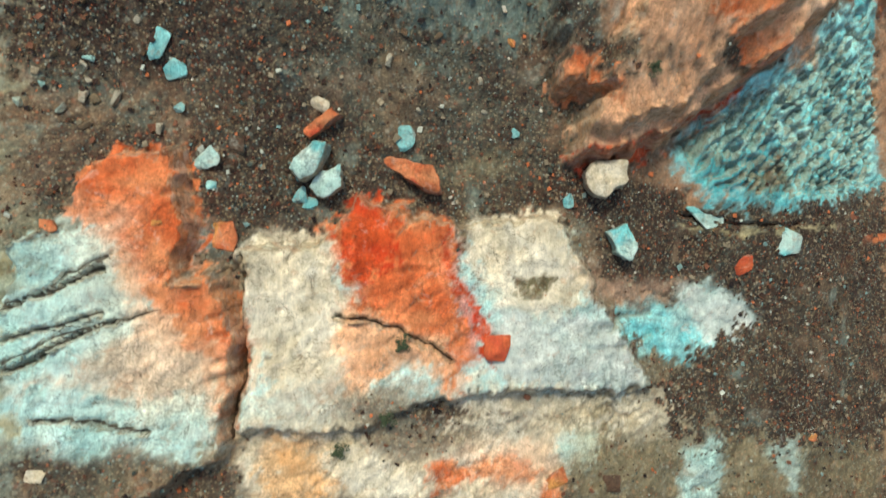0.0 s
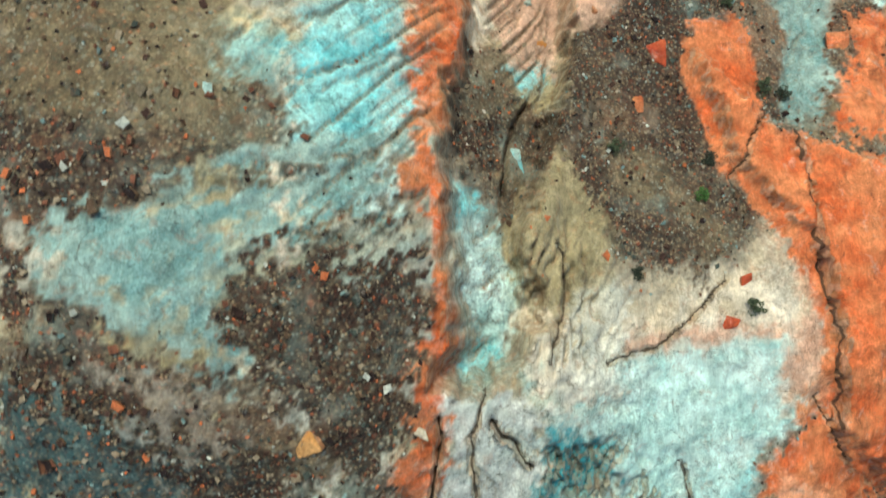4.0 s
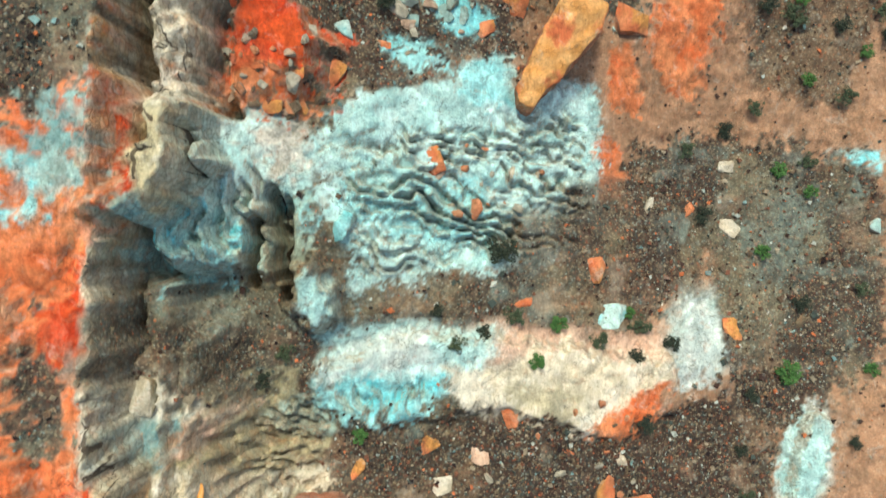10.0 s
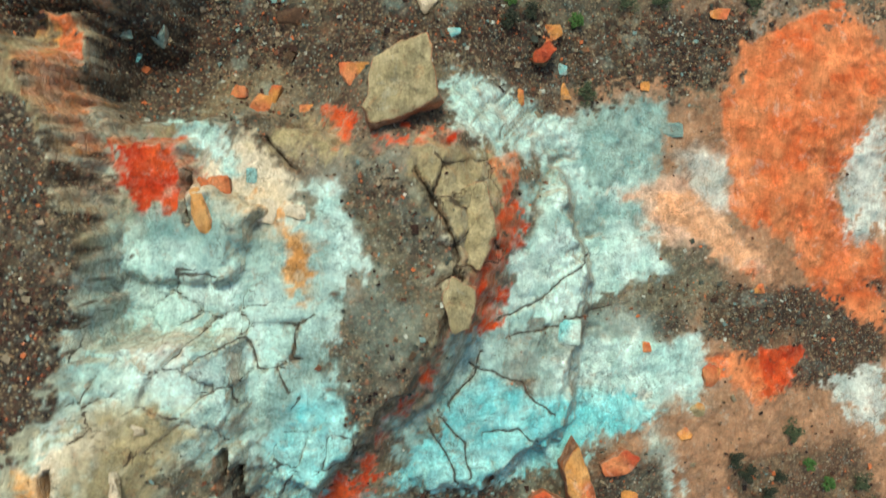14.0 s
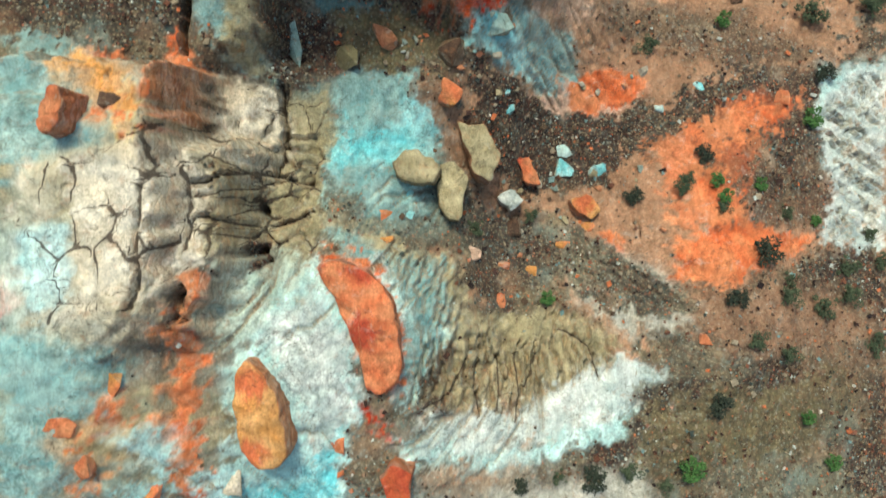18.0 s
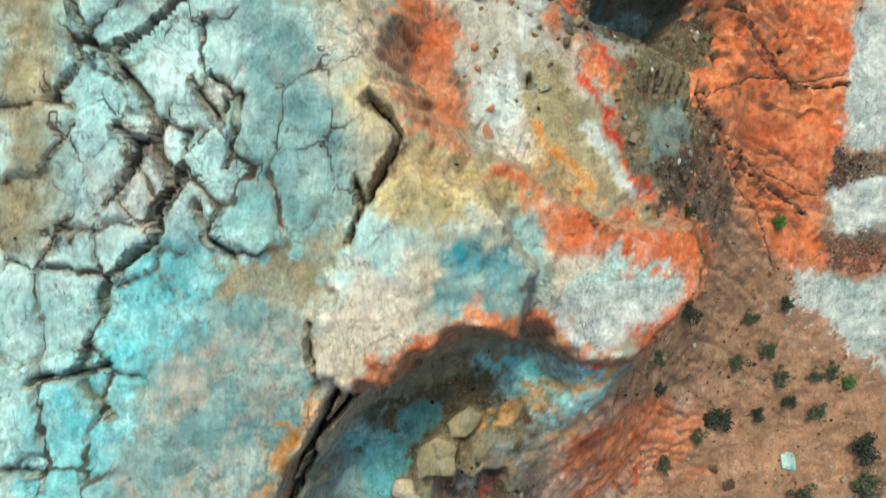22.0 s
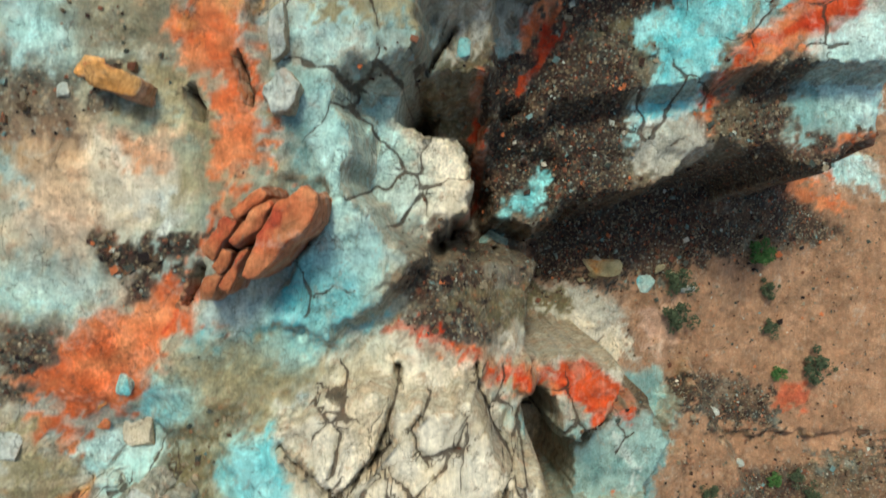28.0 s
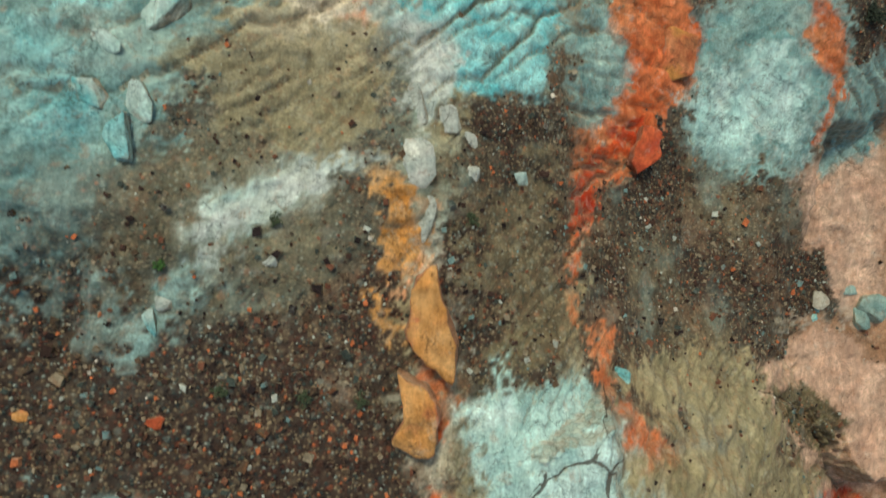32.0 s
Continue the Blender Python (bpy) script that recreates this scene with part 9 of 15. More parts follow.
paint("peach", [(6.3,11.3),(9.7,12.1),(9.1,8.7),(7.0,7.2),(5.4,8.3)], edge=0.9)
paint("grey", [(3.4,11.0),(5.5,10.5),(5.6,6.8),(4.1,6.4)], edge=1.0, strength=0.8)
paint("orange", [(4.2,7.2),(5.5,7.4),(6.3,6.4),(5.1,6.0)], edge=0.4)
paint("khaki", [(-12.6,12.9),(-9.4,12.9),(-8.9,10.6),(-7.7,8.4),(-10.3,9.0),(-13.7,10.0)], edge=1.2, strength=0.5)
paint("cream", [(-10.1,57.7),(-9.9,58.3),(-9.7,48.0),(-9.9,48.3)], edge=0.5)
paint("yellow", [(-9.9,53.4),(-9.6,53.4),(-9.7,48.4),(-9.9,48.6)], edge=0.8, strength=0.7)
# the cleft's shade again, painted over its floor
paint("maroon", [(-9.8,47.4),(-8.0,47.3),(-7.6,45.4),(-9.9,45.3)], edge=0.6)
paint("khaki", [(-9.5,53.5),(-8.8,55.1),(-5.5,54.8),(-4.8,52.3),(-6.2,49.4),(-8.0,49.3),(-9.3,51.0)], edge=0.6)
paint("cream", [(-9.7,54.9),(-7.9,55.4),(-8.0,53.3),(-9.5,53.1)], edge=0.6)
paint("pale", [(-4.7,56.1),(-1.9,56.5),(2.2,55.8),(1.7,54.2),(-1.9,53.2),(-4.3,53.6)], edge=0.7)
paint("grey", [(-10.0,57.0),(-5.9,57.7),(-5.1,55.7),(-9.6,55.1),(-10.0,55.4)], edge=0.9)
paint("tan", [(2.6,60.8),(10.7,61.2),(11.7,57.0),(5.2,56.0),(2.2,57.5)], edge=1.2, strength=0.7)
paint("khaki", [(-7.9,50.8),(-4.8,50.6),(-4.5,47.9),(-6.8,47.5)], edge=0.9, strength=0.7)
paint("bluegrey", [(-12.5,100.4),(-10.3,100.0),(-9.7,97.1),(-11.1,96.0),(-12.7,97.8)], edge=0.9)
paint("teal", [(-12.6,98.1),(-10.7,98.0),(-11.1,96.0),(-12.7,96.4)], edge=0.9, strength=0.6)
paint("stone", [(-4.9,97.3),(0.8,98.3),(9.0,99.1),(9.6,97.1),(1.2,95.7),(-3.8,95.1)], edge=1.2)
paint("grey", [(-7.6,95.5),(0.4,96.2),(4.1,94.1),(2.7,92.0),(-7.6,92.4)], edge=1.2, strength=0.7)
paint("olive", [(8.0,100.0),(12.4,102.5),(18.4,101.1),(15.4,97.6),(9.0,97.6)], edge=1.2, strength=0.6)
streak("orange", 0.5, [(-2.02,128.69),(-0.35,129.74),(1.49,130.21),(3.31,130.30),(5.41,130.20),(6.61,131.19),(8.89,135.04)])
paint("pale", [(3.1,132.1),(6.2,132.5),(6.5,131.2),(5.2,130.5),(3.1,130.7)], edge=0.6)
paint("bluegrey", [(-1.1,131.6),(1.4,131.8),(3.1,131.8),(2.5,130.9),(-0.4,129.8),(-1.4,130.4)], edge=0.8)
paint("sand", [(3.4,126.1),(6.0,128.6),(11.4,130.7),(16.8,130.2),(16.0,124.7),(11.6,120.8),(5.7,121.0)], edge=1.1)
paint("peach", [(4.5,122.9),(7.9,124.3),(12.4,123.5),(10.4,119.7),(6.4,119.1)], edge=1.0, strength=0.7)
paint("pale", [(-9.6,186.9),(-7.8,186.9),(-7.6,186.2),(-9.4,186.0)], edge=0.7)
paint("pale", [(-9.7,185.2),(-8.5,185.2),(-8.5,184.6),(-9.8,184.5)], edge=0.7)
paint("pale", [(-7.1,192.1),(-6.2,192.2),(-6.2,191.4),(-7.1,191.3)], edge=0.6)
paint("peach", [(-2.6,185.2),(-1.3,185.2),(-1.0,182.6),(-2.3,181.3)], edge=0.8, strength=0.8)
paint("olive", [(-0.9,188.8),(2.2,191.0),(2.2,187.2),(0.0,186.3)], edge=1.0, strength=0.6)
paint("grey", [(-12.8,97.1),(-10.4,96.0),(-8.7,94.3),(-9.2,92.5),(-13.2,94.2)], edge=1.0, strength=0.8)
paint("bluegrey", [(-12.5,98.5),(-10.5,98.4),(-10.9,96.8),(-12.7,96.8)], edge=0.9, strength=0.7)
paint("olive", [(-3.1,124.5),(-1.6,127.3),(2.0,129.6),(4.8,128.7),(4.8,126.0),(1.8,125.7),(-1.3,124.1)], edge=0.9, strength=0.75)
paint("teal", [(3.0,129.2),(5.5,129.0),(4.8,127.5),(3.1,127.8)], edge=0.8, strength=0.6)
streak("orange", 0.45, [(-1.72,129.33),(-0.23,130.20),(1.58,130.47),(3.17,129.37),(4.30,129.17)])
paint("sand", [(4.2,128.0),(11.0,131.4),(16.7,131.9),(22.2,126.9),(22.6,119.9),(3.5,123.8)], edge=1.2, strength=0.7)
paint("brown", [(10.0,142.1),(10.0,137.4),(12.8,133.9),(6.6,132.3),(5.6,134.5)], edge=1.0, strength=0.5)
paint("orange", [(-5.3,177.3),(-4.2,178.2),(-2.2,180.2),(-1.4,180.0),(-1.4,179.2),(-3.2,178.1),(-4.3,177.2)], edge=0.4)
paint("red", [(-2.7,179.7),(-1.6,180.1),(-1.6,179.3),(-2.7,178.8)], edge=0.6, strength=0.6)
paint("pale", [(-9.8,179.1),(-8.4,179.4),(-7.7,178.4),(-8.1,176.7),(-10.6,176.9)], edge=0.8)
paint("peach", [(-9.8,176.6),(-7.5,176.9),(-5.1,176.4),(-5.1,174.8),(-8.1,175.1),(-9.6,174.9)], edge=0.9, strength=0.8)
paint("khaki", [(-5.4,183.1),(-3.2,183.4),(-2.7,181.0),(-4.7,180.7)], edge=1.0, strength=0.8)
paint("maroon", [(-9.5,185.6),(-5.4,185.6),(-5.4,182.2),(-7.1,180.9),(-8.9,181.5)], edge=1.0, strength=0.7)
paint("orange", [(-2.0,181.3),(0.6,181.8),(0.6,180.8),(-1.2,179.5),(-2.1,179.7)], edge=0.4)
paint("teal", [(-2.0,178.4),(0.3,180.8),(1.7,181.1),(2.0,180.0),(-0.6,177.3),(-1.7,177.0)], edge=0.7)
paint("stone", [(1.9,181.1),(3.8,183.8),(6.0,182.8),(8.2,181.6),(5.0,181.2),(2.8,179.1)], edge=0.9, strength=0.6)
paint("olive", [(-0.9,173.9),(0.9,175.1),(1.4,172.4),(-0.8,172.9)], edge=0.6)
paint("red", [(0.5,174.1),(0.9,173.9),(1.1,171.6),(0.7,172.2)], edge=0.3)
# stands in for a dark cave mouth: its shade is only painted
paint("maroon", [(-1.6,169.3),(-0.6,169.8),(1.8,169.2),(1.1,167.8),(-1.0,168.0)], edge=0.6, strength=0.8)
paint("cream", [(-2.4,167.0),(-0.5,166.3),(1.1,165.6),(0.7,164.4),(-2.0,163.8),(-3.2,165.0)], edge=0.8, strength=0.7)
paint("pale", [(-3.3,172.0),(-1.6,172.8),(-0.3,171.6),(-0.9,169.0),(-2.4,167.6),(-3.8,168.4)], edge=1.1, strength=0.6)
paint("teal", [(-4.3,167.0),(-2.7,168.1),(-1.9,167.6),(-3.3,165.8),(-4.6,165.8)], edge=0.8, strength=0.6)
paint("peach", [(-10.2,172.0),(-8.0,171.6),(-7.0,169.6),(-8.8,168.0),(-10.2,169.0)], edge=1.2, strength=0.5)
paint("orange", [(-9.5,164.3),(-8.3,165.9),(-6.8,167.5),(-6.0,168.1),(-5.7,167.0),(-7.3,165.4),(-8.7,164.2)], edge=0.4)
paint("stone", [(1.8,167.4),(6.4,167.4),(8.4,165.8),(5.4,165.0),(3.7,164.6),(1.1,165.9)], edge=0.6)
paint("orange", [(-0.5,166.5),(1.8,165.5),(3.8,165.0),(6.5,163.3),(4.7,164.0),(1.4,164.8),(-0.5,166.1)], edge=0.3)
paint("brown", [(1.2,171.9),(5.9,172.4),(8.5,170.0),(3.7,169.3),(1.3,170.1)], edge=0.8, strength=0.8)
paint("deep", [(-10.2,149.8),(-5.8,150.7),(-6.3,149.8),(-9.2,148.9),(-10.2,149.0)], edge=0.8, strength=0.7)
paint("bluegrey", [(-9.6,148.6),(-6.6,149.4),(-6.2,146.8),(-7.7,145.6),(-9.5,146.5)], edge=1.0, strength=0.7)
paint("brown", [(-9.1,148.3),(-6.5,148.8),(-6.0,147.7),(-8.6,147.7)], edge=0.9, strength=0.5)
paint("khaki", [(-7.3,147.7),(-5.5,148.2),(-4.9,146.0),(-5.3,143.6),(-6.9,144.4)], edge=1.0, strength=0.6)
paint("teal", [(-7.9,146.8),(-6.2,147.1),(-5.9,145.9),(-7.3,145.5)], edge=0.8, strength=0.6)
paint("pale", [(-4.7,147.6),(-2.8,147.2),(-2.9,144.2),(-4.3,144.5)], edge=0.9, strength=0.7)
paint("pale", [(-0.9,148.6),(0.6,149.0),(1.6,145.0),(0.6,144.3),(-1.1,145.7)], edge=0.8, strength=0.7)
paint("brown", [(1.3,151.7),(3.4,151.6),(4.5,149.5),(2.2,149.5)], edge=0.9, strength=0.5)
paint("olive", [(0.6,144.7),(3.4,145.1),(3.7,142.9),(1.3,142.3)], edge=0.8, strength=0.6)
paint("red", [(4.7,148.6),(6.0,148.4),(6.0,145.3),(4.7,144.8)], edge=0.4, strength=0.8)
# a fainter coat of the same painted cliff shadow
paint("maroon", [(4.2,153.3),(9.8,155.7),(9.3,150.5),(5.4,149.2),(4.4,151.1)], edge=1.2, strength=0.35)
paint("pink", [(2.9,126.5),(5.9,127.7),(11.4,127.9),(11.9,124.1),(7.6,120.7),(3.6,122.1)], edge=1.2)
paint("peach", [(4.6,124.1),(8.1,125.7),(10.5,123.4),(7.4,121.6)], edge=1.2, strength=0.5)
paint("bluegrey", [(-3.4,126.5),(-1.6,127.5),(-0.9,125.6),(-1.5,123.5),(-3.2,123.8),(-3.8,124.8)], edge=0.9, strength=0.8)
paint("amber", [(1.2,125.7),(2.9,126.8),(4.5,127.5),(5.0,127.2),(3.3,126.2),(1.7,125.3)], edge=0.4, strength=0.8)
paint("bluegrey", [(1.5,126.4),(3.8,127.3),(4.5,127.5),(2.9,126.2),(1.6,125.6)], edge=0.5, strength=0.6)
paint("khaki", [(-7.8,119.1),(-6.7,118.9),(-6.6,115.5),(-7.6,115.9)], edge=0.6, strength=0.8)
paint("deep", [(-7.3,114.3),(-1.9,115.4),(-0.5,113.4),(-3.1,110.9),(-6.6,111.5)], edge=1.2, strength=0.5)
paint("sand", [(12.5,131.5),(17.2,131.8),(22.2,126.1),(19.9,120.9),(13.4,121.9),(11.3,127.5)], edge=1.0, strength=0.7)
paint("tan", [(6.4,120.1),(14.5,119.7),(19.3,118.0),(14.4,116.9),(7.3,118.6)], edge=1.0, strength=0.6)
paint("teal", [(-4.8,76.5),(-3.6,75.7),(-4.5,74.1),(-5.7,74.2)], edge=0.9, strength=0.5)
paint("cream", [(-10.4,78.8),(-9.6,78.8),(-9.6,77.4),(-10.1,77.1)], edge=0.7, strength=0.6)
paint("pale", [(0.6,80.0),(4.4,81.5),(8.8,80.7),(9.4,78.9),(4.0,79.0),(1.5,77.7)], edge=1.0, strength=0.6)
paint("red", [(-1.7,78.0),(-0.4,79.8),(-0.0,80.6),(2.0,81.6),(1.7,83.1),(2.2,86.1),(1.7,85.9),(1.0,82.6),(0.9,81.3),(-0.4,80.3),(-1.3,78.6)], edge=0.3)
paint("cream", [(-12.4,108.0),(-10.7,108.1),(-9.5,105.8),(-11.1,105.5),(-12.3,106.2)], edge=0.9, strength=0.6)
paint("amber", [(-12.6,114.3),(-9.6,113.2),(-9.4,111.1),(-10.2,111.2)], edge=0.8, strength=0.6)
paint("amber", [(-11.1,102.4),(-9.9,103.8),(-9.4,102.4),(-10.8,100.9)], edge=0.9, strength=0.5)
paint("orange", [(-10.5,1.9),(-8.6,2.8),(-8.4,-0.8),(-9.0,-1.8),(-10.1,0.3)], edge=0.7, strength=0.7)
paint("cream", [(-11.7,0.6),(-10.1,1.0),(-9.6,-2.2),(-11.4,-2.1)], edge=1.2, strength=0.5)
paint("peach", [(-6.4,-2.3),(-4.4,-1.6),(-3.6,-5.1),(-5.6,-5.6)], edge=1.2, strength=0.45)
paint("cream", [(6.7,-5.6),(12.1,-6.0),(11.5,-7.9),(7.5,-7.9)], edge=1.0, strength=0.6)
paint("peach", [(0.8,-7.4),(4.4,-7.6),(4.9,-9.4),(1.3,-9.3)], edge=1.0, strength=0.5)
paint("teal", [(-10.0,197.0),(-8.5,197.2),(-8.3,195.5),(-9.5,194.6)], edge=1.0, strength=0.6)
paint("cream", [(-6.1,198.4),(-3.0,199.4),(-2.6,197.5),(-5.0,196.8)], edge=1.0, strength=0.5)
paint("grey", [(-4.0,197.3),(-2.0,197.6),(-2.0,192.9),(-3.2,192.3)], edge=1.0, strength=0.7)

paint("pale", [(-5.3,57.7),(-4.4,58.6),(-4.0,57.6),(-3.7,56.5),(-4.8,56.2),(-5.4,56.7)])
paint("cream", [(-9.9,53.1),(-9.5,53.1),(-9.3,52.4),(-9.2,50.3),(-9.7,48.5),(-9.9,47.1),(-9.9,47.0),(-9.7,49.8),(-9.7,51.8)])
paint("amber", [(-9.6,51.8),(-9.2,52.1),(-9.1,50.5),(-9.6,50.5)], strength=0.7)
paint("pink", [(-8.7,53.5),(-7.5,53.9),(-7.0,53.7),(-7.8,52.5),(-8.7,52.4),(-9.0,52.1)])
paint("cream", [(-9.2,52.1),(-7.6,52.0),(-7.4,50.1),(-8.9,50.3)])
paint("bluegrey", [(-9.6,53.8),(-8.7,53.9),(-8.4,53.3),(-8.7,52.6),(-9.2,52.2),(-9.5,52.9)])
paint("khaki", [(-7.5,53.1),(-4.6,54.0),(-3.9,52.5),(-4.2,51.9),(-4.8,51.0),(-7.7,51.6)])
paint("bluegrey", [(-6.9,53.3),(-4.6,54.0),(-3.9,52.5),(-4.2,51.9),(-6.4,52.5)], strength=0.7)
paint("cream", [(-7.3,50.9),(-4.4,50.8),(-3.9,49.8),(-6.3,49.8),(-6.9,49.2),(-7.8,49.1),(-8.1,49.9)])
paint("white", [(-4.7,54.6),(-4.0,55.5),(-1.0,55.9),(-0.6,54.8),(-3.1,54.5)])
paint("teal", [(-4.7,54.2),(-1.9,54.3),(0.1,54.1),(-0.1,53.2),(-1.8,52.6),(-3.5,52.8),(-4.3,53.4)])
paint("cream", [(-0.1,54.6),(2.2,54.4),(5.1,55.2),(7.6,54.3),(10.4,54.4),(9.6,53.1),(7.5,51.7),(6.3,51.4),(4.5,52.4),(2.7,52.1),(1.0,53.0)])
paint("orange", [(6.0,51.9),(7.6,52.6),(9.8,53.6),(9.6,52.9),(8.1,51.4),(6.7,51.3)])
paint("khaki", [(2.6,53.7),(5.0,53.5),(6.0,52.6),(4.5,52.4),(3.1,53.0)], strength=0.7)
paint("white", [(10.8,56.7),(12.2,56.5),(12.7,54.7),(11.4,53.4),(10.2,53.1),(10.7,54.9)], rag=0.3)
paint("teal", [(-9.6,59.5),(-8.3,60.1),(-7.6,59.2),(-8.0,58.2),(-9.5,58.5),(-9.8,58.9)])
paint("yellow", [(-4.4,46.2),(-1.9,46.6),(-1.3,45.4),(-1.7,43.9),(-2.4,44.8),(-3.6,45.6)])
paint("white", [(-1.3,46.7),(0.4,46.3),(1.2,44.9),(-0.4,44.1),(-1.3,44.6)], rag=0.3)
paint("amber", [(-9.7,49.1),(-8.5,49.2),(-7.5,48.7),(-7.8,47.9),(-9.7,47.3),(-9.8,48.0)])
paint("sand", [(19.9,50.5),(17.7,47.9),(15.6,45.9),(12.8,44.1),(11.8,42.6),(14.1,42.4),(16.5,44.7),(19.6,47.5)], strength=0.8)
paint("grey", [(-8.8,57.3),(-5.4,56.6),(-4.8,55.5),(-7.0,53.9),(-8.2,54.0),(-9.3,55.0)], rag=0.4, strength=0.7)
paint("bluegrey", [(16.1,62.2),(18.1,62.5),(17.7,59.2),(15.7,57.4),(15.4,59.4)], rag=0.5, strength=0.7)
paint("brown", [(1.0,174.6),(3.8,176.1),(5.7,175.4),(6.5,172.7),(4.2,171.1),(1.8,170.0),(1.0,173.3)], rag=0.3)
paint("teal", [(1.8,170.0),(3.4,171.9),(4.0,171.5),(3.0,170.3),(2.3,169.7)])
streak("red", 0.3, [(0.71,173.75),(1.00,172.39),(1.22,170.73),(0.23,169.54)])
paint("cream", [(-1.6,172.1),(0.0,172.6),(0.5,171.0),(0.1,169.7),(-0.6,169.3),(-0.4,170.9)])
paint("orange", [(-9.5,164.2),(-9.2,165.4),(-7.8,166.4),(-6.7,167.2),(-6.1,168.1),(-5.9,167.5),(-6.8,166.3),(-7.9,165.7),(-8.6,164.2)])
paint("orange", [(-5.8,174.3),(-5.3,174.3),(-5.1,172.9),(-4.7,171.8),(-4.7,170.7),(-5.2,170.2),(-5.7,169.1),(-6.1,168.2),(-6.5,168.0),(-5.9,169.4),(-5.4,170.7),(-5.7,172.8)])
streak("red", 0.3, [(-9.07,164.57),(-8.08,165.90),(-6.65,166.85),(-6.08,167.78)])
paint("cream", [(-8.3,171.2),(-6.6,171.3),(-6.5,170.4),(-6.8,169.1),(-7.6,169.1),(-8.5,169.9)])
paint("peach", [(-7.7,171.2),(-6.6,171.3),(-6.7,170.6),(-7.5,170.7)])
paint("white", [(-7.2,170.2),(-6.6,170.3),(-6.7,169.0),(-7.2,169.1)])
paint("brown", [(-7.8,168.8),(-6.1,169.0),(-6.5,167.5),(-7.4,167.8)], rag=0.4)
paint("cream", [(-4.3,165.0),(-2.1,165.2),(-0.2,165.6),(0.8,165.8),(1.1,164.5),(1.7,163.4),(1.5,162.8),(-3.8,162.8)])
paint("stone", [(-1.2,164.4),(0.7,165.0),(1.1,163.8),(-0.4,163.1)])
paint("white", [(-4.3,164.8),(-3.2,165.0),(-2.6,164.1),(-3.3,163.0),(-3.9,163.7)])
streak("red", 0.5, [(-1.53,166.76),(-0.32,166.19),(0.92,165.50),(2.42,164.93),(3.69,164.80),(4.75,164.30),(6.60,162.78),(7.04,161.57)])
paint("olive", [(0.1,167.2),(1.8,166.4),(5.4,165.8),(5.3,167.1),(1.8,167.7),(-0.2,167.5)])
paint("cream", [(5.4,165.8),(7.9,165.5),(8.5,163.7),(4.7,165.0),(3.0,165.3),(4.1,165.6)])
paint("bluegrey", [(1.1,164.8),(3.4,163.4),(5.1,164.0),(5.6,161.8),(4.3,159.9),(2.1,163.4)])
paint("brown", [(11.0,162.6),(15.6,162.5),(16.2,160.6),(12.3,160.8),(10.7,161.8)], rag=0.4)
paint("brown", [(19.3,159.2),(21.6,159.6),(21.5,157.8),(18.3,158.4)], rag=0.5, strength=0.7)
paint("pale", [(-9.0,164.0),(-8.0,164.2),(-6.9,164.5),(-6.4,162.7),(-8.2,162.6)])
paint("amber", [(-9.1,163.2),(-8.5,163.1),(-8.5,162.6),(-9.1,162.6)])
paint("orange", [(-9.0,-1.6),(-7.8,-0.8),(-6.6,-1.7),(-6.5,-5.2),(-6.9,-5.1),(-7.0,-2.9),(-8.1,-3.2)])
paint("orange", [(-4.5,0.9),(-1.8,1.7),(0.4,0.8),(0.4,-2.5),(1.2,-4.2),(0.4,-5.2),(-1.3,-2.8),(-3.6,-2.0),(-4.0,-0.2)])
paint("red", [(-3.8,1.7),(-3.0,1.9),(-1.9,0.9),(-1.7,-1.1),(-2.5,-0.7),(-3.0,-1.8),(-3.6,-0.6)])
paint("peach", [(-3.7,-2.5),(-0.4,-3.2),(0.4,-4.5),(-1.6,-4.3),(-3.2,-5.1)])
paint("red", [(-0.5,0.8),(0.4,-0.4),(1.4,-2.6),(2.3,-3.4),(2.3,-4.3),(1.5,-4.5),(0.6,-2.1)])
paint("white", [(2.1,-2.3),(4.7,-2.4),(6.2,-2.8),(8.5,-5.0),(7.8,-5.5),(2.6,-5.0),(1.7,-4.3)])
paint("teal", [(6.7,-2.4),(10.9,-3.4),(13.0,-4.8),(10.4,-4.9),(7.3,-3.8)], strength=0.8)
paint("white", [(10.3,-1.4),(12.9,-1.4),(14.3,-3.3),(12.9,-4.5),(10.9,-3.4)], rag=0.3)
paint("cream", [(0.8,1.2),(3.4,1.1),(4.4,1.4),(4.7,-0.9),(2.1,-0.9),(0.8,-0.4)])
paint("olive", [(2.5,-0.9),(4.3,-0.9),(3.8,-1.8),(2.5,-1.5)])
paint("maroon", [(-9.7,8.6),(-8.5,8.8),(-8.0,8.1),(-8.7,7.5),(-9.7,7.9)])
paint("deep", [(-10.0,6.9),(-9.2,6.8),(-8.4,5.9),(-9.0,5.5),(-9.8,6.1)])
paint("peach", [(4.9,3.7),(6.0,4.8),(7.4,6.3),(8.6,7.6),(10.0,7.5),(11.7,6.3),(10.9,5.6),(8.2,4.4),(6.3,3.7)])
paint("orange", [(9.2,8.9),(10.3,9.5),(11.6,9.3),(11.6,8.4),(10.1,8.2)])
paint("orange", [(4.2,6.1),(4.5,7.4),(5.4,7.1),(5.6,6.1),(6.7,6.0),(6.3,5.6),(4.6,5.8)])
streak("red", 0.2, [(4.92,3.62),(6.83,3.78),(8.45,4.57),(10.68,5.63),(11.89,6.46)])
paint("brown", [(-13.7,9.5),(-8.5,9.5),(-7.3,8.5),(-6.8,7.2),(-6.6,5.6),(-9.2,5.0),(-12.6,5.4),(-14.0,6.1)], rag=0.4)
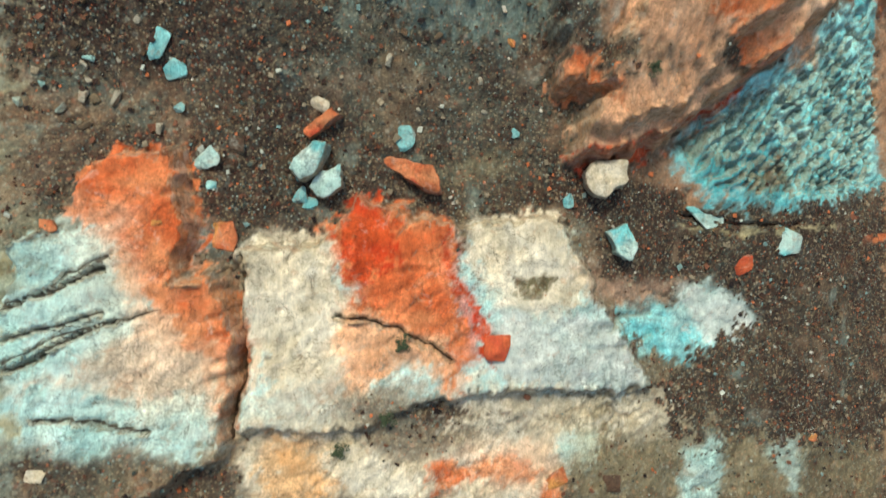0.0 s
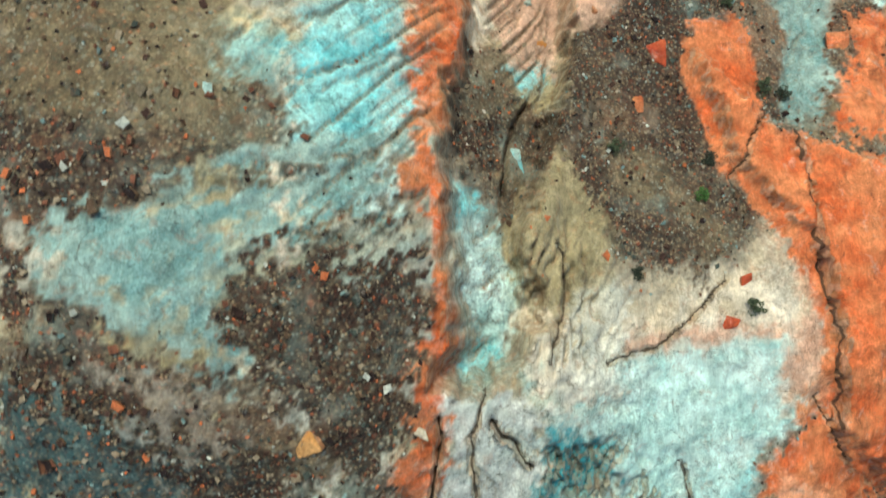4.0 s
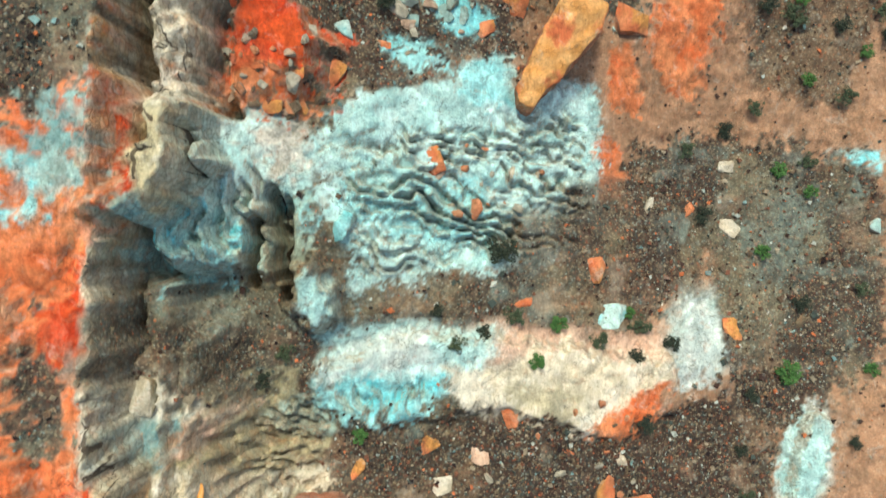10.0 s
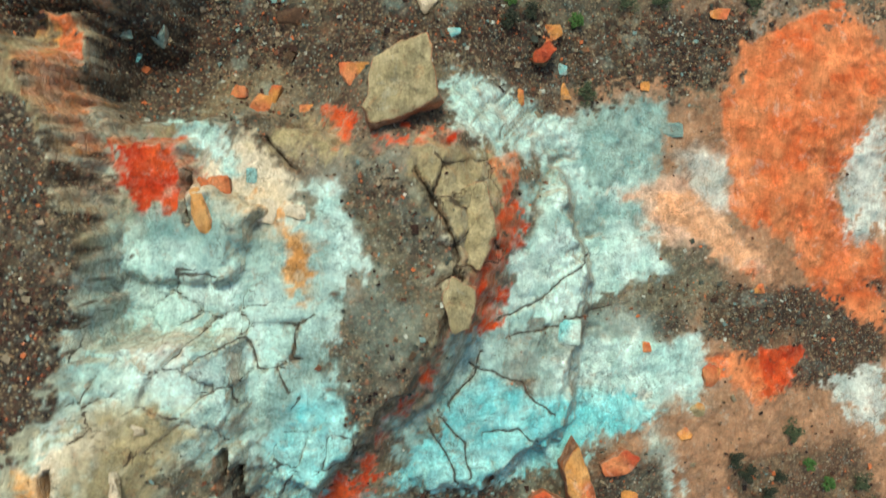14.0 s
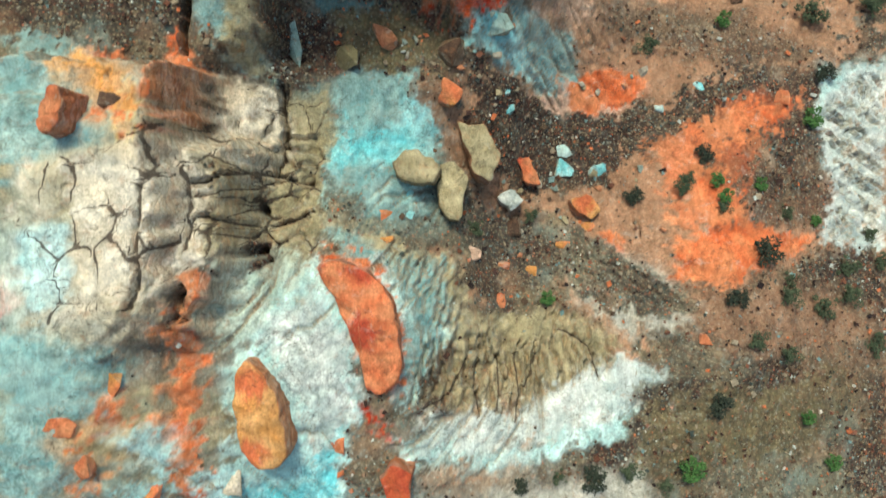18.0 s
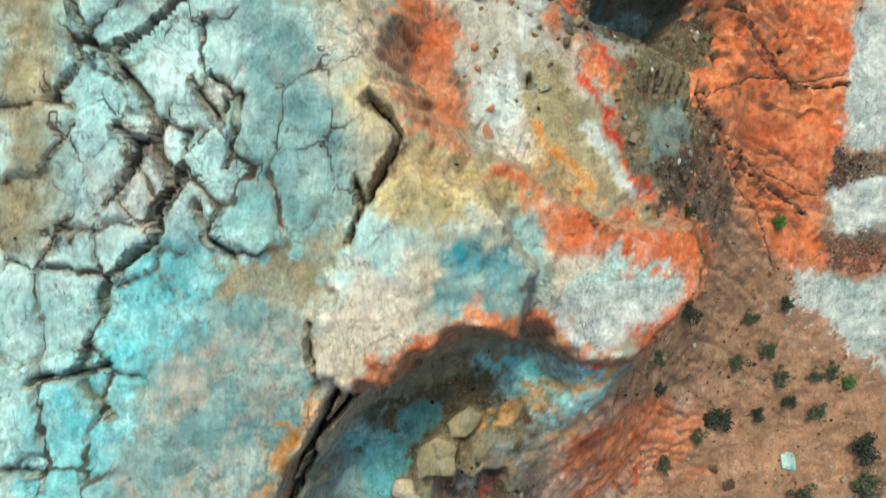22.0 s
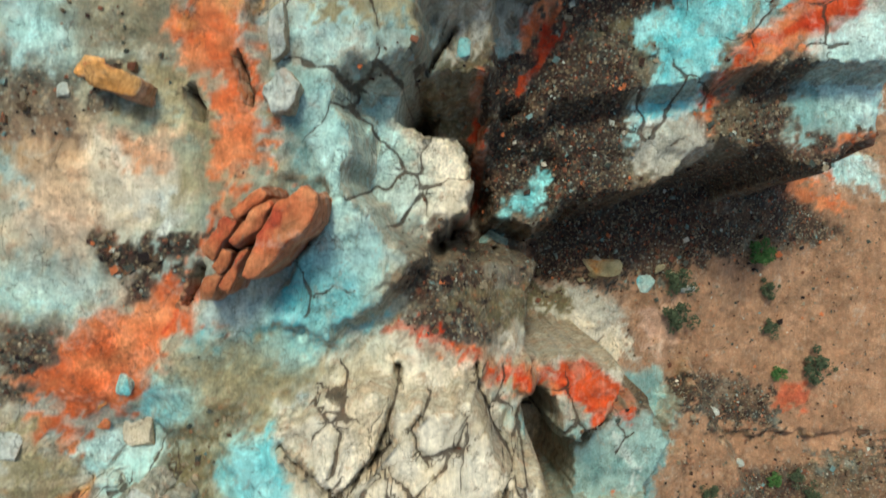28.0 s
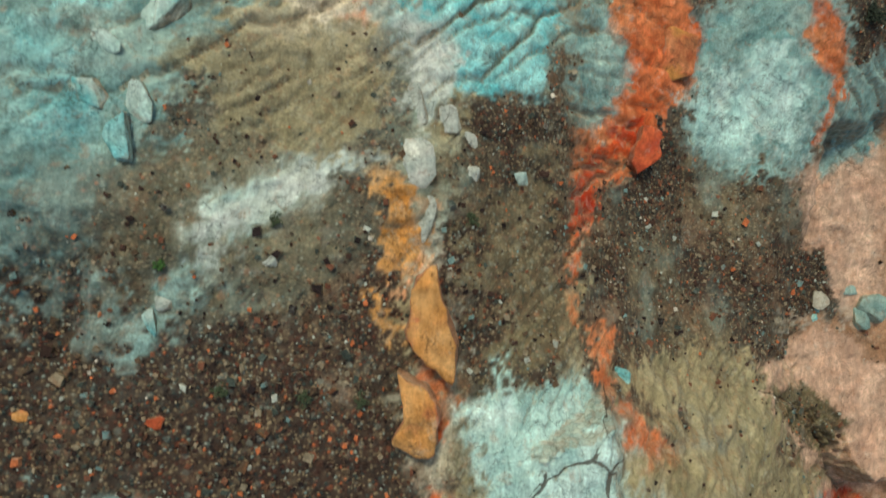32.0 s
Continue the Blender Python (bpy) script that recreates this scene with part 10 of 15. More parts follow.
paint("grey", [(-6.5,8.4),(-4.3,9.0),(2.2,10.5),(3.6,9.2),(3.5,6.9),(-1.7,6.6),(-4.4,7.0)], rag=0.4)
paint("grey", [(-2.1,73.8),(2.5,74.4),(3.7,73.5),(7.5,72.3),(8.5,69.3),(5.1,70.3),(2.1,69.8),(-0.6,69.4),(-4.0,70.3),(-6.8,70.3),(-6.6,71.8),(-3.9,71.5)], rag=0.4)
paint("bluegrey", [(-7.1,71.3),(-3.9,71.1),(-3.6,69.4),(-5.8,69.5),(-6.9,70.0)], rag=0.4, strength=0.6)
paint("teal", [(-2.1,75.4),(0.1,77.7),(1.6,79.0),(3.5,77.9),(7.3,77.4),(9.4,76.6),(6.0,75.4),(3.0,74.4),(-0.2,74.2),(-1.9,74.3)])
paint("pale", [(1.8,75.8),(2.7,75.8),(3.2,74.9),(2.0,74.7)])
paint("pale", [(3.9,79.2),(11.1,80.1),(11.4,77.5),(7.3,77.7),(4.4,78.0)])
paint("red", [(-2.0,77.6),(-1.0,78.4),(-0.7,79.4),(-0.4,79.4),(-0.5,78.4),(-1.2,77.9),(-2.6,76.2),(-2.7,75.3),(-3.9,74.5),(-4.1,75.0),(-3.0,75.8),(-2.7,76.8)], edge=0.2)
paint("bluegrey", [(-2.2,77.3),(-0.5,78.1),(0.1,77.9),(-1.1,76.5),(-2.0,75.6)])
paint("teal", [(-4.5,78.2),(-3.5,78.2),(-3.3,77.0),(-2.9,76.3),(-4.4,75.5),(-5.5,75.0),(-5.8,75.9),(-4.5,76.6)])
paint("amber", [(-9.1,73.1),(-8.6,72.2),(-8.0,71.4),(-8.1,69.9),(-8.7,69.3),(-9.0,70.6),(-9.3,72.3)])
paint("teal", [(-11.3,71.2),(-10.5,72.6),(-9.4,72.6),(-9.2,70.9),(-8.9,70.4),(-9.9,69.8),(-11.7,69.3)])
paint("amber", [(-9.8,68.8),(-9.1,69.1),(-9.7,67.6),(-9.6,66.0),(-9.5,64.5),(-9.2,63.6),(-9.8,64.1),(-9.7,66.6)])
paint("red", [(-9.9,66.8),(-9.6,66.0),(-9.7,64.2),(-9.7,64.3)])
paint("grey", [(-12.0,68.5),(-10.7,68.6),(-9.9,67.9),(-9.7,64.0),(-12.0,64.2)], rag=0.3)
paint("red", [(-7.6,68.1),(-5.9,68.0),(-3.5,66.7),(-4.5,65.5),(-7.3,66.1)], rag=0.35)
paint("orange", [(-7.9,64.9),(-5.5,65.3),(-4.9,64.0),(-5.9,63.8),(-7.8,64.1)], rag=0.3)
paint("orange", [(8.7,69.6),(9.7,70.8),(11.2,72.3),(12.4,71.6),(12.5,69.3),(11.5,68.2),(9.7,67.8)])
paint("red", [(13.5,79.3),(16.5,79.2),(15.4,77.7),(14.1,77.3)])
paint("white", [(17.4,77.7),(19.6,78.4),(20.6,77.9),(20.7,74.9),(18.6,76.2)], rag=0.3)
paint("teal", [(-1.5,69.6),(0.3,69.2),(1.9,68.5),(1.7,67.6),(-0.1,67.6),(-0.6,68.5)])
paint("orange", [(0.8,134.1),(2.2,134.6),(2.7,133.3),(5.3,133.2),(5.6,132.9),(5.5,132.4),(4.9,131.9),(3.2,132.0),(2.6,132.5),(1.4,133.7)])
paint("orange", [(5.6,132.9),(6.2,133.3),(9.2,133.6),(11.9,132.8),(12.8,130.3),(10.7,128.3),(6.9,128.7),(5.2,129.7),(6.2,130.7),(6.6,131.7),(5.4,131.9),(4.9,131.8)])
streak("orange", 0.4, [(1.92,130.27),(3.47,129.07),(4.44,128.76),(5.22,129.18)])
streak("orange", 0.3, [(-0.98,129.58),(-0.24,130.46),(0.92,130.85),(2.30,130.04)])
paint("white", [(3.2,131.0),(4.9,131.8),(6.3,131.5),(6.0,130.6),(4.8,129.6),(3.7,129.7),(3.0,130.4)])
paint("cream", [(2.6,132.3),(4.4,131.8),(3.2,131.0),(2.9,131.6)])
paint("pale", [(1.0,133.3),(2.4,133.2),(2.6,131.7),(1.5,131.8),(1.3,132.5)])
paint("yellow", [(-0.7,133.9),(0.8,134.1),(1.4,133.6),(0.9,132.7),(-0.3,133.3)])
paint("white", [(0.5,139.1),(2.9,139.6),(2.8,138.5),(2.2,137.1),(2.3,135.4),(0.8,135.0),(0.4,137.7)])
paint("orange", [(-1.5,138.0),(-0.3,139.0),(0.5,138.1),(0.3,134.7),(-0.5,134.4),(-1.1,135.5)], rag=0.3, strength=0.75)
paint("khaki", [(2.3,137.8),(3.5,137.6),(4.5,135.3),(5.5,133.9),(5.7,133.2),(3.5,133.6),(2.5,135.1)])
streak("amber", 0.3, [(2.49,135.73),(3.64,134.30),(4.28,133.82)])
streak("white", 0.3, [(4.12,135.78),(4.97,134.50),(5.49,133.71)])
streak("red", 0.35, [(4.00,137.14),(4.48,135.98),(5.30,135.01),(5.85,133.72)])
paint("olive", [(4.5,137.0),(9.3,140.9),(10.5,139.6),(8.3,135.9),(6.0,134.1),(5.1,135.2)])
paint("bluegrey", [(5.5,136.2),(7.7,137.3),(8.4,135.8),(6.0,134.5)], strength=0.7)
paint("orange", [(10.3,141.5),(19.3,143.9),(20.1,141.8),(19.2,139.1),(18.6,137.4),(18.2,134.9),(16.8,131.4),(14.7,133.5),(12.1,135.7),(10.4,137.5),(7.9,137.1)])
paint("sand", [(11.9,132.8),(14.5,132.9),(16.9,130.3),(12.7,127.5),(10.0,127.1)])
paint("white", [(19.3,143.9),(21.3,144.6),(21.8,137.6),(19.2,137.7),(19.4,140.4)])
paint("white", [(18.7,135.5),(21.9,136.2),(21.9,133.7),(19.8,133.3),(18.6,134.1)])
paint("white", [(17.5,131.4),(22.1,130.9),(22.2,126.9),(19.5,128.9)], strength=0.7, rag=0.3)
paint("orange", [(3.9,126.5),(6.7,127.0),(11.2,125.7),(10.5,123.8),(7.3,123.0),(4.2,124.9)])
streak("red", 0.25, [(4.23,125.73),(5.08,126.51),(8.82,124.78)])
paint("olive", [(-3.0,125.3),(-1.6,127.7),(-0.3,128.4),(1.4,128.7),(2.6,128.0),(2.1,126.8),(0.1,126.9),(-0.6,125.5),(-1.3,124.4)])
paint("bluegrey", [(1.1,128.7),(4.3,128.6),(3.8,127.4),(2.6,127.5)])
paint("amber", [(-4.1,126.9),(-3.1,128.7),(-2.2,129.0),(-3.1,127.3),(-3.8,125.7),(-4.0,126.1)])
paint("cream", [(-2.8,130.1),(-1.8,131.6),(-0.5,132.4),(-0.0,131.8),(-1.0,130.3),(-2.0,129.2),(-2.7,128.8)])
paint("white", [(-7.1,134.8),(-6.2,134.7),(-5.9,133.4),(-6.7,132.3),(-7.6,133.7)])
paint("deep", [(-7.3,131.2),(-6.2,132.3),(-5.6,132.8),(-5.4,132.0),(-6.6,130.2),(-7.1,130.7)], strength=0.6)
paint("orange", [(12.2,148.2),(18.4,149.2),(19.7,147.1),(19.7,143.6),(19.3,140.3),(17.7,137.2),(17.8,134.3),(13.7,136.7),(11.4,140.1),(10.3,142.3),(11.1,144.5)])
paint("white", [(20.3,145.0),(21.3,145.6),(22.0,137.8),(19.4,137.6),(20.1,141.5)])
paint("brown", [(19.7,146.7),(21.2,147.0),(21.3,145.8),(19.8,145.8)])
paint("pale", [(6.7,146.6),(9.2,146.7),(10.2,145.0),(10.1,142.9),(9.3,141.5),(8.1,141.9),(5.7,143.2),(6.2,144.6)])
paint("bluegrey", [(6.0,143.6),(9.4,141.7),(9.2,141.4),(7.6,141.4)])
paint("red", [(9.9,144.9),(10.6,144.1),(10.5,143.0),(9.8,141.8),(9.2,141.4),(10.4,143.1)])
paint("orange", [(4.7,148.6),(6.0,148.4),(6.9,147.3),(6.1,146.1),(6.2,144.6),(5.7,143.2),(4.9,142.8),(5.3,144.2),(5.6,145.7),(4.6,147.3)])
streak("red", 0.35, [(3.24,142.15),(3.10,140.94),(3.94,139.42),(4.50,138.42),(5.07,137.42)])
paint("olive", [(7.0,140.0),(9.0,141.1),(10.5,141.9),(11.1,140.0),(8.8,138.7),(5.7,138.8),(5.4,139.2)])
paint("deep", [(6.9,139.0),(8.9,138.9),(8.5,138.4),(6.8,138.6)], strength=0.8)
paint("orange", [(-2.5,147.1),(-1.8,146.7),(-0.8,146.2),(-0.2,143.8),(-1.1,143.3),(-2.2,144.1),(-2.1,145.3)])
paint("orange", [(-2.1,143.3),(-1.4,142.9),(-1.4,141.0),(-0.9,139.7),(-0.1,137.3),(-1.3,137.7),(-2.0,140.3),(-2.2,142.0)])
streak("white", 0.2, [(-0.79,146.21),(-0.23,144.64),(0.13,143.31)])
paint("pale", [(-0.4,145.5),(0.9,145.2),(0.8,143.1),(0.1,143.1)])
paint("bluegrey", [(-4.0,146.1),(-2.7,146.6),(-2.2,144.9),(-2.6,143.8),(-4.0,144.1)])
paint("teal", [(-7.7,147.0),(-6.1,147.1),(-6.0,146.1),(-6.6,145.4),(-7.4,146.1)])
paint("deep", [(-7.1,146.1),(-6.1,146.2),(-6.7,145.6),(-7.2,145.6)])
paint("bluegrey", [(-1.6,151.4),(1.3,152.1),(1.7,151.4),(-1.2,150.1)])
paint("brown", [(-2.2,149.8),(0.9,150.7),(1.2,148.9),(-0.8,148.2),(-2.3,147.5)], rag=0.3)
paint("white", [(1.8,149.2),(2.9,149.2),(4.3,146.4),(3.9,145.4),(3.0,146.3),(2.0,147.9)])
paint("yellow", [(1.6,144.7),(4.0,144.6),(4.2,143.6),(2.0,143.3)])
paint("amber", [(1.1,143.2),(4.2,143.4),(3.2,142.3),(1.7,142.3)])
paint("stone", [(-0.8,140.2),(2.0,141.2),(2.2,138.4),(1.7,137.2),(0.6,137.2),(0.4,139.1)])
paint("white", [(0.1,19.8),(1.7,19.9),(1.9,17.9),(2.8,17.2),(2.2,15.2),(2.4,14.2),(1.4,12.9),(-0.7,12.7),(-0.5,15.0),(-0.1,17.0)])
paint("orange", [(-0.8,21.2),(0.5,21.7),(0.1,20.0),(-0.0,18.5),(-0.3,16.6),(-0.7,14.8),(-1.3,14.7),(-3.7,14.8),(-5.9,15.2),(-5.4,16.0),(-3.7,16.1),(-2.6,15.6),(-1.5,16.3),(-1.0,17.8)])
paint("red", [(-3.8,15.8),(-2.7,15.4),(-2.2,14.8),(-3.4,14.9)])
paint("teal", [(-7.0,16.4),(-5.3,16.8),(-2.9,17.0),(-1.4,16.9),(-2.7,16.3),(-3.7,16.3),(-5.2,16.1),(-6.7,15.5)])
paint("teal", [(-5.7,14.5),(-4.0,15.1),(-3.6,14.3),(-5.4,13.8)])
paint("teal", [(-3.6,14.6),(-1.5,14.7),(-0.9,13.8),(-2.1,14.0),(-3.7,14.0)])
paint("bluegrey", [(-2.1,13.8),(0.2,13.6),(0.2,12.5),(-1.4,12.6)])
paint("deep", [(0.3,13.1),(2.1,13.6),(3.7,12.6),(3.4,11.6),(0.9,11.9)], strength=0.8)
streak("teal", 0.25, [(-4.10,13.15),(-3.20,12.44),(-2.27,11.65)])
paint("deep", [(2.9,18.3),(5.5,18.1),(6.5,17.4),(5.1,16.7),(3.8,15.2),(2.9,14.7),(2.6,16.3)], strength=0.8)
paint("pale", [(4.4,19.0),(10.8,19.7),(11.4,18.0),(9.7,15.3),(8.7,13.7),(7.2,12.9),(6.3,16.0)])
paint("pink", [(5.9,20.8),(12.9,21.4),(13.0,19.6),(9.4,18.0),(6.1,19.2)])
streak("teal", 0.5, [(8.45,14.14),(8.86,15.10),(9.91,15.30)], strength=0.7)
paint("orange", [(7.5,11.9),(9.7,12.7),(11.0,15.3),(13.5,17.3),(15.5,17.7),(18.0,14.5),(13.6,11.8),(12.7,11.1),(9.6,11.0),(7.8,10.3)], rag=0.2)
paint("peach", [(10.0,14.2),(11.8,16.1),(14.0,15.4),(12.3,13.4),(10.1,12.7)], strength=0.6)
paint("teal", [(-10.3,17.4),(-8.5,17.1),(-8.3,16.3),(-9.1,15.5),(-10.3,16.3)])
streak("teal", 0.5, [(-9.62,15.33),(-9.19,14.28),(-9.21,13.16)])
streak("peach", 0.4, [(-9.31,12.81),(-9.19,11.40),(-8.39,10.46),(-7.34,8.83)])
paint("bluegrey", [(-8.0,11.6),(-6.6,10.4),(-7.1,9.6),(-8.0,10.8)])
paint("amber", [(-11.6,41.9),(-9.1,42.3),(-9.0,40.8),(-9.6,39.1),(-11.0,39.5)])
paint("red", [(-12.1,39.5),(-10.1,39.5),(-9.9,38.0),(-11.3,36.4),(-12.3,36.4)])
paint("orange", [(-7.2,37.0),(-7.8,37.5),(-4.4,36.6),(-3.1,35.4),(-3.0,34.7),(-4.2,34.9),(-5.9,35.6)])
streak("red", 0.6, [(-3.09,35.37),(-1.79,34.83),(-0.88,34.20),(-0.39,32.81),(-0.35,31.29)])
paint("amber", [(-7.8,37.5),(-5.5,36.7),(-3.5,35.9),(-3.7,35.6),(-5.8,36.5)])
paint("yellow", [(-3.2,35.6),(-1.9,35.7),(-0.8,35.0),(-2.5,35.2)])
paint("cream", [(-0.8,35.0),(0.9,35.2),(1.8,32.2),(1.5,30.6),(0.3,31.1),(-0.1,33.7)])
paint("white", [(-3.1,34.3),(-1.4,34.5),(-0.7,32.8),(-0.8,31.4),(-2.2,31.9)])
paint("pink", [(1.4,35.3),(6.7,35.6),(6.2,33.5),(4.6,32.2),(4.3,30.2),(2.1,30.6),(1.8,33.0)])
paint("olive", [(-5.1,40.4),(-3.2,41.2),(-1.4,39.3),(-2.0,36.4),(-3.5,36.1),(-5.6,37.0)])
paint("deep", [(-2.9,44.9),(-1.0,44.7),(-1.0,42.6),(-2.7,42.5)], strength=0.7)
paint("orange", [(0.1,43.4),(1.7,44.1),(3.6,43.5),(5.1,44.1),(4.8,43.1),(2.4,42.3),(1.1,41.4)])
paint("orange", [(9.8,32.9),(12.1,33.1),(12.1,29.6),(9.2,29.7),(9.1,31.2)], rag=0.2)
paint("bluegrey", [(13.7,36.3),(15.8,34.5),(15.1,29.7),(13.5,29.6),(14.4,33.6)])
paint("white", [(15.7,37.8),(17.5,38.5),(19.5,37.6),(19.3,35.6),(17.4,34.9),(15.6,36.1)])
paint("orange", [(17.1,33.6),(18.8,33.6),(17.5,29.6),(15.8,29.7)])
paint("sand", [(11.0,43.5),(17.6,47.9),(19.5,48.0),(17.9,45.8),(13.6,43.5),(10.7,39.4),(9.6,40.1)])
paint("red", [(-4.0,88.2),(-2.9,88.1),(-2.6,86.9),(-3.6,86.8)])
paint("red", [(1.5,85.4),(2.4,85.3),(2.4,83.9),(1.8,82.2),(1.7,80.7),(0.6,80.5),(1.2,81.5),(0.9,82.3),(1.5,83.2),(1.8,84.2)], edge=0.2)
paint("red", [(-1.2,79.7),(-0.5,80.2),(-0.5,78.6),(-1.5,77.9),(-1.8,77.9)], edge=0.2)
paint("red", [(-2.7,77.1),(-2.4,76.9),(-2.7,74.6),(-3.0,75.1)], edge=0.2)
paint("grey", [(-3.4,85.8),(-1.6,85.9),(-0.2,84.1),(-0.0,82.7),(-0.3,80.6),(-1.6,78.1),(-2.5,77.4),(-3.1,77.7),(-3.3,80.6),(-2.7,82.7)], rag=0.3)
paint("pale", [(-3.6,85.8),(-3.1,84.8),(-2.5,82.8),(-3.4,82.7),(-4.3,85.0)])
paint("pale", [(-10.2,83.6),(-7.9,83.3),(-5.4,81.2),(-5.1,79.1),(-7.1,78.4),(-9.4,79.3),(-10.6,80.8)])
paint("white", [(-9.6,80.6),(-7.8,80.6),(-7.4,79.7),(-9.3,79.8)])
paint("amber", [(-5.1,83.7),(-4.2,83.4),(-4.2,81.8),(-4.9,81.9)], strength=0.7)
paint("red", [(-10.4,86.1),(-9.7,86.8),(-8.4,86.7),(-8.0,84.8),(-9.2,84.3),(-10.1,85.1)])
paint("khaki", [(-12.9,89.7),(-12.4,89.8),(-10.9,85.8),(-11.3,86.0)])
paint("orange", [(-12.4,90.0),(-11.4,90.1),(-10.6,86.4),(-10.9,86.3)])
paint("teal", [(-4.5,78.9),(-3.3,78.8),(-3.1,76.9),(-5.3,75.3),(-5.8,76.0),(-4.4,77.1)])
paint("pale", [(2.2,83.8),(7.4,84.5),(9.9,82.6),(4.4,81.0),(2.1,81.0)])
paint("pale", [(4.4,80.1),(11.3,79.2),(11.1,76.8),(6.2,77.7)])
paint("white", [(17.6,88.7),(19.6,89.8),(20.1,84.7),(18.4,84.2),(17.4,86.4)], rag=0.3)
paint("orange", [(12.5,92.1),(17.1,94.1),(19.5,91.3),(17.3,86.9),(14.6,84.1),(12.3,85.0),(12.8,88.2)])
paint("peach", [(7.9,85.7),(10.4,86.2),(14.1,82.9),(12.2,83.1)])
paint("orange", [(15.3,83.9),(20.4,81.6),(20.6,80.0),(16.0,81.9)])
paint("brown", [(-12.2,87.2),(-11.2,86.3),(-10.9,85.0),(-10.2,83.6),(-10.3,82.3),(-10.9,80.3),(-11.7,79.4)], rag=0.3)
paint("cream", [(-10.8,110.0),(-7.9,111.2),(-7.5,107.5),(-8.7,106.8),(-10.4,105.7),(-10.8,107.7)])
paint("pale", [(-12.1,108.2),(-10.9,108.6),(-10.6,107.0),(-11.2,105.5),(-11.8,106.4)])
paint("khaki", [(-8.3,113.5),(-4.8,114.4),(-4.7,108.0),(-6.8,107.8),(-7.3,108.3)])
paint("orange", [(-8.5,107.2),(-7.5,107.3),(-7.8,105.7),(-8.0,104.2),(-8.3,103.0),(-8.8,104.2)])
streak("orange", 0.8, [(-8.26,104.03),(-8.44,101.91),(-8.57,99.68),(-8.91,98.09),(-9.39,96.99)])
paint("orange", [(-10.9,101.4),(-10.6,101.1),(-10.8,99.2),(-11.4,98.4),(-11.5,99.0),(-11.2,100.2)])
paint("orange", [(-10.2,103.4),(-9.6,104.2),(-9.5,102.7),(-10.1,102.1)])
paint("bluegrey", [(-12.3,105.3),(-10.9,105.4),(-9.4,104.9),(-9.6,103.7),(-10.4,102.8),(-12.3,102.5)])
paint("white", [(-6.5,105.2),(-4.6,106.0),(-3.4,104.6),(-3.5,101.6),(-4.8,100.4),(-5.2,102.5),(-5.9,104.0)])
paint("pale", [(-9.7,102.4),(-8.6,102.5),(-8.5,101.2),(-9.5,101.0)])
paint("teal", [(-7.3,99.5),(-5.2,99.8),(-3.5,101.6),(-3.7,99.5),(-5.3,97.9),(-6.7,97.9)])
paint("teal", [(-10.6,98.9),(-9.7,98.7),(-9.9,96.7),(-10.6,97.3)])
paint("bluegrey", [(-2.2,107.7),(-0.2,107.0),(0.3,105.1),(-1.0,102.7),(-1.8,101.9),(-1.4,104.6)])
paint("khaki", [(0.3,105.3),(5.4,105.2),(7.8,104.0),(6.8,102.3),(3.7,101.3),(1.5,101.2),(-1.0,102.0),(0.3,103.5)])
paint("white", [(-1.4,101.4),(1.5,100.8),(5.2,102.0),(8.0,103.5),(9.7,102.6),(7.1,101.1),(4.1,100.0),(1.3,99.5),(-0.9,100.3)])
paint("grey", [(5.8,108.9),(7.6,108.1),(11.4,105.5),(9.3,104.8),(7.4,105.2),(5.7,106.0)])
paint("orange", [(10.4,106.8),(11.4,108.3),(12.9,108.8),(17.6,108.6),(15.1,107.6),(12.6,106.5)])
paint("orange", [(11.2,111.3),(15.2,115.1),(17.2,115.8),(14.3,111.9),(12.6,108.8)], strength=0.6, rag=0.4)
paint("white", [(18.6,114.4),(22.4,117.0),(22.0,109.7),(20.1,111.1)])
paint("pink", [(2.9,114.5),(5.5,116.2),(9.7,115.9),(9.2,114.2),(7.0,114.4),(4.4,114.1)])
paint("teal", [(-4.4,114.0),(-0.5,114.3),(-0.7,112.0),(-2.3,111.1),(-4.3,111.4),(-4.8,109.5)], strength=0.8)
paint("olive", [(8.1,100.7),(12.0,102.6),(18.7,102.5),(15.6,100.0),(10.1,98.2)], rag=0.5, strength=0.6)
paint("teal", [(-10.5,125.7),(-8.2,125.7),(-8.4,123.1),(-10.5,122.9)])
paint("stone", [(-8.2,125.7),(-4.0,126.0),(-4.3,124.5),(-6.6,123.4),(-8.0,121.8),(-12.6,120.6),(-10.6,122.8),(-8.4,123.1)])
paint("teal", [(-2.8,126.7),(-1.0,127.1),(-1.6,125.6),(-1.3,123.5),(-2.6,122.6),(-3.1,124.5)])
paint("bluegrey", [(-2.9,123.8),(-0.8,123.8),(-0.5,122.1),(-2.5,121.6)])
paint("red", [(1.8,125.0),(2.1,124.5),(2.5,122.2),(2.7,120.5),(2.0,118.8),(1.5,117.3),(-0.0,117.4),(-0.8,118.8),(0.9,119.2),(1.7,120.8),(1.8,122.8)])
paint("white", [(0.1,122.2),(1.2,122.7),(1.5,120.8),(0.9,119.8),(-0.3,119.4),(-0.1,120.8)])
streak("orange", 0.35, [(0.04,124.46),(-0.12,122.71),(-0.48,120.79),(-1.25,119.80)])
streak("teal", 0.3, [(-1.84,119.01),(-0.86,119.91),(0.32,119.63)])
paint("bluegrey", [(2.2,117.6),(5.5,118.1),(6.1,115.9),(3.7,115.9)])
paint("orange", [(5.8,115.9),(7.5,116.7),(9.7,116.1),(8.9,114.7),(6.1,114.5)])
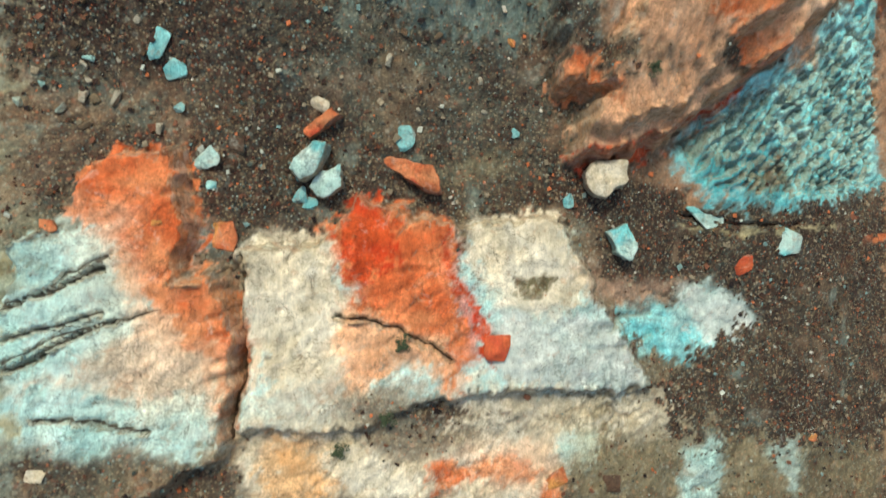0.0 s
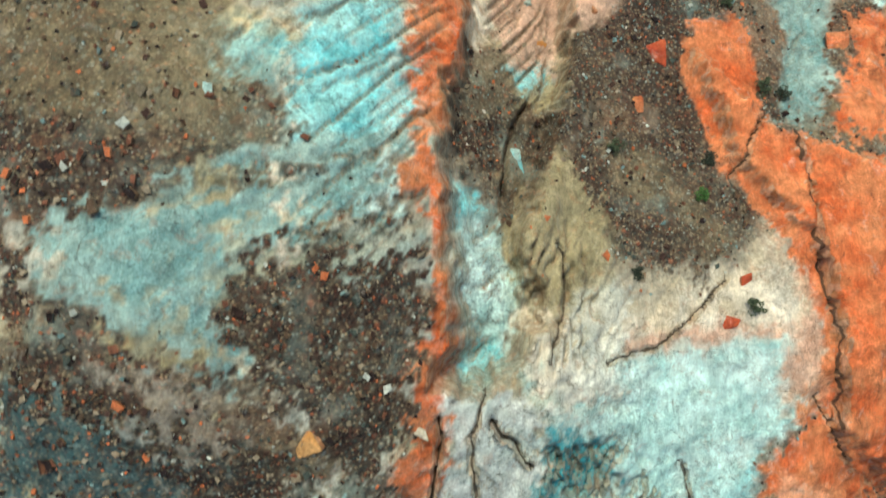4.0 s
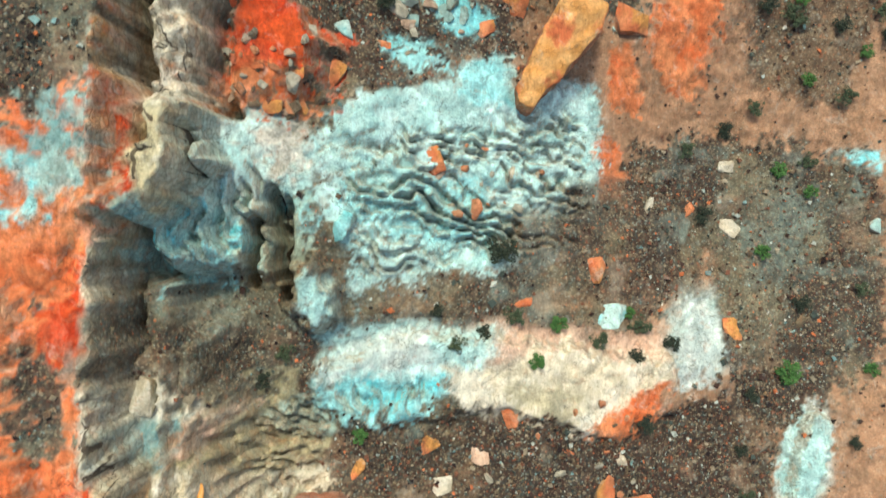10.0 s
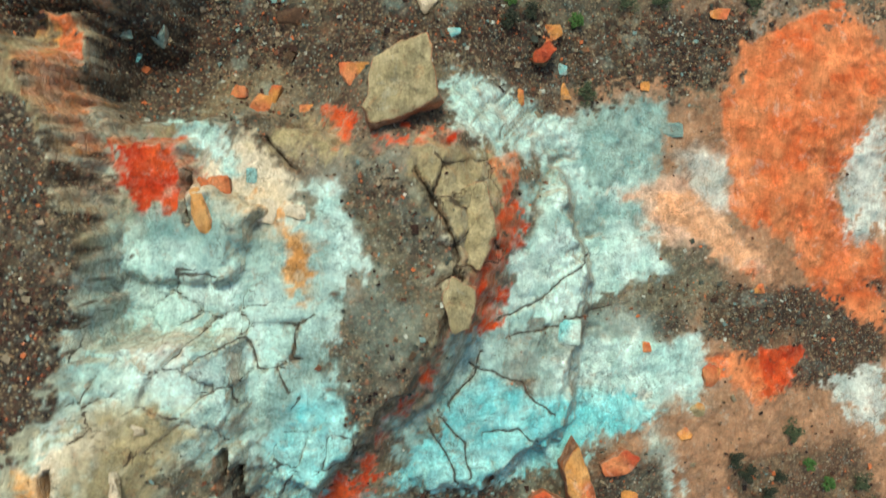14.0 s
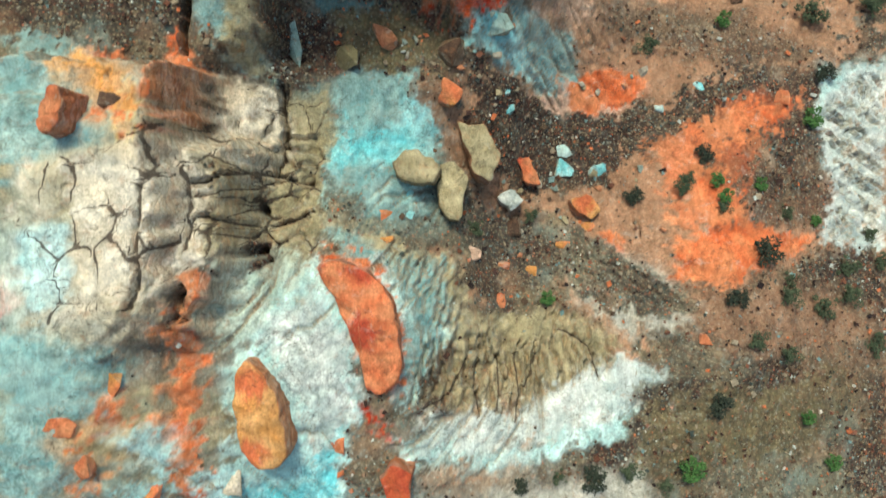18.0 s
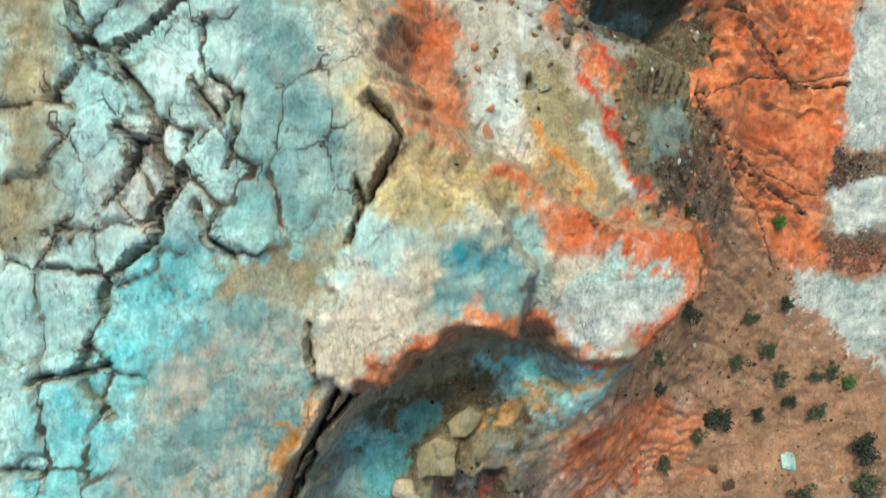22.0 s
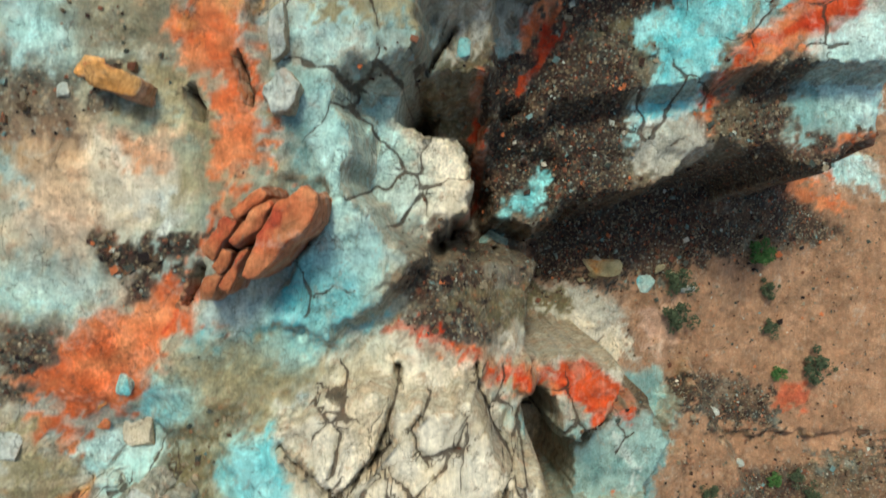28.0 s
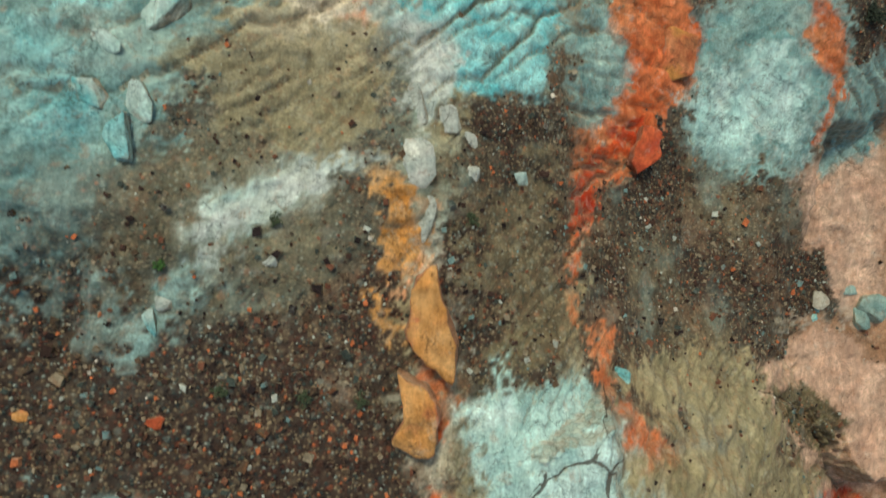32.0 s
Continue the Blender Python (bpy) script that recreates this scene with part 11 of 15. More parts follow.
paint("orange", [(4.6,123.0),(7.4,123.4),(10.2,123.6),(7.2,122.3),(5.0,121.7)], rag=0.3)
paint("orange", [(4.5,123.5),(7.3,124.7),(10.1,125.6),(7.3,123.7)], rag=0.3, strength=0.8)
paint("orange", [(9.4,113.4),(13.8,114.6),(18.1,116.3),(17.3,114.7),(12.3,112.4),(14.1,109.0),(11.0,109.0)], rag=0.4, strength=0.7)
paint("white", [(18.2,114.7),(20.0,117.2),(22.6,117.8),(22.1,108.1),(17.9,108.4),(19.3,111.4)])
paint("white", [(16.9,131.5),(21.9,129.4),(22.1,126.3),(19.3,128.7),(16.7,130.1)], rag=0.3)
paint("brown", [(-15.1,118.6),(-8.7,118.8),(-9.7,115.1),(-14.9,115.2)], rag=0.3)
paint("khaki", [(-7.7,118.5),(-6.8,118.7),(-7.1,114.5),(-8.3,114.8)])
streak("orange", 0.5, [(-9.49,117.12),(-9.72,114.71),(-8.63,113.63),(-8.80,112.45)])
paint("cream", [(-8.4,114.6),(-6.4,114.1),(-6.5,110.3),(-8.3,111.4)])
paint("khaki", [(-6.2,113.7),(-4.6,113.3),(-4.8,110.2),(-6.5,110.3)])
paint("amber", [(-12.5,113.8),(-11.5,114.0),(-10.0,113.0),(-10.8,112.9)])
paint("bluegrey", [(-4.4,114.9),(-0.7,115.4),(-2.3,113.0),(-4.1,111.8)])
paint("brown", [(0.9,116.0),(5.9,113.7),(10.0,114.8),(13.7,116.1),(13.6,115.3),(9.9,113.5),(5.9,112.6),(1.6,114.6)], rag=0.4)
paint("cream", [(-4.2,164.5),(-2.6,164.7),(-1.4,164.6),(-0.5,165.5),(1.0,165.9),(1.4,164.3),(2.2,163.6),(3.5,163.5),(4.5,161.1),(3.7,159.3),(7.3,152.9),(6.8,151.9),(3.1,156.6),(1.6,158.7),(-0.1,159.3),(-1.2,158.8),(-2.4,157.9),(-2.9,161.1),(-3.8,163.2)])
paint("stone", [(-1.3,161.9),(-0.4,161.9),(-0.5,160.6),(-1.4,160.0)])
paint("yellow", [(1.6,159.3),(3.5,159.4),(4.1,157.0),(6.5,152.1),(2.4,157.8)])
paint("peach", [(0.5,162.2),(1.4,161.9),(0.9,161.0),(-0.1,161.4)], strength=0.6)
paint("teal", [(-5.3,163.1),(-3.9,164.1),(-3.6,162.1),(-3.0,161.1),(-2.7,158.4),(-2.9,156.8),(-4.5,156.8),(-4.0,158.4),(-3.7,160.5),(-4.6,161.6)])
paint("orange", [(-9.8,165.6),(-8.5,166.8),(-6.6,168.1),(-6.3,167.1),(-7.5,165.9),(-8.4,165.0),(-8.8,164.1),(-9.3,164.3)])
paint("orange", [(-9.5,160.7),(-9.7,161.7),(-8.7,162.9),(-8.5,162.2),(-9.0,161.3)])
paint("bluegrey", [(5.0,162.2),(5.9,162.9),(10.5,163.5),(10.9,161.4),(9.7,158.9),(7.2,157.4),(5.8,156.4),(3.9,159.3)])
streak("white", 0.25, [(6.09,162.45),(6.96,161.25),(6.56,159.83),(5.64,159.02)])
streak("red", 0.3, [(7.04,163.64),(6.74,162.87)])
streak("red", 0.5, [(3.60,165.23),(4.47,165.08),(5.35,164.58),(4.84,163.52)])
streak("orange", 0.25, [(5.98,159.71),(6.26,159.01),(5.96,157.99)])
paint("khaki", [(-10.2,160.4),(-8.0,160.4),(-7.2,159.1),(-7.4,156.7),(-10.1,156.8)], rag=0.3)
paint("olive", [(-0.2,158.0),(2.3,157.0),(3.7,156.4),(2.1,155.1),(-0.3,155.3)])
paint("brown", [(6.2,156.6),(10.1,154.1),(9.6,152.3),(7.8,152.3)], rag=0.3)
paint("orange", [(15.9,152.8),(19.5,153.7),(20.5,151.3),(16.3,151.5)])
paint("orange", [(-5.6,177.6),(-4.2,178.4),(-2.7,179.2),(-2.5,179.8),(-2.2,179.2),(-3.2,178.1),(-4.4,177.3),(-5.3,177.0)])
paint("orange", [(-2.2,179.6),(-1.2,181.3),(-0.2,181.7),(0.4,181.3),(0.5,180.3),(-0.4,180.2),(-1.4,179.2)])
paint("teal", [(-2.7,178.1),(-1.4,179.2),(-0.3,180.2),(1.2,180.4),(2.2,181.0),(2.6,182.7),(3.2,184.6),(3.8,183.2),(3.3,181.4),(2.0,179.8),(0.6,178.4),(-0.6,177.3),(-2.5,177.3)])
paint("stone", [(3.3,181.4),(4.2,182.8),(5.6,183.9),(8.3,182.6),(7.1,181.5),(5.2,181.5),(6.1,179.8),(3.2,178.7),(2.8,178.8)])
paint("stone", [(-0.1,177.2),(1.7,178.5),(2.6,179.8),(3.1,178.7),(2.0,176.2),(0.0,174.8),(-1.4,175.7)])
paint("teal", [(5.8,179.1),(4.9,180.6),(5.6,181.2),(8.4,181.0),(11.8,180.1),(14.0,179.8),(11.4,179.2),(9.7,178.7),(7.3,178.1)])
streak("red", 0.5, [(4.56,178.06),(7.30,177.91),(9.79,178.49),(11.82,179.37),(23.32,178.96)])
streak("white", 0.3, [(11.40,181.08),(12.97,180.54),(14.21,179.99)])
streak("orange", 0.6, [(8.65,182.61),(11.72,182.42),(18.76,182.33),(20.18,181.82)])
paint("brown", [(3.3,178.5),(7.7,177.9),(6.8,176.7),(4.5,176.1),(3.6,176.0)], rag=0.3)
streak("red", 0.35, [(3.13,176.25),(2.99,175.04),(2.24,174.23)])
paint("teal", [(6.2,176.7),(8.5,177.3),(13.0,178.4),(11.4,177.3),(9.3,176.0),(8.7,174.1),(6.5,173.0),(6.8,175.4)])
paint("red", [(12.2,177.1),(13.6,178.2),(13.7,176.9),(12.6,176.3)])
streak("red", 0.4, [(9.10,174.56),(10.13,175.91),(12.24,176.52)])
paint("pale", [(11.8,175.8),(15.0,177.3),(21.8,171.8),(13.1,174.0)])
paint("cream", [(-9.7,178.4),(-8.7,179.0),(-7.8,178.5),(-7.8,177.6),(-8.1,175.9),(-10.4,175.9)])
paint("pale", [(-9.6,179.6),(-8.8,179.6),(-8.4,178.9),(-9.3,178.4)])
paint("amber", [(-8.1,176.5),(-6.6,176.4),(-5.1,176.1),(-4.9,174.7),(-6.1,174.8),(-6.6,175.9),(-7.9,175.9)])
paint("tan", [(-5.5,182.8),(-2.7,183.0),(-2.5,181.3),(-3.8,179.7),(-5.2,181.2)], rag=0.3)
paint("peach", [(-2.3,184.0),(-0.5,185.2),(0.0,184.3),(-1.5,183.5),(-2.1,183.5)], strength=0.7)
paint("khaki", [(-4.2,176.7),(-2.7,177.3),(-1.5,176.2),(-0.9,174.3),(-4.4,174.6)], rag=0.3)
paint("pink", [(11.4,187.6),(17.7,189.6),(19.7,188.5),(19.6,185.1),(17.0,185.5),(11.5,185.2)])
paint("olive", [(6.0,183.9),(10.6,184.4),(18.3,184.6),(18.9,183.3),(11.1,182.9),(7.2,183.0)])
paint("orange", [(5.7,201.7),(7.9,202.1),(9.0,200.6),(8.4,198.7),(6.7,197.4),(6.1,198.7),(5.6,200.0)])
streak("red", 0.6, [(6.21,197.15),(4.79,196.16),(4.27,194.90),(3.69,193.50)])
streak("orange", 0.35, [(3.45,192.94),(3.19,191.89),(3.52,190.70),(4.23,189.35),(4.47,188.44),(5.65,187.14),(6.73,186.28)])
paint("orange", [(4.0,190.5),(4.8,190.4),(4.7,189.3),(4.2,189.1)])
paint("teal", [(-0.3,199.3),(2.3,200.0),(2.4,197.9),(0.9,197.1),(-0.4,197.3)])
paint("bluegrey", [(3.3,200.1),(5.5,200.8),(5.7,198.7),(4.7,197.1),(3.5,197.3)])
paint("pale", [(8.1,198.6),(12.4,201.1),(13.6,197.3),(10.8,196.7),(9.0,197.1)], rag=0.3)
streak("orange", 0.5, [(13.12,201.41),(15.09,200.24),(14.81,198.48),(14.22,197.36)])
paint("bluegrey", [(14.5,197.4),(18.0,200.8),(20.0,197.9),(16.5,196.7)])
paint("white", [(-2.1,198.8),(-0.7,199.4),(-0.5,198.0),(-1.1,196.4),(-1.5,195.7),(-1.8,196.3)])
paint("white", [(-6.4,193.0),(-5.1,194.2),(-3.8,194.9),(-2.7,194.9),(-4.0,194.0),(-5.2,193.1),(-6.3,192.3)])
paint("bluegrey", [(-10.2,197.7),(-6.9,198.5),(-6.7,196.8),(-7.3,195.0),(-8.6,194.8),(-9.1,196.6)], rag=0.4)
paint("khaki", [(-6.8,197.0),(-2.7,198.8),(-2.2,195.4),(-4.6,195.1),(-6.5,195.7)], rag=0.3, strength=0.8)
paint("maroon", [(-10.3,190.2),(-5.7,189.8),(-2.3,190.9),(-1.9,186.4),(-10.2,187.0)], rag=0.5, strength=0.8)
paint("pale", [(-0.6,188.8),(1.3,188.9),(3.0,189.2),(4.6,188.1),(4.3,186.2),(0.7,186.4)])
paint("pink", [(11.5,188.4),(17.2,188.3),(20.8,187.8),(24.3,179.5),(17.6,181.3),(12.0,186.9)])
paint("olive", [(12.6,187.4),(17.2,186.5),(18.7,185.1),(17.8,183.3),(12.6,186.2)])
paint("pink", [(16.4,194.9),(20.1,196.9),(20.5,192.9),(17.8,193.1)])
paint("amber", [(-2.4,194.7),(-1.9,194.7),(-1.4,192.3),(-1.9,192.0),(-2.4,193.2)])
paint("khaki", [(4.4,186.8),(7.9,186.5),(13.6,184.4),(16.9,181.6),(4.7,186.1)])
paint("pale", [(-12.6,120.8),(-3.0,121.7),(-2.9,120.3),(-4.8,119.0),(-7.0,119.5),(-9.6,119.7),(-12.6,120.0)])
paint("teal", [(-9.5,120.3),(-6.4,120.5),(-4.1,119.7),(-6.2,119.3),(-8.2,119.6)])
paint("brown", [(-15.2,119.4),(-8.4,118.9),(-9.5,115.2),(-15.0,115.1)], rag=0.3)
paint("khaki", [(-7.8,118.7),(-6.7,119.6),(-7.0,115.2),(-8.3,114.9)])
paint("orange", [(-10.5,111.8),(-9.7,112.5),(-9.2,111.8),(-9.4,111.2),(-10.0,111.2)])
paint("amber", [(-12.8,114.6),(-10.9,113.8),(-9.2,111.8),(-9.6,111.8),(-11.2,113.5)])
paint("orange", [(10.5,106.6),(11.0,107.8),(13.1,109.1),(17.1,108.3),(13.4,107.0),(12.0,106.7)])
paint("olive", [(-4.4,117.3),(-2.0,118.0),(0.1,116.9),(-0.1,115.6),(-3.3,115.1),(-4.7,116.0)])
streak("orange", 0.45, [(-1.30,128.71),(-0.64,129.52),(0.59,130.13),(2.13,130.14),(3.52,129.46),(5.03,129.18)])
paint("khaki", [(-1.2,128.6),(0.2,129.7),(1.6,129.8),(3.0,129.5),(3.4,129.0),(1.3,129.2),(-0.1,128.5),(-0.8,128.1)])
paint("teal", [(1.1,129.0),(2.8,129.2),(4.6,129.0),(5.0,128.4),(3.6,127.5),(2.0,128.2)])
streak("amber", 0.3, [(1.32,126.80),(3.27,127.82),(4.77,128.83)])
paint("deep", [(-2.5,126.4),(-1.4,126.8),(-0.8,127.8),(0.3,127.5),(-0.7,126.3),(-1.6,124.0),(-2.5,124.3)], strength=0.7)
paint("bluegrey", [(-3.1,125.4),(-2.3,126.4),(-2.1,123.9),(-1.4,123.3),(-2.5,122.5),(-3.1,123.3)])
paint("orange", [(4.0,125.4),(6.3,126.2),(13.1,124.1),(11.6,121.8),(6.3,122.0)], rag=0.4, strength=0.7)
paint("sand", [(5.2,128.5),(15.1,131.2),(17.2,126.9),(13.0,125.2),(6.1,126.9)])
paint("cream", [(-3.8,126.3),(-2.7,128.6),(-1.9,130.1),(-1.3,129.6),(-2.3,128.0),(-3.3,126.3)])
paint("maroon", [(-9.9,190.1),(-2.6,191.2),(-1.7,188.8),(-1.9,187.4),(-9.8,187.1)], rag=0.5)
paint("bluegrey", [(-9.8,186.9),(-7.6,186.8),(-7.6,186.1),(-9.1,186.2)], rag=0.4)
paint("brown", [(-9.7,184.5),(-5.3,184.4),(-5.1,181.0),(-9.8,181.3)], rag=0.4)
paint("tan", [(-5.3,182.8),(-1.5,182.8),(-1.5,181.1),(-5.1,181.0)], rag=0.3)
streak("amber", 0.4, [(-2.30,191.32),(-2.00,190.25)])
paint("pale", [(0.3,186.1),(1.1,187.5),(1.9,188.4),(3.7,188.7),(4.5,187.6),(4.1,186.1),(3.4,185.3),(1.5,185.4)], rag=0.25)
paint("khaki", [(6.3,185.2),(12.2,184.3),(19.5,181.9),(14.8,181.3),(9.5,182.9),(6.4,184.0)])
paint("bluegrey", [(-7.7,191.6),(-6.8,191.5),(-6.9,190.8),(-7.5,190.5)], rag=0.4)
paint("orange", [(-12.7,45.7),(-10.6,45.7),(-10.3,44.1),(-9.5,42.7),(-11.1,42.3),(-11.8,42.7)], rag=0.25)
paint("cream", [(-11.1,41.7),(-9.0,42.3),(-9.0,41.0),(-9.9,39.8),(-11.4,39.8)])
paint("olive", [(-10.3,46.0),(-9.6,46.2),(-7.4,43.9),(-7.8,42.3),(-9.0,42.4),(-10.1,43.6)])
paint("brown", [(-5.0,41.1),(-3.1,41.2),(-1.3,39.4),(-3.0,36.5),(-5.8,37.0)], rag=0.3)
paint("stone", [(-1.8,46.0),(0.4,46.4),(1.6,44.9),(-0.5,43.0),(-1.7,44.4)])
paint("sand", [(17.5,47.1),(19.8,49.4),(19.5,45.6),(16.1,43.6),(11.3,40.7),(10.2,39.8),(10.5,42.2),(13.8,44.3)])
paint("tan", [(2.8,38.9),(12.5,38.8),(13.4,36.0),(7.2,35.1),(4.0,36.0)], rag=0.4)
paint("orange", [(-1.1,31.2),(0.9,32.8),(0.6,29.6),(-0.4,26.6),(0.1,25.4),(0.2,23.6),(0.6,21.5),(0.3,20.1),(-0.0,18.0),(-0.1,17.0),(-1.1,17.1),(-0.8,19.9),(-0.4,22.0),(-0.2,23.1),(-0.5,24.3),(-1.1,25.8),(-1.2,27.0)])
paint("teal", [(-3.7,29.3),(-1.4,30.6),(-1.4,27.7),(-1.4,26.7),(-3.1,26.5),(-3.8,27.0)])
streak("pale", 0.2, [(-1.52,29.77),(-1.56,27.31),(-1.32,24.57)])
streak("pale", 0.15, [(-1.90,28.58),(-1.81,25.26)])
paint("pale", [(0.3,24.4),(1.2,24.6),(2.5,23.2),(2.7,21.1),(2.1,20.3),(0.8,21.7),(0.5,22.8)])
paint("teal", [(0.1,25.7),(1.2,25.0),(0.8,24.4),(0.3,24.4)])
paint("teal", [(0.5,20.9),(1.7,20.9),(1.9,20.2),(0.8,19.8)])
paint("white", [(0.0,19.8),(1.6,19.7),(2.7,18.8),(2.5,16.4),(-0.0,17.1)])
paint("tan", [(4.8,31.9),(6.8,32.7),(9.2,31.3),(9.7,27.2),(10.3,24.0),(8.0,22.7),(5.7,24.9),(4.3,26.4)], rag=0.3)
paint("cream", [(2.6,21.6),(5.0,21.3),(5.7,19.1),(3.7,19.0),(2.8,19.8)])
paint("pale", [(5.7,20.2),(11.9,20.8),(11.5,17.3),(7.9,17.8),(5.6,18.4)])
paint("orange", [(10.0,32.4),(12.0,32.4),(12.2,29.0),(12.8,28.0),(16.3,27.0),(16.4,16.0),(13.6,18.4),(13.3,21.5),(12.2,23.7),(11.1,25.7),(10.5,27.6),(9.9,29.5)])
paint("bluegrey", [(14.1,33.2),(15.3,32.8),(14.9,29.5),(13.5,27.8),(13.5,29.6)])
paint("bluegrey", [(-8.9,24.5),(-7.5,24.4),(-4.6,22.4),(-4.0,21.1),(-5.1,20.9),(-6.6,22.2),(-8.1,23.1)], rag=0.4)
streak("bluegrey", 0.5, [(-5.38,25.62),(-4.09,25.97),(-2.33,26.26),(-0.95,26.57)])
paint("brown", [(-4.9,22.6),(-2.5,23.4),(-0.6,22.6),(-0.8,19.6),(-3.0,19.0),(-4.6,21.3)], rag=0.4)
paint("maroon", [(-4.9,22.8),(-4.1,23.0),(-3.9,21.7),(-4.7,22.1)])
paint("maroon", [(-9.8,23.4),(-8.9,23.4),(-8.7,22.1),(-9.8,22.1)])
paint("pale", [(-13.6,120.2),(-13.7,119.3),(-12.3,119.0),(-7.9,119.1),(-6.6,119.9),(-6.2,118.8),(-4.6,119.1),(-3.4,120.1),(-5.9,120.6),(-9.4,120.6),(-11.9,120.7)])
streak("teal", 0.4, [(-13.74,119.81),(-11.48,119.30),(-7.85,119.38),(-6.23,119.92)])
paint("brown", [(-11.3,90.8),(-4.1,92.2),(2.3,92.5),(12.3,93.8),(12.3,91.1),(6.1,89.9),(1.2,90.4),(-3.9,89.8),(-7.8,90.4),(-10.0,88.9),(-11.1,88.5)], rag=0.4)
paint("maroon", [(-13.9,8.9),(-10.2,9.2),(-6.9,6.8),(-9.2,5.0),(-12.6,5.8)], rag=0.5, strength=0.7)
paint("cream", [(-6.7,0.6),(-4.1,0.5),(-3.6,-2.2),(-3.7,-4.5),(-6.0,-4.9),(-6.6,-1.9)])
paint("peach", [(-12.9,-4.1),(-11.3,-4.0),(-10.2,-3.1),(-9.4,-1.8),(-8.3,-2.5),(-7.1,-3.7),(-7.0,-5.0),(-12.9,-4.4)], strength=0.5)
paint("brown", [(13.1,-3.5),(23.5,-0.4),(23.1,-9.8),(10.4,-7.9),(9.2,-5.7)], rag=0.5)
paint("cream", [(0.8,-4.8),(8.7,-6.2),(7.6,-7.4),(0.4,-6.5)], rag=0.4, strength=0.7)
paint("maroon", [(-3.7,97.2),(2.7,96.7),(5.1,94.7),(-2.9,95.7)], rag=0.5, strength=0.7)
paint("olive", [(8.9,102.1),(18.7,102.5),(21.1,99.8),(12.7,97.2),(8.3,99.0)], rag=0.5, strength=0.6)
paint("grey", [(11.1,98.7),(18.6,98.9),(20.5,94.2),(11.4,94.9)], rag=0.5)
paint("tan", [(5.2,194.6),(12.0,195.4),(13.5,190.2),(10.6,188.6),(5.7,189.5),(3.8,192.1)], rag=0.4)
paint("khaki", [(4.7,189.3),(11.3,188.6),(13.7,184.8),(7.9,186.5),(5.3,188.0)], rag=0.4)
paint("khaki", [(-0.0,193.3),(2.9,196.2),(2.8,192.6),(3.3,189.8),(0.7,189.3)], rag=0.5, strength=0.6)
paint("bluegrey", [(-10.0,191.7),(-7.1,191.7),(-7.0,190.3),(-8.3,190.2)], rag=0.5, strength=0.7)
streak("pale", 0.35, [(0.81,189.61),(0.97,188.03)])
paint("bluegrey", [(-8.1,15.1),(-7.1,13.5),(-1.4,11.8),(3.4,10.7),(5.6,11.5),(5.8,9.1),(1.7,7.7),(-4.1,9.2),(-6.8,11.4),(-8.5,12.8)], rag=0.5, strength=0.5)
paint("teal", [(-8.6,15.6),(-7.5,14.8),(-7.8,12.8),(-8.8,12.8),(-9.0,14.3)], strength=0.5, rag=0.4)
paint("white", [(3.8,22.3),(5.8,22.6),(5.8,19.5),(2.9,18.6)], strength=0.6)
paint("grey", [(12.3,63.6),(20.9,62.7),(20.3,54.0),(13.8,50.4),(13.2,56.2)], rag=0.5, strength=0.6)
paint("brown", [(12.7,53.7),(18.1,54.0),(15.8,51.4),(12.0,49.9)], rag=0.4)


def spread(a, n, axis):
    """The mean over n neighbours each way along an axis."""
    c = np.cumsum(np.insert(a, 0, 0, axis), axis)
    k = np.arange(a.shape[axis])
    hi, lo = np.minimum(k + n + 1, a.shape[axis]), np.maximum(k - n, 0)
    shape = [1] * a.ndim
    shape[axis] = -1
    return (np.take(c, hi, axis) - np.take(c, lo, axis)) / (hi - lo).reshape(shape)


# rain has carved the bare slopes: rills gather downhill and branch, and colour is washed down with them
INNER = (slice(7, -7), slice(8, -8))


def drain(h):
    """How many cells of the ground drain through each one, every cell to its steepest neighbour."""
    rows, cols = h.shape
    flat = h.ravel()
    best, to = np.zeros(h.shape), np.arange(h.size).reshape(h.shape).copy()
    number = to.copy()
    for dj, di in ((0, 1), (1, 0), (0, -1), (-1, 0), (1, 1), (1, -1), (-1, 1), (-1, -1)):
        near = np.roll(h, (-dj, -di), (0, 1))
        fall = (h - near) / math.hypot(dj, di)
        fall[[0, -1]], fall[:, [0, -1]] = 0, 0
        better = fall > best
        best[better] = fall[better]
        to[better] = np.roll(number, (-dj, -di), (0, 1))[better]
    amount, to = [1.0] * h.size, to.ravel().tolist()
    for k in np.argsort(-flat).tolist():
        if to[k] != k:
            amount[to[k]] += amount[k]
    return np.array(amount).reshape(rows, cols)


BARE = (np.clip(1.15 - 1.5 * COL[..., 3], 0.12, 1) * np.where(CELLS > 0, 0.15, 1) * (1 - GROOVE_DARK))[INNER]
WASH = np.zeros(BARE.shape)
for turn in range(3):
    rest = spread(spread(Z[INNER], 3, 0), 3, 1)
    lie = spread(spread(rest, 5, 0), 5, 1)
    rest = 0.35 * rest + 0.65 * lie
    fall = np.hypot(*np.gradient(lie, YS[INNER[0]], XS[INNER[1]]))
    flow = np.clip(np.log2(drain(rest + 0.03 * S02[INNER] + 0.02 * S011[INNER]) / 16), 0, 6)
    cut = 0.019 * flow * np.clip(1.7 * fall - 0.12, 0, 1) * np.clip(2.6 - 1.5 * fall, 0, 1) * BARE
    cut = 0.55 * cut + 0.9 * spread(spread(cut, 1, 0), 1, 1)
    Z[INNER] -= cut
    WASH = np.maximum(WASH, cut)
GROOVE_DARK[INNER] = np.maximum(GROOVE_DARK[INNER], np.clip(5.5 * WASH - 0.1, 0, 0.6))
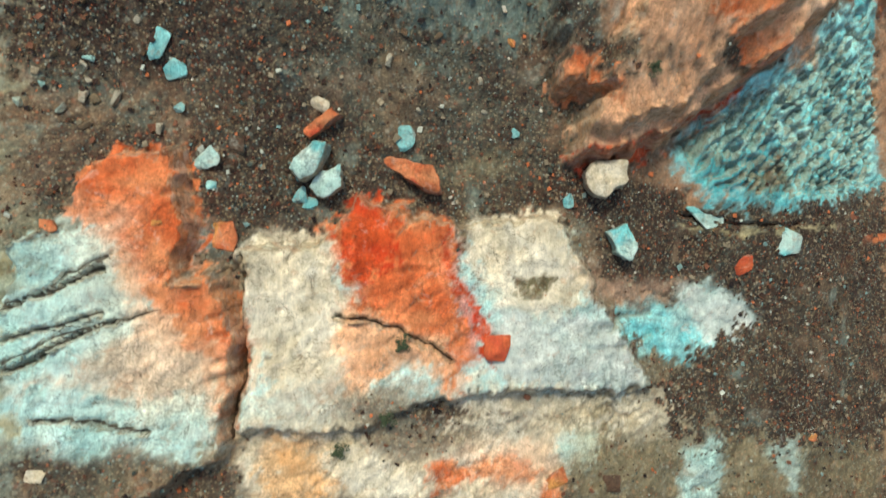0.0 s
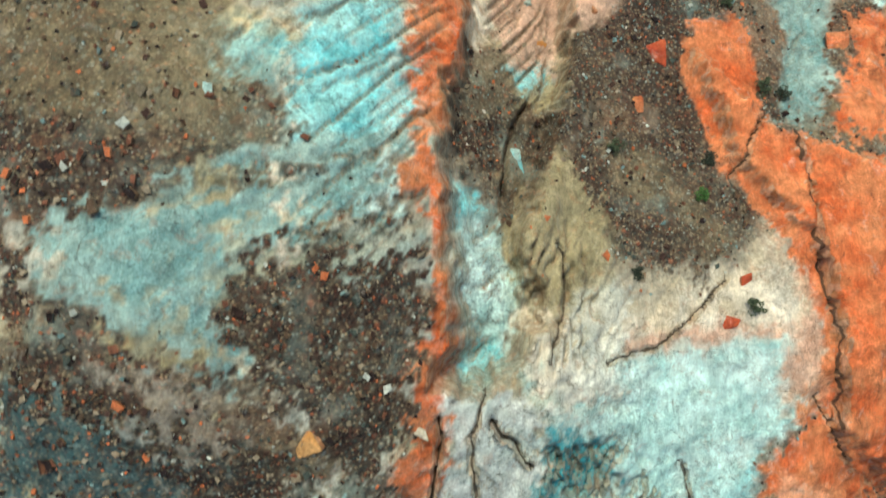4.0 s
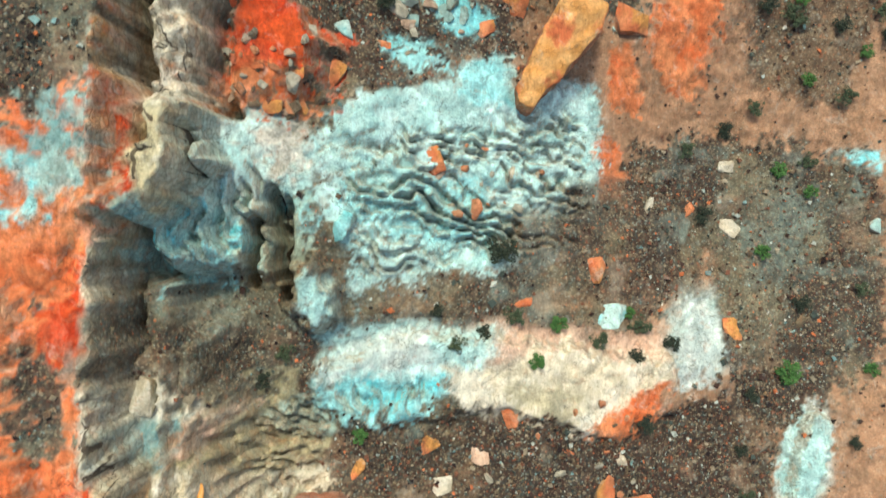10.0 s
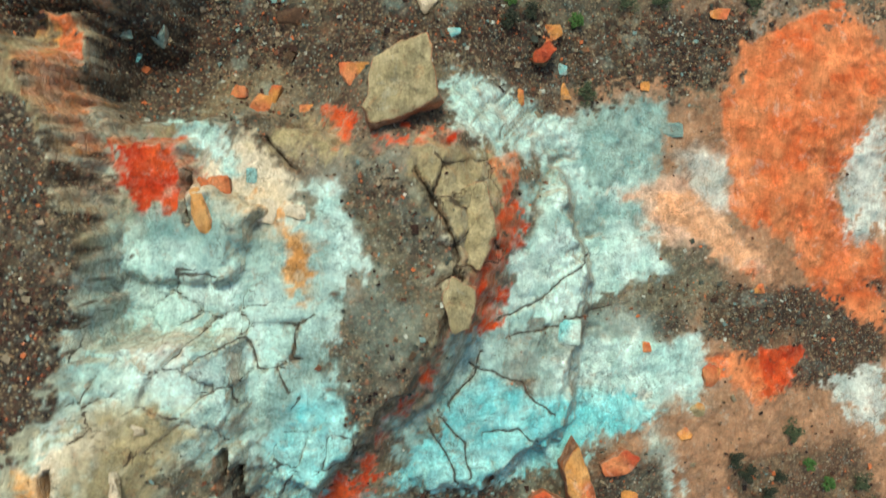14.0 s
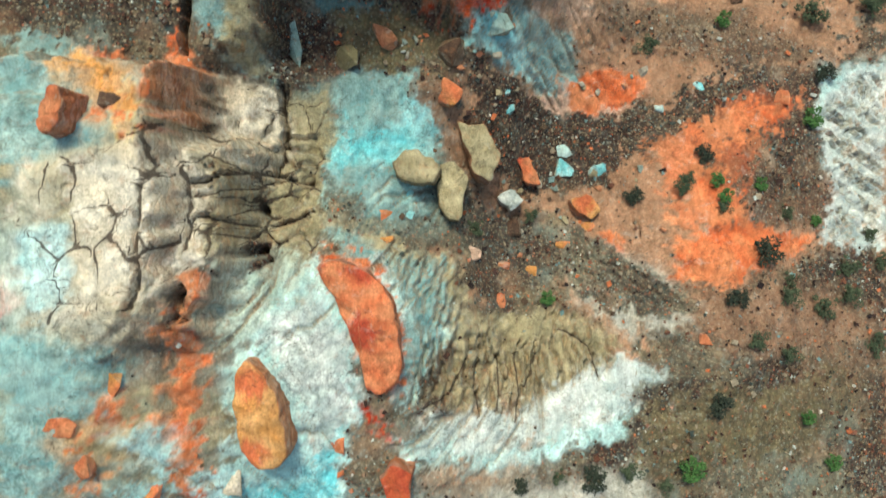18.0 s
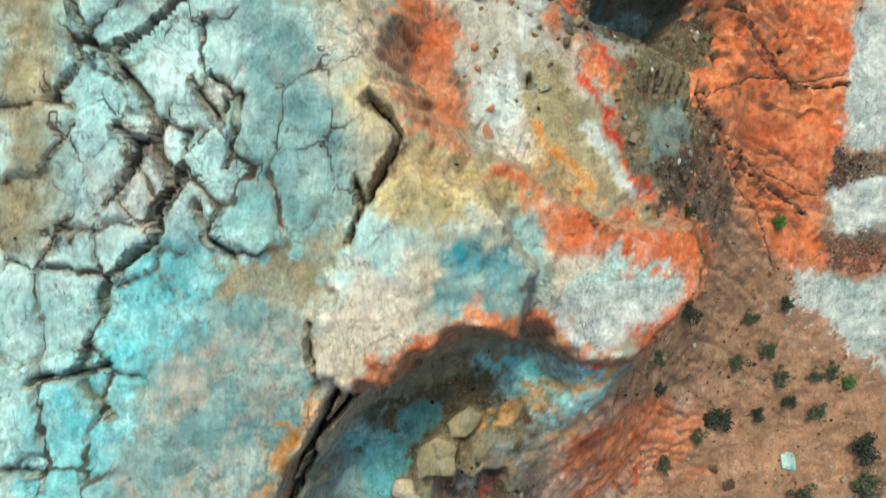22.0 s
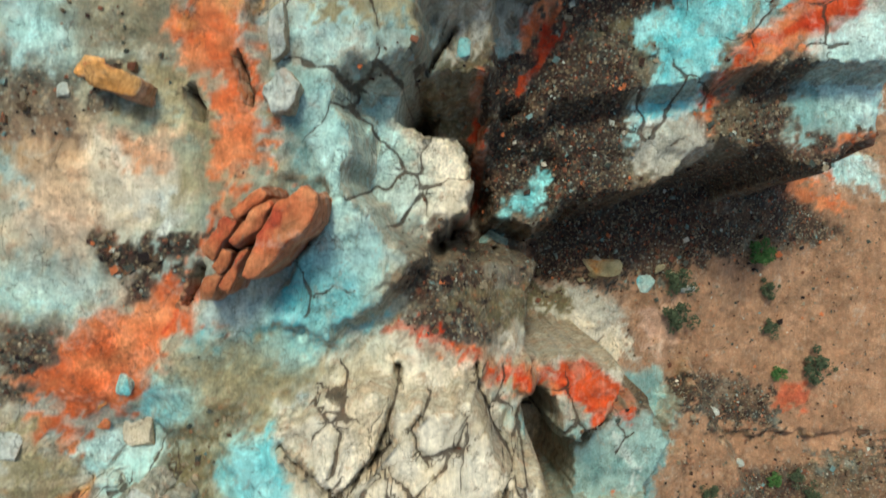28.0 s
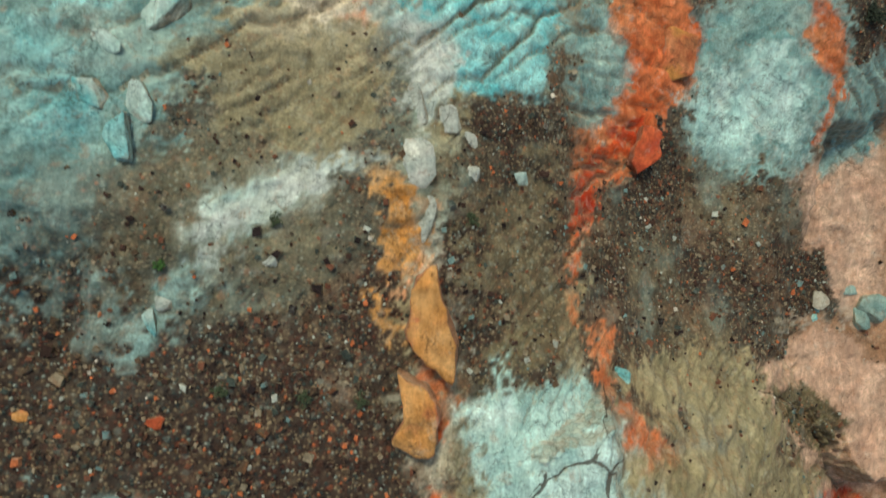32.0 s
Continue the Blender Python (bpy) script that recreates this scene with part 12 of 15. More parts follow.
down_y, down_x = np.gradient(spread(spread(Z, 5, 0), 5, 1), YS, XS)
steep = np.hypot(down_x, down_y) + 1e-6
reach = np.clip(0.25 + 0.5 * field(0.3, 61) + 0.5 * S02 + 0.4 * S011, 0, 1.1) * np.clip(2 * steep, 0, 1) * np.clip(1.9 - 1.2 * steep, 0, 1) * 0.75
from_x = np.clip(np.searchsorted(XS, GX + reach * down_x / steep), 0, len(XS) - 1)
from_y = np.clip(np.searchsorted(YS, GY + reach * down_y / steep), 0, len(YS) - 1)
COL = COL[from_y, from_x]

# in the screes finer, paler soil and stones of other layers lie in drifts
stones = np.clip((COL[..., 3] - 0.5) * 3, 0, 1)
for kind, f in (("khaki", field(2.4, 51) + 0.4 * N1), ("maroon", -field(2.4, 51) + 0.5 * M1 - 0.1), ("grey", field(1.7, 52) + 0.4 * M04 - 0.2),
                ("bluegrey", field(1.1, 53) + 0.3 * N04 - 0.45), ("sand", field(1.5, 54) + 0.3 * N04 - 0.4)):
    f = (np.clip(1.6 * f, 0, 0.5) * stones * np.clip(9 * COL[..., 1], 0.25, 1))[..., None]
    COL = COL * (1 - f) + f * tone(kind, *everywhere)
# grooves go brown: their soil and their shade are both put into the colour
groove_mix = (0.75 * GROOVE_DARK)[..., None]
COL = COL * (1 - groove_mix) + groove_mix * tone("brown", *everywhere)


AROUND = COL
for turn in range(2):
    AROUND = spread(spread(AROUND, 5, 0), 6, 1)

nx, ny = len(XS), len(YS)
verts = np.stack([np.broadcast_to(GX, Z.shape), np.broadcast_to(GY, Z.shape), Z], -1).reshape(-1, 3)
cell = (np.arange(ny - 1)[:, None] * nx + np.arange(nx - 1)[None, :]).ravel()
quads = np.stack([cell, cell + 1, cell + nx + 1, cell + nx], 1)
# outcrops: the stretches of bare rock that stand out as things of their own
OWNER = np.zeros((ny - 1, nx - 1), int)
OUTCROPS = []


def outcrop(label, pts, name="rock_outcrop"):
    d, jj, ii = inside(pts, 0.1, 0.3)
    OUTCROPS.append((name, label))
    part = OWNER[jj, ii]
    OWNER[jj, ii] = np.where((d[:part.shape[0], :part.shape[1]] > 0), len(OUTCROPS), part)


outcrop("pale cracked rock ledge with an orange-stained rim", [(-12.8,-7.6),(-13.0,-2.1),(-12.2,0.1),(-10.2,2.8),(-8.7,3.2),(-8.2,0.5),(-8.4,-1.0),(-6.8,-1.6),(-6.9,-6.8),(-10.0,-8.0)])
outcrop("pale rock outcrop streaked with orange and red", [(-6.4,-5.8),(-6.4,-1.2),(-4.4,-0.0),(-2.9,1.7),(0.1,0.9),(4.5,1.2),(5.7,-1.3),(8.7,-5.6),(2.6,-5.4),(-0.0,-5.4),(-3.2,-6.3)])
outcrop("teal fluted rock wall above dark scree", [(9.4,4.4),(11.6,6.4),(14.4,8.6),(20.0,13.0),(27.1,3.5),(15.9,1.9),(11.4,2.3)])
outcrop("orange and peach rock ledge on a teal wall", [(4.9,3.9),(6.7,7.0),(7.5,11.2),(9.6,11.6),(10.8,14.1),(12.5,17.5),(16.3,19.6),(22.7,13.7),(12.1,10.9),(15.8,7.7),(10.2,8.0),(8.9,5.6)])
outcrop("white rock spur between scree slopes", [(0.1,19.3),(2.0,20.6),(2.5,18.4),(2.9,17.2),(2.6,14.0),(-0.4,13.5),(-0.7,14.2),(-0.1,16.0)])
outcrop("narrow orange rock band along a step", [(-1.0,37.1),(1.3,38.2),(0.9,31.1),(-0.1,27.6),(-0.0,26.0),(0.5,23.1),(0.6,21.3),(0.0,19.5),(-0.2,16.6),(-1.2,17.0),(-0.6,20.8),(-0.2,23.7),(-1.1,26.5),(-1.0,29.5)])
outcrop("smooth orange rock face with peach patches", [(11.7,28.9),(13.3,28.0),(15.9,26.9),(26.7,11.2),(10.7,15.5),(12.2,17.7),(13.1,20.4),(12.9,24.1),(12.6,26.7)])
outcrop("pale blue rock spur beside the orange band", [(0.0,25.8),(1.8,24.6),(2.7,23.2),(2.7,21.4),(1.9,20.3),(1.5,19.7),(0.3,20.1),(0.6,21.3)])
outcrop("orange and red cliff top with a pale rim", [(-15.0,46.9),(-10.4,48.1),(-10.2,44.1),(-9.1,42.3),(-9.2,40.1),(-9.7,37.7),(-11.4,35.0),(-11.9,33.3),(-14.8,33.1)])
outcrop("rounded bright orange rock dome on the slope", [(5.0,43.2),(6.4,44.4),(7.7,45.1),(10.9,44.5),(10.2,42.3),(10.7,40.7),(8.7,39.5),(5.4,40.2)])
outcrop("orange and yellow curved rock rim", [(-6.5,36.7),(-6.8,37.3),(-4.1,36.2),(-1.8,35.4),(-0.0,32.3),(-0.1,30.1),(-2.7,30.9),(-3.0,34.5),(-4.2,34.8),(-5.6,35.3)])
outcrop("khaki and teal rilled mound", [(-9.3,50.2),(-9.0,53.1),(-7.8,54.1),(-4.7,54.0),(-4.0,52.5),(-4.5,49.8),(-7.1,49.0),(-9.5,48.8)])
outcrop("white and teal ridge with pink flank", [(-4.6,54.2),(-1.5,55.9),(9.9,54.3),(10.2,52.4),(7.3,51.3),(1.7,52.6),(-3.5,52.3)])
outcrop("red and orange cliff top with grey scree", [(-15.2,61.9),(-10.0,63.0),(-10.1,56.1),(-9.8,52.5),(-9.7,50.0),(-10.1,47.5),(-15.0,48.0)])
outcrop("pale teal rilled badland slope", [(-5.3,62.7),(-3.5,64.7),(-0.2,66.0),(2.5,67.5),(2.6,64.7),(6.8,64.3),(6.9,60.3),(4.2,58.3),(0.4,58.3),(-3.1,58.3),(-4.2,60.0)])
outcrop("narrow orange rock wall along the cliff", [(-9.7,68.0),(-9.2,69.1),(-9.7,67.5),(-8.6,63.1),(-8.7,60.8),(-10.4,60.3),(-9.7,64.1)])
outcrop("cream cliff ledge with cracked blocks", [(-9.0,68.9),(-6.9,70.5),(-8.0,68.1),(-8.2,64.4),(-7.9,61.6),(-8.6,59.9),(-8.8,60.4),(-8.5,63.1)])
outcrop("teal and amber rock shelf on the cliff", [(-11.9,70.0),(-11.2,72.6),(-8.4,73.3),(-8.2,70.2),(-9.1,69.3),(-10.8,69.2)])
outcrop("pale teal rock platform with grey scree", [(-10.2,81.2),(-7.9,82.9),(-1.7,86.1),(-0.1,85.1),(0.8,82.5),(-0.1,80.8),(-2.7,77.2),(-4.4,75.3),(-6.1,77.0),(-6.8,77.5),(-10.0,77.4)])
outcrop("teal fluted hollow below the platform", [(-1.8,76.4),(-0.2,77.7),(1.4,79.5),(3.5,80.0),(5.9,76.9),(3.7,76.0),(1.6,74.4),(-1.8,74.6)])
outcrop("red undercut rock edge", [(1.7,87.5),(2.5,87.9),(2.3,84.7),(1.8,81.6),(-1.0,78.4),(-2.5,75.2),(-2.9,75.0),(-1.7,78.0),(-0.1,80.7),(1.5,83.1)])
outcrop("orange smooth rock apron", [(12.9,90.6),(17.6,90.9),(17.3,86.1),(20.4,81.5),(20.5,80.2),(15.9,82.0),(13.3,86.2)])
outcrop("white and teal rock mound with orange bands", [(-8.5,98.0),(-8.4,100.3),(-7.0,104.4),(-4.8,107.4),(-2.0,107.5),(0.5,105.6),(-0.8,102.3),(-3.0,101.8),(-3.8,97.7),(-6.8,96.6)])
outcrop("khaki badland fan cut by rills", [(-1.4,101.8),(-0.6,102.7),(-0.2,105.9),(7.8,103.9),(9.9,103.0),(6.2,102.2),(3.1,100.7),(0.3,99.6)])
outcrop("cream jointed rock shelf", [(-12.5,112.0),(-8.8,112.7),(-8.9,106.3),(-11.6,108.0)])
outcrop("broad teal and grey cliff top split by a crack", [(-19.4,119.9),(-15.1,119.4),(-13.6,118.0),(-11.9,117.9),(-8.7,120.4),(-6.3,123.2),(-4.1,124.7),(-3.5,127.0),(-1.9,129.9),(-17.8,131.6)])
outcrop("red and white banded rock knob", [(-0.9,117.4),(0.1,121.9),(1.8,125.3),(2.6,122.7),(2.3,120.7),(1.8,117.3),(0.5,117.1)])
outcrop("white headland of rock with an orange rim", [(-2.9,129.1),(-2.9,130.5),(-1.9,132.9),(-0.9,134.0),(1.0,134.0),(2.5,133.2),(6.0,133.2),(10.9,134.9),(11.9,132.8),(7.8,129.7),(3.5,129.0),(1.6,130.0),(-1.4,128.8)])
outcrop("orange rounded slope with shallow gullies", [(11.1,148.1),(16.3,149.7),(19.6,148.2),(20.0,142.4),(19.7,138.0),(18.7,131.7),(17.0,130.1),(13.0,133.4),(8.7,138.4),(11.8,141.3)])
outcrop("pale teal cliff top split into jointed blocks", [(-9.1,131.9),(-8.7,139.8),(-6.6,143.2),(-4.9,140.0),(-2.8,136.6),(-1.8,134.8),(-1.9,132.4)])
outcrop("orange rock band running down the cliff", [(-2.2,147.2),(-0.6,147.5),(-0.3,143.6),(-1.0,140.0),(0.3,138.4),(0.3,136.3),(-0.5,135.4),(-1.6,138.4),(-2.1,140.3)])
outcrop("grey and white rock bulge over a hollow", [(6.2,145.8),(8.3,146.4),(10.7,145.1),(9.9,142.5),(7.4,141.3),(4.1,141.4)])
outcrop("large cream and grey cracked rock head", [(-4.1,164.1),(-1.5,165.1),(1.2,166.0),(3.4,164.1),(4.6,161.0),(3.7,158.9),(7.5,154.3),(6.7,153.5),(1.8,157.8),(-1.1,158.2),(-3.0,156.6),(-3.0,160.3)])
outcrop("teal gully floor beside the rock head", [(-5.4,162.9),(-4.2,164.1),(-2.9,160.8),(-2.9,158.4),(-5.1,155.6),(-5.4,155.9),(-3.9,160.8)])
outcrop("grey rock toe with a white streak", [(4.8,161.9),(7.8,164.2),(10.2,164.4),(11.1,162.2),(9.7,156.1),(7.7,154.8),(5.6,156.6)])
outcrop("teal and grey rounded cliff edge", [(-4.4,174.6),(-0.7,176.0),(-1.4,172.9),(1.1,171.8),(1.1,170.4),(-1.5,167.7),(-4.3,167.0),(-3.4,170.1)])
outcrop("teal and orange banded rock shelf", [(1.0,173.8),(2.7,177.3),(19.3,185.4),(15.0,173.4),(18.8,172.7),(10.2,172.5),(5.7,170.6),(2.2,170.0)])
outcrop("white and teal rock knob on the rim", [(0.5,185.6),(1.6,187.4),(4.1,188.8),(4.6,187.2),(3.9,185.4),(2.4,185.0)])
outcrop("grey and teal rock slope below the rim", [(3.6,183.3),(5.3,183.6),(8.5,181.5),(5.1,180.9),(5.5,177.5),(1.0,176.0),(-2.5,177.5),(1.2,180.0),(2.7,181.1)])
outcrop("orange and teal banded rock wall", [(3.5,196.7),(5.0,202.7),(8.9,201.0),(14.5,201.4),(13.5,197.0),(10.5,195.4),(7.7,197.9),(5.4,196.8),(3.6,192.4),(3.1,191.7)])
outcrop("teal rock ledge on the slope", [(-2.1,200.6),(3.3,202.4),(2.0,197.3),(0.6,196.6),(-1.9,198.0)])
OWNER = OWNER.ravel()


def piece_of_ground(name, chosen, depth=0.0):
    """The chosen quads of the ground as one mesh; with a depth, its sides go down that far."""
    used, local = np.unique(chosen, return_inverse=True)
    local = local.reshape(chosen.shape)
    points, normals, source = verts[used], NORMALS[used], used
    if depth:
        edges = np.concatenate([local[:, (k, (k + 1) % 4)] for k in range(4)])
        key, back = edges[:, 0] * len(used) + edges[:, 1], edges[:, 1] * len(used) + edges[:, 0]
        rim = edges[~np.isin(key, back)]
        lower = len(used)
        points = np.concatenate([points, points - np.array((0, 0, depth))])
        normals, source = np.concatenate([normals, normals]), np.concatenate([used, used])
        local = np.concatenate([local, np.stack([rim[:, 1], rim[:, 0], rim[:, 0] + lower, rim[:, 1] + lower], 1)])
        live, local = np.unique(local, return_inverse=True)
        local = local.reshape(-1, 4)
        points, normals, source = points[live], normals[live], source[live]
    chosen = local
    me = bpy.data.meshes.new(name)
    me.vertices.add(len(points))
    me.vertices.foreach_set("co", points.ravel())
    me.loops.add(chosen.size)
    me.loops.foreach_set("vertex_index", local.ravel().astype(np.int32))
    me.polygons.add(len(chosen))
    me.polygons.foreach_set("loop_start", np.arange(0, chosen.size, 4, dtype=np.int32))
    me.polygons.foreach_set("use_smooth", np.ones(len(chosen), bool))
    me.update()
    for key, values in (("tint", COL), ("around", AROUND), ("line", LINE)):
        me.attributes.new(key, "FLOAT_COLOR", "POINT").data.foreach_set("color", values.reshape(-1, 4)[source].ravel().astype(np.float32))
    if len(used) < len(verts):
        # share the whole ground's shading at the seams
        me.normals_split_custom_set_from_vertices(normals)
    me.materials.append(GROUND_ROCK)
    return new(name, me)


gy, gx = np.gradient(Z, YS, XS)
NORMALS = np.stack([-gx, -gy, np.ones(Z.shape)], -1).reshape(-1, 3)
NORMALS /= np.linalg.norm(NORMALS, axis=1)[:, None]
CELL_OF = np.zeros((ny - 1, nx - 1), int)
same = (CELLS[:-1, :-1] == CELLS[1:, :-1]) & (CELLS[:-1, :-1] == CELLS[:-1, 1:]) & (CELLS[:-1, :-1] == CELLS[1:, 1:])
CELL_OF[same] = CELLS[:-1, :-1][same]
CELL_OF = CELL_OF.ravel()
KIND_OF = KIND[:-1, :-1].ravel()
BANDS = {"teal": "teal", "deep": "teal", "pale": "pale", "white": "pale", "bluegrey": "grey", "grey": "grey", "stone": "grey", "cream": "cream", "yellow": "cream",
         "orange": "orange", "red": "red", "amber": "orange", "peach": "orange", "pink": "pink", "olive": "khaki", "khaki": "khaki", "tan": "brown", "brown": "brown",
         "maroon": "brown", "sand": "pink"}
BAND_NAMES = sorted(set(BANDS.values()))
BAND_OF = np.array([-1] + [BAND_NAMES.index(BANDS[k]) for k in TONES])[KIND_OF]


def blocks_of(parent, mine, most=170):
    """The jointed blocks among these quads, each a mesh of its own under its rock; gives back the rest."""
    ids, count = np.unique(CELL_OF[mine], return_counts=True)
    picked = [i for i, c in sorted(zip(ids, count), key=lambda q: -q[1]) if i > 0 and c > 14][:most]
    return picked, mine[~np.isin(CELL_OF[mine], picked)]


def stretches(part):
    """Splits quads into the stretches that hang together."""
    j, i = part // (nx - 1), part % (nx - 1)
    j0, i0 = j.min(), i.min()
    grid = np.full((j.max() - j0 + 3, i.max() - i0 + 3), 1 << 30)
    here = np.zeros(grid.shape, bool)
    here[j - j0 + 1, i - i0 + 1] = True
    grid[here] = np.arange(here.sum())
    for _ in range(300):
        low = grid.copy()
        low[1:] = np.minimum(low[1:], grid[:-1])
        low[:-1] = np.minimum(low[:-1], grid[1:])
        low[:, 1:] = np.minimum(low[:, 1:], grid[:, :-1])
        low[:, :-1] = np.minimum(low[:, :-1], grid[:, 1:])
        low[~here] = 1 << 30
        if (low == grid).all():
            break
        grid = low
    ids = grid[j - j0 + 1, i - i0 + 1]
    return [part[ids == k] for k in np.unique(ids)]


def build_rock(name, label, mine, **tags):
    picked, rest = blocks_of(name, mine)
    pieces, blocks = [], []
    for i in picked:
        parts = sorted(stretches(mine[CELL_OF[mine] == i]), key=len)
        blocks.append(parts.pop())
        rest = np.concatenate([rest, *parts])
    if tags.get("kind") != "structure":
        for k, band in enumerate(BAND_NAMES):
            part = rest[BAND_OF[rest] == k]
            if len(part) > 150:
                for one in stretches(part):
                    if 150 < len(one) < 0.6 * len(mine):
                        pieces.append((band + "_layer", one))
                        rest = rest[~np.isin(rest, one)]
        whole = sorted(stretches(rest), key=len)
        rest = whole.pop()
        for one in whole:
            if len(one) > 150:
                pieces.append(("ledge", one))
            else:
                STRAY.append(one)
    top = tagged(piece_of_ground(name, quads[rest]), label, **tags)
    for nm, part in pieces:
        piece_of_ground(nm, quads[part]).parent = top
    for part in blocks:
        piece_of_ground("block", quads[part], 0.35).parent = top


every = np.arange(len(quads))
STRAY = [every[OWNER == 0]]
for k, (name, label) in enumerate(OUTCROPS):
    mine = every[OWNER == k + 1]
    if len(mine) > 20:
        build_rock(name, label, mine, category="rock", group="rock outcrops")
build_rock("ground", "eroded ground of teal, cream and orange rock layers with scree", np.concatenate(STRAY), category="ground", kind="structure")


def height_at(x, y):
    i, j = np.clip(np.searchsorted(XS, x) - 1, 0, nx - 2), np.clip(np.searchsorted(YS, y) - 1, 0, ny - 2)
    u, v = (x - XS[i]) / (XS[i + 1] - XS[i]), (y - YS[j]) / (YS[j + 1] - YS[j])
    return (Z[j, i] * (1 - u) + Z[j, i + 1] * u) * (1 - v) + (Z[j + 1, i] * (1 - u) + Z[j + 1, i + 1] * u) * v


# ---- things ----


def rough(v, size, seed, amount):
    """Pushes points out and in by noise of that size."""
    p = Vector((v[0] / size + seed * 7.3, v[1] / size - seed * 3.1, v[2] / size + seed))
    return amount * (noise.noise(p) + 0.5 * noise.noise(p * 2.3) + 0.3 * noise.noise(p * 5.1))


def tint_mesh(me, top, side, seed, stain=None, dust=0.2):
    """Colours a rock: one kind on top, another on its flanks, mottled, with some stain."""
    n = len(me.vertices)
    co, no = np.empty(n * 3, np.float32), np.empty(n * 3, np.float32)
    me.vertices.foreach_get("co", co)
    me.vertices.foreach_get("normal", no)
    co, no = co.reshape(-1, 3), no.reshape(-1, 3)
    r = np.random.RandomState(seed)
    out = np.ones((n, 4), np.float32)
    ph = r.uniform(0, 9, 6)
    f = 0.5 + 0.28 * np.sin(co[:, 0] * 5.1 + ph[0] + 2 * np.sin(co[:, 1] * 3.3 + ph[1])) + 0.25 * np.sin(co[:, 1] * 7.7 + ph[2] + co[:, 2] * 6)
    grit = np.array([noise.noise(Vector(c) * 3.7 + Vector((seed, 0, 0))) + 0.7 * noise.noise(Vector(c) * 11.0) for c in co.tolist()])
    f = np.clip(f + 0.45 * grit, 0, 1)[:, None]
    up = np.clip((no[:, 2] - 0.25) / 0.4, 0, 1)[:, None]
    a, b = TONE[top], TONE[side]
    c = (np.array(a[0]) * (1 - f) + np.array(a[1]) * f) * up + (np.array(b[0]) * (1 - f) + np.array(b[1]) * f) * (1 - up)
    if stain:
        s = np.clip(np.sin(co[:, 0] * 3.1 + ph[3]) + np.sin(co[:, 1] * 2.7 + ph[4]) + grit - 0.5, 0, 1)[:, None]
        c = c * (1 - s) + s * np.array(TONE[stain][0])
    out[:, :3], out[:, 3] = c * (1 - dust) + dust * np.array(TONE["tan"][0]), 0.05
    me.attributes.new("tint", "FLOAT_COLOR", "POINT").data.foreach_set("color", out.ravel())


def rock_block(name, top, side, zt, zb, pts, label, under=0.9):
    """A block or slab over an outline: a rough top, a worn rim and flanks drawn in towards the foot."""
    p = np.array(pts)
    mid = p.mean(0)
    per = np.linalg.norm(np.roll(p, -1, 0) - p, axis=1)
    n = int(max(28, min(110, per.sum() / 0.16)))
    s = np.concatenate([[0], np.cumsum(per)])
    q = np.arange(n) / n * s[-1]
    loop = np.stack([np.interp(q, s, np.append(p[:, k], p[0, k])) for k in (0, 1)], 1)
    loop = loop * 0.84 + 0.08 * (np.roll(loop, 1, 0) + np.roll(loop, -1, 0))
    seed = int(abs(mid[0] * 13 + mid[1] * 7)) % 97
    size = math.sqrt(per.sum())
    h = zt - zb
    rings = [(under, zb)]
    for k in range(1, 6):
        u = k / 6
        rings.append((under + (1 - under) * u ** 0.6 + 0.015 * math.sin(u * 19 + seed), zb + h * u * 0.96))
    rings += [(0.985, zt - 0.04 * min(h, 1)), (0.95, zt), (0.86, zt + 0.02)]
    inner = max(4, int(size / 0.35))
    rings += [(0.86 * (1 - k / inner), zt + 0.05 * h * (k / inner) ** 0.5) for k in range(1, inner)]
    bm = bmesh.new()
    rows = []
    for k, (f, z) in enumerate(rings):
        row = []
        for x, y in loop:
            v = mid + (np.array((x, y)) - mid) * f
            w = rough((v[0], v[1], z * 0.4), 0.7, seed, (0.22 if h > 4 else 0.17) * min(1, h))
            d = (v - mid) / (np.linalg.norm(v - mid) + 1e-6)
            flank = 1.0 if k < 8 else 0.3
            row.append(bm.verts.new((v[0] + d[0] * w * flank, v[1] + d[1] * w * flank, z + (rough((v[0], v[1], 0), 0.45, seed + 3, 0.2 if h > 4 else 0.11) if k > 5 else 0))))
        rows.append(row)
    for a, b in zip(rows, rows[1:]):
        for i in range(n):
            bm.faces.new((a[i], a[(i + 1) % n], b[(i + 1) % n], b[i]))
    bm.faces.new(rows[-1])
    bm.faces.new(rows[0][::-1])
    if sum(x0 * y1 - x1 * y0 for (x0, y0), (x1, y1) in zip(pts, pts[1:] + pts[:1])) < 0:
        bmesh.ops.reverse_faces(bm, faces=bm.faces[:])
    me = bpy.data.meshes.new(name)
    bm.to_mesh(me)
    bm.free()
    me.transform(Matrix.Translation((-mid[0], -mid[1], -zb)))
    me.polygons.foreach_set("use_smooth", [f.normal.z > 0.3 for f in me.polygons])
    me.update()
    tint_mesh(me, top, side, seed, {"pale": "teal", "orange": "red", "amber": "orange"}.get(top))
    me.materials.append(BARE_ROCK)
    ob = new(name, me)
    ob.location = (mid[0], mid[1], zb)
    return tagged(ob, label, "rock", group=name.replace("_", " ") + "s")


rock_block("rock_fin", "pale", "amber", 13.2, 6.0, [(-5.56,46.18),(-4.76,46.48),(-3.70,45.88),(-3.76,44.27),(-4.06,42.66),(-4.66,41.20),(-4.96,39.26),(-5.45,37.65),(-6.09,36.99),(-7.53,36.65),(-7.99,37.62),(-8.17,38.90),(-9.15,39.53),(-8.55,40.51),(-8.05,41.96),(-6.96,42.78),(-6.79,44.55),(-6.27,45.20)], "white and teal rock fin rising from the slope", under=0.75)
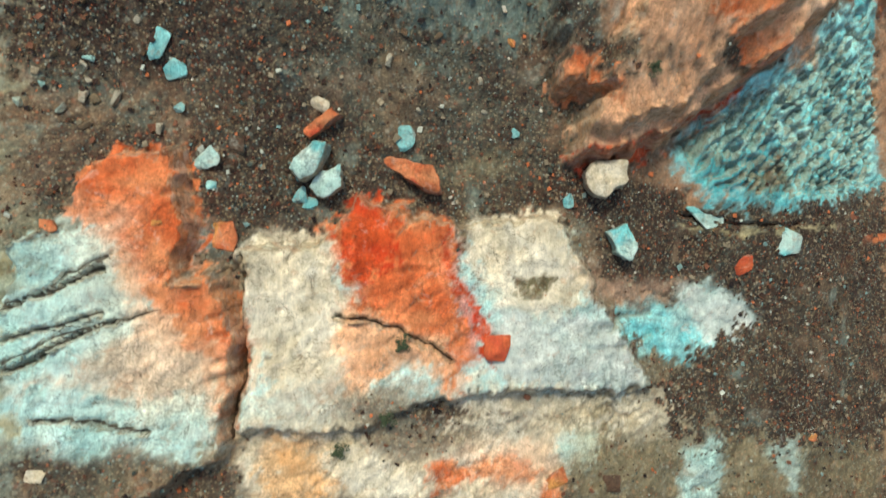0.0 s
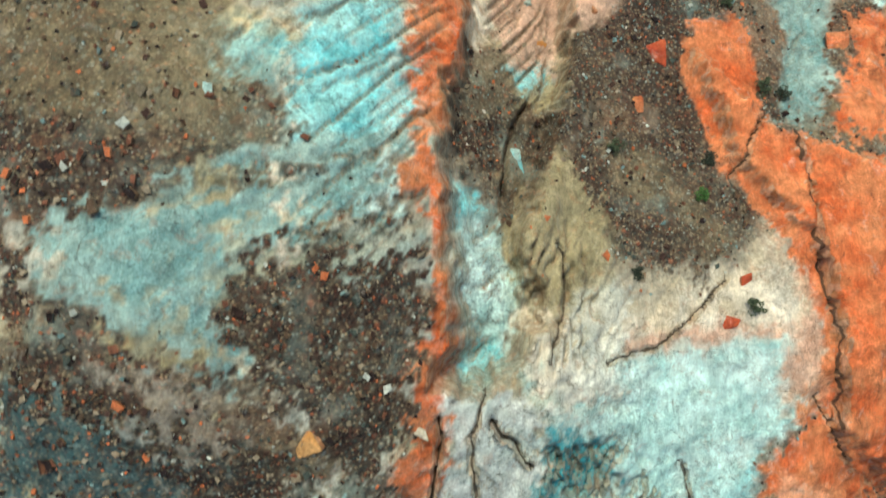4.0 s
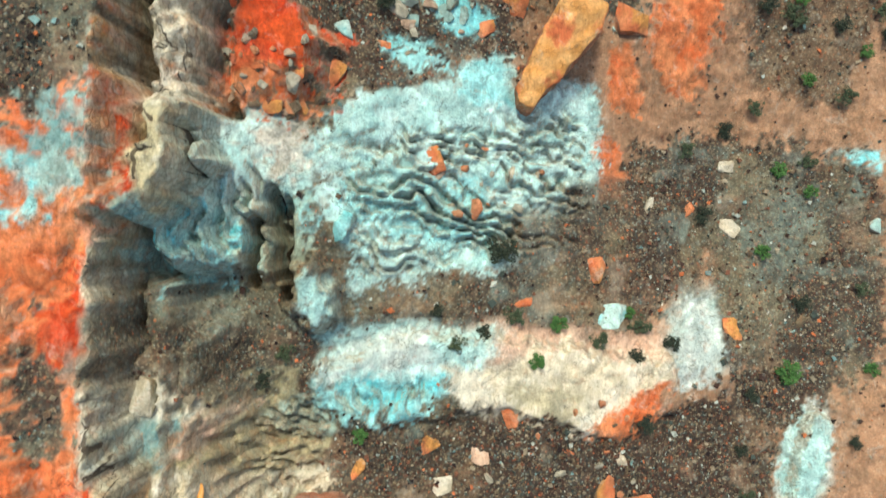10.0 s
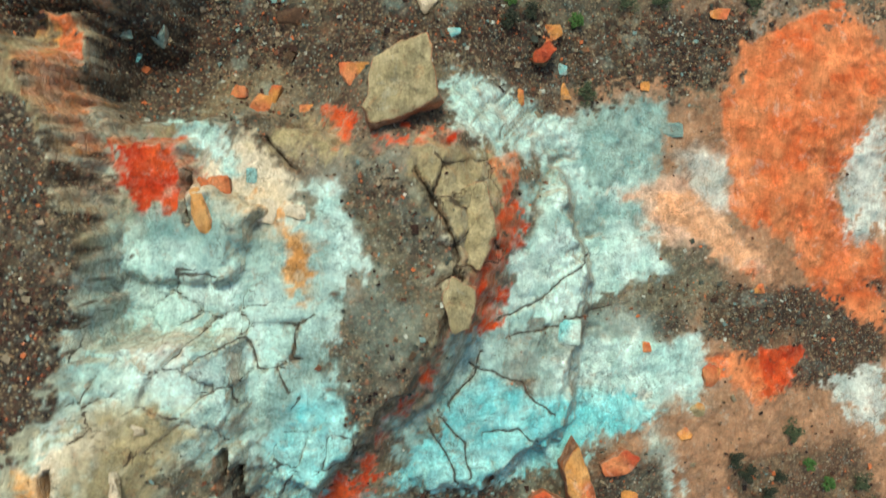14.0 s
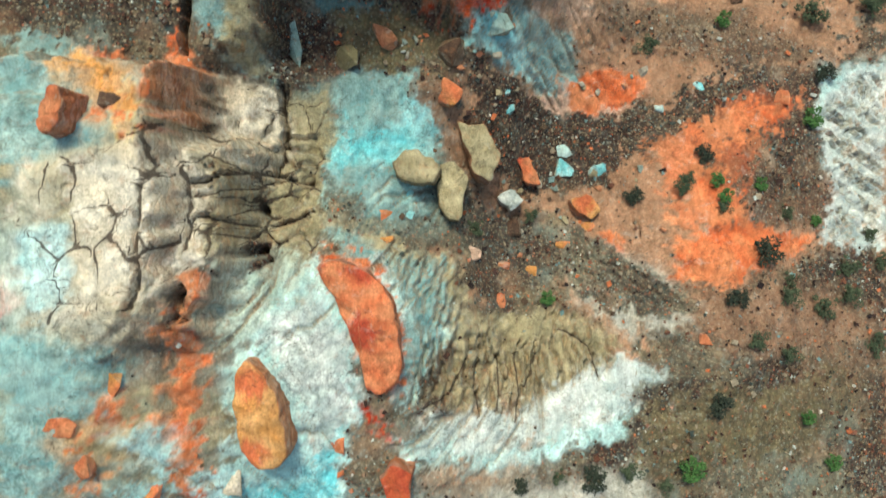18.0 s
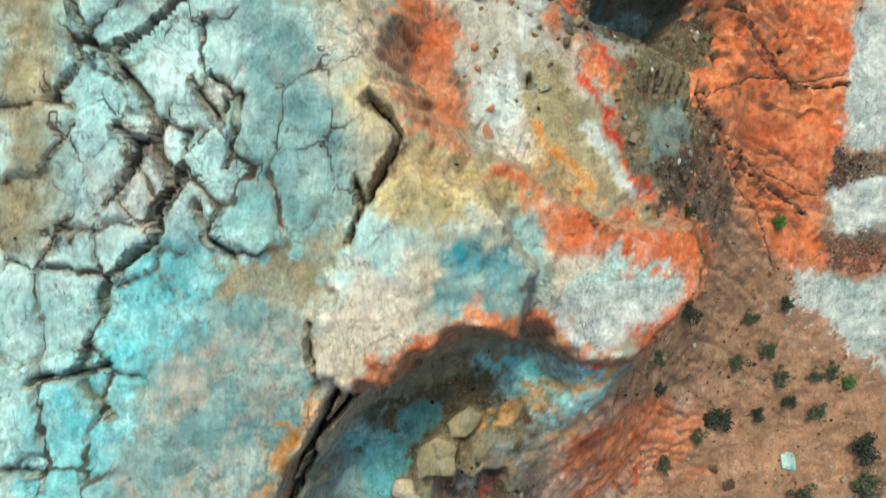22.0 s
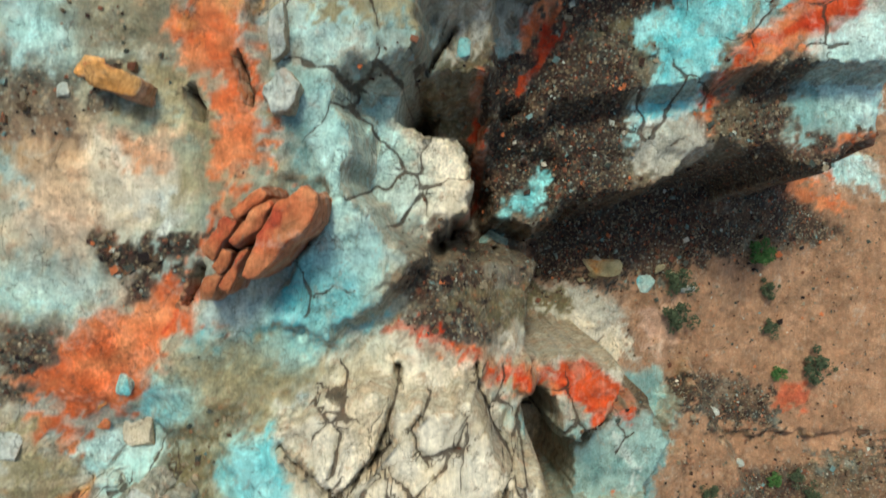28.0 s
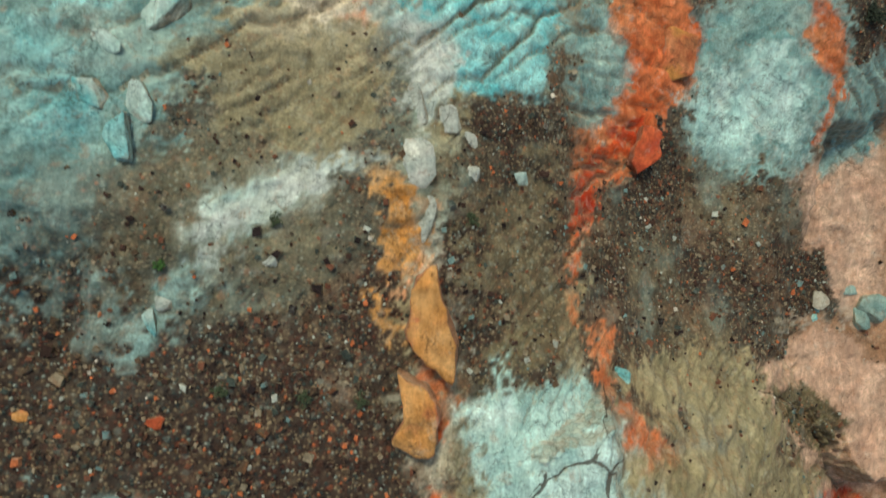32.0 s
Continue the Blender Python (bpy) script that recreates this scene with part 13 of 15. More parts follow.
rock_block("red_rock", "red", "red", 12.9, 7.0, [(-3.93,45.58),(-3.03,45.84),(-2.38,46.75),(-1.72,45.85),(-1.60,44.38),(-2.02,43.72),(-3.16,43.51),(-3.65,42.96),(-4.06,42.87),(-3.75,44.35)], "red weathered rock cap beside the white fin", under=0.85)
rock_block("rock_cube", "khaki", "red", 11.4, 7.6, [(-1.69,90.05),(-0.71,90.24),(-0.24,88.20),(-1.83,87.37),(-2.54,87.24),(-2.83,87.80),(-2.39,89.41)], "tan and red squared boulder resting on the slope", under=0.97)
rock_block("orange_slab", "orange", "red", 8.9, 7.2, [(-4.56,107.33),(-3.86,107.54),(-2.84,107.05),(-1.81,105.95),(-1.42,103.63),(-1.97,102.72),(-2.68,102.61),(-3.00,104.02),(-3.84,106.03),(-4.35,106.63)], "bright orange rock slab capping a pale mound", under=0.98)
rock_block("amber_slab", "amber", "orange", 10.8, 8.2, [(-6.76,103.94),(-6.40,104.17),(-5.84,103.77),(-5.28,102.49),(-4.98,101.03),(-5.43,100.57),(-6.17,100.68),(-6.58,101.38),(-6.78,102.66)], "amber weathered rock slab lying on pale rock", under=0.98)
rock_block("split_block", "pale", "cream", 14.2, 8.6, [(-9.03,120.36),(-8.03,121.34),(-7.31,122.18),(-6.71,121.96),(-5.69,123.17),(-4.96,123.85),(-3.55,124.02),(-3.17,123.36),(-2.53,122.62),(-2.52,121.74),(-2.84,121.13),(-3.57,120.65),(-4.76,120.36),(-5.94,120.16),(-7.12,119.75),(-8.90,119.40),(-9.12,119.85)], "pale layered rock block split from the cliff", under=0.72)
rock_block("rock_plate", "orange", "red", 17.0, 15.5, [(-5.46,168.60),(-4.92,169.41),(-4.67,169.23),(-5.20,168.29)], "orange finger shaped rock plate in a split cluster", under=1)
rock_block("rock_plate", "orange", "red", 17.0, 15.4, [(-4.92,169.41),(-4.14,170.04),(-4.01,169.80),(-4.73,169.17)], "orange finger shaped rock plate in a split cluster", under=1)
rock_block("rock_plate", "orange", "red", 17.1, 15.2, [(-4.81,168.73),(-4.40,169.42),(-3.92,169.79),(-3.79,169.67),(-4.21,169.11),(-4.68,168.61)], "orange finger shaped rock plate in a split cluster", under=1)
rock_block("rock_plate", "orange", "red", 17.1, 14.9, [(-4.55,168.01),(-4.32,168.74),(-3.79,169.49),(-3.19,170.12),(-2.88,169.82),(-3.05,169.14),(-3.76,168.45),(-4.30,167.91)], "large orange rock plate in a split cluster", under=1)
rock_block("rock_plate", "orange", "red", 16.9, 15.5, [(-5.28,168.17),(-5.04,168.61),(-4.86,168.49),(-5.08,168.05)], "small orange rock plate in a split cluster", under=1)
rock_block("rock_plate", "orange", "red", 16.9, 15.2, [(-5.07,167.80),(-4.63,168.62),(-4.44,168.62),(-4.86,167.64)], "orange finger shaped rock plate in a split cluster", under=1)
rock_block("rock_plate", "orange", "red", 16.9, 15.5, [(-5.54,167.66),(-5.32,168.00),(-5.10,167.92),(-5.23,167.55),(-5.47,167.48)], "small orange rock plate in a split cluster", under=1)
rock_block("cracked_slab", "amber", "orange", 17.4, 16.1, [(0.82,183.38),(1.23,184.44),(2.34,184.47),(2.45,183.79),(2.32,182.74)], "amber cracked rock slab on the cliff rim", under=1)
rock_block("cracked_slab", "amber", "orange", 17.4, 16.2, [(0.62,183.01),(0.82,183.20),(2.30,182.65),(2.28,181.81),(1.81,180.87),(1.07,180.73),(0.56,181.09),(0.52,182.01)], "large amber cracked rock slab on the cliff rim", under=1)
rock_block("cracked_slab", "amber", "orange", 17.3, 16.3, [(-0.45,182.04),(0.03,182.93),(0.55,183.06),(0.49,182.00),(0.31,181.53)], "amber cracked rock slab on the cliff rim", under=1)
rock_block("cracked_slab", "orange", "orange", 17.4, 16.3, [(-0.99,181.35),(-0.44,181.74),(0.44,181.33),(0.48,180.52),(-0.28,180.19),(-0.91,180.49)], "orange cracked rock slab on the cliff rim", under=1)
rock_block("stone_slab", "pale", "white", 16.9, 15.7, [(-5.80,160.94),(-5.14,161.85),(-4.66,161.72),(-4.53,161.39),(-5.15,160.40),(-5.66,160.60)], "pale squared stone slab in a jointed row on the plateau", under=1)
rock_block("stone_slab", "pale", "white", 16.9, 15.7, [(-5.10,160.31),(-4.36,161.40),(-3.88,161.20),(-3.78,160.73),(-4.66,159.56),(-5.09,159.93)], "pale long stone slab in a jointed row on the plateau", under=1)
rock_block("stone_slab", "white", "white", 16.9, 15.7, [(-6.04,160.29),(-5.84,160.68),(-5.15,160.35),(-5.51,159.83),(-5.95,160.00)], "white small stone slab in a jointed row on the plateau", under=1)
rock_block("stone_slab", "cream", "white", 16.9, 15.7, [(-6.99,158.82),(-6.21,160.12),(-5.60,159.75),(-6.01,158.76),(-6.59,158.47)], "cream tapered stone slab in a jointed row on the plateau", under=1)
rock_block("stone_slab", "pale", "white", 16.9, 15.7, [(-5.92,158.67),(-5.18,160.02),(-4.78,159.50),(-4.99,159.13),(-5.65,158.34)], "pale long stone slab in a jointed row on the plateau", under=1)
rock_block("stone_slab", "white", "white", 16.9, 15.7, [(-4.57,159.30),(-3.95,160.29),(-3.77,160.17),(-3.98,159.49),(-4.47,158.71)], "white narrow stone slab in a jointed row on the plateau", under=1)
rock_block("stone_slab", "pale", "white", 16.9, 15.7, [(-5.72,157.74),(-4.99,159.13),(-4.57,159.47),(-4.64,158.62),(-5.45,157.32)], "teal-stained pale stone slab in a jointed row on the plateau", under=1)
rock_block("stone_slab", "cream", "white", 16.9, 15.7, [(-6.66,157.64),(-6.00,158.58),(-5.56,158.26),(-6.06,157.39)], "cream squared stone slab in a jointed row on the plateau", under=1)
rock_block("stone_slab", "white", "white", 16.9, 15.7, [(-5.45,157.23),(-4.55,158.62),(-4.20,158.20),(-4.43,157.13)], "white long stone slab in a jointed row on the plateau", under=1)
rock_block("stone_slab", "cream", "white", 16.9, 15.7, [(-6.45,161.26),(-6.07,161.62),(-5.79,161.40),(-5.88,160.98),(-6.30,160.88)], "cream rounded stone slab in a jointed row on the plateau", under=1)
rock_block("stone_slab", "teal", "white", 16.9, 15.7, [(-6.79,160.36),(-6.44,160.96),(-5.97,160.80),(-6.46,160.07)], "teal-stained stone slab in a jointed row on the plateau", under=1)
rock_block("stone_slab", "white", "white", 16.9, 15.7, [(-7.39,161.97),(-6.77,162.49),(-6.03,162.08),(-6.16,161.65),(-6.57,161.22),(-6.99,161.30)], "large white stone slab in a jointed row on the plateau", under=1)
rock_block("stone_slab", "cream", "white", 16.9, 15.5, [(-6.69,162.67),(-6.28,163.06),(-5.89,162.85),(-5.95,162.16),(-6.51,162.33)], "cream squared stone slab in a jointed row on the plateau", under=1)
rock_block("stone_slab", "pale", "white", 16.9, 15.4, [(-7.72,162.64),(-7.38,162.90),(-7.07,162.57),(-7.19,162.36)], "small pale stone slab in a jointed row on the plateau", under=1)
rock_block("stone_slab", "white", "white", 16.9, 15.2, [(-7.20,162.90),(-6.88,163.34),(-6.44,163.01),(-6.77,162.58)], "white angular stone slab in a jointed row on the plateau", under=1)

rock_block("fallen_block", "orange", "red", 9.0, 7.3, [(-5.88,49.73),(-3.67,49.96),(-3.46,49.46),(-5.47,48.83),(-5.97,49.12)], "orange weathered fallen rock block on scree", under=0.97)
rock_block("fallen_block", "orange", "amber", 10.7, 8.5, [(-7.20,47.41),(-6.48,48.53),(-5.01,48.82),(-4.82,48.37),(-6.28,47.42),(-7.01,47.04)], "orange and cream fallen rock block among stones", under=0.97)
rock_block("pale_rock", "white", "stone", 16.1, 15.3, [(-4.52,172.43),(-4.01,172.84),(-3.60,172.45),(-3.85,171.79),(-4.24,171.78)], "white rounded rock beside an orange band", under=0.97)
rock_block("pale_rock", "white", "stone", 16.0, 15.3, [(-4.40,174.18),(-4.07,174.46),(-3.98,173.40),(-4.30,172.99)], "white narrow rock beside an orange band", under=0.97)
rock_block("amber_stone", "amber", "orange", 17.1, 16.1, [(-8.15,172.63),(-7.66,172.64),(-6.79,172.18),(-6.91,171.81),(-7.52,171.97),(-8.14,172.20)], "amber rectangular stone lying on pale soil", under=0.97)
rock_block("rock_fin", "orange", "red", 8.0, 6.8, [(-1.78,3.37),(-0.30,3.17),(-0.08,2.12),(-0.71,2.12),(-2.83,3.58)], "thin orange rock fin in the scree", under=0.97)
rock_block("rock_fin", "orange", "red", 9.3, 8.4, [(-5.04,4.11),(-3.86,5.01),(-3.60,4.72),(-4.74,3.82)], "thin orange rock splinter in the scree", under=0.97)
rock_block("pale_rock", "pale", "stone", 9.8, 8.5, [(-5.30,2.73),(-4.54,3.70),(-3.96,3.61),(-4.34,2.74),(-4.91,2.35)], "pale angular rock in dark scree", under=0.97)
rock_block("pale_rock", "pale", "stone", 9.4, 8.3, [(-4.41,2.54),(-3.62,2.94),(-3.52,2.15),(-4.21,1.75),(-4.70,2.14)], "pale angular rock in dark scree", under=0.97)
rock_block("pale_rock", "cream", "stone", 7.2, 5.7, [(5.37,3.01),(6.02,3.45),(7.12,3.46),(7.12,2.59),(6.25,2.03),(5.60,2.36)], "cream rounded boulder under a ledge", under=0.97)
rock_block("pale_rock", "pale", "teal", 6.4, 5.2, [(6.48,0.76),(7.38,1.10),(7.84,0.32),(7.62,-0.48),(6.94,-0.14)], "pale teal-stained boulder in brown scree", under=0.97)
rock_block("orange_block", "amber", "red", 6.6, 4.1, [(2.71,65.62),(3.90,68.10),(4.99,70.14),(6.47,69.04),(6.15,67.91),(3.94,65.41),(3.39,64.73),(2.83,65.06)], "large amber and red layered fallen block", under=1.0)
rock_block("orange_block", "amber", "red", 7.2, 5.1, [(4.58,74.96),(5.22,75.96),(5.67,74.76),(6.25,72.80),(6.04,72.15),(5.26,72.79)], "tall red and amber pointed rock splinter", under=1.0)
rock_block("orange_block", "red", "red", 6.4, 5.3, [(3.30,73.27),(4.08,73.73),(4.99,73.29),(5.23,72.39),(3.42,72.59)], "low red rock beside a taller splinter", under=0.97)
rock_block("orange_block", "orange", "red", 6.0, 4.9, [(6.42,74.72),(7.33,75.31),(8.02,74.97),(7.58,74.28),(6.55,74.15)], "rounded orange-brown boulder on scree", under=0.97)
rock_block("teal_rock", "teal", "amber", 10.1, 8.1, [(-5.90,71.85),(-4.58,73.11),(-3.90,72.65),(-3.51,71.89),(-4.74,71.20),(-5.51,71.48)], "teal boulder with an amber edge", under=0.97)
rock_block("pale_slab", "cream", "stone", 8.2, 7.1, [(-3.62,71.13),(-2.68,71.56),(-2.05,71.36),(-3.09,70.68)], "cream flat slab lying on scree", under=0.97)
rock_block("pale_slab", "pale", "stone", 7.7, 6.9, [(-3.15,70.45),(-2.09,71.15),(-1.41,71.05),(-2.08,70.34)], "pale flat slab lying on scree", under=0.97)
rock_block("pale_slab", "stone", "khaki", 7.7, 6.9, [(-3.57,69.95),(-2.72,70.29),(-2.08,70.08),(-2.71,69.65)], "small grey slab lying on scree", under=0.97)
rock_block("pale_slab", "khaki", "stone", 11.3, 9.6, [(-7.16,73.22),(-5.91,73.15),(-5.54,72.26),(-6.25,72.16),(-6.97,72.68)], "khaki plate jutting from the cliff foot", under=0.97)
rock_block("hollow_stone", "khaki", "olive", 12.7, 11.4, [(-0.58,126.23),(0.07,126.73),(0.65,126.41),(0.42,125.59),(-0.56,125.41)], "khaki boulder lying in a shaded hollow", under=0.97)
rock_block("hollow_stone", "khaki", "olive", 12.4, 11.4, [(0.23,126.96),(0.89,127.47),(1.32,127.23),(1.08,126.64),(0.41,126.54)], "khaki boulder lying in a shaded hollow", under=0.97)
rock_block("pale_rock", "cream", "stone", 12.1, 10.7, [(2.64,14.17),(3.07,14.43),(3.68,13.49),(3.43,12.97),(2.73,13.65)], "cream boulder at the foot of a white spur", under=0.97)
rock_block("pale_rock", "pale", "stone", 15.1, 13.9, [(-9.03,35.73),(-8.60,35.88),(-8.52,35.45),(-8.95,35.37)], "pale blocky stone lying in dark rubble", under=0.97)
rock_block("pale_rock", "pale", "stone", 14.4, 12.6, [(-8.48,35.96),(-7.89,36.04),(-7.88,35.44),(-8.33,35.44)], "pale blocky stone lying in dark rubble", under=0.97)
rock_block("ledge_block", "khaki", "red", 11.2, 9.6, [(0.15,84.14),(0.31,85.40),(1.21,85.59),(1.68,83.80),(1.07,82.62),(0.53,82.88)], "khaki jointed block on a red ledge", under=0.97)
rock_block("ledge_block", "khaki", "red", 11.8, 10.2, [(-0.18,81.84),(0.16,82.63),(0.95,82.12),(0.71,80.81),(0.19,80.71)], "khaki jointed block on a red ledge", under=0.97)
rock_block("red_stone", "red", "maroon", 6.6, 5.5, [(3.36,91.31),(4.03,91.88),(4.37,91.44),(3.93,90.76),(3.37,90.86)], "red boulder lying in dark rubble", under=0.97)
rock_block("fallen_block", "khaki", "olive", 5.5, 3.9, [(-0.23,111.43),(0.23,111.55),(0.94,110.98),(0.62,108.98),(-0.32,109.44)], "khaki squared block in a pile of boulders", under=0.97)
rock_block("fallen_block", "khaki", "orange", 5.3, 3.2, [(0.45,113.28),(1.64,113.06),(2.36,111.77),(1.90,110.70),(1.19,111.04)], "khaki and orange block in a pile of boulders", under=0.97)
rock_block("fallen_block", "khaki", "olive", 6.4, 4.4, [(-2.27,111.40),(-1.14,111.87),(-0.23,111.20),(-0.44,110.52),(-1.80,110.50)], "rounded khaki block in a pile of boulders", under=0.97)
rock_block("fallen_block", "white", "stone", 3.6, 2.4, [(2.43,110.22),(3.06,110.61),(3.57,110.11),(2.94,109.60)], "white angular stone in a pile of boulders", under=0.97)
rock_block("fallen_block", "amber", "orange", 2.9, 1.8, [(5.74,110.28),(6.52,110.55),(7.05,109.78),(6.79,109.33),(6.01,109.58)], "amber rounded stone lying apart", under=0.97)
rock_block("fallen_block", "orange", "red", 3.1, 2.1, [(3.22,112.12),(3.86,112.13),(4.39,110.85),(3.75,110.84)], "orange block in a pile of boulders", under=0.97)
rock_block("orange_block", "red", "red", 8.7, 7.3, [(-2.30,99.55),(-1.70,100.17),(-1.08,99.77),(-1.07,98.85),(-1.88,98.43)], "split red rock standing on pale ground", under=0.97)
rock_block("red_stone", "red", "red", 9.3, 7.6, [(2.67,121.25),(3.25,121.65),(3.65,121.26),(2.88,120.06),(2.49,119.86)], "red rock beside a banded knob", under=0.97)
rock_block("pale_rock", "cream", "khaki", 16.4, 15.2, [(4.59,185.25),(5.11,185.53),(5.45,185.14),(5.28,184.21),(4.82,184.14)], "cream rounded boulder standing on the rim", under=0.97)
rock_block("red_stone", "red", "red", 10.4, 9.2, [(5.98,195.84),(6.45,197.26),(7.15,197.07),(7.08,196.07),(6.29,195.44)], "red rounded rock below an orange wall", under=0.97)
rock_block("orange_block", "orange", "red", 13.9, 12.3, [(-11.24,111.20),(-10.95,112.27),(-10.52,112.28),(-10.62,110.97),(-11.08,110.86)], "orange long block lying on pale rock", under=0.97)
rock_block("rim_slab", "amber", "orange", 16.7, 15.3, [(-1.27,191.91),(-0.74,192.25),(-0.59,191.39),(-0.16,190.20),(-0.27,189.24),(-0.88,189.65),(-1.57,190.43)], "amber rock slab leaning along the rim", under=0.97)
rock_block("rim_slab", "amber", "orange", 17.0, 15.8, [(-1.66,189.63),(-1.00,189.32),(-0.59,188.55),(-0.63,187.63),(-1.08,187.47),(-1.74,187.87),(-1.43,188.40)], "amber rock slab lying along the rim", under=0.97)

BOULDERS = []
BOULDERS += [("pale", -7.97, 2.99, 0.46, 0.38, 20, 0.6), ("pale", 15.26, 0.52, 0.65, 0.70, 0, 0.7), ("orange", -7.43, 0.34, 0.46, 0.65, 15, 0.6), ("red", 2.06, -3.67, 0.55, 0.55, 0, 0.6), ("pale", -5.21, 1.89, 0.40, 0.32, 0, 0.6), ("teal", -4.75, 1.60, 0.28, 0.24, 0, 0.6), ("teal", -7.82, 2.10, 0.19, 0.17, 0, 0.6), ("teal", -8.97, 5.94, 0.42, 0.34, 20, 0.6)]
BOULDERS += [("teal", -9.41, 6.66, 0.33, 0.55, -30, 0.6), ("teal", -1.50, 4.26, 0.47, 0.55, 30, 0.6), ("cream", -4.59, 5.16, 0.60, 0.28, -20, 0.6), ("orange", -11.94, 0.61, 0.27, 0.20, 0, 0.6), ("orange", -9.10, 0.75, 0.16, 0.13, 0, 0.6), ("orange", 4.58, -9.15, 0.58, 0.36, 40, 0.6), ("maroon", 6.99, -9.63, 0.47, 0.42, 0, 0.6), ("red", 13.09, -0.62, 0.39, 0.49, 0, 0.6)]
BOULDERS += [("teal", 4.90, 1.95, 0.27, 0.31, 0, 0.6), ("teal", 2.70, 4.49, 0.22, 0.20, 0, 0.6), ("orange", 2.49, 7.74, 0.19, 0.21, 0, 0.6), ("orange", 17.63, -8.81, 0.24, 0.21, 0, 0.6), ("maroon", -7.17, 3.45, 0.39, 0.35, 0, 0.6), ("cream", -11.94, -6.78, 0.33, 0.20, 0, 0.6), ("pale", 11.17, 1.44, 0.97, 0.53, 0, 0.6), ("orange", 6.54, 14.49, 0.31, 0.38, 0, 0.6)]
BOULDERS += [("cream", 3.38, 10.16, 0.24, 0.37, 0, 0.6), ("red", 0.18, 9.32, 0.28, 0.20, 0, 0.6), ("orange", -5.20, 8.94, 0.44, 0.41, 30, 0.6), ("red", 8.24, 31.30, 0.43, 0.56, 20, 0.6), ("orange", 7.12, 29.06, 0.25, 0.33, 0, 0.6), ("red", 10.47, 22.77, 0.25, 0.27, 0, 0.6), ("red", 9.76, 21.34, 0.34, 0.27, 0, 0.6), ("pale", 2.54, 26.74, 0.31, 0.46, 0, 0.6)]
BOULDERS += [("maroon", -9.08, 25.99, 0.38, 0.21, 10, 0.6), ("pale", -5.54, 27.36, 0.16, 0.21, 0, 0.6), ("orange", 3.21, 24.72, 0.18, 0.14, 0, 0.6), ("cream", -0.62, 18.96, 0.15, 0.44, 60, 0.6), ("amber", -3.16, 18.91, 0.35, 0.30, 30, 0.6), ("red", 4.36, 37.94, 0.38, 0.28, -20, 0.6), ("orange", -0.15, 40.34, 0.41, 0.60, 0, 0.6), ("orange", -1.72, 39.29, 0.36, 0.54, 0, 0.6)]
BOULDERS += [("orange", 6.94, 48.87, 0.48, 0.86, 0, 0.6), ("maroon", 11.88, 45.80, 0.39, 0.44, 0, 0.6), ("orange", 3.71, 31.75, 0.31, 0.22, 0, 0.6), ("red", 5.97, 36.58, 0.31, 0.36, 0, 0.6), ("cream", -0.15, 49.53, 0.60, 0.41, 0, 0.6), ("orange", 16.00, 32.17, 0.55, 0.69, 0, 0.6), ("pale", -8.39, 35.55, 0.34, 0.37, 0, 0.6), ("pale", -9.08, 35.36, 0.27, 0.24, 0, 0.6)]
BOULDERS += [("bluegrey", -9.18, 38.47, 0.54, 0.76, 20, 0.8), ("bluegrey", -11.19, 34.98, 0.37, 0.67, 10, 0.6), ("cream", -9.29, 54.44, 0.46, 0.61, 0, 1.2), ("khaki", -9.49, 50.09, 0.64, 0.74, 0, 1.4), ("cream", -9.65, 48.60, 0.72, 0.54, 0, 0.9), ("orange", 8.00, 48.23, 1.12, 0.54, 25, 0.6), ("orange", -0.54, 51.15, 0.46, 0.51, 0, 0.6), ("orange", -2.94, 47.35, 0.75, 0.71, 30, 0.9)]
BOULDERS += [("pale", 7.22, 56.28, 0.89, 0.59, 0, 0.5), ("orange", 6.56, 58.35, 0.54, 0.59, 0, 0.6), ("orange", 3.31, 56.91, 0.43, 0.26, 0, 0.6), ("orange", 2.84, 52.33, 0.33, 0.61, 20, 0.6), ("cream", 13.49, 60.41, 0.43, 0.59, 40, 0.6), ("cream", 13.29, 63.21, 0.38, 0.32, 0, 0.6), ("pale", 20.65, 60.57, 0.38, 0.43, 0, 0.6), ("orange", 13.06, 55.70, 0.51, 0.51, 0, 0.6)]
BOULDERS += [("orange", -0.26, 48.04, 0.27, 0.32, 0, 0.6), ("pink", 1.56, 50.68, 0.42, 0.42, 0, 0.6), ("khaki", -7.92, 50.57, 0.24, 0.94, 0, 1.1), ("cream", 7.65, 50.27, 0.29, 0.24, 0, 0.6), ("pale", 9.28, 46.63, 0.24, 0.22, 0, 0.6), ("orange", 5.39, 50.51, 0.19, 0.33, 60, 0.6), ("orange", -3.33, 50.57, 0.61, 0.22, 50, 0.6), ("orange", 7.84, 72.86, 0.43, 0.43, 0, 0.6)]
BOULDERS += [("orange", -4.24, 65.52, 0.42, 0.58, -35, 0.6), ("orange", 2.64, 69.11, 0.64, 0.55, 0, 0.6), ("bluegrey", -3.33, 73.25, 1.02, 0.90, 0, 1), ("pale", -0.14, 70.55, 0.31, 0.31, 0, 0.6), ("orange", 1.50, 68.04, 0.50, 0.34, 30, 0.6), ("bluegrey", -0.22, 68.49, 0.49, 0.35, -30, 0.6), ("bluegrey", 0.57, 68.43, 0.31, 0.40, 0, 0.6), ("pale", -3.91, 67.22, 0.38, 0.42, 0, 0.6)]
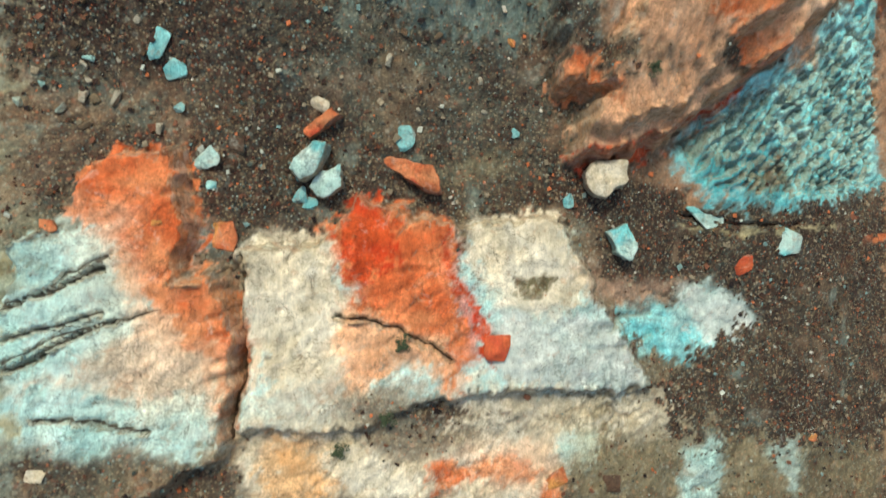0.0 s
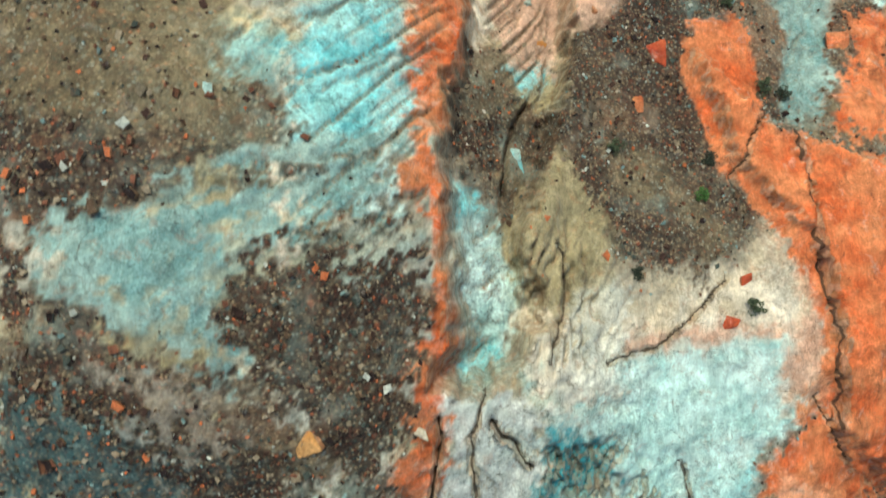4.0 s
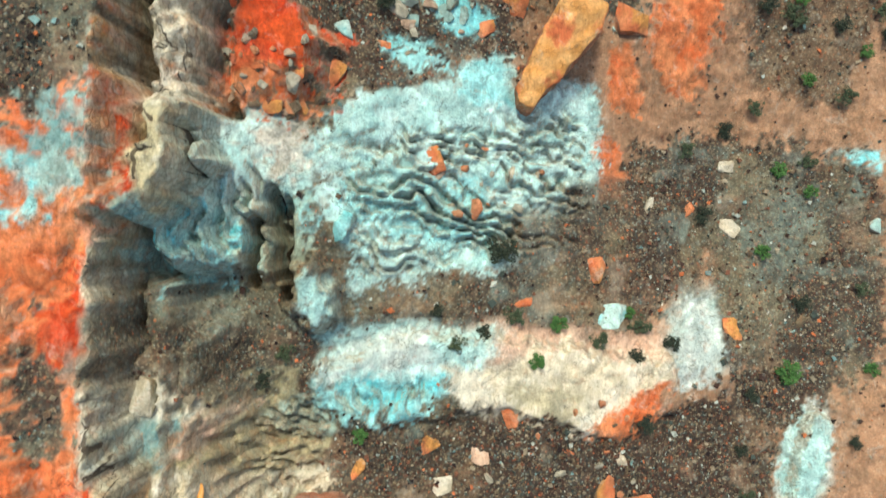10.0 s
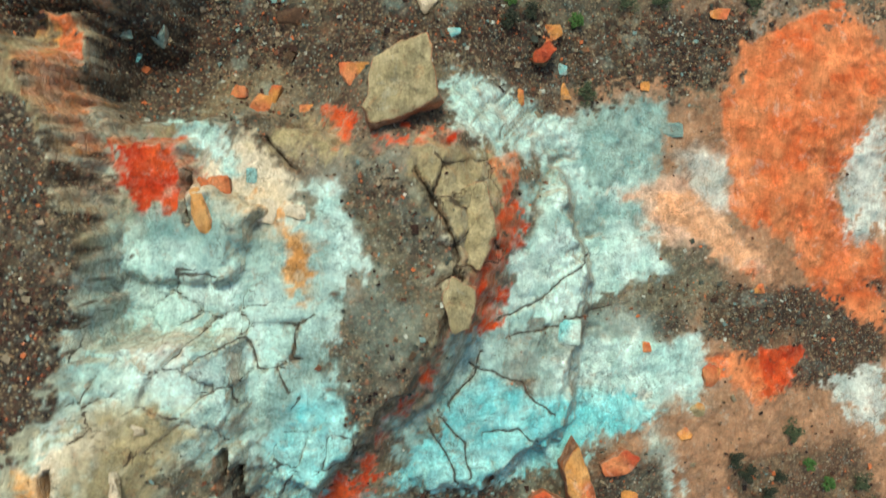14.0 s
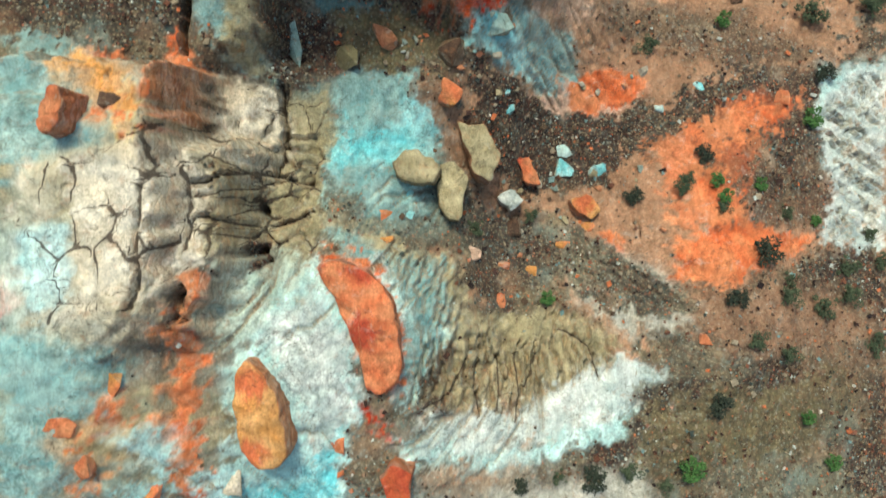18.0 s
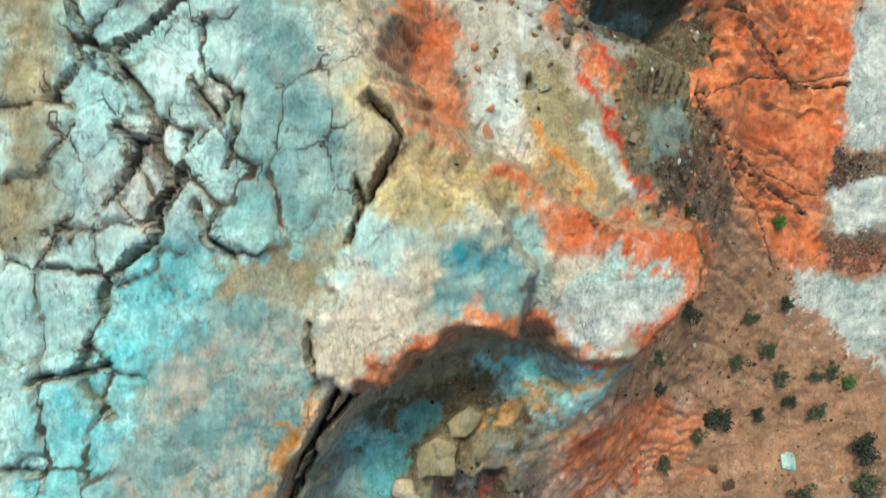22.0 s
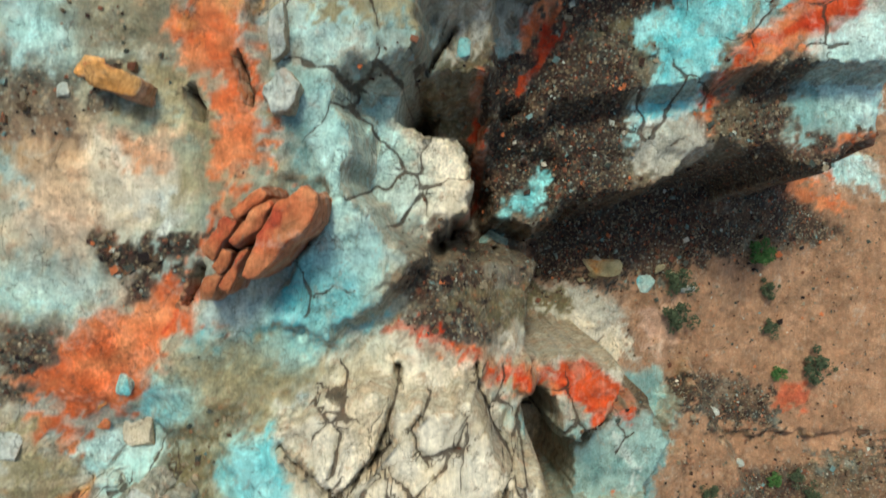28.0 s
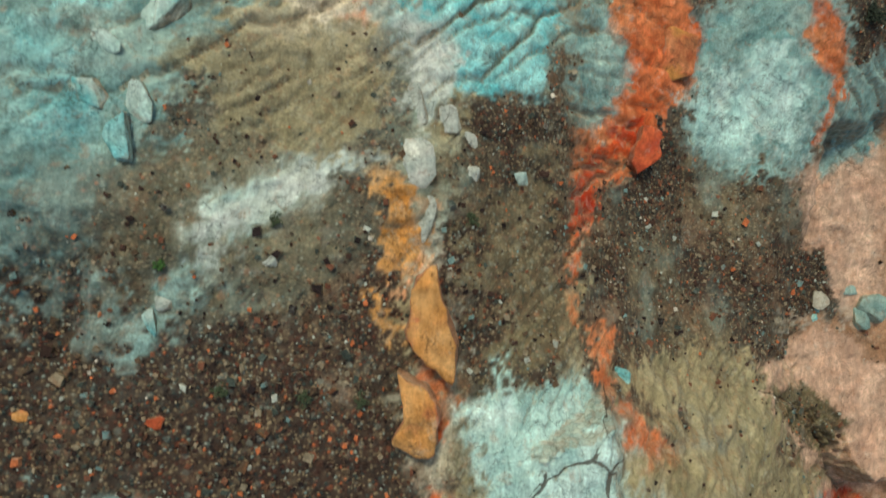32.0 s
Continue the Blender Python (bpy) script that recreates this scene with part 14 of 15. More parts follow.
BOULDERS += [("orange", -2.44, 66.88, 0.34, 0.21, 0, 0.6), ("orange", -6.36, 65.26, 0.28, 0.18, 0, 0.6), ("orange", -5.25, 64.28, 0.20, 0.48, 20, 0.6), ("orange", -5.24, 65.39, 0.32, 0.45, 0, 0.6), ("bluegrey", -1.53, 67.99, 0.44, 0.26, 0, 0.6), ("orange", 11.13, 61.14, 0.52, 0.31, 40, 0.6), ("cream", 9.18, 61.22, 0.20, 0.46, -20, 0.6), ("orange", -6.04, 64.09, 0.39, 0.35, 0, 0.6)]
BOULDERS += [("red", -7.47, 67.41, 0.39, 0.28, 0, 0.6), ("pale", -7.53, 66.86, 0.24, 0.16, 0, 0.6), ("orange", -0.47, 62.60, 0.40, 0.58, 20, 0.4), ("teal", -3.66, 59.90, 0.49, 0.61, 0, 0.8), ("amber", 2.89, 59.24, 0.29, 0.24, 0, 0.6), ("orange", 8.02, 69.28, 0.74, 0.74, 0, 0.6), ("pale", 4.60, 80.39, 0.46, 0.55, 0, 0.6), ("cream", -8.96, 76.83, 0.21, 0.52, 20, 0.6)]
BOULDERS += [("cream", -8.49, 78.30, 0.22, 0.16, 0, 0.6), ("khaki", 10.86, 76.58, 0.34, 0.39, 0, 0.6), ("orange", 10.37, 75.49, 0.29, 0.39, 40, 0.6), ("orange", 8.51, 79.36, 0.24, 0.24, 0, 0.6), ("pale", -7.96, 75.68, 0.29, 0.13, 0, 0.6), ("orange", 13.62, 81.85, 0.25, 0.25, 0, 0.6), ("orange", -8.47, 88.34, 0.32, 0.52, 0, 0.6), ("orange", -6.82, 88.42, 0.53, 0.49, 0, 0.6)]
BOULDERS += [("orange", -6.12, 88.83, 0.36, 0.40, 0, 0.6), ("orange", -7.52, 88.91, 0.32, 0.28, 0, 0.6), ("orange", -5.04, 88.25, 0.28, 0.24, 0, 0.6), ("orange", -3.07, 89.52, 0.70, 0.50, 20, 0.6), ("orange", 2.70, 89.23, 0.26, 0.48, 0, 0.6), ("cream", -0.84, 92.83, 0.42, 0.67, 20, 0.6), ("cream", -3.07, 94.36, 0.29, 0.29, 0, 0.6), ("cream", -8.49, 92.79, 0.29, 0.34, 0, 0.6)]
BOULDERS += [("pale", 0.12, 91.20, 0.37, 0.29, 0, 0.6), ("pale", 4.62, 90.87, 0.28, 0.23, 0, 0.6), ("maroon", -0.23, 94.13, 0.55, 0.47, 0, 0.6), ("orange", -7.63, 85.08, 0.28, 0.45, 20, 0.6), ("orange", -7.21, 85.25, 0.46, 0.36, 0, 0.6), ("cream", -5.77, 84.49, 0.63, 0.38, 0, 0.4), ("amber", -7.50, 84.41, 0.31, 0.75, 15, 0.6), ("cream", -4.71, 84.48, 0.39, 0.25, 0, 0.6)]
BOULDERS += [("orange", 8.25, 90.33, 0.21, 0.21, 0, 0.6), ("khaki", 4.87, 90.06, 0.38, 0.47, 0, 0.6), ("teal", -6.19, 85.62, 0.18, 0.25, 0, 0.6), ("pale", -10.88, 89.86, 0.23, 0.21, 0, 0.6), ("cream", 3.80, 95.25, 0.27, 0.27, 0, 0.6), ("bluegrey", 9.48, 88.55, 0.48, 0.34, 0, 0.6), ("orange", 11.45, 78.14, 0.39, 0.49, 0, 0.6), ("teal", -6.43, 92.75, 0.38, 0.30, 0, 0.6)]
BOULDERS += [("bluegrey", -10.07, 90.64, 0.35, 0.50, 0, 0.6), ("bluegrey", -10.90, 90.49, 0.30, 0.23, 0, 0.6), ("maroon", -5.82, 91.95, 0.64, 0.42, 0, 0.6), ("orange", -3.76, 100.77, 0.28, 0.36, 0, 0.6), ("orange", -9.19, 100.03, 0.35, 0.53, -20, 0.6), ("orange", 3.58, 97.18, 0.64, 0.32, -35, 0.6), ("pale", -6.23, 97.39, 0.59, 0.63, 30, 0.6), ("cream", -7.06, 99.95, 0.49, 0.49, 0, 0.6)]
BOULDERS += [("orange", -7.38, 96.86, 0.51, 0.55, 0, 0.6), ("cream", -8.66, 95.08, 0.54, 0.58, 0, 0.6), ("pale", 5.58, 111.80, 0.53, 0.48, 0, 0.6), ("pale", 7.17, 111.75, 0.48, 0.38, 0, 0.6), ("pale", 5.62, 112.60, 0.37, 0.32, 0, 0.6), ("maroon", 3.07, 109.04, 0.57, 0.52, 0, 0.6), ("orange", 6.71, 109.03, 0.42, 0.26, 0, 0.6), ("orange", 5.48, 108.11, 0.36, 0.23, 0, 0.6)]
BOULDERS += [("cream", -0.46, 96.56, 0.38, 0.38, 0, 0.6), ("cream", -0.77, 94.04, 0.46, 0.67, 15, 0.6), ("cream", 0.67, 97.39, 0.22, 0.39, 0, 0.6), ("cream", 3.72, 95.73, 0.27, 0.27, 0, 0.6), ("cream", -3.06, 95.15, 0.25, 0.29, 0, 0.6), ("maroon", -0.27, 95.27, 0.47, 0.42, 0, 0.6), ("maroon", 1.83, 95.39, 0.49, 0.45, 0, 0.6), ("maroon", 0.17, 94.50, 0.38, 0.34, 0, 0.6)]
BOULDERS += [("orange", 4.10, 92.17, 0.55, 0.41, 0, 0.6), ("teal", -1.52, 109.07, 0.18, 0.41, -20, 0.3), ("pale", -12.28, 99.56, 0.45, 0.29, 0, 0.6), ("orange", -10.81, 102.71, 0.47, 0.32, 0, 0.6), ("orange", -9.81, 103.84, 0.36, 0.46, 0, 0.6), ("orange", -10.42, 101.61, 0.36, 0.55, 20, 0.6), ("white", -8.38, 104.82, 0.14, 0.18, 0, 0.4), ("orange", -2.44, 108.16, 0.53, 0.20, 20, 0.6)]
BOULDERS += [("pink", 1.18, 107.73, 0.44, 0.39, 0, 0.6), ("orange", 2.71, 107.12, 0.28, 0.28, 0, 0.6), ("orange", 2.54, 105.63, 0.23, 0.35, 0, 0.6), ("orange", 11.30, 104.17, 0.29, 0.29, 0, 0.6), ("orange", 11.59, 93.63, 0.44, 0.24, 0, 0.6), ("orange", 0.05, 114.32, 0.60, 0.51, -30, 0.8), ("bluegrey", -6.15, 115.93, 0.50, 0.95, 0, 1), ("olive", -4.04, 115.52, 0.51, 0.55, 0, 1)]
BOULDERS += [("maroon", 0.21, 115.80, 0.59, 0.59, 0, 1), ("maroon", -9.93, 112.15, 0.37, 0.27, 0, 0.6), ("orange", -2.52, 109.20, 0.50, 0.23, 0, 0.6), ("pale", 2.77, 114.02, 0.25, 0.30, 0, 0.6), ("pale", 2.54, 114.62, 0.22, 0.19, 0, 0.6), ("orange", 3.98, 106.94, 0.26, 0.26, 0, 0.6), ("pale", 12.18, 115.93, 0.33, 0.25, 0, 0.6), ("maroon", 13.75, 121.34, 0.28, 0.28, 0, 0.6)]
BOULDERS += [("maroon", 14.47, 120.60, 0.37, 0.31, 0, 0.6), ("red", 9.05, 121.61, 0.21, 0.24, 0, 0.6), ("pale", 17.66, 121.66, 0.40, 0.46, 0, 0.6), ("pale", 10.20, 114.72, 0.24, 0.24, 0, 0.6), ("orange", 16.63, 115.62, 0.45, 0.39, 0, 0.6), ("teal", -1.56, 109.95, 0.14, 0.47, -25, 0.3), ("teal", -14.18, 118.15, 0.35, 0.31, 0, 0.6), ("teal", -12.86, 118.32, 0.27, 0.23, 0, 0.6)]
BOULDERS += [("bluegrey", 2.09, 117.15, 0.58, 0.81, 0, 0.7), ("cream", -0.97, 124.71, 0.42, 0.39, 0, 0.9), ("orange", -0.68, 124.17, 0.34, 0.34, 0, 0.8), ("cream", -5.74, 123.41, 0.39, 0.30, 0, 0.5), ("cream", -6.17, 122.51, 0.59, 0.33, 50, 0.5), ("red", 8.93, 122.21, 0.21, 0.23, 0, 0.6), ("teal", -0.03, 142.45, 0.67, 0.43, 0, 0.4), ("yellow", -9.58, 138.19, 0.20, 0.23, 0, 0.6)]
BOULDERS += [("yellow", -9.83, 137.74, 0.18, 0.20, 0, 0.6), ("cream", -3.56, 141.96, 0.12, 0.28, 0, 0.6), ("white", 9.32, 155.45, 0.35, 0.30, 0, 0.6), ("white", -9.96, 164.01, 0.38, 0.33, 0, 0.5), ("pale", -7.55, 165.38, 0.27, 0.27, 0, 0.6), ("cream", -7.40, 164.15, 0.36, 0.41, 0, 0.6), ("orange", -8.10, 164.85, 0.16, 0.21, 0, 0.6), ("orange", -8.22, 164.34, 0.24, 0.13, 0, 0.6)]
BOULDERS += [("pale", 9.29, 167.32, 0.47, 0.47, 0, 0.6), ("white", 11.40, 167.09, 0.43, 0.21, 0, 0.6), ("white", 14.65, 158.55, 0.25, 0.25, 0, 0.6), ("white", 13.04, 161.15, 0.33, 0.33, 0, 0.6), ("maroon", 20.59, 160.27, 0.28, 0.28, 0, 0.6), ("amber", -8.15, 172.61, 0.46, 0.26, -15, 0.6), ("white", -8.80, 172.09, 0.18, 0.18, 0, 0.6), ("bluegrey", 1.75, 168.77, 0.55, 0.85, -20, 0.9)]
BOULDERS += [("khaki", 6.77, 168.02, 1.00, 0.45, 0, 0.8), ("teal", 0.28, 174.61, 0.23, 0.30, 0, 0.6), ("olive", 0.75, 168.57, 0.22, 0.25, 0, 0.6), ("pale", -7.40, 186.52, 0.12, 0.12, 0, 0.6), ("cream", 5.27, 185.35, 0.57, 0.68, 10, 1.2), ("cream", 4.26, 184.50, 0.41, 0.30, 0, 0.8), ("teal", 4.93, 188.83, 0.36, 0.42, 0, 0.7), ("stone", 17.10, 190.67, 0.46, 0.46, 0, 0.7)]
BOULDERS += [("bluegrey", 18.59, 191.16, 0.51, 0.26, 0, 0.5), ("teal", 16.92, 189.83, 0.20, 0.20, 0, 0.6), ("bluegrey", 19.39, 189.93, 0.47, 0.67, 0, 0.8), ("cream", 0.56, 183.38, 0.26, 0.24, 0, 0.6), ("pale", -0.26, 185.30, 0.19, 0.40, 20, 0.6), ("pale", 0.15, 184.43, 0.12, 0.24, 0, 0.6), ("orange", -2.22, 179.40, 0.18, 0.24, 20, 0.6), ("pale", 3.56, 183.05, 0.24, 0.30, 0, 0.6)]
BOULDERS += [("orange", 11.52, 175.62, 0.15, 0.15, 0, 0.6), ("white", -1.38, 194.89, 0.54, 0.66, 10, 0.6), ("white", -1.19, 193.47, 0.36, 0.75, -10, 0.6), ("white", -0.50, 196.25, 0.38, 0.41, 0, 0.7), ("white", 0.04, 195.66, 0.29, 0.35, 0, 0.6), ("white", 0.17, 194.71, 0.28, 0.28, 0, 0.6), ("white", -1.45, 196.66, 0.34, 0.68, 10, 0.5), ("pale", -8.53, 195.90, 0.37, 0.37, 0, 0.6)]
BOULDERS += [("pale", -7.55, 195.81, 0.31, 0.51, 0, 0.7), ("pale", -7.32, 198.04, 0.72, 0.53, 0, 0.9), ("teal", -7.95, 195.06, 0.38, 0.63, 0, 0.7), ("pale", -8.28, 197.11, 0.38, 0.28, 0, 0.6), ("white", -6.98, 191.27, 0.23, 0.21, 0, 0.6), ("pale", -7.32, 190.73, 0.18, 0.39, 0, 0.6), ("orange", 7.98, 200.03, 0.76, 1.05, -10, 0.7), ("amber", -9.85, 188.78, 0.18, 0.18, 0, 0.6)]
BOULDERS += [("red", -7.11, 188.47, 0.23, 0.18, 0, 0.6), ("bluegrey", 19.92, 190.33, 0.81, 0.70, 0, 0.9), ("teal", 16.97, 190.28, 0.21, 0.21, 0, 0.6), ("white", -4.78, 192.29, 0.22, 0.19, 0, 0.6), ("pale", 1.59, 194.76, 0.34, 0.27, 0, 0.6)]
WORDS = {"teal": "teal-stained", "deep": "dark teal", "pale": "pale", "white": "white", "bluegrey": "blue-grey", "cream": "cream", "yellow": "yellow",
         "orange": "orange", "red": "rust-red", "amber": "amber", "pink": "pinkish", "maroon": "dark maroon", "khaki": "khaki", "olive": "olive-brown",
         "stone": "grey", "grey": "grey"}


def angular(seed, fine):
    """A broken stone about 1 in radius: the hull of a few scattered points, its edges worn off."""
    r = random.Random(seed)
    bm = bmesh.new()
    for _ in range(15):
        d = Vector((r.uniform(-1, 1), r.uniform(-1, 1), r.uniform(-1, 1)))
        d /= max(abs(d.x), abs(d.y), abs(d.z)) ** 0.75 * d.length ** 0.25
        bm.verts.new(d * r.uniform(0.8, 1.0))
    hull = bmesh.ops.convex_hull(bm, input=bm.verts[:])
    bmesh.ops.delete(bm, geom=list({v for v in hull["geom_interior"] + hull["geom_unused"] if isinstance(v, bmesh.types.BMVert)}), context="VERTS")
    bmesh.ops.dissolve_limit(bm, angle_limit=0.25, verts=bm.verts[:], edges=bm.edges[:])
    bmesh.ops.bevel(bm, geom=bm.edges[:], offset=0.07, segments=1, affect="EDGES", clamp_overlap=True)
    bmesh.ops.triangulate(bm, faces=bm.faces[:])
    if fine:
        bmesh.ops.subdivide_edges(bm, edges=bm.edges[:], cuts=fine, use_grid_fill=True)
        for v in bm.verts:
            v.co += v.co.normalized() * rough(v.co, 0.4, seed % 13, 0.05)
    return bm


def boulder(kind, x, y, rx, ry, turn, h):
    """An angular weathered boulder, bedded a little into the ground."""
    seed = int(abs(x * 31 + y * 17)) % 997
    r = random.Random(seed)
    big = max(rx, ry)
    up = h * 0.75 * min(rx, ry)
    bm = angular(seed, 3 if big > 0.6 else 2 if big > 0.3 else 1)
    for v in bm.verts:
        v.co = Vector((v.co.x * rx * 1.12, v.co.y * ry * 1.12, v.co.z * up * 1.15))
    me = bpy.data.meshes.new("boulder")
    bm.to_mesh(me)
    bm.free()
    side = {"pale": "stone", "white": "stone", "khaki": "olive", "orange": "red", "amber": "orange", "cream": "khaki"}.get(kind, kind)
    tint_mesh(me, kind, side, seed, {"pale": "teal", "orange": "amber", "khaki": "amber"}.get(kind))
    me.materials.append(BARE_ROCK)
    ob = new("boulder", me)
    z = min(height_at(x + dx * rx * 0.5, y + dy * ry * 0.5) for dx, dy in ((0, 0), (1, 0), (-1, 0), (0, 1), (0, -1)))
    ob.matrix_world = Matrix.Translation((x, y, z + up * 0.35)) @ Euler((r.uniform(-0.12, 0.12), r.uniform(-0.12, 0.12), radians(turn))).to_matrix().to_4x4()
    size = "large" if big > 0.9 else "small" if big < 0.35 else "weathered"
    shape = "long" if max(rx, ry) > 1.9 * min(rx, ry) else "angular"
    tagged(ob, f"{size} {shape} {WORDS[kind]} boulder lying on the ground", "boulder", group="boulders")


for b in BOULDERS:
    boulder(*b)

# ---- rubble: angular stones in the screes, large enough to tell apart ----
RUBBLE = {}


def rubble(count, size, kinds, pts):
    r = random.Random(int(abs(pts[0][0] * 29 + pts[0][1] * 13)))
    (x0, y0), (x1, y1) = np.array(pts).min(0), np.array(pts).max(0)
    left = round(count * 0.62)
    for _ in range(count * 30):
        x, y = r.uniform(x0, x1), r.uniform(y0, y1)
        if sum((ay > y) != (by > y) and x < (y - ay) / (by - ay) * (bx - ax) + ax for (ax, ay), (bx, by) in zip(pts, pts[1:] + pts[:1])) % 2 == 0:
            continue
        kind, shape = r.choice(kinds), r.randrange(5)
        if (kind, shape) not in RUBBLE:
            me = bpy.data.meshes.new("stone")
            bm = angular(shape * 41 + len(RUBBLE), 0)
            bm.to_mesh(me)
            bm.free()
            tint_mesh(me, kind, kind, shape, dust=0.45)
            me.materials.append(BARE_ROCK)
            RUBBLE[kind, shape] = me
        ob = new("stone", RUBBLE[kind, shape])
        s = size * math.exp(r.gauss(0, 0.4))
        sx, sy, sz = s * r.uniform(0.8, 1.5), s * r.uniform(0.6, 1.0), s * r.uniform(0.45, 0.75)
        ob.matrix_world = Matrix.LocRotScale(Vector((x, y, float(height_at(x, y)) + sz * 0.35)), Euler((r.uniform(-0.3, 0.3), r.uniform(-0.3, 0.3), r.uniform(0, 6.28))), Vector((sx, sy, sz)))
        tagged(ob, f"angular {WORDS.get(kind, 'brown')} stone lying loose in the scree", "stone", group="loose stones")
        left -= 1
        if not left:
            break


rubble(45, 0.16, ("red", "orange", "pink", "stone", "maroon"), [(-7.8,65.9),(-4.8,67.0),(-3.6,65.2),(-4.7,63.6),(-7.7,64.0)])
rubble(20, 0.22, ("pale", "stone", "bluegrey", "pink"), [(-2.9,68.7),(2.0,69.2),(1.5,67.9),(-2.0,67.4)])
rubble(30, 0.14, ("brown", "orange", "stone", "pale"), [(2.2,53.3),(7.6,53.3),(8.6,48.5),(1.9,48.9)])
rubble(25, 0.13, ("brown", "pale", "teal", "maroon"), [(12.0,63.1),(17.2,63.2),(16.9,52.7),(12.0,54.3)])
rubble(25, 0.14, ("orange", "cream", "stone", "pink"), [(-1.1,63.3),(1.6,63.6),(4.6,62.6),(3.7,60.7),(0.3,60.5)])
rubble(40, 0.15, ("brown", "stone", "khaki", "maroon"), [(-11.9,99.6),(-10.5,100.0),(-11.0,92.9),(-13.1,92.8)])
rubble(30, 0.16, ("stone", "khaki", "orange", "bluegrey"), [(1.4,111.0),(9.5,112.0),(10.7,109.0),(3.1,107.3)])
rubble(45, 0.15, ("khaki", "stone", "bluegrey", "brown", "orange"), [(-5.8,119.0),(-1.9,118.2),(4.4,117.1),(9.7,118.0),(14.6,118.6),(14.3,116.4),(4.7,113.8),(-3.7,116.3)])
rubble(40, 0.13, ("teal", "maroon", "stone", "brown", "bluegrey"), [(-12.0,11.7),(-8.4,9.7),(-8.4,3.7),(-13.7,4.1)])
rubble(25, 0.12, ("maroon", "stone", "orange", "khaki"), [(-3.0,9.6),(3.3,9.4),(4.0,5.3),(-2.1,5.1)])
rubble(40, 0.14, ("stone", "khaki", "brown", "orange"), [(0.6,140.5),(4.3,140.8),(3.6,135.7),(1.0,135.1)])
rubble(30, 0.13, ("stone", "bluegrey", "brown", "khaki"), [(2.6,168.8),(9.7,169.5),(12.4,168.1),(5.4,165.7)])
rubble(30, 0.1, ("stone", "cream", "brown"), [(-3.6,176.5),(-1.5,176.6),(-1.4,175.3),(-3.3,175.2)])
rubble(35, 0.14, ("orange", "stone", "brown", "teal", "pale"), [(-0.6,72.9),(7.0,72.6),(8.0,66.9),(-0.1,68.0)])
rubble(35, 0.14, ("orange", "stone", "brown", "maroon", "pale"), [(1.8,38.7),(9.8,38.7),(9.5,32.6),(2.2,32.8)])

# ---- desert bushes ----


def plain(name, a, b, scale, rough_=0.9):
    m, nt, sh = nodes_of(name)
    info = nt.nodes.new("ShaderNodeNewGeometry")
    n = add(nt, "ShaderNodeTexNoise", Scale=scale, Detail=3.0)
    col = mix(nt, n.outputs["Fac"], (*srgb(*a), 1), (*srgb(*b), 1))
    col = mix(nt, span(nt, info.outputs["Random Per Island"], 0, 1, 0.0, 0.6), col, (*srgb(*b), 1))
    nt.links.new(col, sh.inputs["Base Color"])
    sh.inputs["Roughness"].default_value = rough_
    sh.inputs["Specular IOR Level"].default_value = 0.25
    return m


LEAF = [plain("sage_leaf", (38, 50, 36), (74, 86, 62), 6), plain("green_leaf", (36, 72, 40), (76, 112, 56), 6), plain("dark_leaf", (26, 36, 32), (52, 60, 46), 6)]
TWIG = plain("dry_twig", (92, 74, 60), (128, 106, 84), 9)


def bush_parts(seed, leaf):
    """A low round bush: a fan of crooked twigs and a crown of many small leaves with gaps."""
    r = random.Random(seed)
    twigs, crown = bmesh.new(), bmesh.new()
    for _ in range(12):
        a, lean, length = r.uniform(0, 6.28), r.uniform(0.3, 1.2), r.uniform(0.6, 0.95)
        tip = Vector((math.cos(a) * math.sin(lean), math.sin(a) * math.sin(lean), math.cos(lean) * 0.9)) * length
        bend = tip * 0.5 + Vector((r.uniform(-0.1, 0.1), r.uniform(-0.1, 0.1), 0.06))
        last = None
        for c, w in ((Vector((0, 0, -0.12)), 0.035), (bend, 0.022), (tip, 0.008)):
            ring = [twigs.verts.new(c + Vector((math.cos(k * 2.09), math.sin(k * 2.09), 0)) * w) for k in range(3)]
            if last:
                for k in range(3):
                    twigs.faces.new((last[k], last[(k + 1) % 3], ring[(k + 1) % 3], ring[k]))
            last = ring
    clumps = [(Vector((r.gauss(0, 0.36), r.gauss(0, 0.36), r.uniform(0.25, 0.7))), r.uniform(0.2, 0.36)) for _ in range(13)]
    for c, size in clumps:
        for _ in range(36):
            d = Vector((r.gauss(0, 1), r.gauss(0, 1), r.gauss(0.2, 0.8))).normalized() * size * r.uniform(0.5, 1.05)
            o = c + d
            u = Vector((r.uniform(-1, 1), r.uniform(-1, 1), r.uniform(-0.6, 0.6))).normalized()
            w = u.cross(Vector((r.uniform(-1, 1), r.uniform(-1, 1), 1))).normalized()
            s = r.uniform(0.06, 0.12)
            crown.faces.new([crown.verts.new(o + u * s * e + w * s * 0.55 * g) for e, g in ((-1, 0), (0, -1), (1, 0), (0, 1))])
    out = []
    for nm, bm, mat in (("stem", twigs, TWIG), ("crown", crown, leaf)):
        me = bpy.data.meshes.new(nm)
        bm.to_mesh(me)
        bm.free()
        me.materials.append(mat)
        out.append(me)
    return out


def bush(parts, label):
    base = new("desert_bush")
    for nm, me in zip(("stem", "crown"), parts):
        o = new(nm, me)
        o.parent = base
    return tagged(base, label, "bush", group="desert bushes")


KINDS = [(bush_parts(3, LEAF[0]), "low grey-green desert bush on the slope"), (bush_parts(8, LEAF[1]), "small green leafy desert bush on bare ground"),
         (bush_parts(15, LEAF[2]), "dark round desert bush on stony ground"), (bush_parts(22, LEAF[0]), "sparse grey-green desert bush among stones")]
BUSHES = []
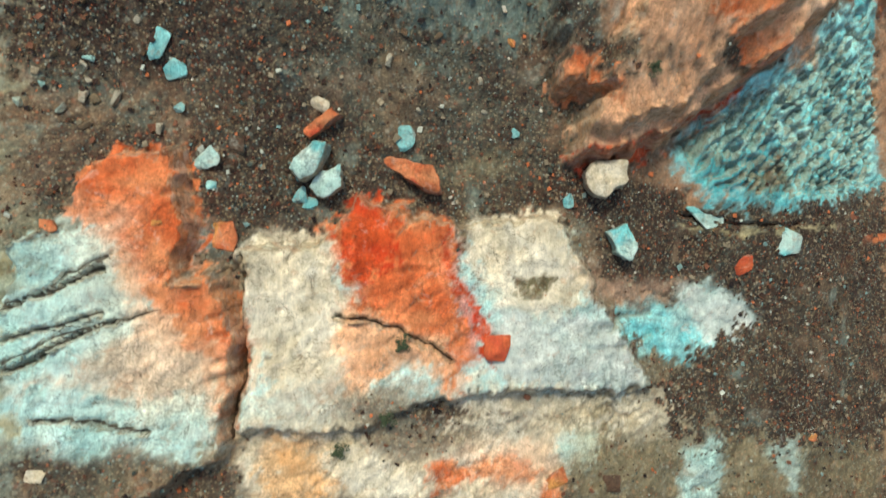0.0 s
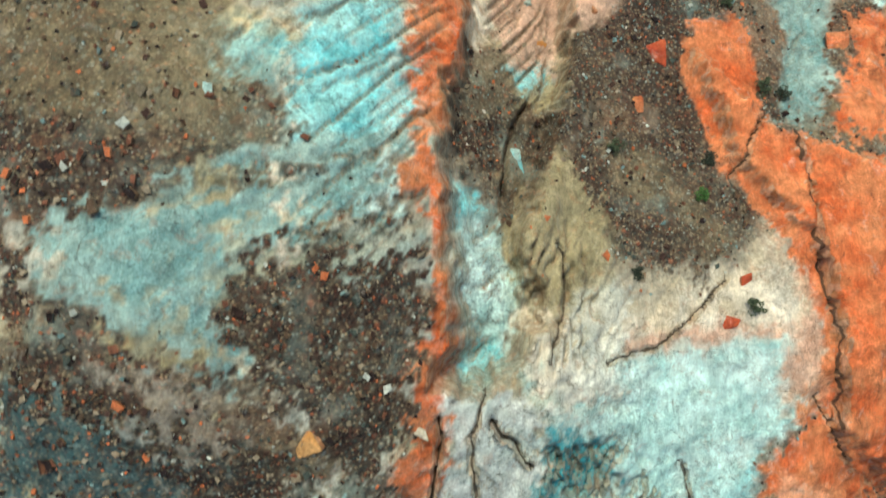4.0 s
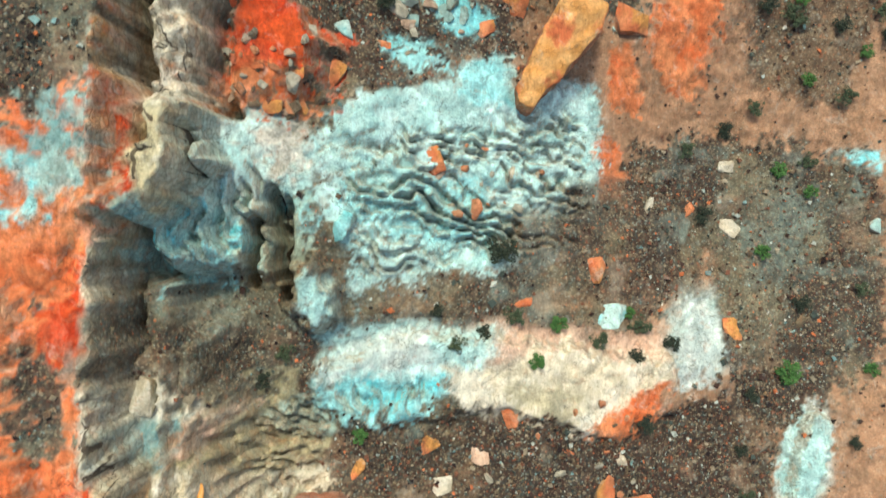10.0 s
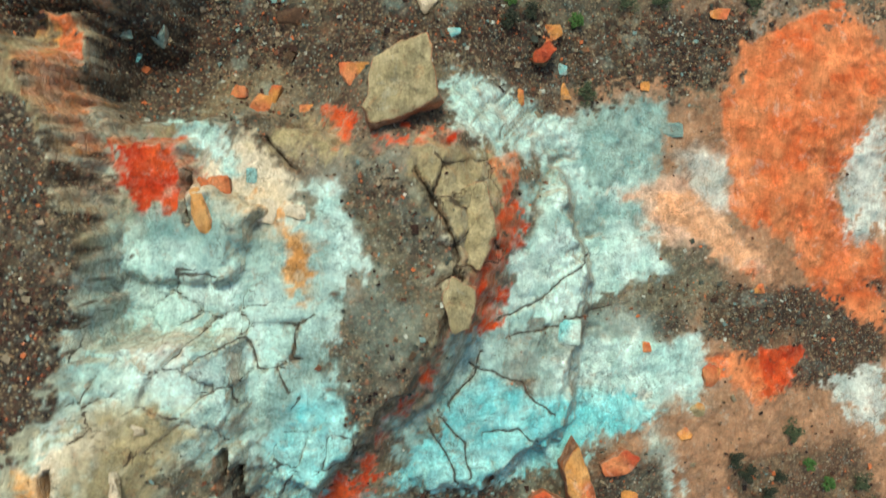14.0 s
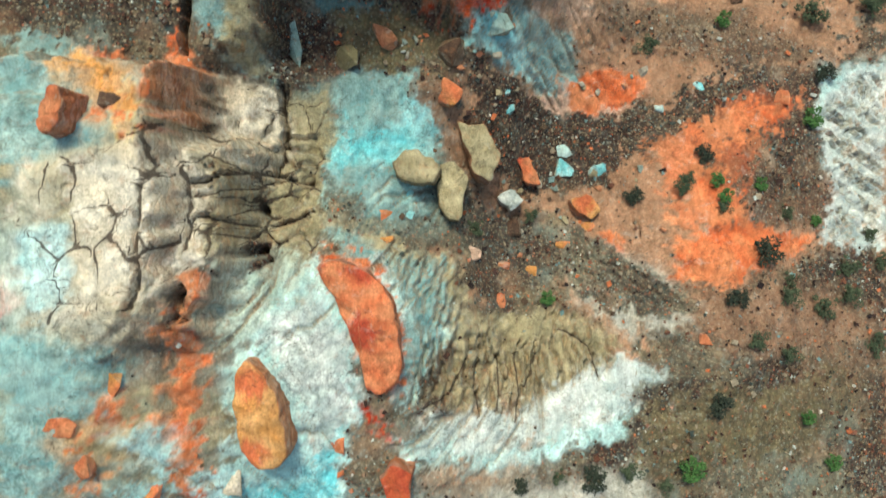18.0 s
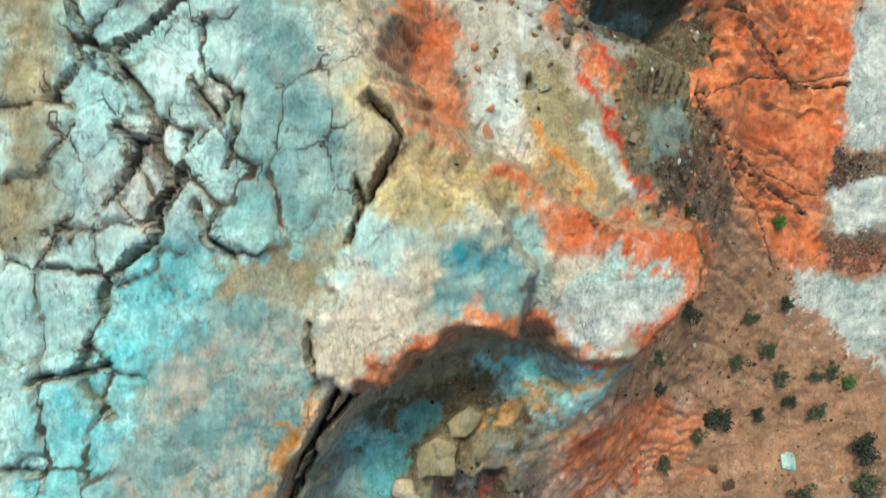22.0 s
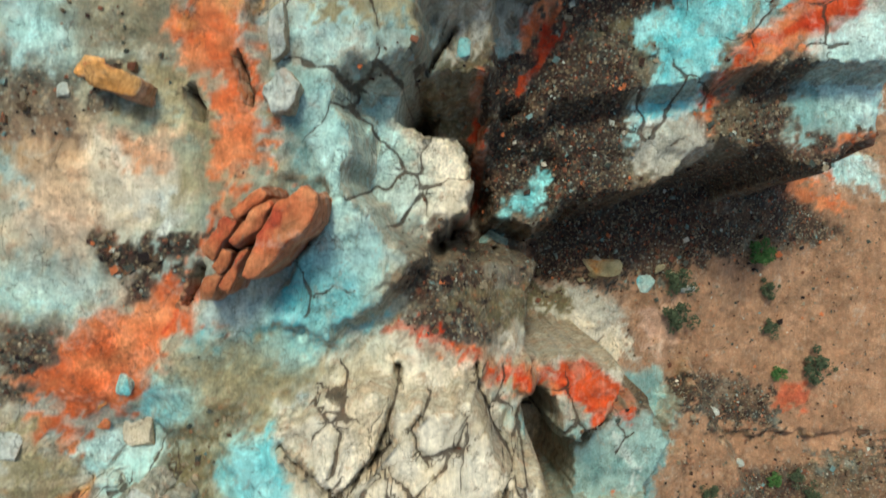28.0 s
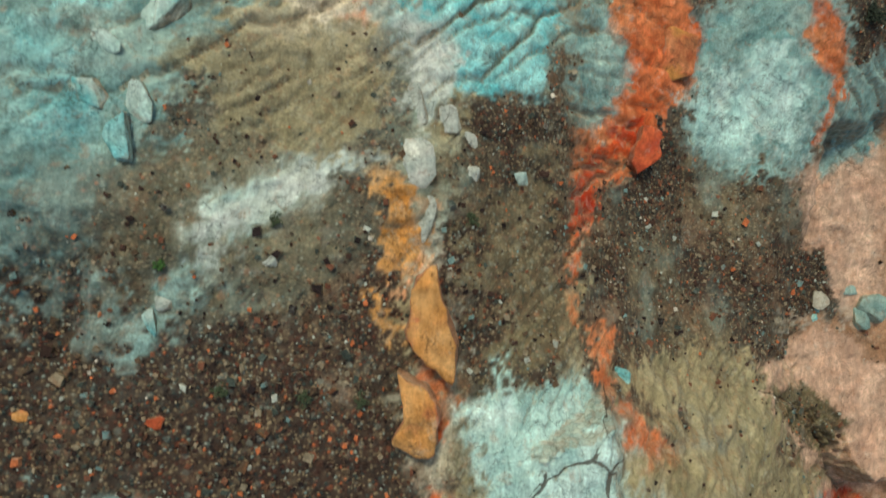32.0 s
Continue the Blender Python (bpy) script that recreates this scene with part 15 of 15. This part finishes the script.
BUSHES += [(-1.4, -3.5, 0.29), (-2.0, -6.0, 0.28), (-3.6, -7.2, 0.28), (7.4, 6.5, 0.28), (12.3, 30.2, 0.33), (6.0, 27.3, 0.30), (9.2, 25.7, 0.30), (9.7, 27.1, 0.31), (6.5, 23.0, 0.28), (10.6, 21.9, 0.29), (13.1, 29.8, 0.33), (15.8, 44.4, 0.45)]
BUSHES += [(15.7, 42.3, 0.46), (13.9, 41.4, 0.45), (12.0, 42.0, 0.44), (11.6, 39.8, 0.43), (18.0, 44.8, 0.45), (19.1, 42.9, 0.45), (17.7, 46.4, 0.45), (13.5, 44.5, 0.44), (11.2, 42.6, 0.34), (9.9, 41.1, 0.32), (8.4, 36.7, 0.32), (13.1, 42.5, 0.35)]
BUSHES += [(0.8, 46.9, 0.32), (2.9, 47.1, 0.33), (4.5, 46.5, 0.33), (16.0, 42.9, 0.36), (16.7, 43.4, 0.36), (17.0, 45.0, 0.35), (11.1, 41.4, 0.34), (11.4, 33.8, 0.32), (-5.8, 55.2, 0.33), (-6.5, 54.3, 0.33), (-3.1, 52.0, 0.35), (1.7, 55.8, 0.37)]
BUSHES += [(4.8, 56.1, 0.38), (6.7, 55.3, 0.39), (8.3, 54.6, 0.39), (8.7, 51.9, 0.39), (8.7, 55.9, 0.40), (10.1, 55.1, 0.40), (15.0, 59.3, 0.43), (16.0, 63.1, 0.44), (16.6, 56.9, 0.42), (11.4, 47.4, 0.40), (12.1, 60.9, 0.42), (0.5, 55.3, 0.36)]
BUSHES += [(3.9, 54.6, 0.37), (3.1, 56.4, 0.38), (13.5, 48.4, 0.35), (13.8, 52.9, 0.35), (17.0, 42.8, 0.36), (19.0, 46.5, 0.35), (18.5, 50.8, 0.35), (19.5, 57.5, 0.37), (19.6, 54.0, 0.36), (13.3, 50.4, 0.35), (17.5, 62.2, 0.38), (2.3, 59.2, 0.61)]
BUSHES += [(15.6, 53.7, 0.67), (14.7, 70.6, 0.42), (16.4, 70.0, 0.42), (15.9, 70.5, 0.42), (18.5, 70.0, 0.43), (17.8, 71.6, 0.43), (17.1, 67.4, 0.43), (19.1, 66.8, 0.43), (13.3, 65.0, 0.43), (14.6, 72.7, 0.40), (19.5, 72.7, 0.42), (17.9, 72.8, 0.42)]
BUSHES += [(13.3, 73.8, 0.40), (12.7, 74.5, 0.39), (15.7, 75.4, 0.41), (20.1, 71.6, 0.43), (-2.4, 68.6, 0.35), (20.0, 68.8, 0.35), (15.1, 73.5, 0.33), (11.1, 64.0, 0.34), (17.5, 63.6, 0.36), (14.6, 66.0, 0.35), (-0.3, 56.7, 0.29), (8.2, 56.5, 0.33)]
BUSHES += [(9.3, 72.0, 0.32), (16.7, 73.9, 0.34), (20.6, 70.8, 0.38), (16.4, 71.0, 0.37), (21.1, 69.7, 0.38), (10.5, 95.5, 0.43), (15.1, 95.8, 0.44), (3.3, 92.9, 0.41), (5.3, 92.9, 0.42), (2.4, 92.3, 0.40), (4.4, 94.7, 0.41), (7.3, 93.8, 0.43)]
BUSHES += [(5.6, 90.0, 0.42), (1.6, 94.1, 0.39), (13.0, 94.4, 0.44), (16.9, 96.0, 0.45), (8.7, 110.5, 0.45), (10.9, 110.8, 0.44), (11.9, 112.4, 0.45), (12.4, 111.2, 0.44), (16.4, 100.5, 0.43), (15.2, 103.4, 0.43), (13.5, 104.0, 0.42), (19.4, 107.3, 0.46)]
BUSHES += [(6.9, 96.2, 0.40), (3.2, 98.3, 0.39), (7.8, 98.6, 0.41), (17.6, 98.5, 0.43), (8.9, 94.0, 0.41), (2.8, 96.4, 0.39), (4.6, 105.7, 0.43), (10.6, 98.6, 0.63), (6.2, 98.5, 0.61), (0.9, 94.5, 0.56), (11.9, 101.4, 0.63), (14.4, 111.0, 0.34)]
BUSHES += [(16.0, 109.8, 0.34), (12.4, 109.9, 0.33), (9.5, 98.0, 0.31), (4.8, 98.6, 0.30), (1.4, 108.8, 0.32), (4.0, 109.5, 0.34), (21.0, 109.0, 0.36), (15.6, 106.7, 0.33), (17.9, 109.5, 0.36), (2.4, 93.2, 0.29), (3.3, 93.8, 0.29), (-2.6, 95.5, 0.27)]
BUSHES += [(-4.6, 95.6, 0.27), (-5.5, 94.6, 0.27), (16.8, 126.1, 0.42), (18.6, 126.2, 0.42), (17.4, 124.8, 0.43), (15.9, 124.2, 0.43), (20.3, 125.8, 0.43), (18.8, 124.3, 0.43), (10.7, 122.1, 0.41), (19.4, 126.4, 0.42), (13.6, 119.4, 0.42), (12.6, 123.1, 0.42)]
BUSHES += [(9.7, 117.9, 0.41), (12.5, 110.4, 0.38), (11.1, 111.3, 0.39), (13.8, 123.9, 0.73), (18.4, 120.0, 0.74), (21.4, 120.5, 0.75), (21.4, 122.6, 0.75), (14.2, 107.9, 0.65), (19.1, 106.0, 0.54), (15.2, 106.0, 0.50), (17.6, 105.4, 0.53), (18.0, 114.5, 0.56)]
BUSHES += [(19.0, 116.9, 0.57), (21.5, 107.6, 0.55), (20.6, 103.7, 0.54), (12.6, 105.9, 0.48), (14.8, 129.1, 0.41), (16.5, 129.8, 0.41), (9.3, 126.3, 0.36), (14.4, 126.8, 0.42), (7.8, 128.4, 0.30), (15.6, 133.6, 0.40), (10.5, 129.7, 0.57), (8.3, 133.6, 0.29)]
BUSHES += [(16.1, 127.5, 0.42), (8.8, 131.9, 0.49), (8.9, 152.0, 1.01), (9.6, 153.9, 0.71), (12.1, 157.1, 0.72), (13.2, 153.5, 0.41), (17.1, 154.4, 0.43), (17.2, 158.1, 0.44), (18.0, 157.2, 0.44), (16.3, 157.8, 0.44), (16.4, 156.4, 0.44), (19.6, 154.9, 0.43)]
BUSHES += [(14.2, 155.0, 0.41), (18.1, 155.2, 0.43), (10.7, 165.7, 0.70), (18.0, 163.4, 0.72), (10.6, 167.4, 0.69), (15.6, 165.3, 0.44), (15.5, 167.1, 0.44), (12.1, 158.0, 0.41), (20.9, 156.2, 0.44), (14.1, 155.6, 0.41), (16.2, 163.1, 0.44), (13.3, 156.8, 0.41)]
BUSHES += [(12.1, 156.3, 0.41), (10.1, 151.6, 0.40), (13.8, 154.3, 0.41), (14.8, 168.8, 0.70), (-0.9, 181.8, 0.15), (-2.5, 179.9, 0.16), (0.2, 193.5, 0.20), (-7.0, 192.1, 0.17), (-3.9, 189.0, 0.18), (-2.5, 188.8, 0.18), (-5.7, 189.2, 0.17), (-4.6, 193.2, 0.18)]
BUSHES += [(16.3, 202.4, 0.50)]
chooser = random.Random(4)
firsts = {}
for x, y, size in BUSHES:
    k = chooser.choice((0, 0, 1, 2, 2, 3))
    m = Matrix.Translation((x, y, float(height_at(x, y)) + 0.02)) @ Euler((0, 0, chooser.uniform(0, 6.28))).to_matrix().to_4x4()
    w = size * chooser.uniform(1.15, 1.4)
    if k not in firsts:
        firsts[k] = bush(*KINDS[k])
        ob = firsts[k]
        ob.matrix_world = m
    else:
        ob = copy_thing(firsts[k], m)
    ob.scale = (w, w, w * chooser.uniform(0.75, 0.95))

# ---- loose stones of the scree, past counting ----
rng = np.random.RandomState(11)
stone_v = np.array([(x, y, z) for x in (-1, 1) for y in (-1, 1) for z in (-1, 1)]) * 0.75
stone_f = np.array([(0, 1, 3), (0, 3, 2), (4, 6, 7), (4, 7, 5), (0, 4, 5), (0, 5, 1), (2, 3, 7), (2, 7, 6), (0, 2, 6), (0, 6, 4), (1, 5, 7), (1, 7, 3)])
STONE_TONES = np.array([srgb(*c, ALBEDO) for c in ((70, 52, 46), (96, 78, 62), (72, 82, 76), (150, 138, 116), (190, 198, 186), (124, 82, 64), (206, 118, 76), (214, 208, 192), (120, 152, 150), (44, 36, 36))])
weight = np.array([4, 4, 3, 4, 0.7, 2.6, 1.0, 0.15, 0.8, 3])
weight = weight / weight.sum()
for part_no in range(8):
    y0, y1 = -14 + part_no * 27.5, -14 + (part_no + 1) * 27.5
    count = 7600
    tries = 90000
    xx, yy = rng.uniform(-14, 22, tries), rng.uniform(y0, y1, tries)
    i, j = np.searchsorted(XS, xx), np.searchsorted(YS, yy)
    keep = rng.uniform(0, 1, tries) < np.maximum(COL[j, i, 3] - 0.15, 0) ** 1.3 * (0.55 + 0.5 * N1[j, i])
    xx, yy = xx[keep][:count], yy[keep][:count]
    n = len(xx)
    size = np.minimum(0.032 * np.exp(rng.normal(0, 0.6, n)) + 0.012, 0.16)
    sc = size[:, None] * rng.uniform(0.6, 1.35, (n, 3)) * np.array((1, 1, 0.7))
    ang = rng.uniform(0, 6.28, n)
    v = stone_v[None] * rng.uniform(0.55, 1.25, (n, len(stone_v), 1)) * sc[:, None, :]
    ca, sa = np.cos(ang)[:, None], np.sin(ang)[:, None]
    v = np.stack([v[..., 0] * ca - v[..., 1] * sa, v[..., 0] * sa + v[..., 1] * ca, v[..., 2]], -1)
    v += np.stack([xx, yy, height_at(xx, yy) + sc[:, 2] * 0.3], -1)[:, None, :]
    f = (stone_f[None] + np.arange(n)[:, None, None] * len(stone_v)).reshape(-1, 3)
    me = bpy.data.meshes.new("scree")
    me.from_pydata(v.reshape(-1, 3).tolist(), [], f.tolist())
    c = np.ones((n, len(stone_v), 4), np.float32)
    c[..., :3] = STONE_TONES[rng.choice(len(weight), n, p=weight)][:, None, :] * rng.uniform(0.8, 1.2, (n, 1, 1))
    me.attributes.new("tint", "FLOAT_COLOR", "POINT").data.foreach_set("color", c.ravel())
    me.materials.append(BARE_ROCK)
    tagged(new("scree", me), "loose brown, grey and orange stones strewn over the slope", "scree", kind="stuff")
